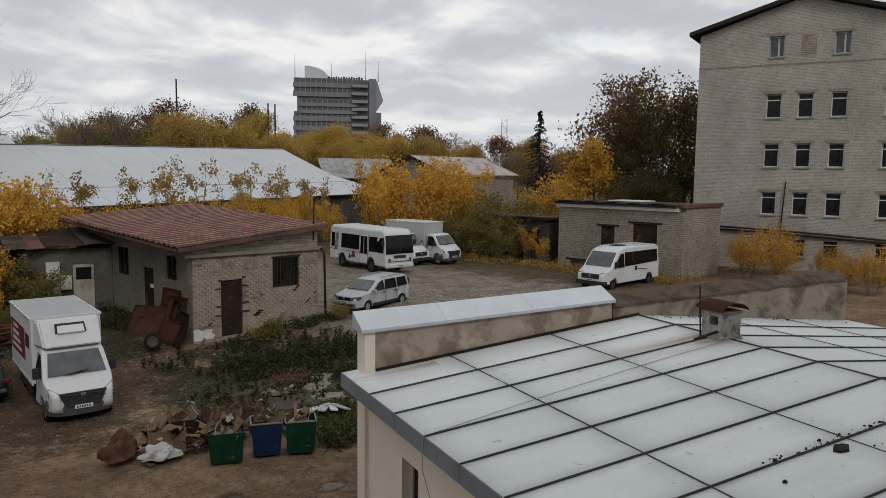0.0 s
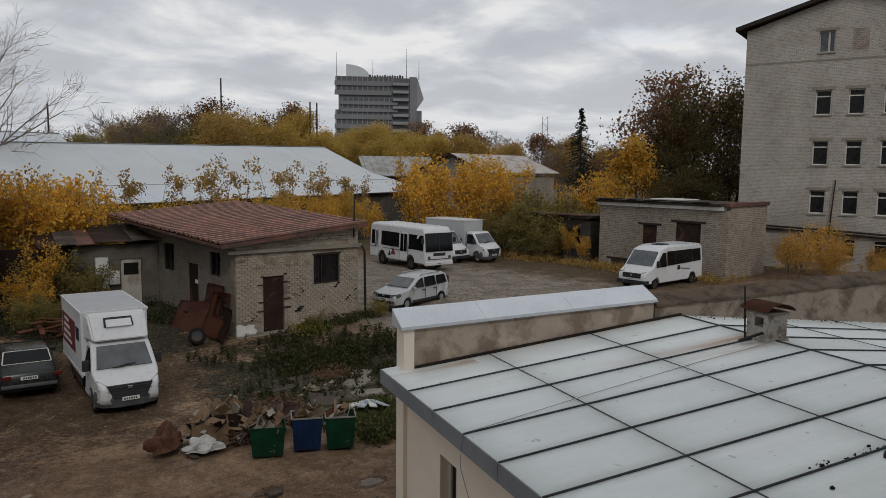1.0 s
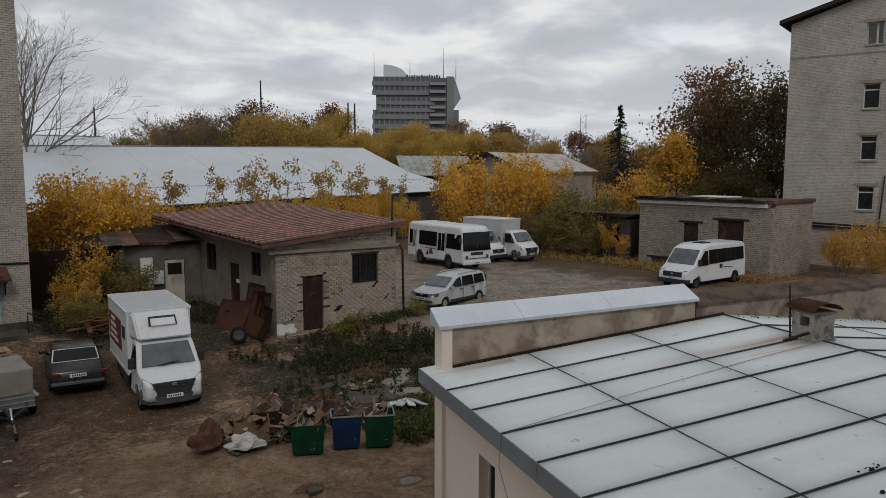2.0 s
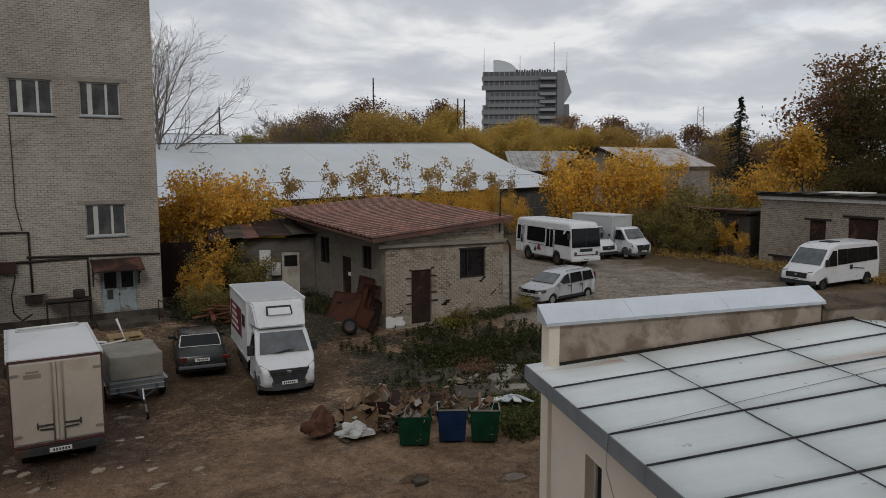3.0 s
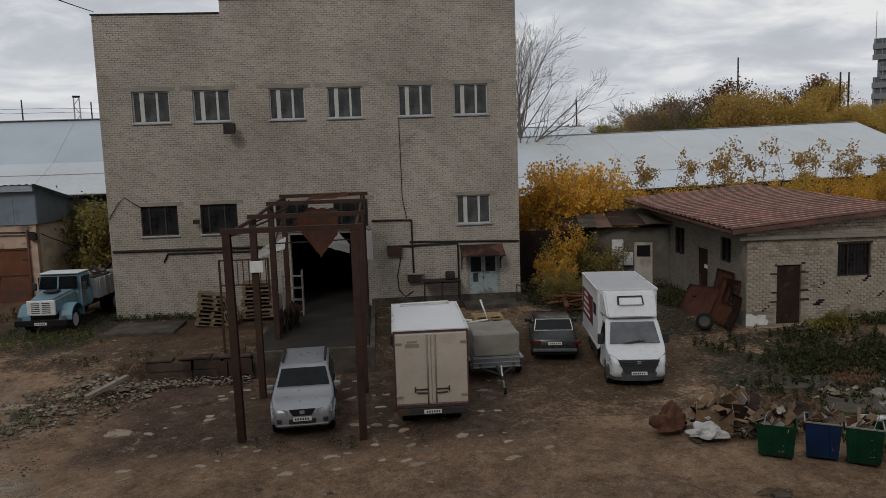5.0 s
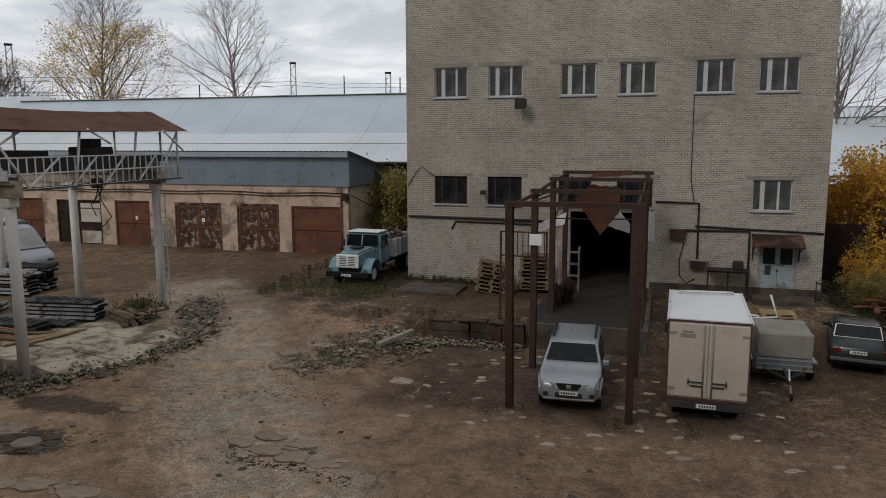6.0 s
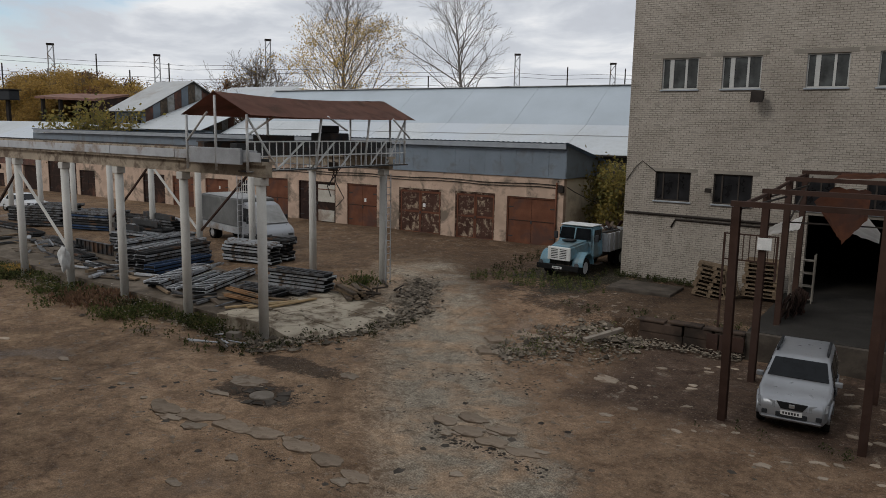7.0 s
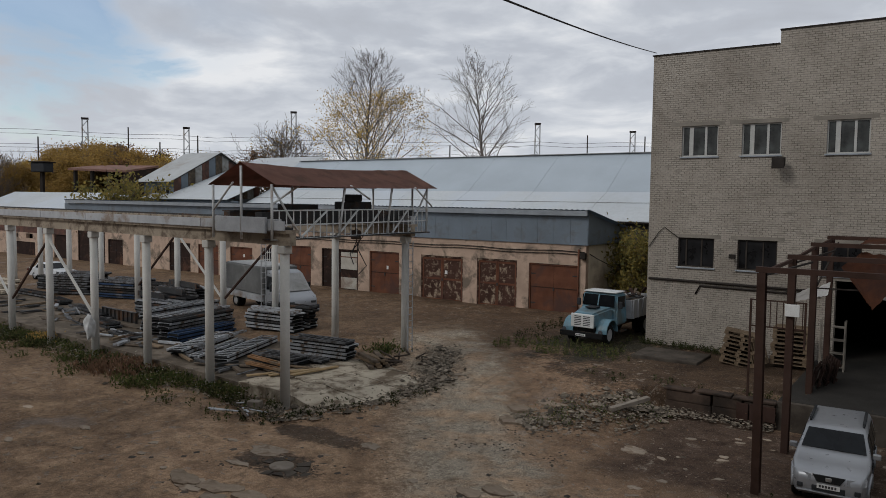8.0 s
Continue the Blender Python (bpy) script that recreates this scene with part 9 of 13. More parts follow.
def bus(at):
    v = thing("town_bus", "small white town bus with folding doors and dark windows", "bus", at)
    L, W, Z = 7.0, 2.45, 2.95
    xs, r = (1.75, 5.35), 0.46
    out = with_arches(L, 0.5, xs, 0.56) + [(L, 0.7), (L, 1.35), (L - 0.12, 2.6), (L - 0.3, Z - 0.06), (L - 0.5, Z), (0.35, Z), (0.1, Z - 0.15), (0.0, 2.3), (0.0, 0.8)]
    sh = Shell(out, W, 1.3, Z, 0.08, nose=0.05, L=L, tail=0.04, rnd=0.12)
    part("body", sh.mesh(), M_WHITE, v)
    part("windshield", cross_panel((L + 0.0, 1.35), (L - 0.115, 2.58), W * 0.455, W * 0.44), M_CARGLASS, v)
    part("windshield_post", cross_panel((L + 0.0, 1.45), (L - 0.11, 2.5), 0.03, 0.03, 0.055), M_PLASTIC, v)
    for s in (-1, 1):
        # windows between the door leaves
        wins = [(0.35, 0.75), (1.65, 3.9), (5.1, 6.75)] if s < 0 else [(0.4, 1.5), (1.6, 2.7), (2.8, 3.9), (4.0, 5.1), (5.2, 6.6)]
        for a, b_ in wins:
            part("side_window", sh.side([(a, 1.42), (b_, 1.42), (b_, 2.42), (a, 2.42)], s), M_CARGLASS, v)
        for a, b_ in ((4.05, 4.95), (0.85, 1.2)) if s < 0 else ():
            d = part("folding_door", sh.side([(a, 0.62), (b_, 0.62), (b_, 2.5), (a, 2.5)], s, 0.015), M_WHITE_BOX, v)
            mid_ = (a + b_) / 2
            part("pane", sh.side([(a + 0.06, 1.2), (mid_ - 0.04, 1.2), (mid_ - 0.04, 2.4), (a + 0.06, 2.4)], s, 0.02), M_CARGLASS, d)
            part("pane", sh.side([(mid_ + 0.04, 1.2), (b_ - 0.06, 1.2), (b_ - 0.06, 2.4), (mid_ + 0.04, 2.4)], s, 0.02), M_CARGLASS, d)
            part("door_gap", sh.side([(a - 0.03, 0.6), (a, 0.6), (a, 2.52), (a - 0.03, 2.52)], s, 0.012), M_PLASTIC, d)
            part("door_gap", sh.side([(b_, 0.6), (b_ + 0.03, 0.6), (b_ + 0.03, 2.52), (b_, 2.52)], s, 0.012), M_PLASTIC, d)
        part("trim_line", sh.side([(0.1, 1.22), (4.0, 1.22), (4.0, 1.25), (0.1, 1.25)], s, 0.006), M_PLASTIC, v)
        part("side_print", sh.side([(2.9, 0.85), (3.5, 0.85), (3.2, 1.35)], s, 0.006), M_MAROON, v)
        part("side_print", sh.side([(2.55, 0.75), (2.9, 0.75), (2.75, 1.1)], s, 0.006), M_PLASTIC, v)
        bm = bmesh.new()
        tube(bm, (L - 0.02, s * 0.85, 0.95), (L + 0.03, s * 0.85, 0.95), 0.11, n=12)
        part("headlight", bm, M_LAMP, v)
        mirror(v, L - 0.1, s * W * 0.5, 1.9, s)
    part("red_strip", box(L - 0.01, L + 0.012, -W * 0.4, W * 0.4, 0.8, 0.86), M_REDTRIM, v)
    part("bumper", box(L - 0.15, L + 0.06, -W * 0.47, W * 0.47, 0.42, 0.68, 0.05), M_WHITE, v)
    part("grille", box(L - 0.05, L + 0.015, -0.5, 0.5, 1.05, 1.25), M_PLASTIC, v)
    for k in range(7):
        part("roof_rib", box(0.6 + k * 0.85, 0.68 + k * 0.85, -0.95, 0.95, Z - 0.005, Z + 0.03), M_WHITE_BOX, v)
    number_plate(v, L + 0.065, 0.5)
    wheels(v, xs, W - 0.3, r, 0.26, M_STEEL_DK)
    return v


bus(from_nose(33.5, 36.2, -96, 7.0, 1.2))


def dump_truck(at):
    t = thing("blue_truck", "faded light blue bonneted truck loaded with scrap", "truck", at)
    L, W = 6.6, 2.4
    # bonnet and cab
    bm = bmesh.new()
    hexa(bm, [(4.75, -0.85, 0.95), (6.45, -0.62, 0.9), (6.45, 0.62, 0.9), (4.75, 0.85, 0.95)], [(4.75, -0.8, 1.78), (6.35, -0.55, 1.58), (6.35, 0.55, 1.58), (4.75, 0.8, 1.78)])
    bmesh.ops.bevel(bm, geom=bm.edges[:], offset=0.09, segments=3, affect="EDGES")
    part("bonnet", bm, M_ZIL, t)
    bm = bmesh.new()
    hexa(bm, [(3.45, -1.03, 0.85), (4.8, -1.03, 0.85), (4.8, 1.03, 0.85), (3.45, 1.03, 0.85)], [(3.5, -0.93, 2.45), (4.55, -0.93, 2.45), (4.55, 0.93, 2.45), (3.5, 0.93, 2.45)])
    bmesh.ops.bevel(bm, geom=bm.edges[:], offset=0.10, segments=3, affect="EDGES")
    part("cab", bm, M_ZIL, t)
    part("cab_roof", box(3.5, 4.6, -0.9, 0.9, 2.44, 2.5, 0.03), M_ZILGRILLE, t, "pale flaking cab roof")
    part("windshield", cross_panel((4.745, 1.78), (4.60, 2.33), 0.86, 0.80), M_CARGLASS, t)
    part("windshield_post", cross_panel((4.745, 1.78), (4.60, 2.33), 0.03, 0.03, 0.055), M_ZIL, t)
    for s in (-1, 1):
        y_ = s * 0.985
        part("side_window", box(3.75, 4.5, y_ - 0.02, y_ + 0.02, 1.72, 2.28), M_CARGLASS, t)
        # wing over the front wheel
        bm = bmesh.new()
        n_ = 10
        for i in range(n_):
            a0, a1 = math.pi * i / n_, math.pi * (i + 1) / n_
            p = lambda a, y, rr: (5.55 - math.cos(a) * rr, y, 0.62 + math.sin(a) * rr)
            ya, yb = s * 0.62, s * 1.18
            hexa(bm, [p(a0, ya, 0.6), p(a0, yb, 0.6), p(a1, yb, 0.6), p(a1, ya, 0.6)], [p(a0, ya, 0.68), p(a0, yb, 0.66), p(a1, yb, 0.66), p(a1, ya, 0.68)])
        bmesh.ops.remove_doubles(bm, verts=bm.verts[:], dist=0.002)
        bmesh.ops.recalc_face_normals(bm, faces=bm.faces[:])
        part("wing", bm, M_ZIL, t)
        bm = bmesh.new()
        tube(bm, (6.42, s * 0.98, 0.72), (6.5, s * 0.98, 0.72), 0.11, n=12)
        part("headlight", bm, M_LAMP, t)
        mirror(t, 4.6, s * 1.05, 1.7, s)
        part("step", box(3.7, 4.5, s * 1.0 - 0.12, s * 1.0 + 0.12, 0.5, 0.56), M_STEEL_DK, t)
    gr = part("grille", box(6.36, 6.47, -0.62, 0.62, 0.88, 1.55, 0.04), M_ZILGRILLE, t, "white slotted grille")
    for k in range(6):
        for s in (-1, 1):
            a, c = sorted((s * 0.05, s * 0.42))
            part("slot", box(6.468, 6.475, a, c, 0.98 + k * 0.085, 1.02 + k * 0.085), M_INK, gr)
    part("bumper", box(6.45, 6.6, -1.15, 1.15, 0.42, 0.68, 0.03), M_BLACK, t)
    part("bonnet_scoop", box(5.1, 5.6, -0.3, 0.3, 1.74, 1.82, 0.03), M_PLASTIC, t)
    number_plate(t, 6.61, 0.48)
    part("chassis", box(0.1, 6.0, -0.45, 0.45, 0.6, 0.85), M_STEEL_DK, t)
    # tipping body
    bm = bmesh.new()
    x0, x1, w_ = 0.0, 3.35, 1.2
    bx(bm, x0, x1, -w_, w_, 1.05, 1.15)
    for q in ((x0, x1, -w_, -w_ + 0.06), (x0, x1, w_ - 0.06, w_), (x0, x0 + 0.06, -w_ + 0.06, w_ - 0.06), (x1 - 0.06, x1, -w_ + 0.06, w_ - 0.06)):
        bx(bm, q[0], q[1], q[2], q[3], 1.151, 2.0)
    part("tipper_body", bm, M_STEEL_GREY, t)
    for s in (-1, 1):
        for k in range(6):
            part("stake", box(0.15 + k * 0.6, 0.25 + k * 0.6, s * 1.2 - 0.05 + 0.03 * s, s * 1.2 + 0.05 + 0.03 * s, 1.06, 2.0), M_STEEL_GREY, t)
    random.seed(12)
    for k in range(26):
        bm = bmesh.new()
        p = Vector((random.uniform(0.2, 3.2), random.uniform(-1.0, 1.0), random.uniform(1.7, 2.1)))
        q = p + Vector((random.uniform(-1.3, 1.3), random.uniform(-0.7, 0.7), random.uniform(0.0, 0.45)))
        bar(bm, p, q, random.uniform(0.05, 0.25), 0.05)
        part("scrap_piece", bm, random.choice([M_WOOD, M_RUST, M_STEEL_DK]), t)
    part("load", box(0.08, 3.25, -1.1, 1.1, 1.2, 1.8), M_WOOD, t)
    wheels(t, [5.55], 1.85, 0.5, 0.28, M_STEEL_GREY)
    wheels(t, [1.15], 1.85, 0.5, 0.28, M_STEEL_GREY, dual=(1.15,))
    return t


dump_truck(from_nose(-15.0, 33.3, -93, 6.6, 0.85))


def tilt_truck(at):
    t = thing("tilt_truck", "white light truck with a grey tarpaulin body", "truck", at)
    L = 6.3
    wl_ = L - 0.85
    out = [(x if x > 1 else L - 2.1, z) for x, z in with_arches(L, 0.4, [wl_], 0.43)] + [(L, 0.6), (L - 0.05, 0.9), (L - 0.22, 1.06), (L - 0.75, 1.24), (L - 1.5, 2.12), (L - 1.75, 2.22), (L - 2.1, 2.22)]
    sh = Shell(out, 1.97, 1.2, 2.22, 0.14, nose=0.16, L=L)
    part("cab", sh.mesh(), M_SILVER, t)
    part("windshield_cover", cross_panel((L - 0.72, 1.25), (L - 1.42, 2.06), 0.90, 0.82), M_TARP_LT, t, "grey sheet tied over the windscreen")
    for s in (-1, 1):
        part("side_window", sh.side([(L - 2.0, 1.3), (L - 1.0, 1.3), (L - 1.5, 1.95), (L - 2.0, 1.95)], s), M_CARGLASS, t)
        part("headlight", box(L - 0.2, L - 0.02, s * 0.62 - 0.16, s * 0.62 + 0.16, 0.68, 0.84, 0.03), M_LAMP, t)
        mirror(t, L - 1.2, s * 0.98, 1.25, s)
    part("bumper", box(L - 0.2, L + 0.04, -0.95, 0.95, 0.38, 0.62, 0.05), M_PLASTIC, t)
    bm = bmesh.new()
    n_ = 10
    for s0 in range(1):
        vs = bx(bm, 0, 4.15, -1.03, 1.03, 0.95, 2.35, 0.06)
    bmesh.ops.subdivide_edges(bm, edges=bm.edges[:], cuts=3, use_grid_fill=True)
    for v in bm.verts:
        v.co += Vector((0, 0.03, 0.02)) * noise.noise(v.co * 2.3)
    part("tarpaulin", bm, M_TARP, t, "grey stretched tarpaulin cover")
    part("tarpaulin_top", box(0.1, 4.05, -0.94, 0.94, 2.365, 2.385, 0.008), M_TARP_LT, t, "paler grey top of the cover")
    part("side_board", box(0, 4.15, -1.07, 1.07, 0.62, 0.945), M_STEEL_GREY, t)
    number_plate(t, L + 0.05, 0.45)
    wheels(t, [wl_], 1.7, 0.35, 0.2, M_STEEL_GREY)
    wheels(t, [1.0], 1.6, 0.35, 0.2, M_STEEL_GREY, dual=(1.0,))
    return t


tilt_truck(from_nose(-31.4, 30.7, -14, 8.0, ground_z(-34, 32) - 0.02) @ Matrix.Diagonal((1.27, 1.15, 1.2, 1.0)))

trailer = thing("car_trailer", "small grey car trailer with a tarpaulin cover and jockey wheel", "trailer", pose(3.95, 25.55, 0.03, 0, 0, -90))
part("tub", box(-2.1, 0, -0.85, 0.85, 0.5, 0.92, 0.02), M_TUB, trailer)
for k in range(3):
    part("tub_rib", box(0.001, 0.022, -0.85, 0.85, 0.53 + 0.16 * k, 0.56 + 0.16 * k), M_EAVEZINC, trailer)
bm = bmesh.new()
bx(bm, -2.1, -0.01, -0.83, 0.83, 0.925, 1.75, 0.05)
bmesh.ops.subdivide_edges(bm, edges=bm.edges[:], cuts=3, use_grid_fill=True)
for v in bm.verts:
    v.co += Vector((0.02, 0.03, 0.03)) * noise.noise(v.co * 2.7)
    if v.co.z > 1.6:
        v.co.z -= 0.06 * math.exp(-((v.co.x + 1.0) ** 2 + v.co.y ** 2) * 2)
part("tarpaulin", bm, M_TARP_OLIVE, trailer, "grey sagging tarpaulin cover")
bm = bmesh.new()
bar(bm, (0, 0, 0.55), (1.35, 0, 0.5), 0.08, 0.08)
bar(bm, (0, -0.6, 0.52), (0.9, 0, 0.5), 0.06, 0.06)
bar(bm, (0, 0.6, 0.52), (0.9, 0, 0.5), 0.06, 0.06)
part("drawbar", bm, M_STEEL_DK, trailer)
part("jockey_post", path_tube([(1.5, 0.02, 0.14), (1.05, 0.0, 0.62), (0.95, 0, 0.85)], 0.035), M_CHROME, trailer)
for s in (-1, 1):
    part("mudguard", box(-1.45, -0.65, s * 0.98 - 0.12, s * 0.98 + 0.12, 0.62, 0.68, 0.02), M_STEEL_GREY, trailer)
    part("corner_lamp", box(0.0, 0.04, s * 0.6 - 0.05, s * 0.6 + 0.05, 0.6, 0.68), M_LAMP, trailer)
wheels(trailer, [-1.05], 1.9, 0.29, 0.17, M_STEEL_GREY)
add_wheel(trailer, 1.5, 0.02, 0.11, 0.08)

# flat-bed behind the box truck, with a pallet and pale pipes on it
flat = thing("flatbed_cart", "low flat-bed cart loaded with a pallet and white pipes", "cart", pose(3.2, 29.3, 0.25))
part("bed", box(-1.4, 1.9, -0.2, 1.9, 0.7, 0.85, 0.02), M_WOOD, flat)
part("side_board", box(-1.4, 1.9, -0.26, -0.205, 0.6, 1.15, 0.01), M_STEEL_GREY, flat)
part("pipe", path_tube([(-1.4, 0.4, 1.35), (0.35, 0.1, 1.2), (0.4, 0.1, 0.9)], 0.045), M_FRAME, flat)
part("pipe", path_tube([(0.75, 0.3, 2.0), (1.0, 0.1, 1.2), (-0.9, 0.0, 1.0)], 0.045), M_FRAME, flat)
wheels(flat, [-0.8, 1.3], 1.6, 0.3, 0.18, M_STEEL_DK)
for ob in flat.children:
    if ob.name.startswith("wheel"):
        ob.matrix_basis = pose(0, 0.85, 0) @ ob.matrix_basis


# ---- plants ----
def mesh_from(name, verts, faces, smooth_faces=False):
    me = bpy.data.meshes.new(name)
    me.from_pydata(verts, [], faces)
    if smooth_faces:
        me.polygons.foreach_set("use_smooth", [True] * len(me.polygons))
    me.update()
    return me


def limbs_mesh(name, segs, n=5):
    verts, faces = [], []
    for p, q, r0, r1 in segs:
        d = (q - p)
        if d.length < 1e-5:
            continue
        d.normalize()
        s = d.orthogonal().normalized()
        t = d.cross(s)
        k = n if r0 > 0.03 else 3
        b0 = len(verts)
        for c, r in ((p, r0), (q, r1)):
            for i in range(k):
                a = 2 * math.pi * i / k
                verts.append(c + (s * math.cos(a) + t * math.sin(a)) * r)
        for i in range(k):
            j = (i + 1) % k
            faces.append((b0 + i, b0 + j, b0 + k + j, b0 + k + i))
    return mesh_from(name, verts, faces, True)


def leaves_mesh(name, tips, per, size, cloud, rng, flat=0.0):
    """Small lozenge leaves scattered round the tips."""
    c = np.repeat(np.array([tuple(t) for t in tips]), per, axis=0)
    m = len(c)
    c = c + rng.normal(0, 1, (m, 3)) * np.array([cloud, cloud, cloud * 0.8])
    u = rng.normal(0, 1, (m, 3))
    u /= np.linalg.norm(u, axis=1, keepdims=True)
    w = rng.normal(0, 1, (m, 3))
    w[:, 2] *= 1 - flat
    v = np.cross(u, w)
    v /= np.linalg.norm(v, axis=1, keepdims=True)
    s = (size * rng.uniform(0.55, 1.25, m))[:, None]
    quad = np.stack([c - u * s * 0.5, c + v * s * 0.33, c + u * s * 0.5, c - v * s * 0.33], 1).reshape(-1, 3)
    me = bpy.data.meshes.new(name)
    me.vertices.add(len(quad))
    me.vertices.foreach_set("co", quad.ravel())
    me.loops.add(m * 4)
    me.loops.foreach_set("vertex_index", np.arange(m * 4))
    me.polygons.add(m)
    me.polygons.foreach_set("loop_start", np.arange(m) * 4)
    me.update(calc_edges=True)
    return me


def grow(rnd, p, d, length, r, lvl, segs, tips, bend=0.22, up=0.12, kids=(2, 4), ang=(0.45, 0.95), shrink=(0.5, 0.75), start=0.3):
    n = 4 if lvl > 0 else 3
    for i in range(n):
        d = (d + Vector((rnd.gauss(0, bend), rnd.gauss(0, bend), rnd.gauss(0, bend * 0.6) + up)) * 0.5).normalized()
        q = p + d * (length / n)
        r1 = r * (0.80 if lvl else 0.65)
        segs.append((p.copy(), q.copy(), r, r1))
        if lvl > 0 and (i + 1) / n > start:
            for _ in range(rnd.randint(*kids) if i < n - 1 else rnd.randint(2, 3)):
                a = rnd.uniform(*ang)
                ax = d.orthogonal().normalized()
                ax.rotate(Matrix.Rotation(rnd.uniform(0, 2 * math.pi), 3, d))
                nd = (d * math.cos(a) + ax * math.sin(a)).normalized()
                grow(rnd, q.copy(), nd, length * rnd.uniform(*shrink) * (1.0 - 0.35 * i / n), r1 * rnd.uniform(0.4, 0.6), lvl - 1, segs, tips, bend, up, kids, ang, shrink, 0.25)
        if lvl == 0:
            tips.append(q.copy())
        p, r = q, r1


def grow_leader(rnd, h, r, segs, tips, wide=0.30, low=0.14, limbs=64, fork=0.62):
    """A straight leader with rising side limbs: an oval crown of fine twigs."""
    pts = [Vector((0, 0, 0))]
    n = 16
    d = Vector((0, 0, 1))
    for i in range(n):
        d = (d + Vector((rnd.gauss(0, 0.05), rnd.gauss(0, 0.05), 0.06))).normalized()
        pts.append(pts[-1] + d * (h / n))
    rad = lambda f: r * max(0.05, (1 - f)) ** 0.9
    for i in range(n):
        segs.append((pts[i], pts[i + 1], rad(i / n), rad((i + 1) / n)))
    for k in range(limbs):
        f = low + (0.97 - low) * ((k + rnd.random()) / limbs) ** 0.85
        i = min(int(f * n), n - 1)
        p = pts[i].lerp(pts[i + 1], f * n - i)
        g = (f - low) / (1 - low)
        ln = h * wide * min(1.0, 0.35 + g / 0.22) * (1 - g) ** 0.62 * rnd.uniform(0.6, 1.12) + 0.02 * h
        a, b_ = rnd.uniform(0.6, 1.15) * (1.0 - 0.45 * g), k * 2.4 + rnd.uniform(-0.4, 0.4)
        nd = Vector((math.sin(a) * math.cos(b_), math.sin(a) * math.sin(b_), math.cos(a)))
        grow(rnd, p.copy(), nd, ln, rad(f) * rnd.uniform(0.3, 0.5) + 0.01, 2, segs, tips, 0.2, 0.06, (1, 2), (0.35, 0.8), (0.42, 0.62), 0.2)


def make_plant(name, label, seed, leaf_m, bark_m, h, trunk_r, lvl, per, size, cloud, stems=1, lean=0.1, first=0.35, kids=(2, 3), ang=(0.45, 0.95), shrink=(0.45, 0.7), up=0.12, leaf_share=1.0, category="tree", min_leaf_z=0.0, max_leaf_z=99.0, thin=0.008, leader=None):
    rnd, rng = random.Random(seed), np.random.default_rng(seed)
    segs, tips = [], []
    if leader:
        grow_leader(rnd, h, trunk_r, segs, tips, *leader)
    for s in range(stems if not leader else 0):
        a = 2 * math.pi * (s + rnd.random() * 0.6) / max(1, stems)
        tilt = lean * rnd.uniform(0.4, 1.3) if stems > 1 else lean * 0.3
        hh = h * rnd.uniform(0.7, 1.0) if stems > 1 else h
        base = Vector((math.cos(a), math.sin(a), 0)) * (0.35 * (stems > 1))
        grow(rnd, base, Vector((math.cos(a) * tilt, math.sin(a) * tilt, 1)).normalized(), hh * 0.72, trunk_r * rnd.uniform(0.7, 1), lvl, segs, tips, kids=kids, ang=ang, shrink=shrink, up=up, start=first)
    top = max(t.z for t in tips)
    k = h / top
    segs = [(p * k, q * k, max(a, thin), max(b_, thin)) for p, q, a, b_ in segs]
    tips = [t * k for t in tips]
    plant = thing(name, label, category)
    shared("trunk", limbs_mesh("trunk", segs), plant, Matrix())
    plant.children[0].data.materials.append(bark_m)
    lt = [t for t in tips if min_leaf_z <= t.z <= max_leaf_z and rnd.random() < leaf_share]
    if lt and per:
        me = leaves_mesh("crown", lt, per, size, cloud, rng)
        me.materials.append(leaf_m)
        shared("crown", me, plant, Matrix())
    return plant


def put(proto, spots, group=""):
    """Sets the first plant at the first spot and copies at the rest: x, y, scale, turn."""
    for i, (x, y, s, rz) in enumerate(spots):
        m = pose(x, y, level(x, y) - 0.05, 0, 0, rz) @ Matrix.Scale(s, 4)
        if i == 0:
            proto.matrix_world = m
            if group:
                proto["group"] = group
        else:
            c = copy_thing(proto, pose(x, y, level(x, y) - 0.05, 0, 0, rz))
            c.scale = (s, s, s)


def polar(az, r):
    return r * math.sin(radians(az)), r * math.cos(radians(az))


rnd = random.Random(77)
yel = [make_plant("yellow_shrub", "tall slender shrub in yellow autumn leaf", 100 + k, (L_YELLOW, L_GOLD, L_YELLOW)[k], M_TWIG, 6.6, 0.06, 2, (4, 4, 3)[k], 0.21, 0.24, stems=7, lean=0.22, first=0.2, kids=(1, 2), ang=(0.25, 0.6), shrink=(0.3, 0.5), up=0.25, category="shrub") for k in range(3)]
sparse = make_plant("yellow_shrub", "thinly leaved tall shrub before the white hangar", 140, L_OCHRE, M_TWIG, 7.2, 0.05, 2, 2, 0.22, 0.2, stems=6, lean=0.12, first=0.2, kids=(1, 2), ang=(0.2, 0.45), shrink=(0.2, 0.36), up=0.3, category="shrub")
green = make_plant("green_shrub", "dull green shrub with some yellowing leaves", 150, L_OLIVE, M_TWIG, 4.5, 0.06, 2, 4, 0.2, 0.28, stems=7, lean=0.4, first=0.15, kids=(1, 3), ang=(0.4, 0.9), shrink=(0.4, 0.6), category="shrub")
S = [[], [], []]
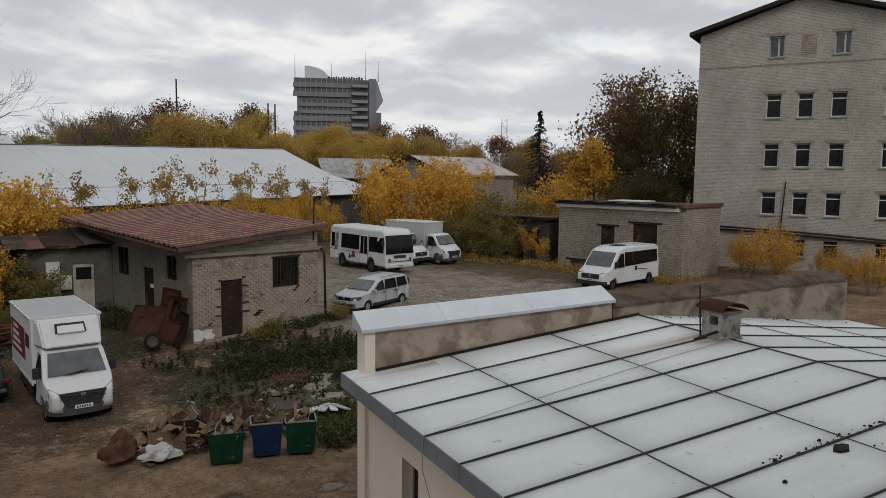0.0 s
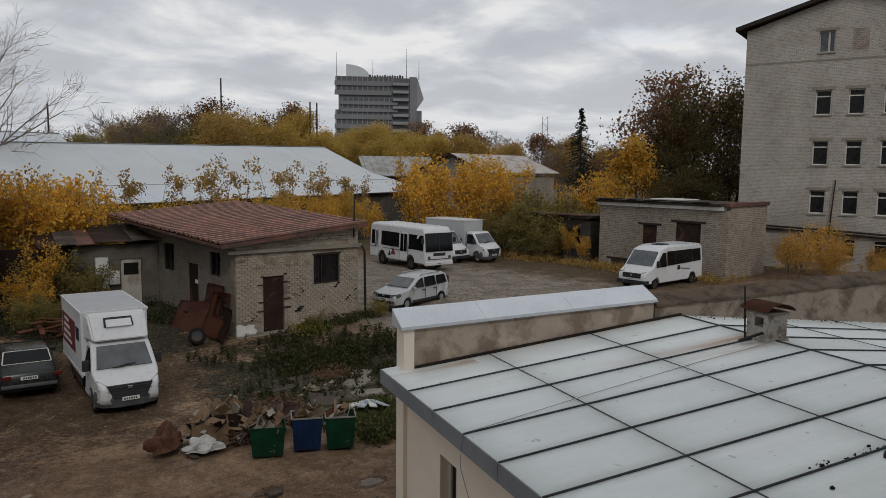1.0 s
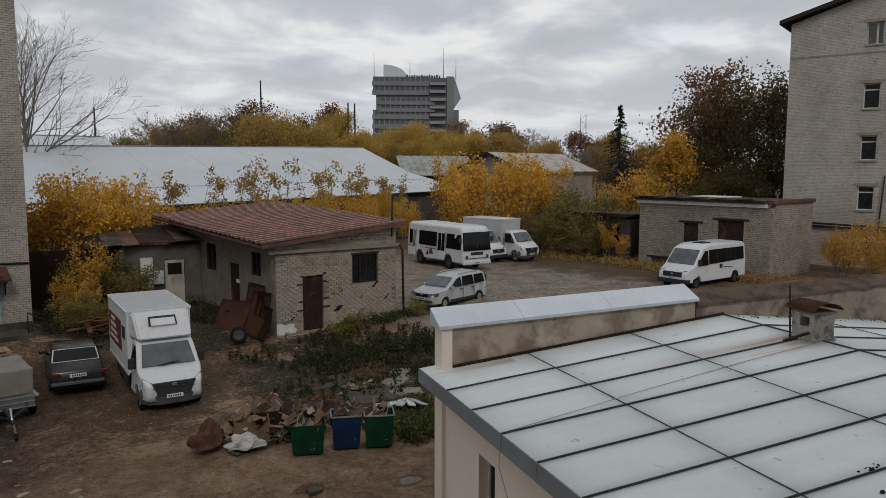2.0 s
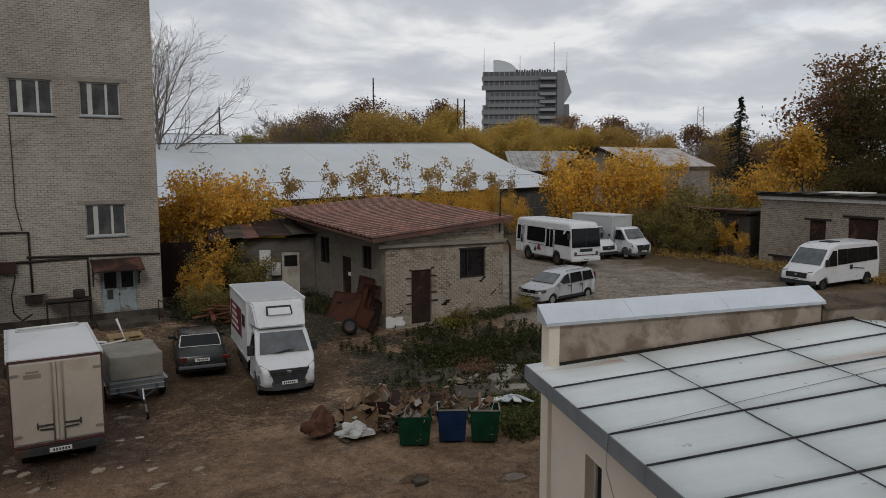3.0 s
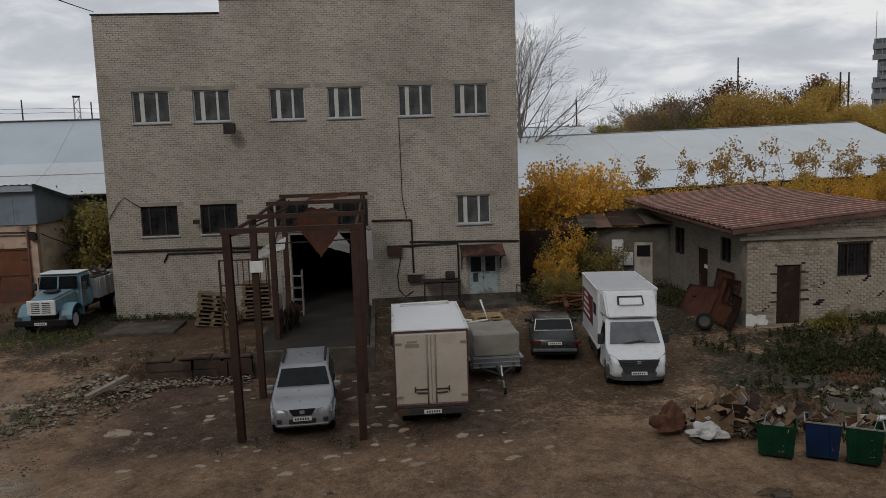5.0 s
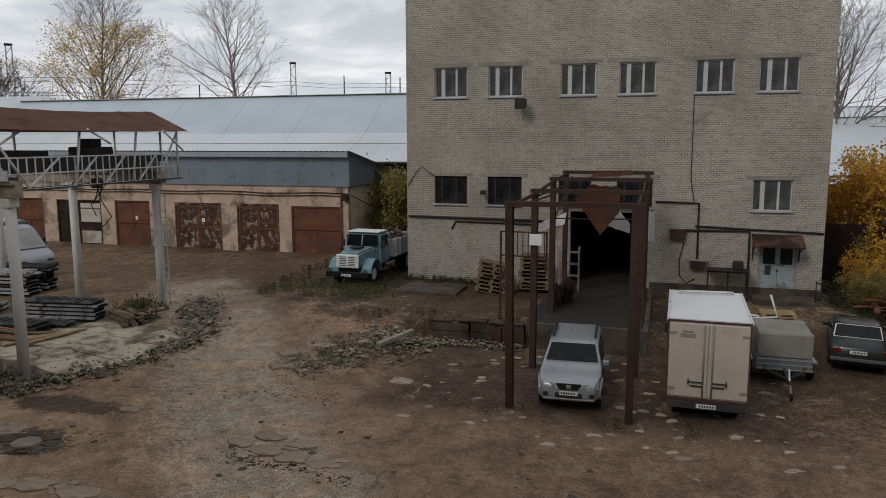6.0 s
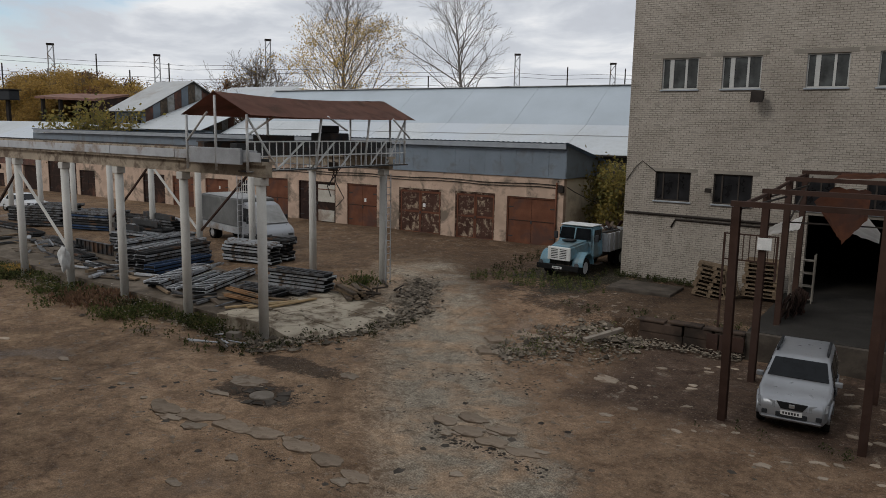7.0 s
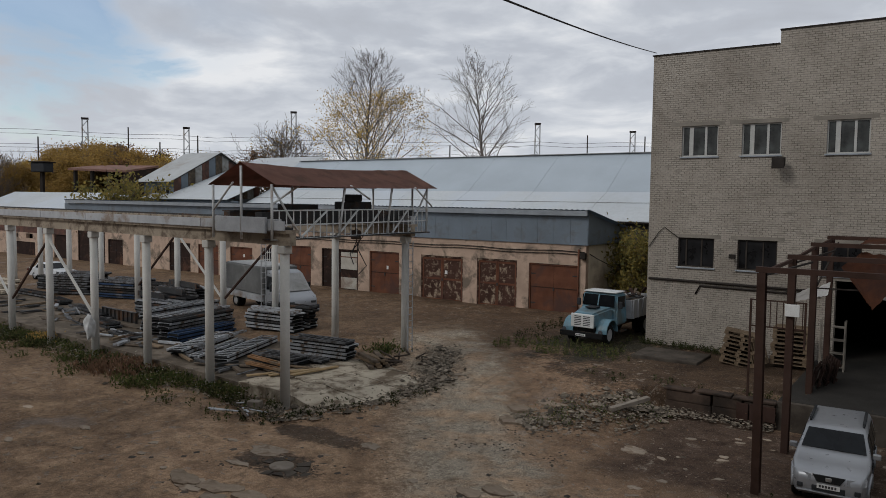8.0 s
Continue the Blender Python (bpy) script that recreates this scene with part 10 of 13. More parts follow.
# along the hangar's front
for k in range(25):
    u = k / 24
    x, y = 10.5 + 33 * u, 45.3 + 11.8 * u
    S[k % 3].append((x + rnd.uniform(-0.8, 0.8), y + rnd.uniform(-1.0, 1.0), (0.80 if u < 0.3 else 0.68) * rnd.uniform(0.85, 1.08), rnd.uniform(0, 360)))
for x, y, s in ((10.6, 43.4, 1.03), (12.4, 42.9, 0.95), (13.6, 44.6, 0.9), (8.6, 44.4, 0.9), (11.2, 45.8, 1.0), (8.5, 37.4, 0.36), (9.9, 38.4, 0.56), (9.0, 35.8, 0.34)):
    S[0 if s > 0.6 else 2].append((x, y, s, rnd.uniform(0, 360)))
# round the back of the car park
for x, y, s in ((40.0, 45.5, 0.95), (42.2, 44.8, 1.05), (43.8, 43.0, 1.08), (41.5, 47.5, 1.0), (45.5, 44.5, 1.05), (46.5, 42.2, 1.0), (48.0, 46.0, 1.15), (43.0, 49.0, 1.15), (37.0, 48.0, 0.7), (34.5, 50.5, 0.75), (50.5, 37.8, 1.35), (51.2, 36.4, 1.5), (52.2, 35.4, 1.35), (44.5, 32.6, 0.36), (45.2, 34.5, 0.5)):
    S[2 if s > 1.02 else 0].append((x, y, s * ((1.12 if y > 41 and x > 39.5 else 0.88) if x < 49 else 0.7), rnd.uniform(0, 360)))
# beside and behind the parapet, before the five-storey block
LOW = []
for k in range(26):
    x, y = 45.5 + 6.5 * rnd.random() + 0.1 * k, 20.5 - k * 0.65 + rnd.uniform(-0.6, 0.6)
    LOW.append((max(x, 46.0), y if y < 20.8 else 20.5, rnd.uniform(0.55, 1.0), rnd.uniform(0, 360)))
bushy = make_plant("yellow_shrub", "spreading shrub in amber autumn leaf", 133, L_AMBER, M_TWIG, 5.2, 0.05, 2, 3, 0.17, 0.26, stems=8, lean=0.38, first=0.15, kids=(1, 3), ang=(0.4, 0.9), shrink=(0.4, 0.6), up=0.12, category="shrub")
put(bushy, [(x, y, s * 0.72, rz) for x, y, s, rz in LOW[::2]], "yellow shrubs")
for p_, sp in zip(yel, S):
    put(p_, sp, "yellow shrubs")
put(sparse, [(x, y, s, k * 47) for k, (x, y, s) in enumerate(((12.0, 48.2, 0.98), (14.3, 49.0, 0.96), (19.0, 50.2, 1.0), (24.5, 52.2, 1.04), (27.3, 53.0, 1.08), (33.0, 55.3, 1.08), (36.2, 56.4, 0.95), (38.8, 57.4, 1.0), (43.0, 58.8, 0.88)))], "tall thin shrubs")
put(green, [(x, y, s, k * 63) for k, (x, y, s) in enumerate(((46.8, 40.0, 1.1), (48.2, 38.8, 1.2), (44.4, 40.6, 0.8), (12.4, 46.6, 1.2), (10.6, 39.4, 0.7), (11.6, 37.6, 0.55), (8.4, 34.6, 0.38), (9.4, 34.9, 0.32), (44.3, 36.0, 0.6), (45.0, 38.0, 0.8), (49.5, 35.5, 1.0), (18.9, 28.9, 0.2), (22.6, 28.8, 0.2), (46.3, 36.6, 0.9), (-17.2, 47.5, 1.3), (-15.6, 45.5, 1.2), (-76.6, 47.3, 2.15)))], "green shrubs")

# trees
gold_far = [make_plant("autumn_tree", "far tree in golden autumn leaf", 200 + k, L_GOLD, M_BARK, 12, 0.22, 3, 20, 0.26, 0.7, first=0.2, kids=(1, 3), ang=(0.4, 0.85), shrink=(0.5, 0.72)) for k in range(2)]
ochre_far = [make_plant("autumn_tree", "far tree in ochre autumn leaf", 220 + k, (L_OCHRE, L_OLIVE)[k], M_BARK, 12, 0.22, 3, 20, 0.26, 0.7, first=0.2, kids=(1, 3), ang=(0.4, 0.85), shrink=(0.5, 0.72)) for k in range(2)]
brown_far = make_plant("autumn_tree", "far half-bare tree with red-brown leaves", 240, L_BROWN, M_BARK_DK, 13, 0.22, 3, 3, 0.36, 0.5, first=0.2, kids=(1, 3), ang=(0.3, 0.7), shrink=(0.5, 0.72), thin=0.03)
bare_far = make_plant("bare_tree", "far bare tree with fine grey twigs", 250, L_BROWN, M_TWIG, 13, 0.2, 4, 0, 0.4, 0.5, first=0.2, kids=(1, 2), ang=(0.3, 0.75), shrink=(0.5, 0.72), up=0.04, thin=0.018)
far_spots = {id(p_): [] for p_ in (*gold_far, *ochre_far, brown_far, bare_far)}


def skyline(az):
    """Height of the far trees' tops as a slope seen from the eye."""
    pts = [(8, 0.045), (17, 0.052), (22.4, 0.082), (27.7, 0.094), (32, 0.08), (36, 0.055), (39.2, 0.062), (44.8, 0.068), (50.7, 0.05), (58, 0.05)]
    for (a, s0), (b_, s1) in zip(pts, pts[1:]):
        if a <= az <= b_:
            return s0 + (s1 - s0) * (az - a) / (b_ - a)
    return 0.045


for k in range(78):
    az = 9.5 + 49 * (k + rnd.random() * 0.7) / 78
    r = rnd.uniform(126, 142) if k % 3 else rnd.uniform(146, 164)
    hz = 8 + r * skyline(az) * (rnd.uniform(0.35, 0.74) if k % 3 else rnd.uniform(0.7, 1.02))
    x, y = polar(az, r)
    if az < 20:
        c = rnd.choice([ochre_far[0], ochre_far[1], brown_far, bare_far]) if k % 3 else bare_far
    elif az < 31:
        c = rnd.choice([gold_far[0], ochre_far[0], ochre_far[1], brown_far]) if k % 3 else rnd.choice([bare_far, bare_far, brown_far])
    elif az < 43:
        c = rnd.choice(gold_far) if k % 3 else rnd.choice([bare_far, brown_far, gold_far[1]])
    else:
        c = rnd.choice([brown_far, ochre_far[0], brown_far, bare_far])
    far_spots[id(c)].append((x, y, (hz - level(x, y)) / (13.0 if c in (brown_far, bare_far) else 12.0), rnd.uniform(0, 360)))
# beyond the garages and the railway
for k in range(34):
    az = -74 + 56 * (k + rnd.random()) / 34
    r = rnd.uniform(120, 150)
    tall = 0.052 if az < -52 else 0.052 if az < -44 else 0.040
    x, y = polar(az, r)
    c = rnd.choice([ochre_far[0], gold_far[1], brown_far, bare_far]) if az < -50 else rnd.choice([bare_far, brown_far, bare_far])
    far_spots[id(c)].append((x, y, (8 + r * tall * rnd.uniform(0.6, 1.0)) / 13.0, rnd.uniform(0, 360)))
for k in range(15):
    az = -62.4 + 7.4 * (k + rnd.random()) / 15
    r = rnd.uniform(132, 152)
    c = (ochre_far[0], brown_far, bare_far, brown_far, ochre_far[0])[k % 5]
    far_spots[id(c)].append((*polar(az, r), (8 + r * (0.069 - 0.0009 * abs(az + 59.5) ** 1.6) * rnd.uniform(0.5, 0.86)) / 12.6, rnd.uniform(0, 360)))
for p_ in (*gold_far, *ochre_far, brown_far, bare_far):
    put(p_, far_spots[id(p_)], "far autumn trees")

big_bare = make_plant("bare_tree", "tall bare birch with fine twigs", 301, L_GOLD, M_BIRCH, 24.5, 0.36, 4, 1, 0.16, 0.3, leaf_share=0.01, thin=0.011, leader=(0.36, 0.34, 34, 0.5))
put(big_bare, [(*polar(-31.2, 86), 1.02, 30)], "tall bare trees")
fan_bare = make_plant("bare_tree", "tall spreading bare tree with heavy limbs", 305, L_GOLD, M_BIRCH, 24.5, 0.42, 4, 1, 0.16, 0.3, leaf_share=0.02, thin=0.012, leader=(0.6, 0.24, 46))
put(fan_bare, [(*polar(10.9, 84), 0.93, 200)], "tall bare trees")
big_yel = make_plant("half_bare_tree", "tall poplar losing its last yellow leaves", 302, L_PALEGOLD, M_BIRCH, 24.0, 0.34, 4, 4, 0.2, 0.5, leaf_share=0.75, max_leaf_z=18.5, thin=0.011, leader=(0.42, 0.14, 60))
put(big_yel, [(*polar(-41.0, 92), 1.05, 80)])
mid_bare = make_plant("bare_tree", "bare tree with dense grey twigs", 303, L_OCHRE, M_TWIG, 16.0, 0.3, 4, 1, 0.3, 0.4, first=0.12, kids=(2, 3), ang=(0.4, 0.95), shrink=(0.5, 0.7), up=0.03, leaf_share=0.05, thin=0.016, leader=(0.75, 0.16, 54))
put(mid_bare, [(*polar(-47.6, 100), 1.12, 10), (*polar(-53.0, 118), 0.9, 100), (*polar(20.5, 128), 1.05, 50), (*polar(23.2, 130), 1.1, 150), (*polar(-65.5, 130), 0.9, 250)], "bare trees")
dark = [make_plant("dark_tree", "large tree with dark thinning foliage", 320 + k, (L_SOMBRE, L_SOMBRE, L_BROWN)[k], M_BARK_DK, 16.5, 0.32, 3, (3, 4, 2)[k], 0.34, 0.55, first=0.12, kids=(2, 3), ang=(0.4, 0.9), shrink=(0.5, 0.72)) for k in range(3)]
put(dark[0], [(*polar(61.8, 78), 0.98, 0), (*polar(63.8, 84), 0.92, 120)], "dark trees")
put(dark[1], [(*polar(63.4, 72), 0.68, 0), (*polar(60.6, 70), 0.52, 70), (*polar(62.0, 66), 0.45, 20)], "dark trees")
put(dark[2], [(*polar(59.4, 86), 0.9, 0), (*polar(64.4, 88), 1.0, 140), (*polar(57.4, 96), 0.55, 40), (*polar(55.2, 110), 0.55, 40)], "dark trees")
thin_dark = make_plant("dark_tree", "thin-crowned tree with dark scattered leaves", 330, L_BROWN, M_BARK_DK, 17.0, 0.3, 3, 2, 0.36, 0.5, first=0.2, kids=(2, 3), ang=(0.35, 0.8), shrink=(0.5, 0.7))
put(thin_dark, [(*polar(58.6, 78), 0.98, 0), (*polar(61.2, 82), 1.06, 100)], "dark trees")
lone = make_plant("autumn_tree", "golden tree standing before darker trees", 341, L_YELLOW, M_BARK, 10.0, 0.16, 3, 3, 0.32, 0.45, first=0.15, kids=(1, 3), ang=(0.35, 0.8), shrink=(0.45, 0.65))
put(lone, [(*polar(58.0, 68), 1.0, 0)])


def spruce(at):
    rnd2, rng2 = random.Random(5), np.random.default_rng(5)
    t = thing("spruce", "dark pointed spruce tree", "tree", at)
    segs, tips = [(Vector((0, 0, 0)), Vector((0, 0, 17)), 0.2, 0.02)], []
    for k in range(190):
        z = 3 + 13.8 * (k / 190) ** 1.1
        ln = (17.2 - z) * 0.34 * rnd2.uniform(0.5, 1.15) + 0.05
        a = rnd2.uniform(0, 2 * math.pi)
        e = Vector((math.cos(a) * ln, math.sin(a) * ln, z - ln * 0.25))
        segs.append((Vector((0, 0, z)), e, 0.04, 0.01))
        for q in range(5):
            tips.append(Vector((0, 0, z)).lerp(e, 0.2 + 0.2 * q))
    me = limbs_mesh("trunk", segs)
    me.materials.append(M_BARK_DK)
    shared("trunk", me, t, Matrix())
    me = leaves_mesh("crown", tips, 5, 0.26, 0.08, rng2)
    me.materials.append(L_DARK)
    shared("crown", me, t, Matrix())


spruce(pose(*polar(53.4, 98), 0.9) @ Matrix.Scale(0.9, 4))


# ---- weeds, dead stalks and litter ----
def tufts(name, label, spots, mat, blades, h, spread, size, seed, upright=0.6, flat=False):
    rng = np.random.default_rng(seed)
    v = []
    for x, y, s in spots:
        z = ground_z(x, y)
        n = blades
        a = rng.uniform(0, 2 * np.pi, n)
        rr = rng.uniform(0, spread * s, n)
        c = np.stack([x + np.cos(a) * rr, y + np.sin(a) * rr, z + rng.uniform(0.02, h * s, n)], 1)
        u = rng.normal(0, 1, (n, 3))
        u[:, 2] = np.abs(u[:, 2]) + upright
        u /= np.linalg.norm(u, axis=1, keepdims=True)
        if flat:
            u[:, 2] = rng.normal(0, 0.12, n)
        u /= np.linalg.norm(u, axis=1, keepdims=True)
        w = np.cross(u, np.array([[0.0, 0.0, 1.0]]) + rng.normal(0, 0.15, (n, 3))) if flat else np.cross(u, rng.normal(0, 1, (n, 3)))
        w /= np.linalg.norm(w, axis=1, keepdims=True)
        k = (size * rng.uniform(0.5, 1.3, n))[:, None]
        v.append(np.stack([c - u * k * 0.6, c + w * k * 0.28, c + u * k * 0.6, c - w * k * 0.28], 1).reshape(-1, 3))
    q = np.concatenate(v)
    m = len(q) // 4
    me = bpy.data.meshes.new(name)
    me.vertices.add(len(q))
    me.vertices.foreach_set("co", q.ravel())
    me.loops.add(m * 4)
    me.loops.foreach_set("vertex_index", np.arange(m * 4))
    me.polygons.add(m)
    me.polygons.foreach_set("loop_start", np.arange(m) * 4)
    me.update(calc_edges=True)
    me.materials.append(mat)
    return tagged(new(name, me), label, "weeds", kind="stuff")


def spots_in(n, fx, fy, seed, keep=None, lo=0.6, hi=1.3):
    r_ = random.Random(seed)
    out = []
    while len(out) < n:
        x, y = r_.uniform(*fx), r_.uniform(*fy)
        if keep is None or keep(x, y, r_):
            out.append((x, y, r_.uniform(lo, hi)))
    return out


def weedy(x, y, r_):
    d = ((x - 16.8) / 4.8) ** 2 + ((y - 23.2) / 6.0) ** 2 + 0.9 * noise.noise((x * 0.5, y * 0.5, 2.0))
    return d < 0.95 and not (9 < x < 13 and y < 19.5)


cover = lambda x, y, r_: ((x - 17.2) / 5.0) ** 2 + ((y - 24.2) / 5.8) ** 2 + 1.1 * noise.noise((x * 0.5, y * 0.5, 2.0)) < 0.95 and not (9 < x < 13 and y < 20.5) and noise.noise((x * 1.1, y * 1.1, 5.0)) > -0.25
tufts("weeds", "low creeping weeds on the dark soil before the hut", spots_in(620, (10.5, 22), (17.5, 29.6), 1, cover), L_WEED, 30, 0.34, 0.10, 0.085, 1, 0.1)
tufts("weeds", "pale leaf rosettes scattered over the soil before the hut", spots_in(240, (10.5, 22), (18.5, 29.6), 25, cover, 0.5, 1.1), L_PALEWEED, 9, 0.26, 0.10, 0.085, 25, 0.0, True)
clump = lambda x, y, r_: ((x - 17.4) / 3.0) ** 2 + ((y - 25.0) / 1.7) ** 2 + 0.8 * noise.noise((x * 0.9, y * 0.9, 3.0)) < 0.9
tufts("weeds", "dense dark clumps of leafy weeds before the hut", spots_in(120, (13.5, 21), (22.8, 27.6), 28, clump), L_WEED, 60, 0.34, 0.48, 0.13, 28, 0.2)
tufts("weeds", "dense dark clumps of leafy weeds before the hut", spots_in(80, (17, 21.5), (20.0, 25.0), 29, lambda x, y, r_: noise.noise((x * 0.8, y * 0.8, 6.0)) > -0.1), L_WEED, 46, 0.36, 0.4, 0.12, 29, 0.2)
tufts("weeds", "nettles and leaves along the hut's foot", spots_in(60, (18.4, 23.0), (28.7, 29.6), 30), L_WEED, 40, 0.3, 0.4, 0.11, 30, 0.3)
tufts("weeds", "yellow-green bush at the hut's foot", spots_in(12, (18.2, 19.0), (28.9, 29.4), 31), L_LIME, 60, 0.35, 0.75, 0.13, 31, 0.2)
tufts("fallen_leaves", "pale leaves and scraps among the weeds", spots_in(260, (11, 22), (16.5, 29.6), 26, weedy), L_LITTER, 3, 0.6, 0.10, 0.06, 26, 0.0, True)
slab_edge = lambda x: 19.4 - 0.0508 * (x + 20)
by_slab = lambda deep, cut, sd: (lambda x, y, r_: 0.05 < slab_edge(x) - y < deep * (0.55 + 0.9 * noise.noise((x * 0.3, 5.0, sd))) + 0.3 and noise.noise((x * 0.6, y * 0.8, sd)) > cut)
tufts("weeds", "low weeds along the storage slab", spots_in(300, (-64, -20.4), (16.4, 21.8), 2, by_slab(2.2, 0.05, 1.0)), L_WEED, 38, 0.34, 0.32, 0.10, 2)
tufts("weeds", "green herbs growing at the storage slab's edge", spots_in(380, (-64, -21.6), (16.8, 21.8), 21, by_slab(2.0, 0.0, 4.0)), L_HERB, 40, 0.34, 0.62, 0.12, 21)
tufts("weeds", "sparse creeping weeds spreading from the slab over the yard", spots_in(520, (-58, -20.8), (14.8, 21.6), 36, by_slab(4.2, -0.12, 9.0), 0.4, 1.1), L_HERB, 14, 0.4, 0.1, 0.08, 36, 0.1)
tufts("weeds", "green bush by the gantry column", spots_in(9, (-22.9, -21.9), (26.8, 27.5), 35), L_HERB, 60, 0.35, 1.2, 0.13, 35)
tufts("fallen_leaves", "pale scraps and leaves along the slab's edge", spots_in(420, (-50, -20.6), (16.0, 21.0), 27, by_slab(3.4, -0.4, 7.0)), L_SCRAP, 4, 0.6, 0.14, 0.08, 27, 0.0, True)
tufts("weeds", "low weeds round the broken end of the slab", spots_in(48, (-22, -17.0), (17.0, 25.5), 22, lambda x, y, r_: 0.2 < (x + 20.3) * 0.9 - (y - 19.3) * 0.42 < 1.6 and noise.noise((x, y, 6.0)) > -0.1), L_WEED, 24, 0.28, 0.16, 0.08, 22)
tufts("weeds", "yellowing bush at the slab's edge", spots_in(16, (-40.9, -39.4), (20.0, 20.5), 23), L_OCHRE, 40, 0.4, 0.8, 0.14, 23)
tufts("dry_weeds", "rusty dry stalks by the storage slab", spots_in(70, (-32.6, -29.8), (18.9, 20.0), 3, lambda x, y, r_: y < slab_edge(x)), L_DRY, 52, 0.32, 1.45, 0.2, 3, 2.0)
tufts("dry_weeds", "rusty dry stalks by the storage slab", spots_in(34, (15.2, 16.4), (22.5, 23.8), 4), L_DRY, 34, 0.3, 0.45, 0.12, 4, 0.8)
tufts("weeds", "weeds round the parked blue truck", spots_in(110, (-19, -12.2), (32.5, 41), 5, lambda x, y, r_: not (-16.3 < x < -13.7 and y > 33)), L_WEED, 26, 0.3, 0.16, 0.07, 5)
tufts("weeds", "low green grass before the parked blue truck", spots_in(190, (-19.5, -11.5), (29.5, 34.5), 37, lambda x, y, r_: ((x + 15.3) / 3.6) ** 2 + ((y - 31.8) / 1.6) ** 2 + 0.9 * noise.noise((x * 0.8, y * 0.8, 3.0)) < 0.9), L_HERB, 22, 0.34, 0.1, 0.07, 37, 0.2)
tufts("weeds", "thin weeds growing over the rubble heap", [(x + dx, y + dy, s) for x, y, s in spots_in(60, (-12.6, -8.4), (22.2, 27.4), 24, lambda x, y, r_: abs((x + 8.6) * 0.77 - (y - 27.2) * 0.64) < 0.9 + 0.5 * noise.noise((x, y, 2.0))) for dx, dy in ((0, 0),)], L_HERB, 16, 0.3, 0.3, 0.07, 24)
tufts("weeds", "overgrown weeds by the lean-to", spots_in(300, (7.2, 15.2), (32.5, 43), 6, lambda x, y, r_: noise.noise((x * 0.6, y * 0.6, 4.0)) > -0.15 and not (7.4 < x < 11 and y < 31.5)), L_WEED, 34, 0.35, 0.5, 0.11, 6)
tufts("weeds", "brown weeds along the car park edge", spots_in(420, (38, 46), (21, 46), 7, lambda x, y, r_: x > 42.5 + 1.2 * noise.noise((0, y * 0.4, 1.0)) or y > 43.5), L_OCHRE, 20, 0.4, 0.6, 0.17, 7)
tufts("weeds", "grass tufts along the dock and wall", spots_in(24, (-13, -5), (27.9, 28.9), 8) + spots_in(90, (-12.8, -8.6), (35.3, 35.95), 9) + spots_in(10, (-5, 1), (20.2, 20.8), 10), L_WEED, 22, 0.25, 0.15, 0.07, 8)
tufts("fallen_leaves", "fallen leaves scattered over the car park", spots_in(900, (22, 46), (23, 45), 11), L_LITTER, 5, 1.2, 0.01, 0.08, 11, 0.0, True)
tufts("fallen_leaves", "fallen leaves and scraps on the yard", spots_in(420, (-12, 22), (13, 30), 12), L_LITTER, 3, 1.0, 0.01, 0.06, 12, 0.0, True)
tufts("fallen_leaves", "fallen leaves and scraps on the yard", spots_in(420, (-45, -6), (11, 40), 13), L_LITTER, 3, 1.2, 0.01, 0.07, 13, 0.0, True)


def stones(name, label, spots, mat, seed, flat=0.5):
    """Broken stones: rough six-cornered chips, too many to count."""
    rng = np.random.default_rng(seed)
    verts, faces = [], []
    base = np.array([(1, 0, 0), (0.3, 0.9, 0), (-0.8, 0.5, 0), (-0.7, -0.6, 0), (0.4, -0.9, 0), (0.1, 0.1, 1), (-0.1, 0.0, -0.6)])
    tri = [(0, 1, 5), (1, 2, 5), (2, 3, 5), (3, 4, 5), (4, 0, 5), (1, 0, 6), (2, 1, 6), (3, 2, 6), (4, 3, 6), (0, 4, 6)]
    for x, y, z, s in spots:
        a = rng.uniform(0, 2 * np.pi)
        p = base * rng.uniform(0.6, 1.3, (7, 1)) * s
        p[:, 2] *= flat * rng.uniform(0.6, 1.4)
        p = np.stack([p[:, 0] * np.cos(a) - p[:, 1] * np.sin(a), p[:, 0] * np.sin(a) + p[:, 1] * np.cos(a), p[:, 2]], 1) + (x, y, z)
        b0 = len(verts)
        verts += p.tolist()
        faces += [tuple(b0 + i for i in t) for t in tri]
    me = mesh_from(name, verts, faces)
    me.materials.append(mat)
    return tagged(new(name, me), label, "stones", kind="stuff")


r3 = random.Random(31)
pile = []
A_, B_ = Vector((-8.6, 27.2)), Vector((-12.4, 22.6))
for k in range(1500):
    u, v = r3.random(), r3.gauss(0, 0.55)
    w_ = 0.45 + 0.9 * math.sin(min(1, u * 1.1) * math.pi) + 0.5 * u
    p = A_.lerp(B_, u)
    nx, ny = 0.77, -0.64
    x, y = p.x + nx * v * w_, p.y + ny * v * w_
    hgt = max(0.0, 0.55 * math.exp(-(v * 1.1) ** 2) * (1 - 0.8 * u))
    pile.append((x, y, level(x, y) + 0.6 * hgt * r3.uniform(0.3, 1.0), r3.uniform(0.03, 0.09) * (1 + 1.6 * (r3.random() < 0.07))))
stones("rubble", "heap of broken stone and concrete along the ramp's edge", pile, M_STONE, 3, 0.6)
chips = []
for k in range(260):
    q = apron_at(r3.random() ** 0.7, r3.random())
    chips.append((q.x, q.y, q.z + 0.005, r3.uniform(0.015, 0.06)))
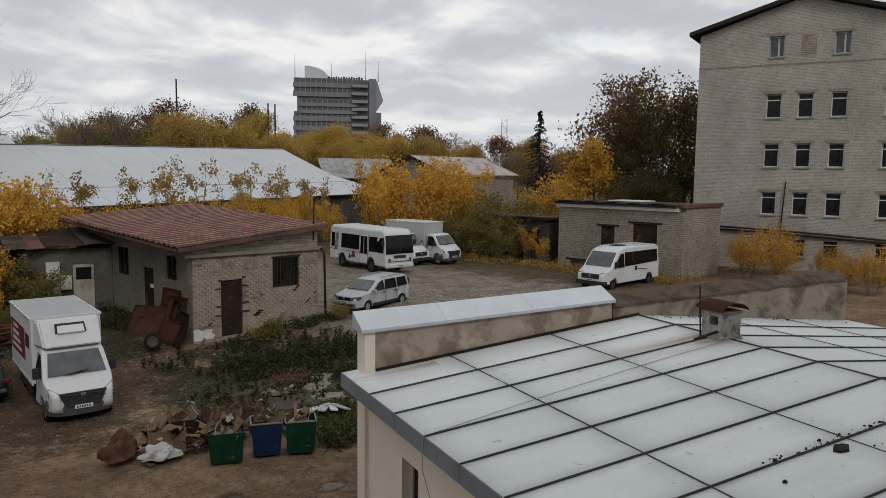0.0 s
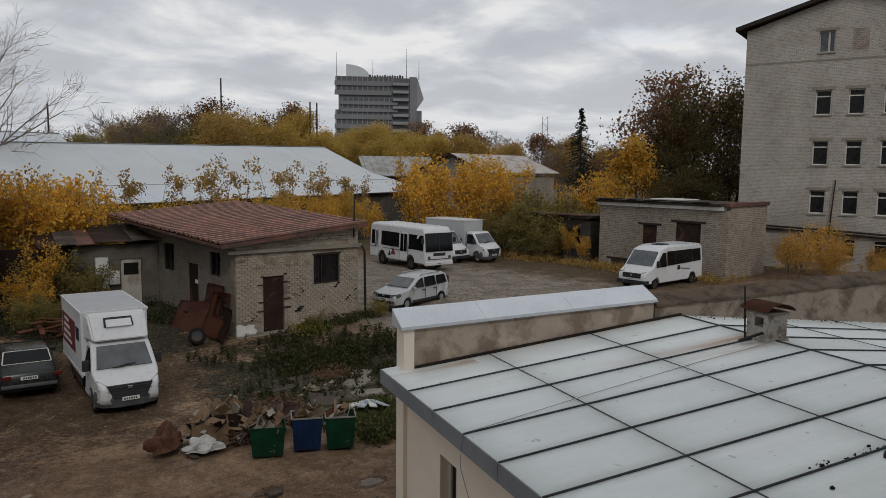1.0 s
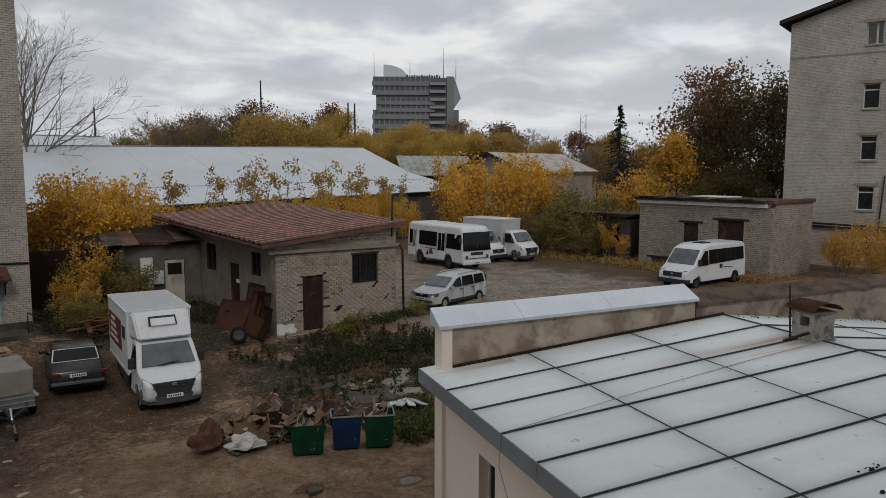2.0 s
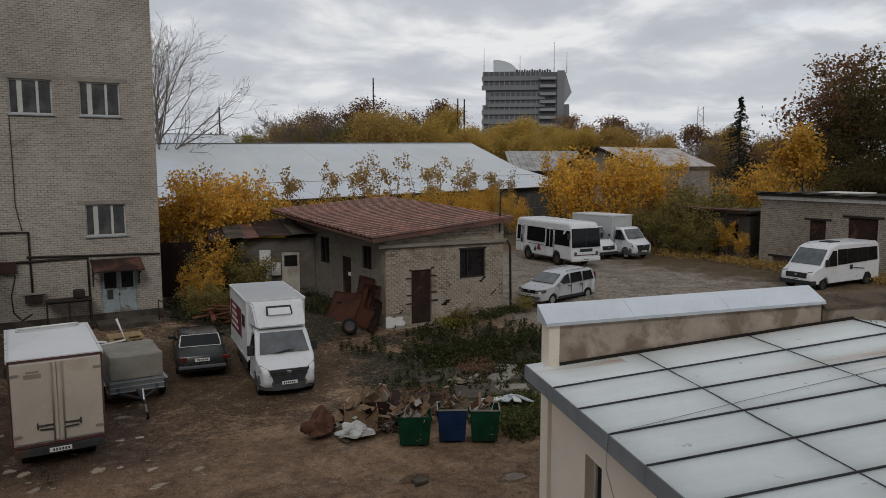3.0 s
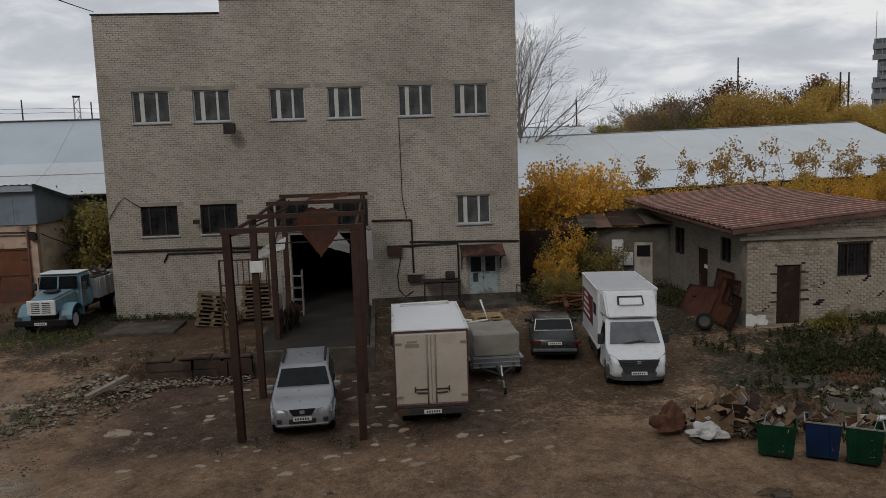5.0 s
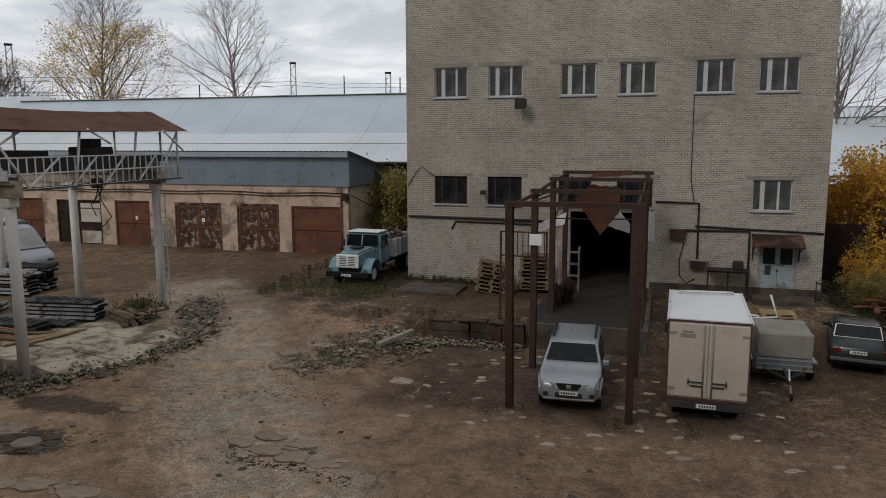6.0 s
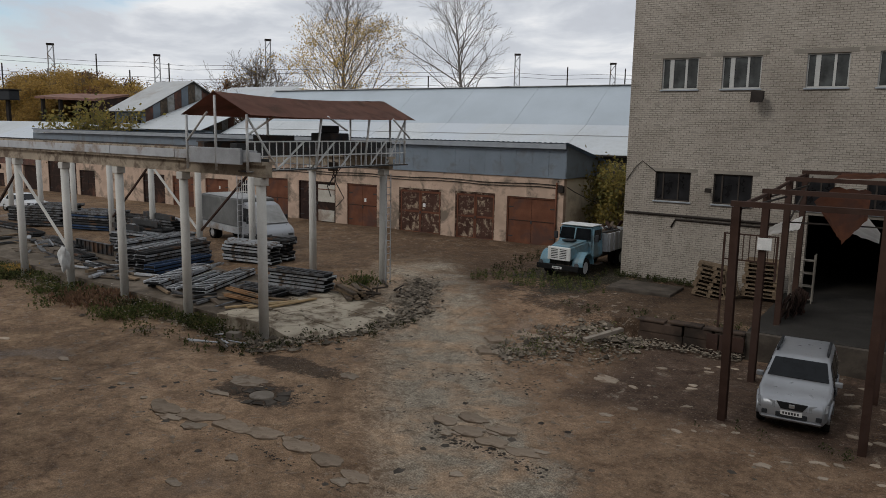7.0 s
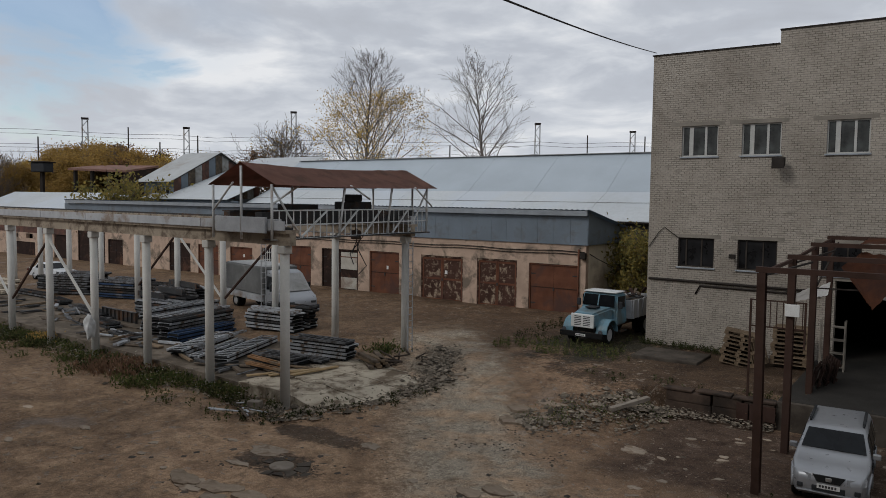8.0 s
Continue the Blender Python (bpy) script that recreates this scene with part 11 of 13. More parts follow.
for k in range(2200):
    # loose edge of the storage slab
    u = r3.random()
    a_, b_ = (Vector((-20.2, 18.3)), Vector((-17.9, 24.8))) if u < 0.6 else (Vector((-17.9, 24.8)), Vector((-20.2, 28.6)))
    q = a_.lerp(b_, r3.random()) + Vector((r3.gauss(0.3, 0.5), r3.gauss(-0.1, 0.5)))
    chips.append((q.x, q.y, ground_z(q.x, q.y) + 0.14 * r3.random(), r3.uniform(0.02, 0.10) * (1 + 1.5 * (r3.random() < 0.06))))
for k in range(700):
    x = -20.4 - 26 * r3.random() ** 1.5
    y = slab_edge(x) - abs(r3.gauss(0, 0.9)) - 0.05
    chips.append((x, y, ground_z(x, y) + 0.1 * r3.random(), r3.uniform(0.02, 0.08) * (1 + 1.5 * (r3.random() < 0.08))))
for k in range(700):
    q = Vector((r3.uniform(-8.9, -5.0), 27.45 + r3.gauss(0, 0.3)))
    chips.append((q.x, q.y, level(q.x, min(q.y, 27.6)) + 0.25 * r3.random(), r3.uniform(0.02, 0.08)))
for k in range(6500):
    x, y = r3.uniform(-34, 16), r3.uniform(9.5, 34)
    if noise.noise((x * 0.3, y * 0.3, 9.0)) > -0.2 + 0.3 * r3.random() and not (-9 < x < -0.4 and y > 27.4):
        chips.append((x, y, ground_z(x, y), r3.uniform(0.012, 0.04) * (1 + (r3.random() < 0.05) * 1.6)))
for k in range(700):
    x, y = r3.uniform(-19.5, -13), r3.uniform(17, 25)
    if abs(0.783 * x + 0.62 * y + 1.0) < 2.2:
        chips.append((x, y, ground_z(x, y), r3.uniform(0.012, 0.045)))
lumps = [(14.55 + r3.gauss(0, 0.35), 21.95 + r3.gauss(0, 0.16), 0.08 + 0.12 * r3.random(), r3.uniform(0.05, 0.16)) for k in range(70)]
stones("broken_concrete", "small heap of broken pale concrete among the weeds", lumps, M_STONE, 14, 0.7)
stones("loose_stones", "small loose stones strewn over the yard", chips, M_STONE, 4, 0.5)
flats = [(r3.uniform(-22, 0), r3.uniform(10.5, 20), 0, r3.uniform(0.05, 0.16)) for k in range(60)]
flats = [(x, y, ground_z(x, y) + 0.005, s) for x, y, z, s in flats]
stones("asphalt_patches", "flat worn patches of old asphalt in the mud", flats, M_CONCRETE_DK, 6, 0.06)


# ---- pallets, formwork and the clutter of the yard ----
def pallet_stack(at, n, label, mat=None, slip=0.04, seed=1):
    st = thing("pallet_stack" if n > 1 else "pallet", label, "pallet", at)
    r_ = random.Random(seed)
    for k in range(n):
        dx, dy, rz = r_.uniform(-slip, slip), r_.uniform(-slip, slip), r_.uniform(-3, 3)
        p = new("pallet_layer")
        p.parent, p.matrix_basis = st, pose(dx, dy, k * 0.15, 0, 0, rz)
        for q in range(5):
            part("deck_board", box(-0.6, 0.6, -0.4 + q * 0.175, -0.3 + q * 0.175, 0.12, 0.142), mat or M_WOOD, p)
        for q in range(3):
            part("bearer", box(-0.6 + q * 0.53, -0.46 + q * 0.53, -0.4, 0.4, 0.022, 0.119), mat or M_WOOD, p)
            part("base_board", box(-0.6, 0.6, -0.4 + q * 0.35, -0.3 + q * 0.35, 0.0, 0.021), mat or M_WOOD, p)
    return st


pallet_stack(pose(-7.75, 33.9, 0.86, 0, 9, 8) @ Matrix.Scale(1.2, 4), 8, "leaning stack of weathered wooden pallets at the brick wall", M_PALLET, seed=3, slip=0.07)
pallet_stack(pose(-5.75, 34.6, 1.03, 0, 0, 2) @ Matrix.Scale(1.2, 4), 9, "stack of weathered wooden pallets in the dock", M_PALLET, seed=4)
pallet_stack(pose(4.3, 29.9, 1.11, 0, 0, 0), 3, "small stack of fresh yellow pallets on the cart", M_WOOD_NEW, seed=5)
lean = pallet_stack(pose(-7.0, 33.6, 1.55, 20, 76, 0), 2, "two pallets leaning against the pallet stack", M_PALLET, seed=6)
solo("concrete_slab", box(-12.1, -9.1, 32.4, 34.6, 0.7, 0.98, 0.04), M_CONCRETE_DK, "low broken concrete slab before the brick wall", "slab")
for k in range(4):
    t = thing("timber_crate", "dark broken timber frames leaning in the dock", "timber", pose(-4.35 + 0.12 * k, 30.6 + 0.55 * k, 1.02, 0, 12, 8 * k))
    for q in range(5):
        part("slat", box(0.0, 0.05, -0.6 + q * 0.28, -0.45 + q * 0.28, 0.02, 0.95), M_DARKDOOR, t)
    part("rail", box(0.051, 0.1, -0.65, 0.75, 0.7, 0.82), M_DARKDOOR, t)
    part("rail", box(0.051, 0.1, -0.65, 0.75, 0.12, 0.24), M_DARKDOOR, t)


PROTO = {}


def panel_proto(mat, L, W):
    """Shared meshes of a ladder-like formwork panel: frame with rungs, and the black skin block below it."""
    key = (mat.name, round(L, 1), W)
    if key in PROTO:
        return PROTO[key]
    bm = bmesh.new()
    for q in (0, W - 0.07):
        bx(bm, 0, L, q, q + 0.065, 0.012, 0.112)
    rungs = max(4, round(L / 0.33))
    for k in range(rungs):
        x = (L - 0.06) * k / (rungs - 1)
        bx(bm, x, x + 0.06, 0.066, W - 0.066, 0.084, 0.109)
    me = bpy.data.meshes.new("formwork_panel")
    bm.to_mesh(me)
    bm.free()
    me.materials.append(mat)
    bm = bmesh.new()
    # skin thickened into a black block that paints shade between stacked panels
    bx(bm, 0.03, L - 0.03, 0.03, W - 0.03, -0.055, 0.010)
    sk = bpy.data.meshes.new("skin")
    bm.to_mesh(sk)
    bm.free()
    sk.materials.append(M_BLACK)
    PROTO[key] = (me, sk)
    return PROTO[key]


r4 = random.Random(61)


def panel_stack(x0, y0, x1, y1, n, W, mats, label, z=None, slip=0.06, turn=2.0):
    """Panels lying on one another, one long edge of the lowest from (x0, y0) to (x1, y1)."""
    L = math.hypot(x1 - x0, y1 - y0)
    st = thing("formwork_stack", label, "formwork", pose(x0, y0, max(ZS + 0.14, ground_z((x0 + x1) / 2, (y0 + y1) / 2) + 0.1) if z is None else z, 0, 0, math.degrees(math.atan2(y1 - y0, x1 - x0))), "stacked formwork")
    for k in range(n):
        me, sk = panel_proto(mats[r4.randrange(len(mats))], L, W)
        p = shared("panel", me, st, pose(r4.uniform(-slip, slip) * 2.5, r4.uniform(-slip, slip), 0.02 + k * 0.172, 0, 0, r4.uniform(-turn, turn) * 0.5))
        shared("skin", sk, p, Matrix())
    return st


G1, G2, G4, G5 = "stack of grimy grey ladder-like formwork panels", "stack of worn blue formwork beams", "stack of pale grey formwork panels", "long pale ladder frame lying on the slab"
MX, MB, ML, MD = (M_FORM, M_FORM, M_FORM_LT, M_STEEL_DK), (M_FORM_BLUE,), (M_FORM_LT, M_FORM_LT, M_FORM), (M_STEEL_DK, M_FORM)
for a in (
    (-25.8, 24.4, -22.6, 24.8, 5, 0.85, ML, G4), (-32.0, 26.9, -28.7, 27.3, 6, 0.9, ML, G4), (-31.9, 28.0, -28.6, 28.4, 7, 0.7, MX, G1),
    (-31.9, 22.6, -32.5, 26.6, 3, 0.75, MB, G2), (-33.0, 22.9, -33.6, 27.4, 6, 0.9, MX, G1), (-34.2, 23.2, -34.8, 28.2, 6, 0.95, MX, G1), (-35.6, 23.6, -36.0, 28.4, 7, 0.95, MX, G1),
    (-40.3, 25.6, -37.3, 25.9, 7, 1.0, MX, G1), (-40.6, 26.9, -37.4, 27.1, 7, 0.9, MD, G1), (-41.6, 28.2, -38.1, 28.4, 8, 0.9, MX, G1),
    (-48.8, 28.0, -45.6, 28.9, 7, 1.0, (M_FORM_BLUE, M_FORM, M_STEEL_DK), G2), (-49.1, 29.1, -45.9, 30.0, 7, 1.0, (M_FORM_BLUE, M_FORM), G2), (-44.6, 28.9, -42.3, 29.6, 7, 1.0, MX, G1),
    (-53.4, 27.2, -50.4, 28.4, 8, 1.0, MX, G1), (-53.8, 28.4, -50.8, 29.6, 8, 1.0, MX, G1), (-56.8, 28.0, -54.4, 28.6, 6, 1.0, MD, G1),
    (-47.8, 25.5, -44.4, 24.9, 1, 0.8, MD, G1), (-44.6, 24.6, -41.7, 24.2, 2, 0.8, MD, G1), (-46.6, 24.4, -44.4, 23.4, 1, 0.9, ML, G4), (-56.6, 26.4, -52.2, 26.3, 2, 0.6, MD, G1), (-51.4, 25.9, -48.6, 25.4, 2, 0.8, MD, G1),
    (-29.2, 21.0, -31.0, 25.4, 2, 0.85, ML, G5), (-26.5, 21.3, -28.4, 25.9, 2, 0.85, ML, G5), (-28.1, 20.9, -29.6, 25.0, 1, 0.55, ML, G5), (-26.1, 22.5, -23.6, 22.7, 2, 1.0, MD, G1), (-25.2, 23.6, -23.0, 23.7, 1, 0.6, MX, G1),
    (-36.9, 21.9, -34.4, 21.6, 1, 0.8, MD, G1), (-41.0, 22.9, -38.3, 22.5, 2, 0.8, MD, G1),
):
    panel_stack(*a)
for k in range(2):
    panel_stack(-25.9 + 0.5 * k, 21.9 - 0.55 * k, -23.3 + 0.4 * k, 21.6 - 0.35 * k, 1, 0.28, (M_FORM_ORANGE,), "ochre perforated steel channel", ZS + 0.3 - 0.14 * k, 0.02)
# a dark shutter standing on edge, and channels on top of the stacks
shutter = thing("formwork_shutter", "dark steel shutter standing on its edge", "formwork", pose(-42.4, 24.75, ZS + 0.12, 0, 0, -3), "stacked formwork")
part("sheet", box(0, 3.9, 0.0, 0.05, 0, 0.62), M_STEEL_DK, shutter)
for k in range(9):
    part("rib", box(0.0 + k * 0.47, 0.06 + k * 0.47, -0.08, -0.003, 0.02, 0.6), M_STEEL_DK, shutter)
part("flange", box(0, 3.9, -0.09, 0.06, 0.623, 0.66), M_FORM, shutter)
for k, (x, y, z_, L_, rz, mt) in enumerate(((-39.2, 26.0, 1.88, 2.9, -3, M_STEEL_DK), (-39.5, 27.4, 1.98, 3.2, -6, M_STEEL_DK), (-39.8, 28.6, 2.26, 3.6, -9, M_STEEL_DK), (-38.9, 28.95, 2.26, 3.4, -12, M_FORM_LT), (-30.3, 27.45, 1.78, 3.4, 2, M_FORM_LT), (-30.6, 27.9, 1.78, 3.3, 9, M_FORM_LT), (-30.1, 27.0, 1.79, 3.0, 5, M_FORM_LT), (-29.6, 23.4, 0.93, 4.2, 108, M_FORM_LT))):
    bm = bmesh.new()
    h_ = 0.3 if mt is M_STEEL_DK else 0.1
    bx(bm, -L_ / 2, L_ / 2, -0.12, 0.12, 0, 0.04)
    bx(bm, -L_ / 2, L_ / 2, -0.12, -0.08, 0.041, h_)
    bx(bm, -L_ / 2, L_ / 2, 0.08, 0.12, 0.041, h_)
    solo("steel_channel", bm, mt, "long steel channel lying across stacked formwork", "channel", pose(x, y, z_, 0, 0, rz), "loose channels")
for k, (x, y, rz) in enumerate(((-60.5, 26.6, 4), (-60.2, 26.9, -8), (-63.5, 28.4, 12), (-63.2, 28.2, 2), (-58.4, 25.4, 20), (-65.0, 26.2, -4))):
    solo("concrete_slab", box(-1.8, 1.8, -0.7, 0.7, 0, 0.2, 0.03), M_PALESLAB, "pale concrete slab stacked at the storage's end", "slab", pose(x, y, ZS + 0.24 + 0.21 * (k % 2), 0, 0, rz), "stacked slabs")
for k in range(14):
    bm = bmesh.new()
    a = r4.uniform(-0.35, 0.35)
    L_ = r4.uniform(1.8, 3.6)
    bx(bm, -L_ / 2, L_ / 2, -0.11, 0.11, 0, 0.06, 0.008)
    x, y = (r4.uniform(-44, -23), r4.uniform(20.9, 22.6)) if k > 2 else (-23.4 + 0.5 * k, 21.3 + 0.6 * k)
    y += max(0.0, -x - 30) * 0.06
    solo("timber_beam", bm, M_WOOD_NEW if k < 3 else M_WOOD if k % 5 else M_PALLET, "weathered timber plank lying on the storage slab", "plank", pose(x, y, ZS + 0.09 + 0.001 * k, 0, 0, r4.uniform(-40, 40) if k > 2 else 62 + 9 * k), "loose planks")
# scrap strewn between the stacks
for k in range(70):
    bm = bmesh.new()
    x = r4.uniform(-56, -24.5)
    y = slab_edge(x) + r4.uniform(0.6, 3.4) + max(0.0, -x - 36) * 0.08
    L_, w_ = r4.uniform(0.5, 2.6), r4.uniform(0.05, 0.16)
    bx(bm, -L_ / 2, L_ / 2, -w_, w_, 0, r4.uniform(0.03, 0.12))
    solo("scrap_piece", bm, (M_STEEL_DK, M_WOOD, M_FORM, M_PALLET, M_STEEL_DK, M_FORM_LT)[k % 6], "steel and timber scrap strewn on the storage slab", "scrap", pose(x, y, ZS + 0.06 + max(0.0, -x - 24) * 0.005 + 0.004 * (k % 12), 0, r4.uniform(0, 5), r4.choice([0, 95, 100, -15]) + r4.uniform(-20, 20)), "strewn scrap")
for k in range(9):
    bm = bmesh.new()
    bx(bm, -1.0, 1.0, -0.12, 0.12, 0, 0.12, 0.015)
    solo("timber_beam", bm, M_PALLET if k % 2 else M_WOOD, "short yellow timber in a pile at the slab's end", "plank", pose(-21.6 + 0.12 * (k % 3), 25.1 + 0.26 * (k % 3), ZS + 0.06 + 0.125 * (k // 3), 0, 0, 140 + 6 * (k % 4)), "loose planks")
for k in range(12):
    bm = bmesh.new()
    p = Vector((-20.3 + r4.uniform(-0.8, 0.8), 26.0 + r4.uniform(-0.8, 0.9), ZS + 0.1 + 0.03 * k))
    q = p + Vector((r4.uniform(-1.2, 1.2), r4.uniform(-1.0, 1.0), r4.uniform(-0.1, 0.3)))
    tube(bm, p, q, 0.05, 0.03, n=6)
    solo("branch", bm, M_BARK, "broken dark branch in a heap on the slab", "branch", group="branch heap")
for k in range(11):
    bm = bmesh.new()
    p = Vector((-20.4 - 0.12 * k + r4.uniform(-0.4, 0.4), 17.7 + r4.uniform(-0.35, 0.35), ground_z(-20.6, 17.9) + 0.06 + 0.02 * k))
    q = p + Vector((r4.uniform(-1.3, 1.3), r4.uniform(-0.5, 0.4), r4.uniform(-0.04, 0.08)))
    bar(bm, p, q, r4.uniform(0.06, 0.12), 0.03)
    solo("scrap_lath", bm, M_STEEL_GREY if k % 3 else M_WOOD, "pale lath in a heap before the gantry", "lath", group="lath heap")
solo("concrete_block", box(-0.25, 0.25, -0.18, 0.18, 0, 0.3, 0.03), M_CONCRETE, "grey concrete block among scrap laths", "block", pose(-21.5, 18.5, ground_z(-21.5, 18.5), 0, 0, 20))
bm = bmesh.new()
bmesh.ops.create_icosphere(bm, subdivisions=3, radius=0.5)
for v in bm.verts:
    k = 1 + 0.45 * noise.noise(v.co * 3.0)
    v.co = Vector((v.co.x * 0.55 * k, v.co.y * 0.45 * k, v.co.z * 1.15 * k))
pc = NEAR0 + RAIL * SPACE * 3
solo("white_sack", bm, M_SACK_WHITE, "white plastic sack tied to a gantry column", "sack", pose(pc.x + 0.25, pc.y - 0.42, 1.55))
# old manhole and slab pieces on the yard
mh = thing("manhole", "old round manhole cover in a broken concrete ring", "manhole", pose(-16.15, 14.9, ground_z(-16.15, 14.9) + 0.01))
bm = bmesh.new()
tube(bm, (0, 0, -0.05), (0, 0, 0.05), 0.38, 0.36, n=24)
part("cover", bm, M_CONCRETE, mh)
for k in range(11):
    a = k * 0.57
    if k in (2, 6, 7):
        continue
    bm = bmesh.new()
    hexa(bm, [(math.cos(a) * 0.5, math.sin(a) * 0.5, -0.05), (math.cos(a) * 0.85, math.sin(a) * 0.8, -0.05), (math.cos(a + 0.45) * 0.82, math.sin(a + 0.45) * 0.85, -0.05), (math.cos(a + 0.45) * 0.5, math.sin(a + 0.45) * 0.5, -0.05)],
         [(math.cos(a) * 0.5, math.sin(a) * 0.5, 0.03), (math.cos(a) * 0.8, math.sin(a) * 0.8, 0.05 * (k % 2)), (math.cos(a + 0.45) * 0.8, math.sin(a + 0.45) * 0.8, 0.04), (math.cos(a + 0.45) * 0.5, math.sin(a + 0.45) * 0.5, 0.04)])
    for v in bm.verts:
        v.co *= 1.0 + 0.35 * noise.noise((k * 3.1, v.co.x * 2, v.co.y * 2))
    part("ring_piece", bm, M_CONCRETE_DK, mh)
for x, y, rz, a, c in ((14.4, 23.3, -18, 1.2, 0.6), (14.35, 20.9, -25, 0.8, 0.6), (16.5, 22.8, -30, 0.85, 0.35), (15.55, 20.6, -20, 0.6, 0.3), (16.1, 21.7, 10, 0.6, 0.4), (8.9, 15.6, 0, 0.25, 0.15)):
    bm = bmesh.new()
    bx(bm, -a, a, -c, c, -0.05, 0.09, 0.02)
    bmesh.ops.subdivide_edges(bm, edges=bm.edges[:], cuts=2, use_grid_fill=True)
    for v in bm.verts:
        v.co.y += 0.22 * noise.noise((v.co.x * 2.2 + y, x, 0.5))
        v.co.x += 0.22 * noise.noise((v.co.y * 3 + x, v.co.x * 3, 0))
    solo("slab_fragment", bm, M_PLATE_GREY if x > 16 or 15.5 < x < 16 else M_CONCRETE_DK, "broken flat piece of concrete lying on the ground", "concrete", pose(x, y, ground_z(x, y), r4.uniform(-4, 4), r4.uniform(-4, 4), rz), "concrete fragments")
bm = bmesh.new()
bar(bm, (-9.95, 24.8, level(-10.0, 24.8) + 0.22), (-9.1, 26.3, 0.75), 0.22, 0.13)
solo("concrete_post", bm, M_CONCRETE, "pale concrete post lying on the rubble heap", "post")


# ---- waste bins, sacks and rubbish ----
def crumpled(bm, c, r, sx, sy, sz, seed, sub=3, rough=0.35):
    vs = bmesh.ops.create_icosphere(bm, subdivisions=sub, radius=1.0)["verts"]
    for v in vs:
        k = 1 + rough * noise.noise(v.co * 1.6 + Vector((seed, 0, 0))) + 0.14 * noise.noise(v.co * 5.0 + Vector((0, seed, 0)))
        v.co = Vector((v.co.x * sx * k * r, v.co.y * sy * k * r, max(-0.02, v.co.z * sz * k * r))) + Vector(c)


def waste_bin(at, mat, label, load, w=0.85, d=0.75, h=1.0, seed=0):
    b_ = thing("waste_bin", label, "waste bin", at, "waste bins")
    bm = bmesh.new()
    t, k = 0.02, 0.86
    o0 = [(-w / 2 * k, -d / 2 * k, 0.08), (w / 2 * k, -d / 2 * k, 0.08), (w / 2 * k, d / 2 * k, 0.08), (-w / 2 * k, d / 2 * k, 0.08)]
    o1 = [(-w / 2, -d / 2, h), (w / 2, -d / 2, h), (w / 2, d / 2, h), (-w / 2, d / 2, h)]
    i1 = [(x * 0.95, y * 0.95, h) for x, y, z in o1]
    i0 = [(x * 0.95, y * 0.95, 0.5) for x, y, z in o0]
    V = [[bm.verts.new(p) for p in ring] for ring in (o0, o1, i1, i0)]
    bm.faces.new(V[0][::-1])
    bm.faces.new(V[3])
    for a, c in zip(V, V[1:]):
        for i in range(4):
            j = (i + 1) % 4
            bm.faces.new((a[i], a[j], c[j], c[i]))
    part("body", bm, mat, b_)
    bm = bmesh.new()
    for p, q in zip(o1, o1[1:] + o1[:1]):
        bar(bm, Vector(p) + Vector((0, 0, 0.01)), Vector(q) + Vector((0, 0, 0.01)), 0.035, 0.035)
    part("rim", bm, M_BIN_RIM if load != "heap" else mat, b_)
    for s in (-1, 1):
        part("lug", box(s * w / 2 * 0.97 - 0.04, s * w / 2 * 0.97 + 0.04, -0.06, 0.06, h * 0.75, h * 0.85, 0.01), mat, b_)
        part("rib", box(s * 0.2 - 0.02, s * 0.2 + 0.02, -d / 2 * 0.97 - 0.015, -d / 2 * 0.93, 0.2, h - 0.05), mat, b_)
    r_ = random.Random(seed)
    n = {"heap": 54, "some": 24, "few": 10}[load]
    for k_ in range(n):
        bm = bmesh.new()
        ww, hh = r_.uniform(0.06, 0.26), r_.uniform(0.18, 0.6)
        bx(bm, -ww / 2, ww / 2, -0.008, 0.008, -hh / 2, hh / 2)
        bmesh.ops.subdivide_edges(bm, edges=bm.edges[:], cuts=1, use_grid_fill=True)
        for v in bm.verts:
            v.co.y += 0.06 * noise.noise(v.co * 6 + Vector((k_, seed, 0)))
        p = part("rubbish_piece", bm, r_.choice([M_CARD, M_CARD, M_PAPER, M_WOOD, M_CARD, M_SACK_BROWN]), b_)
        p.matrix_basis = pose(r_.uniform(-w, w) * 0.36, r_.uniform(-d, d) * 0.36, h - 0.08 + r_.uniform(0, 0.5 if load == "heap" else 0.26), r_.uniform(-60, 60), r_.uniform(-60, 60), r_.uniform(0, 180))
    bm = bmesh.new()
    crumpled(bm, (0, 0, h - 0.25), 0.36, w * 1.05, d * 1.05, 0.6, seed)
    part("rubbish_mound", bm, M_CARD if load == "heap" else M_WOOD, b_)
    return b_


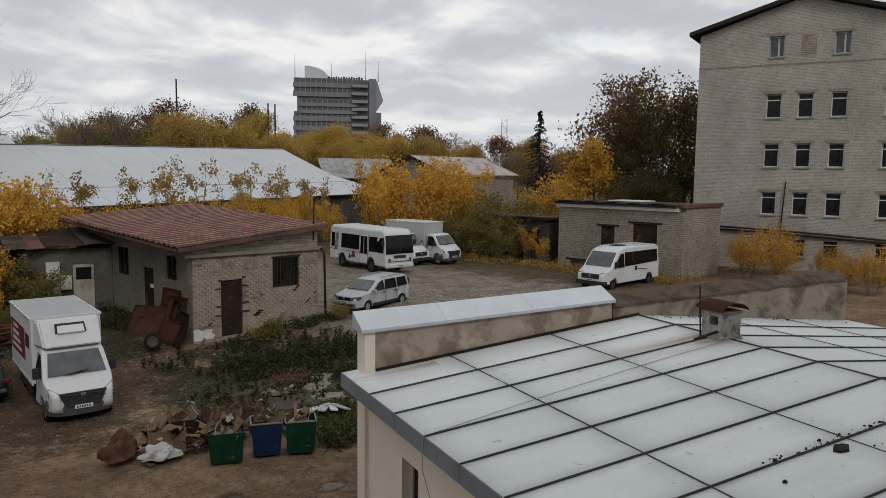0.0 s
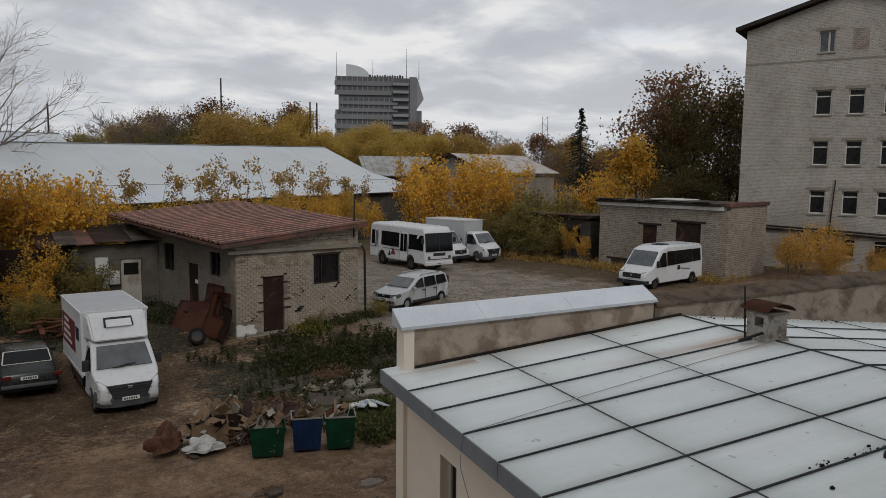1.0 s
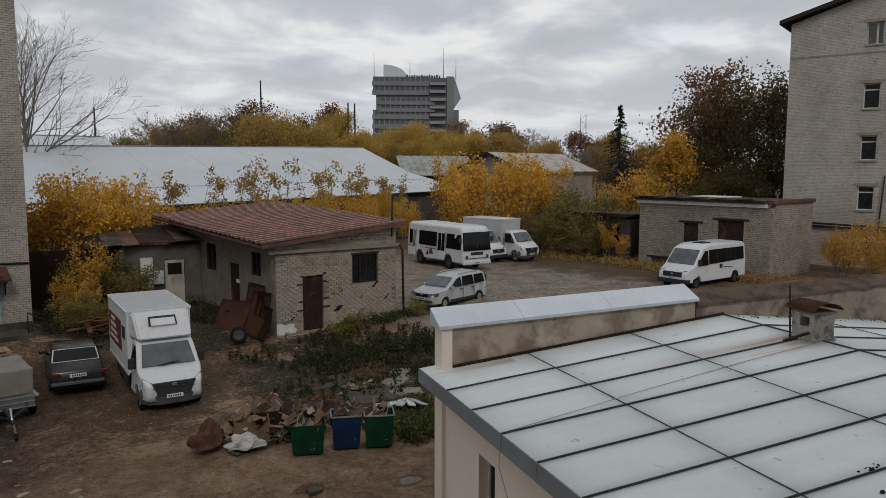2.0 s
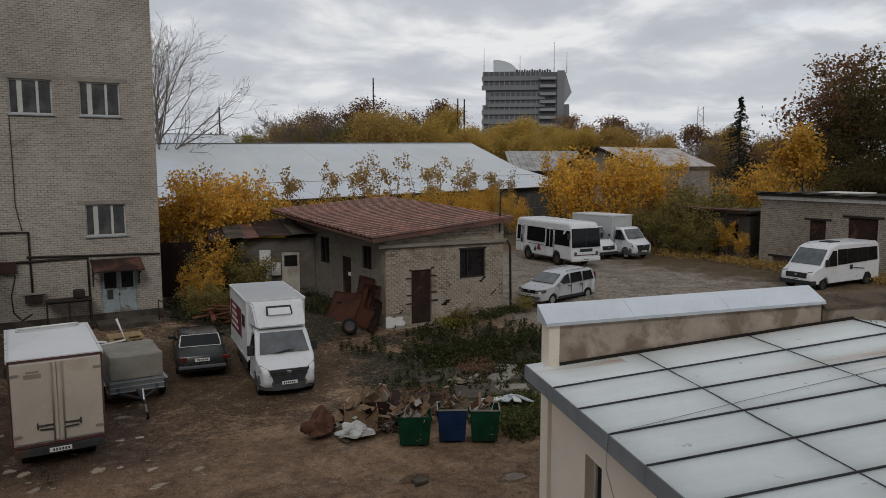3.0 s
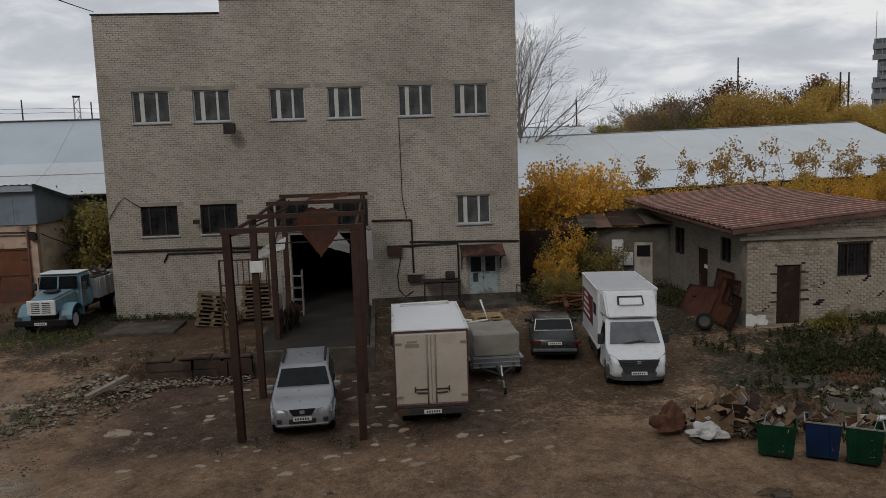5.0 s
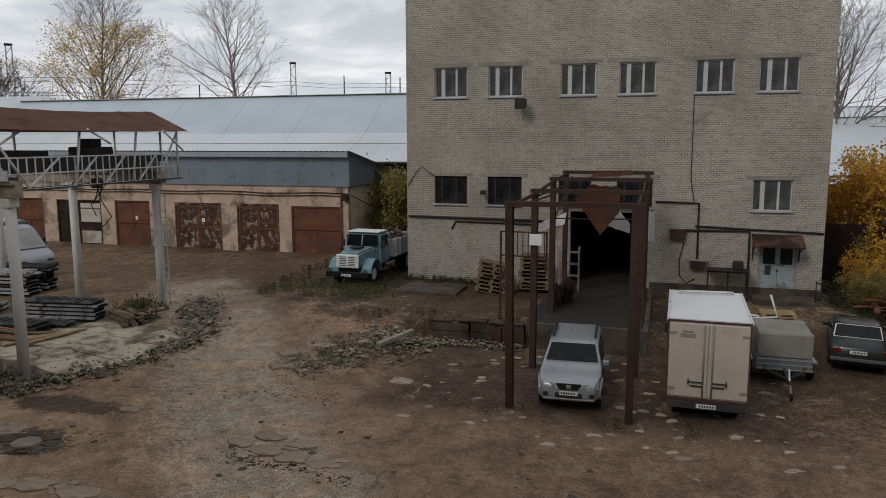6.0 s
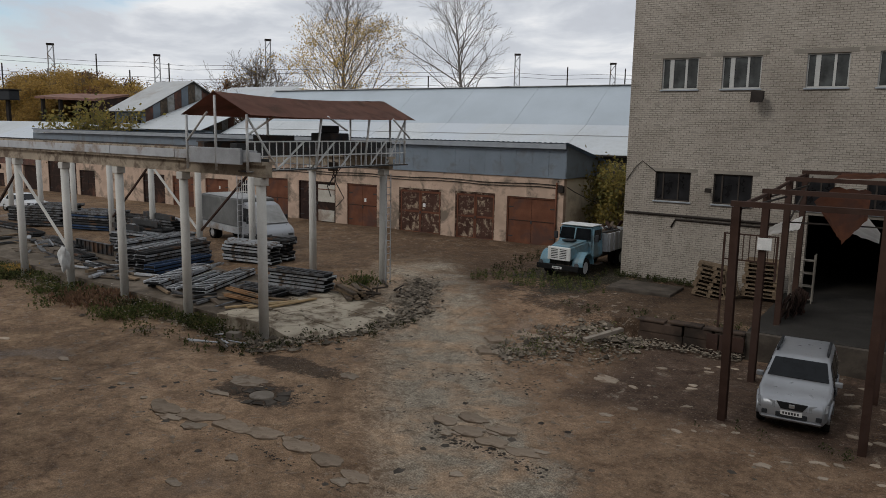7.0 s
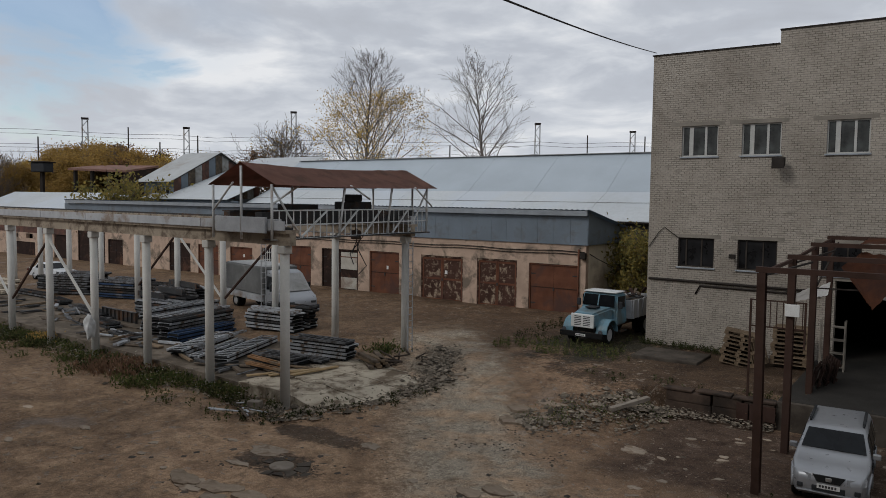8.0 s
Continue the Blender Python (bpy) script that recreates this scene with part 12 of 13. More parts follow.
gz = lambda x, y: ground_z(x, y)
waste_bin(pose(10.10, 17.86, gz(10.1, 17.8), 0, 0, -30), M_BIN_GREEN, "dented green metal bin heaped with cardboard", "heap", 0.95, 0.78, 0.88, seed=1)
waste_bin(pose(11.2, 17.6, gz(11.2, 17.6), 0, 0, -30), M_BIN_BLUE, "dark blue metal bin half full of scrap", "some", seed=2)
waste_bin(pose(12.0, 17.1, gz(12.0, 17.1), 0, 0, -32), M_BIN_GREEN, "green metal bin with a few scraps", "few", seed=3)
for k, (x, y, rz) in enumerate(((9.3, 19.75, -24), (9.95, 20.2, -20))):
    bx_ = thing("cardboard_box", "brown weathered open crate full of rubbish", "crate", pose(x, y, gz(x, y), 0, 0, rz), "rubbish crates")
    bm = bmesh.new()
    for q in ((-0.5, 0.5, -0.4, -0.37), (-0.5, 0.5, 0.37, 0.4), (-0.5, -0.47, -0.369, 0.369), (0.47, 0.5, -0.369, 0.369)):
        bx(bm, q[0], q[1], q[2], q[3], 0, 0.75)
    part("body", bm, M_DARKDOOR if k else M_CARD, bx_)
    bm = bmesh.new()
    crumpled(bm, (0, 0, 0.45), 0.5, 0.95, 0.75, 0.75, 10 + k)
    part("rubbish_mound", bm, M_CARD, bx_)
    for q in range(10):
        bm = bmesh.new()
        bx(bm, -0.2, 0.2, -0.012, 0.012, -0.14, 0.14)
        p = part("rubbish_piece", bm, (M_CARD, M_PAPER)[q % 3 == 0], bx_)
        p.matrix_basis = pose(r4.uniform(-0.4, 0.4), r4.uniform(-0.3, 0.3), 0.75 + r4.uniform(0, 0.3), r4.uniform(-70, 70), r4.uniform(-70, 70), r4.uniform(0, 180))
bm = bmesh.new()
crumpled(bm, (0, 0, 0.24), 0.58, 1.15, 0.8, 1.0, 3.3, 4, 0.5)
for v in bm.verts:
    k = 1.0 - 0.4 * max(0.0, min(1.0, v.co.z / 0.75))
    v.co = Vector((v.co.x * k + 0.1 * max(0.0, v.co.z), v.co.y * k, v.co.z * 0.95))
solo("rubbish_sack", bm, M_SACK_BROWN, "full dark brown rubbish sack on the mud", "sack", pose(7.95, 19.75, gz(7.9, 19.7) + 0.02, 0, 0, 25))
bm = bmesh.new()
crumpled(bm, (0, 0, 0.16), 0.38, 1.25, 0.72, 0.85, 8.1, 4, 0.55)
solo("rubbish_sack", bm, M_SACK_WHITE, "crumpled white woven sack on the mud", "sack", pose(8.75, 19.05, gz(8.7, 19.0) + 0.02, 0, 0, -20))
for k in range(120):
    bm = bmesh.new()
    ww, hh = r4.uniform(0.04, 0.22), r4.uniform(0.14, 0.6)
    bx(bm, -ww / 2, ww / 2, -hh / 2, hh / 2, 0, 0.02)
    bmesh.ops.subdivide_edges(bm, edges=bm.edges[:], cuts=1, use_grid_fill=True)
    for v in bm.verts:
        v.co.z += 0.05 * noise.noise(v.co * 6 + Vector((k, 0, 0)))
    u = r4.random()
    x, y = 8.6 + 2.6 * u + r4.gauss(0, 0.3), 20.0 - 0.9 * u + r4.gauss(0, 0.35)
    solo("rubbish_piece", bm, r4.choice([M_CARD, M_CARD, M_PAPER, M_WOOD, M_DARKDOOR]), "torn scrap of cardboard or paper by the bins", "rubbish", pose(x, y, gz(x, y) + r4.uniform(0.02, 0.25) + (0.6 if k > 50 else 0) * r4.random(), r4.uniform(-40, 40), r4.uniform(-40, 40), r4.uniform(0, 180)), "loose rubbish")
bm = bmesh.new()
crumpled(bm, (0, 0, 0.1), 1.0, 1.3, 0.75, 0.5, 5.0, rough=0.7)
solo("brush_mound", bm, M_DARKDOOR, "heap of garden waste behind the bins", "heap", pose(11.3, 20.4, gz(11.3, 20.4), 0, 0, -20))
tufts("dead_brush", "dead leaves and twigs heaped behind the bins", [(9.6 + 2.8 * r4.random(), 19.7 + 1.6 * r4.random(), r4.uniform(0.8, 1.4)) for k in range(120)], L_DRY, 26, 0.3, 0.75, 0.2, 40, 0.2)
tufts("dead_brush", "dark leafy brush beside the bins", [(12.6 + 2.8 * r4.random(), 16.4 + 3.2 * r4.random(), r4.uniform(0.8, 1.4)) for k in range(190)], L_HERB, 34, 0.3, 0.34, 0.13, 41, 0.1)
for k in range(5):
    bm = bmesh.new()
    bx(bm, -0.5, 0.5, -0.12, 0.12, 0, 0.04)
    solo("sheet_scrap", bm, M_FRAME if k % 2 else M_HANGAR_BLUE, "pale blue scrap of sheet on the weeds", "scrap", pose(14.0 + 0.15 * k, 19.4 - 0.2 * k, gz(14, 19.4) + 0.28 + 0.03 * k, 6 * k - 10, 5, 20 * k), "sheet scraps")

# rusty panels and a wheel leaning on the hut's corner
lp = thing("leaning_panels", "rust-red car panels leaning against the hut's side wall", "car panels", pose(15.32, 30.6, level(15.0, 30.6)))


def car_panel(w, h, bulge, hole, seed):
    """A curved car door skin: pressed edge, swage line, window cut-out or recess."""
    bm = bmesh.new()
    n_ = 10
    g_ = [[bm.verts.new(((i / n_ - 0.5) * w * (1 - 0.10 * j / n_), bulge * (1 - (2 * j / n_ - 1) ** 2) + 0.025 * math.exp(-((j / n_ - 0.55) * 9) ** 2) + 0.04 * noise.noise((i * 0.35, j * 0.35, seed)), h * j / n_)) for i in range(n_ + 1)] for j in range(n_ + 1)]
    for j in range(n_):
        for i in range(n_):
            if hole and hole[0] <= i < hole[1] and hole[2] <= j < hole[3]:
                continue
            bm.faces.new((g_[j][i], g_[j][i + 1], g_[j + 1][i + 1], g_[j + 1][i])).smooth = True
    bmesh.ops.solidify(bm, geom=bm.faces[:], thickness=0.03)
    return bm


for k, (w_, h_, hole_, x_, y_, tilt, rz, mat_) in enumerate(((1.7, 2.3, None, -0.75, 0.9, 18, -88, M_REDROOF), (1.5, 2.1, (3, 8, 5, 9), -0.95, -0.1, 22, -80, M_RUST_DOOR), (2.0, 1.75, None, -1.5, 1.2, 38, -60, M_REDROOF), (1.3, 1.5, None, -0.9, -0.85, 20, -98, M_RUST))):
    p = part("panel", car_panel(w_, h_, 0.10, hole_, k * 4.0), mat_, lp)
    p.matrix_basis = pose(x_, y_, 0.02, 0, 0, rz) @ pose(0, 0, 0, -tilt)
    if not hole_:
        part("handle_recess", box(-0.5, -0.3, -0.02, 0.16, h_ * 0.66, h_ * 0.66 + 0.07, 0.01), M_PLASTIC, p)
wl2 = add_wheel(lp, 0, 0, 0.36, 0.22, M_STEEL_DK)
wl2.matrix_basis = pose(-1.75, -0.75, 0.34, 0, 0, -25) @ pose(0, 0, 0, -20)
# heap of red-brown boards near the shrubs
for k in range(16):
    bm = bmesh.new()
    L_ = r4.uniform(0.9, 1.7)
    bx(bm, -L_ / 2, L_ / 2, -0.1, 0.1, 0, 0.05, 0.006)
    solo("board", bm, M_RUST_DOOR, "red-brown old board in a heap by the shrubs", "board", pose(8.9 + r4.uniform(-0.8, 0.8), 33.7 + r4.uniform(-0.5, 0.5), gz(8.9, 33.6) + 0.05 + 0.05 * k, r4.uniform(-12, 12), r4.uniform(-14, 14), r4.uniform(0, 180)), "board heap")
solo("door_step_board", box(17.2, 19.0, 29.0, 29.35, 0.42, 0.5, 0.01), M_WOOD, "dark plank before the hut door", "plank")
for x_ in (17.4, 18.7):
    solo("plank_rest", box(x_, x_ + 0.2, 29.0, 29.35, 0.1, 0.42), M_CONCRETE_DK, "block under the plank before the hut", "block")

# ---- far side of the yard: roofs, masts and wires beyond the garages ----
gh = thing("gabled_house", "low house with a grey sheet gable roof behind the garages", "house", pose(-80.0, 51.6, 0), kind="structure")
part("wall", box(0.3, 6.0, 0.4, 13, 0, 9.4), M_PANEL, gh)
for q, (y0_, z0_, y1_, z1_) in enumerate(((-0.4, 9.42, 6.7, 13.1), (6.72, 13.1, 13.8, 9.42))):
    for k in range(5):
        bm = bmesh.new()
        x_ = -0.3 + k * 1.36
        hexa(bm, [(x_, y0_, z0_), (x_ + 1.35, y0_, z0_), (x_ + 1.35, y1_, z1_), (x_, y1_, z1_)], [(x_, y0_, z0_ + 0.06), (x_ + 1.35, y0_, z0_ + 0.06), (x_ + 1.35, y1_, z1_ + 0.06), (x_, y1_, z1_ + 0.06)])
        part("roof_sheet", bm, M_HOUSEROOF, gh)
# gable of odd boards and sheets
for k in range(13):
    y0_, y1_ = 0.4 + k * 0.97, 1.33 + k * 0.97
    top_z = lambda y: 13.0 - abs(y - 6.7) * 0.518
    bm = bmesh.new()
    hexa(bm, [(6.003, y0_, 7.5), (6.06, y0_, 7.5), (6.06, y1_, 7.5), (6.003, y1_, 7.5)], [(6.003, y0_, top_z(y0_)), (6.06, y0_, top_z(y0_)), (6.06, y1_, top_z(y1_)), (6.003, y1_, top_z(y1_))])
    part("gable_board", bm, (M_REDROOF_OLD, M_SLATE, M_WOOD, M_PANEL)[k * 7 % 4], gh)
bm = bmesh.new()
bar(bm, (6.35, -0.4, 9.35), (6.35, 6.7, 13.03), 0.08, 0.14)
bar(bm, (6.35, 6.7, 13.03), (6.35, 13.8, 9.35), 0.08, 0.14)
part("barge_board", bm, M_FRAME_DK, gh)
for k in range(2):
    w_ = part("window", box(2.3 + 1.6 * k, 3.5 + 1.6 * k, 0.33, 0.395, 7.7, 8.9), M_DARKGLASS, gh)
    part("frame", box(2.85 + 1.6 * k, 2.95 + 1.6 * k, 0.30, 0.328, 7.7, 8.9), M_FRAME, w_)
lowr = thing("sheet_roof_building", "low building with a pale sheet roof behind the garages", "building", pose(-77.0, 50.0, 0), kind="structure")
part("wall", box(0.3, 15, 0.3, 1.3, 0, 7.4), M_PANEL, lowr)
for k in range(13):
    bm = bmesh.new()
    x_ = k * 1.165
    deep = 1.2 if x_ < 2.5 else 14.0
    hexa(bm, [(x_, -0.3, 7.5), (x_ + 1.15, -0.3, 7.5), (x_ + 1.15, deep, 7.6 + deep * 0.36), (x_, deep, 7.6 + deep * 0.36)], [(x_, -0.3, 7.56), (x_ + 1.15, -0.3, 7.56), (x_ + 1.15, deep, 7.66 + deep * 0.36), (x_, deep, 7.66 + deep * 0.36)])
    part("roof_sheet", bm, M_HANGAR, lowr)
cano = thing("red_canopy", "open shed with a faded red sheet roof in the distance", "shed", kind="structure")
crn = [Vector((*polar(az, r), z)) for az, r, z in ((-61.76, 112, 11.1), (-58.07, 108, 10.85), (-55.88, 118, 11.95), (-60.03, 124, 12.0))]
for k in range(6):
    bm = bmesh.new()
    u0, u1 = k / 6 + 0.003, (k + 1) / 6 - 0.003
    q4 = [crn[0].lerp(crn[1], u0), crn[0].lerp(crn[1], u1), crn[3].lerp(crn[2], u1), crn[3].lerp(crn[2], u0)]
    hexa(bm, q4, [p + Vector((0, 0, 0.28)) for p in q4])
    part("roof_sheet", bm, M_FADEDRED, cano)
for k in range(4):
    p = crn[0].lerp(crn[1], 0.06 + 0.29 * k)
    bm = bmesh.new()
    bar(bm, (p.x, p.y + 0.6, 0.0), (p.x, p.y + 0.6, p.z), 0.4, 0.4)
    part("post", bm, M_PIPE, cano)
bm = bmesh.new()
for p, q in ((crn[3], crn[2]), (crn[1], crn[2])):
    hexa(bm, [(p.x, p.y - 0.4, 0), (q.x, q.y - 0.4, 0), (q.x, q.y - 0.1, 0), (p.x, p.y - 0.1, 0)], [(p.x, p.y - 0.4, p.z - 0.1), (q.x, q.y - 0.4, q.z - 0.1), (q.x, q.y - 0.1, q.z - 0.1), (p.x, p.y - 0.1, p.z - 0.1)])
part("back_wall", bm, M_DARKDOOR, cano)
wr = thing("sheet_roof_building", "low red-brown plastered building with a ribbed white roof beside the garages", "building", pose(-108, 42.5, 0), kind="structure")
part("wall", wall_with_holes(0.3, 28.9, 0.2, 4.6, 0, 0.4, [(16.5, 21.5, 0.75, 2.35), (25.6, 28.6, 0.4, 3.9), (16.6, 17.6, 2.75, 3.3), (19.5, 21.0, 2.75, 3.3)]), M_PLASTER_PINK, wr)
part("plaster_band", box(0.3, 28.9, -0.05, -0.003, 3.45, 4.6), M_REDROOF_OLD, wr, "faded red-brown band under the eave")
# added black panel in place of the building's unlit inside
part("inner_wall", box(0.3, 28.9, 0.8, 0.9, 0.2, 4.5), M_VOID, wr)
part("window_board", box(16.52, 21.48, 0.15, 0.2, 0.77, 2.33), M_DARKDOOR, wr, "dark boarded window")
part("door", box(25.62, 28.58, 0.15, 0.2, 0.42, 3.88), M_DARKDOOR, wr, "dark boarded gateway")
for k in range(24):
    bm = bmesh.new()
    x_ = k * 1.2
    hexa(bm, [(x_, -0.4, 4.63), (x_ + 1.16, -0.4, 4.63), (x_ + 1.16, 8, 8.04), (x_, 8, 8.04)], [(x_, -0.4, 4.7), (x_ + 1.16, -0.4, 4.7), (x_ + 1.16, 8, 8.11), (x_, 8, 8.11)])
    part("roof_sheet", bm, M_HANGAR, wr)
fh = thing("far_house", "far pale house with a grey gable roof", "house", pose(*polar(-63.6, 170), 0, 0, 0, 30), kind="structure")
part("wall", box(0, 9, 0, 8, 0, 13.5), M_HANGAR, fh)
bm = bmesh.new()
hexa(bm, [(-0.5, -0.5, 13.5), (9.5, -0.5, 13.5), (9.5, 8.5, 13.5), (-0.5, 8.5, 13.5)], [(-0.5, 3.9, 17.0), (9.5, 3.9, 17.0), (9.5, 4.1, 17.0), (-0.5, 4.1, 17.0)])
part("roof", bm, M_SLATE, fh)
wt = thing("watch_cabin", "dark cabin on a post among the far roofs", "cabin", pose(*polar(-63.3, 118), 0, 0, 0, 20), kind="structure")
part("post", box(-0.22, 0.22, -0.22, 0.22, 0, 10.9), M_PIPE, wt)
part("cabin", box(-1.1, 1.1, -0.9, 0.9, 10.9, 12.2, 0.1), M_PLASTIC, wt)
part("roof", box(-1.35, 1.35, -1.1, 1.1, 12.21, 12.36, 0.05), M_PIPE, wt)


def lattice_mast(az, r, z_top, w=1.3, head=True):
    x, y = polar(az, r)
    m = thing("lattice_mast", "grey lattice railway mast on the skyline", "mast", pose(x, y, 0, 0, 0, -az), "railway masts")
    bm = bmesh.new()
    for sx in (-1, 1):
        for sy in (-1, 1):
            bar(bm, (sx * w / 2, sy * w / 2, 0), (sx * w * 0.36, sy * w * 0.36, z_top), 0.15, 0.15)
    part("leg", bm, M_STEEL_GREY, m)
    bm = bmesh.new()
    n = 14
    for k in range(n):
        z0, z1 = z_top * k / n, z_top * (k + 1) / n
        s = 1 if k % 2 else -1
        bar(bm, (-s * w * 0.44, -w * 0.44, z0), (s * w * 0.44, -w * 0.44, z1), 0.12, 0.12)
    part("lacing", bm, M_STEEL_GREY, m, kind="stuff")
    if head:
        part("head", box(-w * 0.5, w * 0.5, -w * 0.5, w * 0.5, z_top, z_top + 0.3), M_PIPE, m)
    return m


def pole(az, r, z_top, rr=0.16):
    x, y = polar(az, r)
    bm = bmesh.new()
    tube(bm, (0, 0, 0), (0, 0, z_top), rr, rr * 0.7)
    return solo("railway_pole", bm, M_PIPE, "dark railway pole on the skyline", "pole", pose(x, y, 0), "railway poles")


for az, s in ((-60.63, 0.089), (-53.99, 0.083), (-46.34, 0.108), (-27.83, 0.098), (-20.79, 0.087)):
    lattice_mast(az, 150, 8 + 150 * s, 1.25)
for az, s in ((-57.88, 0.082), (-53.22, 0.075), (-55.8, 0.065), (-63.5, 0.066), (-24.09, 0.084), (-19.9, 0.082), (-34.5, 0.07)):
    pole(az, 140, 8 + 140 * s)
for az, s in ((26.5, 0.112), (32.9, 0.086), (33.4, 0.085), (15.2, 0.072)):
    pole(az, 145, 8 + 145 * s, 0.2)
lattice_mast(50.7, 240, 8 + 240 * 0.071, 2.2, False)
for k, zz in enumerate((0.076, 0.071, 0.059, 0.055, 0.050)):
    pts = [(*polar(az, 150), 8 + 150 * zz - 0.5 * abs(math.sin(az * 0.45))) for az in range(-76, -15, 3)]
    solo("railway_wire", path_tube(pts, 0.04, 4), M_PIPE, "thin overhead railway wire on the skyline", "wire")
c0 = Vector((-12.65, 36.2, 15.2))
c1 = Vector((-3.54, -0.3, 9.7))
pts = [c0.lerp(c1, i / 14) + Vector((0, 0, -0.15 * math.sin(math.pi * i / 14))) for i in range(15)]
solo("overhead_cable", path_tube(pts, 0.02, 6), M_PIPE, "slack dark cable hung from the workshop roof corner", "cable")


# ---- broken old asphalt and concrete showing in the yard ----
M_PLATE_OLD = surf("dusty_old_concrete", (0.44, 0.36, 0.275), 0.75, 2.0, 0.92, stain=(0.23, 0.165, 0.115), stain_amt=0.55, stain_scale=2.5, bumps=0.4, rand=0.35)


M_CRUST = surf("old_asphalt_crust", (0.34, 0.265, 0.195), 0.75, 2.2, 0.95, stain=(0.2, 0.148, 0.105), stain_amt=0.5, stain_scale=2.0, bumps=0.6, rand=0.2)


def yard_plate(x, y, a, c, rz, seed, thick=0.02, mat=None, label="flat worn piece of old concrete sunk in the mud"):
    """A flat broken piece with a jagged outline and worn edge."""
    r_ = random.Random(seed)
    n = 19 if mat is None else 23
    worn = lambda w: 0.86 + 0.5 * noise.noise((math.cos(w) * 1.3 + seed * 3.7, math.sin(w) * 1.3, 2.0)) + r_.uniform(-0.07, 0.07)
    rim = [(math.cos(w) * a * q, math.sin(w) * c * q) for w, q in ((2 * math.pi * i / n, worn(2 * math.pi * i / n)) for i in range(n))]
    bm = bmesh.new()
    hexa(bm, [(p, q, -0.06) for p, q in rim], [(p * 0.95, q * 0.95, thick + 0.008 * r_.random()) for p, q in rim])
    return solo("slab_fragment", bm, mat or M_PLATE_OLD, label, "concrete", pose(x, y, ground_z(x, y), 0, 0, rz), "concrete fragments")


r5 = random.Random(91)
for k, (x, y, a, c) in enumerate(((-17.16, 12.42, 0.62, 0.45), (-16.0, 12.26, 0.45, 0.3), (-13.5, 11.44, 0.24, 0.18), (-20.96, 13.87, 0.2, 0.16), (-17.44, 15.61, 1.05, 0.5), (-15.2, 17.84, 0.5, 0.3), (-8.64, 13.97, 0.2, 0.18), (-10.6, 12.1, 0.3, 0.24), (-13.0, 13.25, 0.16, 0.14), (-17.37, 14.28, 0.5, 0.2),
                                  (-12.37, 16.32, 0.2, 0.18), (-18.73, 12.69, 0.13, 0.12), (-13.64, 9.9, 0.3, 0.16), (-8.25, 22.57, 0.55, 0.4), (-7.6, 16.25, 0.36, 0.14), (-10.14, 15.83, 0.22, 0.2), (-9.83, 16.03, 0.24, 0.22), (-9.5, 16.43, 0.26, 0.2), (-9.1, 16.6, 0.3, 0.2), (-9.13, 12.9, 0.1, 0.1), (-6.64, 20.57, 0.18, 0.14), (-17.2, 25.84, 0.35, 0.25), (-28.1, 13.4, 0.3, 0.16), (-24.2, 13.4, 0.34, 0.2), (-22.5, 12.2, 0.22, 0.14), (-20.3, 13.0, 0.2, 0.13), (-24.8, 11.2, 0.3, 0.16), (-19.2, 15.6, 0.25, 0.12))):
    yard_plate(x, y, a, c, k * 37 % 60 - 30, k)
# ragged crust of old paving beside its broken edges
for k, (x, y, a, c, rz) in enumerate(((-17.6, 12.6, 0.75, 0.4, -10), (-16.3, 12.75, 0.8, 0.42, 8), (-15.0, 12.75, 0.7, 0.36, 0), (-13.9, 12.9, 0.7, 0.34, 12), (-12.6, 12.85, 0.75, 0.36, -4), (-11.5, 12.75, 0.6, 0.36, -12), (-10.5, 12.5, 0.6, 0.3, -15),
                                      (-10.6, 16.5, 0.5, 0.3, -20), (-9.7, 16.2, 0.55, 0.34, -8), (-8.8, 16.0, 0.55, 0.34, 0), (-7.9, 15.9, 0.5, 0.3, 5), (-10.0, 17.0, 0.6, 0.3, -10), (-8.9, 16.8, 0.5, 0.34, 10),
                                      (-12.6, 22.9, 0.9, 0.6, 20), (-11.6, 23.8, 0.8, 0.5, 40), (-13.0, 23.9, 0.7, 0.5, 10), (-12.2, 24.7, 0.7, 0.4, 0))):
    yard_plate(x, y, a, c, rz, 400 + k, 0.035, M_CRUST, "ragged piece of old asphalt crust in the yard")
# flakes of paving left in the bay before the dock
for k in range(70):
    x, y = r5.uniform(-8.0, 4.6), 18.6 + 8.4 * r5.random() ** 1.6
    if -4.0 < x < -1.6 and y > 21.5:
        continue
    s_ = r5.uniform(0.05, 0.26)
    yard_plate(x, y, s_, s_ * r5.uniform(0.4, 0.8), r5.uniform(-40, 40), 200 + k, 0.012)
for k in range(12):
    x, y = r5.uniform(-9.0, 12.0), r5.uniform(12.5, 19.0)
    s_ = r5.uniform(0.05, 0.13)
    yard_plate(x, y, s_, s_ * r5.uniform(0.5, 0.9), r5.uniform(-40, 40), 300 + k, 0.015)
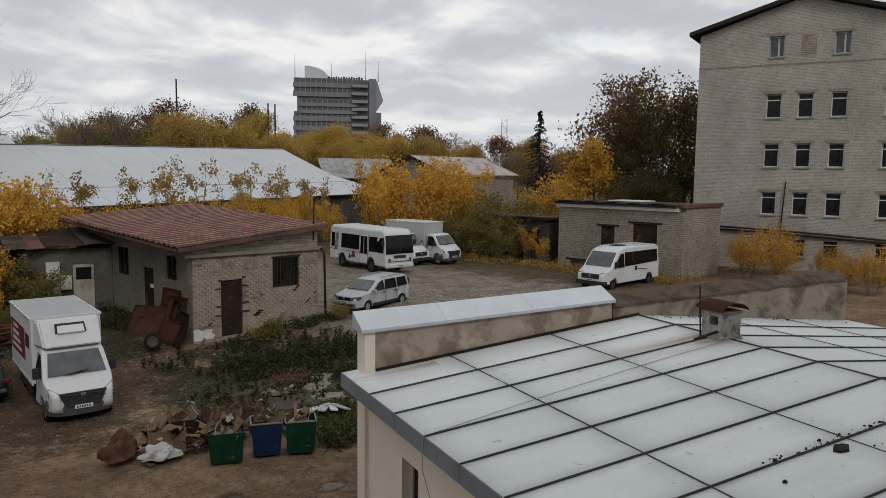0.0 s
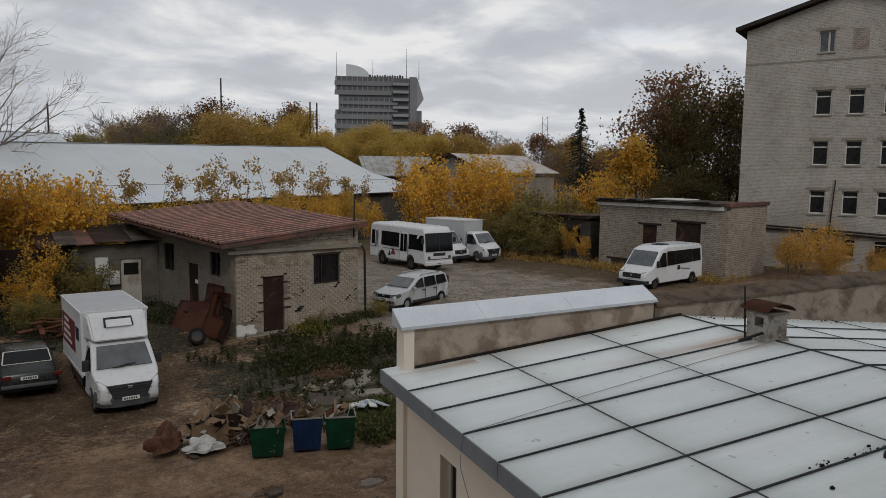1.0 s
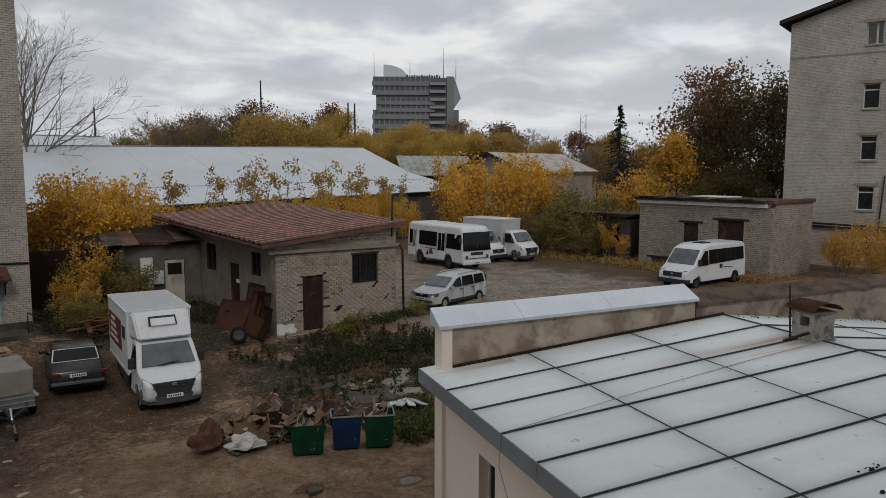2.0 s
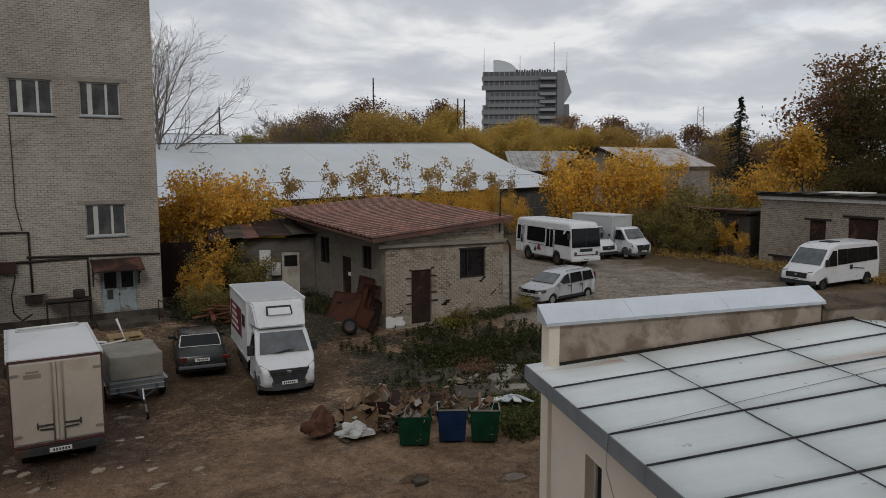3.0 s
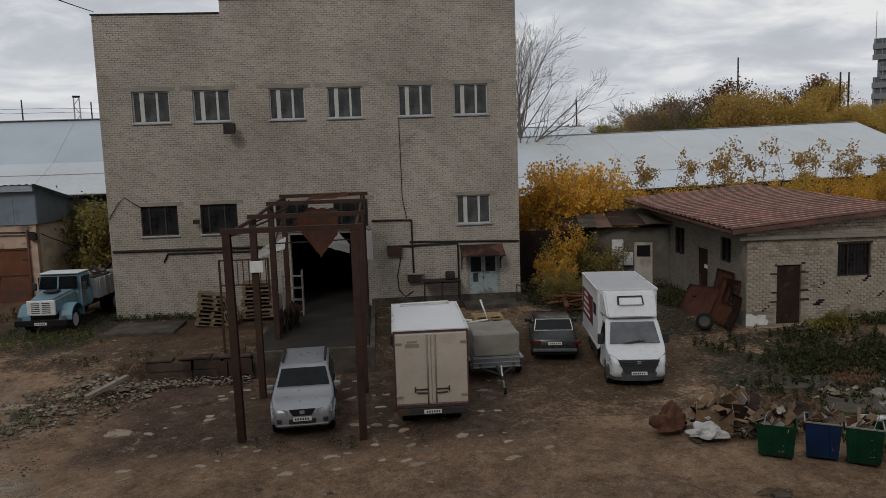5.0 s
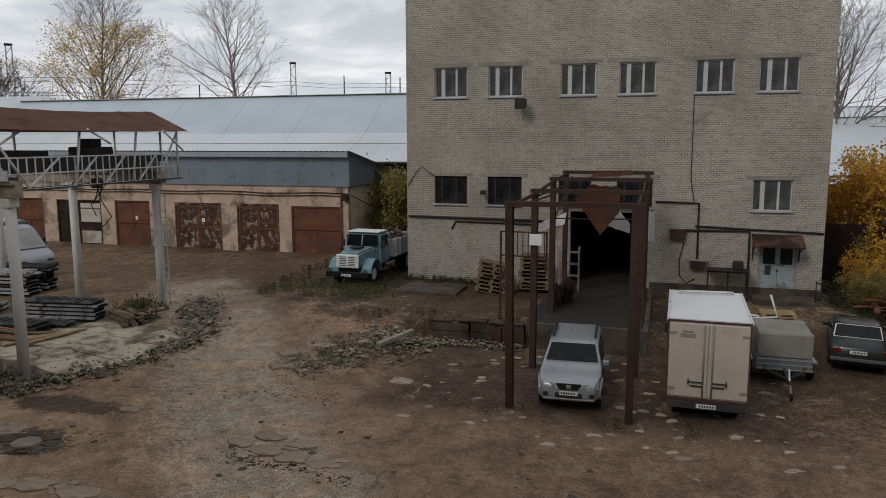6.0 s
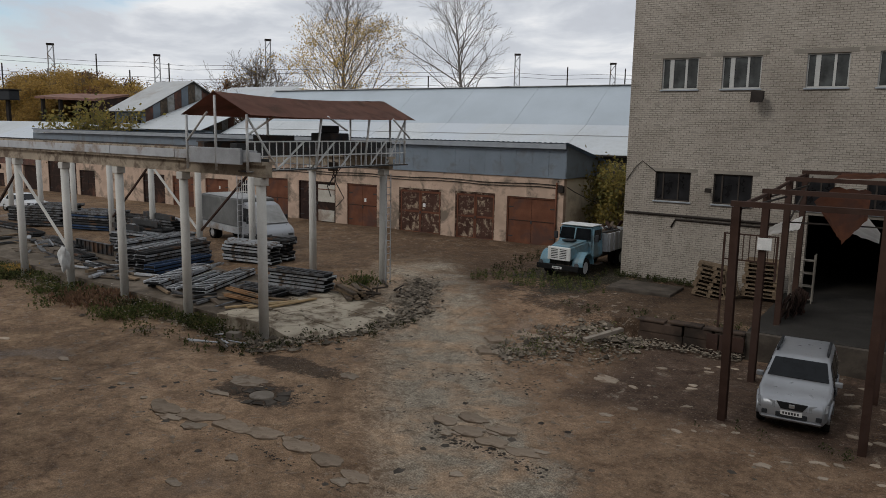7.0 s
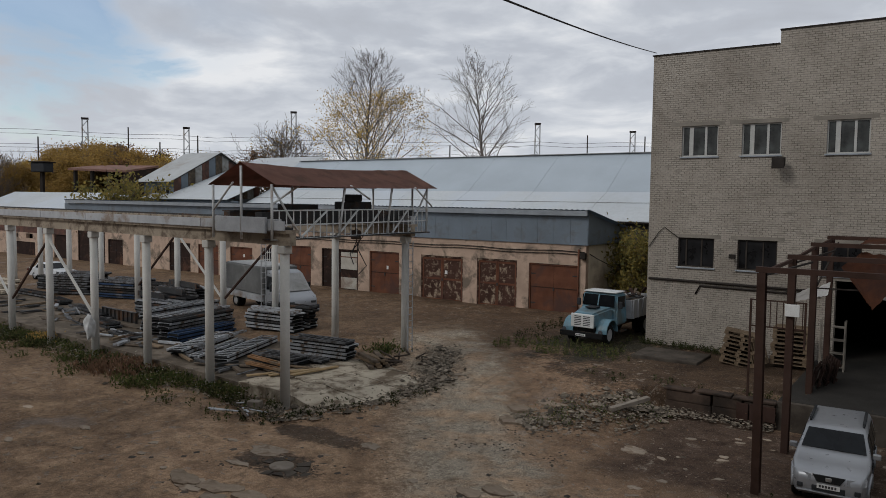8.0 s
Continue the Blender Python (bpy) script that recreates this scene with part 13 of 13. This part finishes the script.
# crumbled edges where the asphalt has broken away
crumbs = []
for line, n, w, big in (([(-17.85, 12.14), (-16.18, 12.0), (-14.32, 12.3), (-13.2, 12.2), (-12.57, 12.1), (-11.06, 11.95), (-10.16, 11.85)], 260, 0.07, 0.05),
                        ([(-10.9, 16.0), (-9.8, 15.55), (-8.61, 15.55), (-6.86, 15.2)], 420, 0.13, 0.075),
                        ([(-10.7, 18.09), (-8.79, 17.52), (-5.25, 17.06)], 120, 0.06, 0.04),
                        ([(-17.9, 14.1), (-17.0, 14.5), (-15.0, 16.0)], 220, 0.2, 0.07),
                        ([(-16.9, 14.6), (-15.3, 14.4), (-15.2, 15.4), (-16.6, 15.5), (-16.9, 14.6)], 260, 0.12, 0.07),
                        ([(-13.2, 19.5), (-11.5, 20.4), (-9.6, 20.2)], 260, 0.35, 0.06),
                        ([(-13.4, 22.4), (-11.4, 21.8), (-10.6, 23.8)], 300, 0.4, 0.06)):
    for q in range(n):
        u = r5.random() * (len(line) - 1)
        i_ = min(int(u), len(line) - 2)
        p = Vector(line[i_]).lerp(Vector(line[i_ + 1]), u - i_)
        x, y = p.x + r5.gauss(0, w), p.y + r5.gauss(0, w)
        if q % 2 == 0:
            crumbs.append((x, y, ground_z(x, y), r5.uniform(0.25, 1.0) ** 1.5 * big))
stones("asphalt_crumbs", "crumbled dark edges of broken asphalt in the yard", crumbs, M_CONCRETE_DK, 17, 0.5)


# ---- the hut's front brickwork, brick by brick ----
r6 = random.Random(23)
BW, BH = 0.285, 0.116
variants = []
for k in range(6):
    bm = bmesh.new()
    w, h, d = 0.264 - 0.006 * k % 0.02, 0.099 - 0.003 * (k % 3), 0.016 + 0.004 * (k % 4)
    c = [(-w / 2 + r6.uniform(0, 0.012), r6.uniform(0, 0.01)), (w / 2 - r6.uniform(0, 0.012), r6.uniform(0, 0.01)), (w / 2 - r6.uniform(0, 0.012), h - r6.uniform(0, 0.01)), (-w / 2 + r6.uniform(0, 0.012), h - r6.uniform(0, 0.01))]
    hexa(bm, [(p, 0.0, q) for p, q in c], [(p * 0.96, -d, q * 0.94 + 0.003) for p, q in c])
    bmesh.ops.recalc_face_normals(bm, faces=bm.faces[:])
    me = bpy.data.meshes.new("brick")
    bm.to_mesh(me)
    bm.free()
    me.materials.append(M_HUTBRICK)
    variants.append(me)
rest, singles = [], 0
for row in range(40):
    z = -0.05 + row * BH
    for i in range(-1, 25):
        x = HX0 + (i + 0.5 + 0.5 * (row % 2)) * BW
        if not HX0 + 0.12 < x < HX1 - 0.12 or z + BH > 4.55:
            continue
        if any(a - 0.15 < x < b_ + 0.15 and z0_ - 0.1 < z < z1_ for a, b_, z0_, z1_ in (HDOOR, HWIN)) or (x < HX0 + 1.1 and 0.4 < z < 1.0):
            continue
        if r6.random() < 0.008 + (0.03 if z < 2.0 and x > 18.2 else 0.0):
            continue
        m = pose(x + r6.uniform(-0.006, 0.006), HY0 - 0.001, z + r6.uniform(-0.005, 0.005), 0, r6.uniform(-1.2, 1.2))
        if 1.2 < z < 3.4 and singles < 300:
            shared("brick", variants[r6.randrange(6)], hut, m)
            singles += 1
        else:
            rest.append((r6.randrange(6), m))
verts, faces = [], []
for k, m in rest:
    b0 = len(verts)
    verts += [tuple(m @ v.co) for v in variants[k].vertices]
    faces += [tuple(b0 + i for i in p.vertices) for p in variants[k].polygons]
me = mesh_from("brickwork", verts, faces)
me.materials.append(M_HUTBRICK)
ob = new("brickwork", me)
ob.parent = hut
tagged(ob, "rest of the weathered front brickwork", "", "", "stuff")
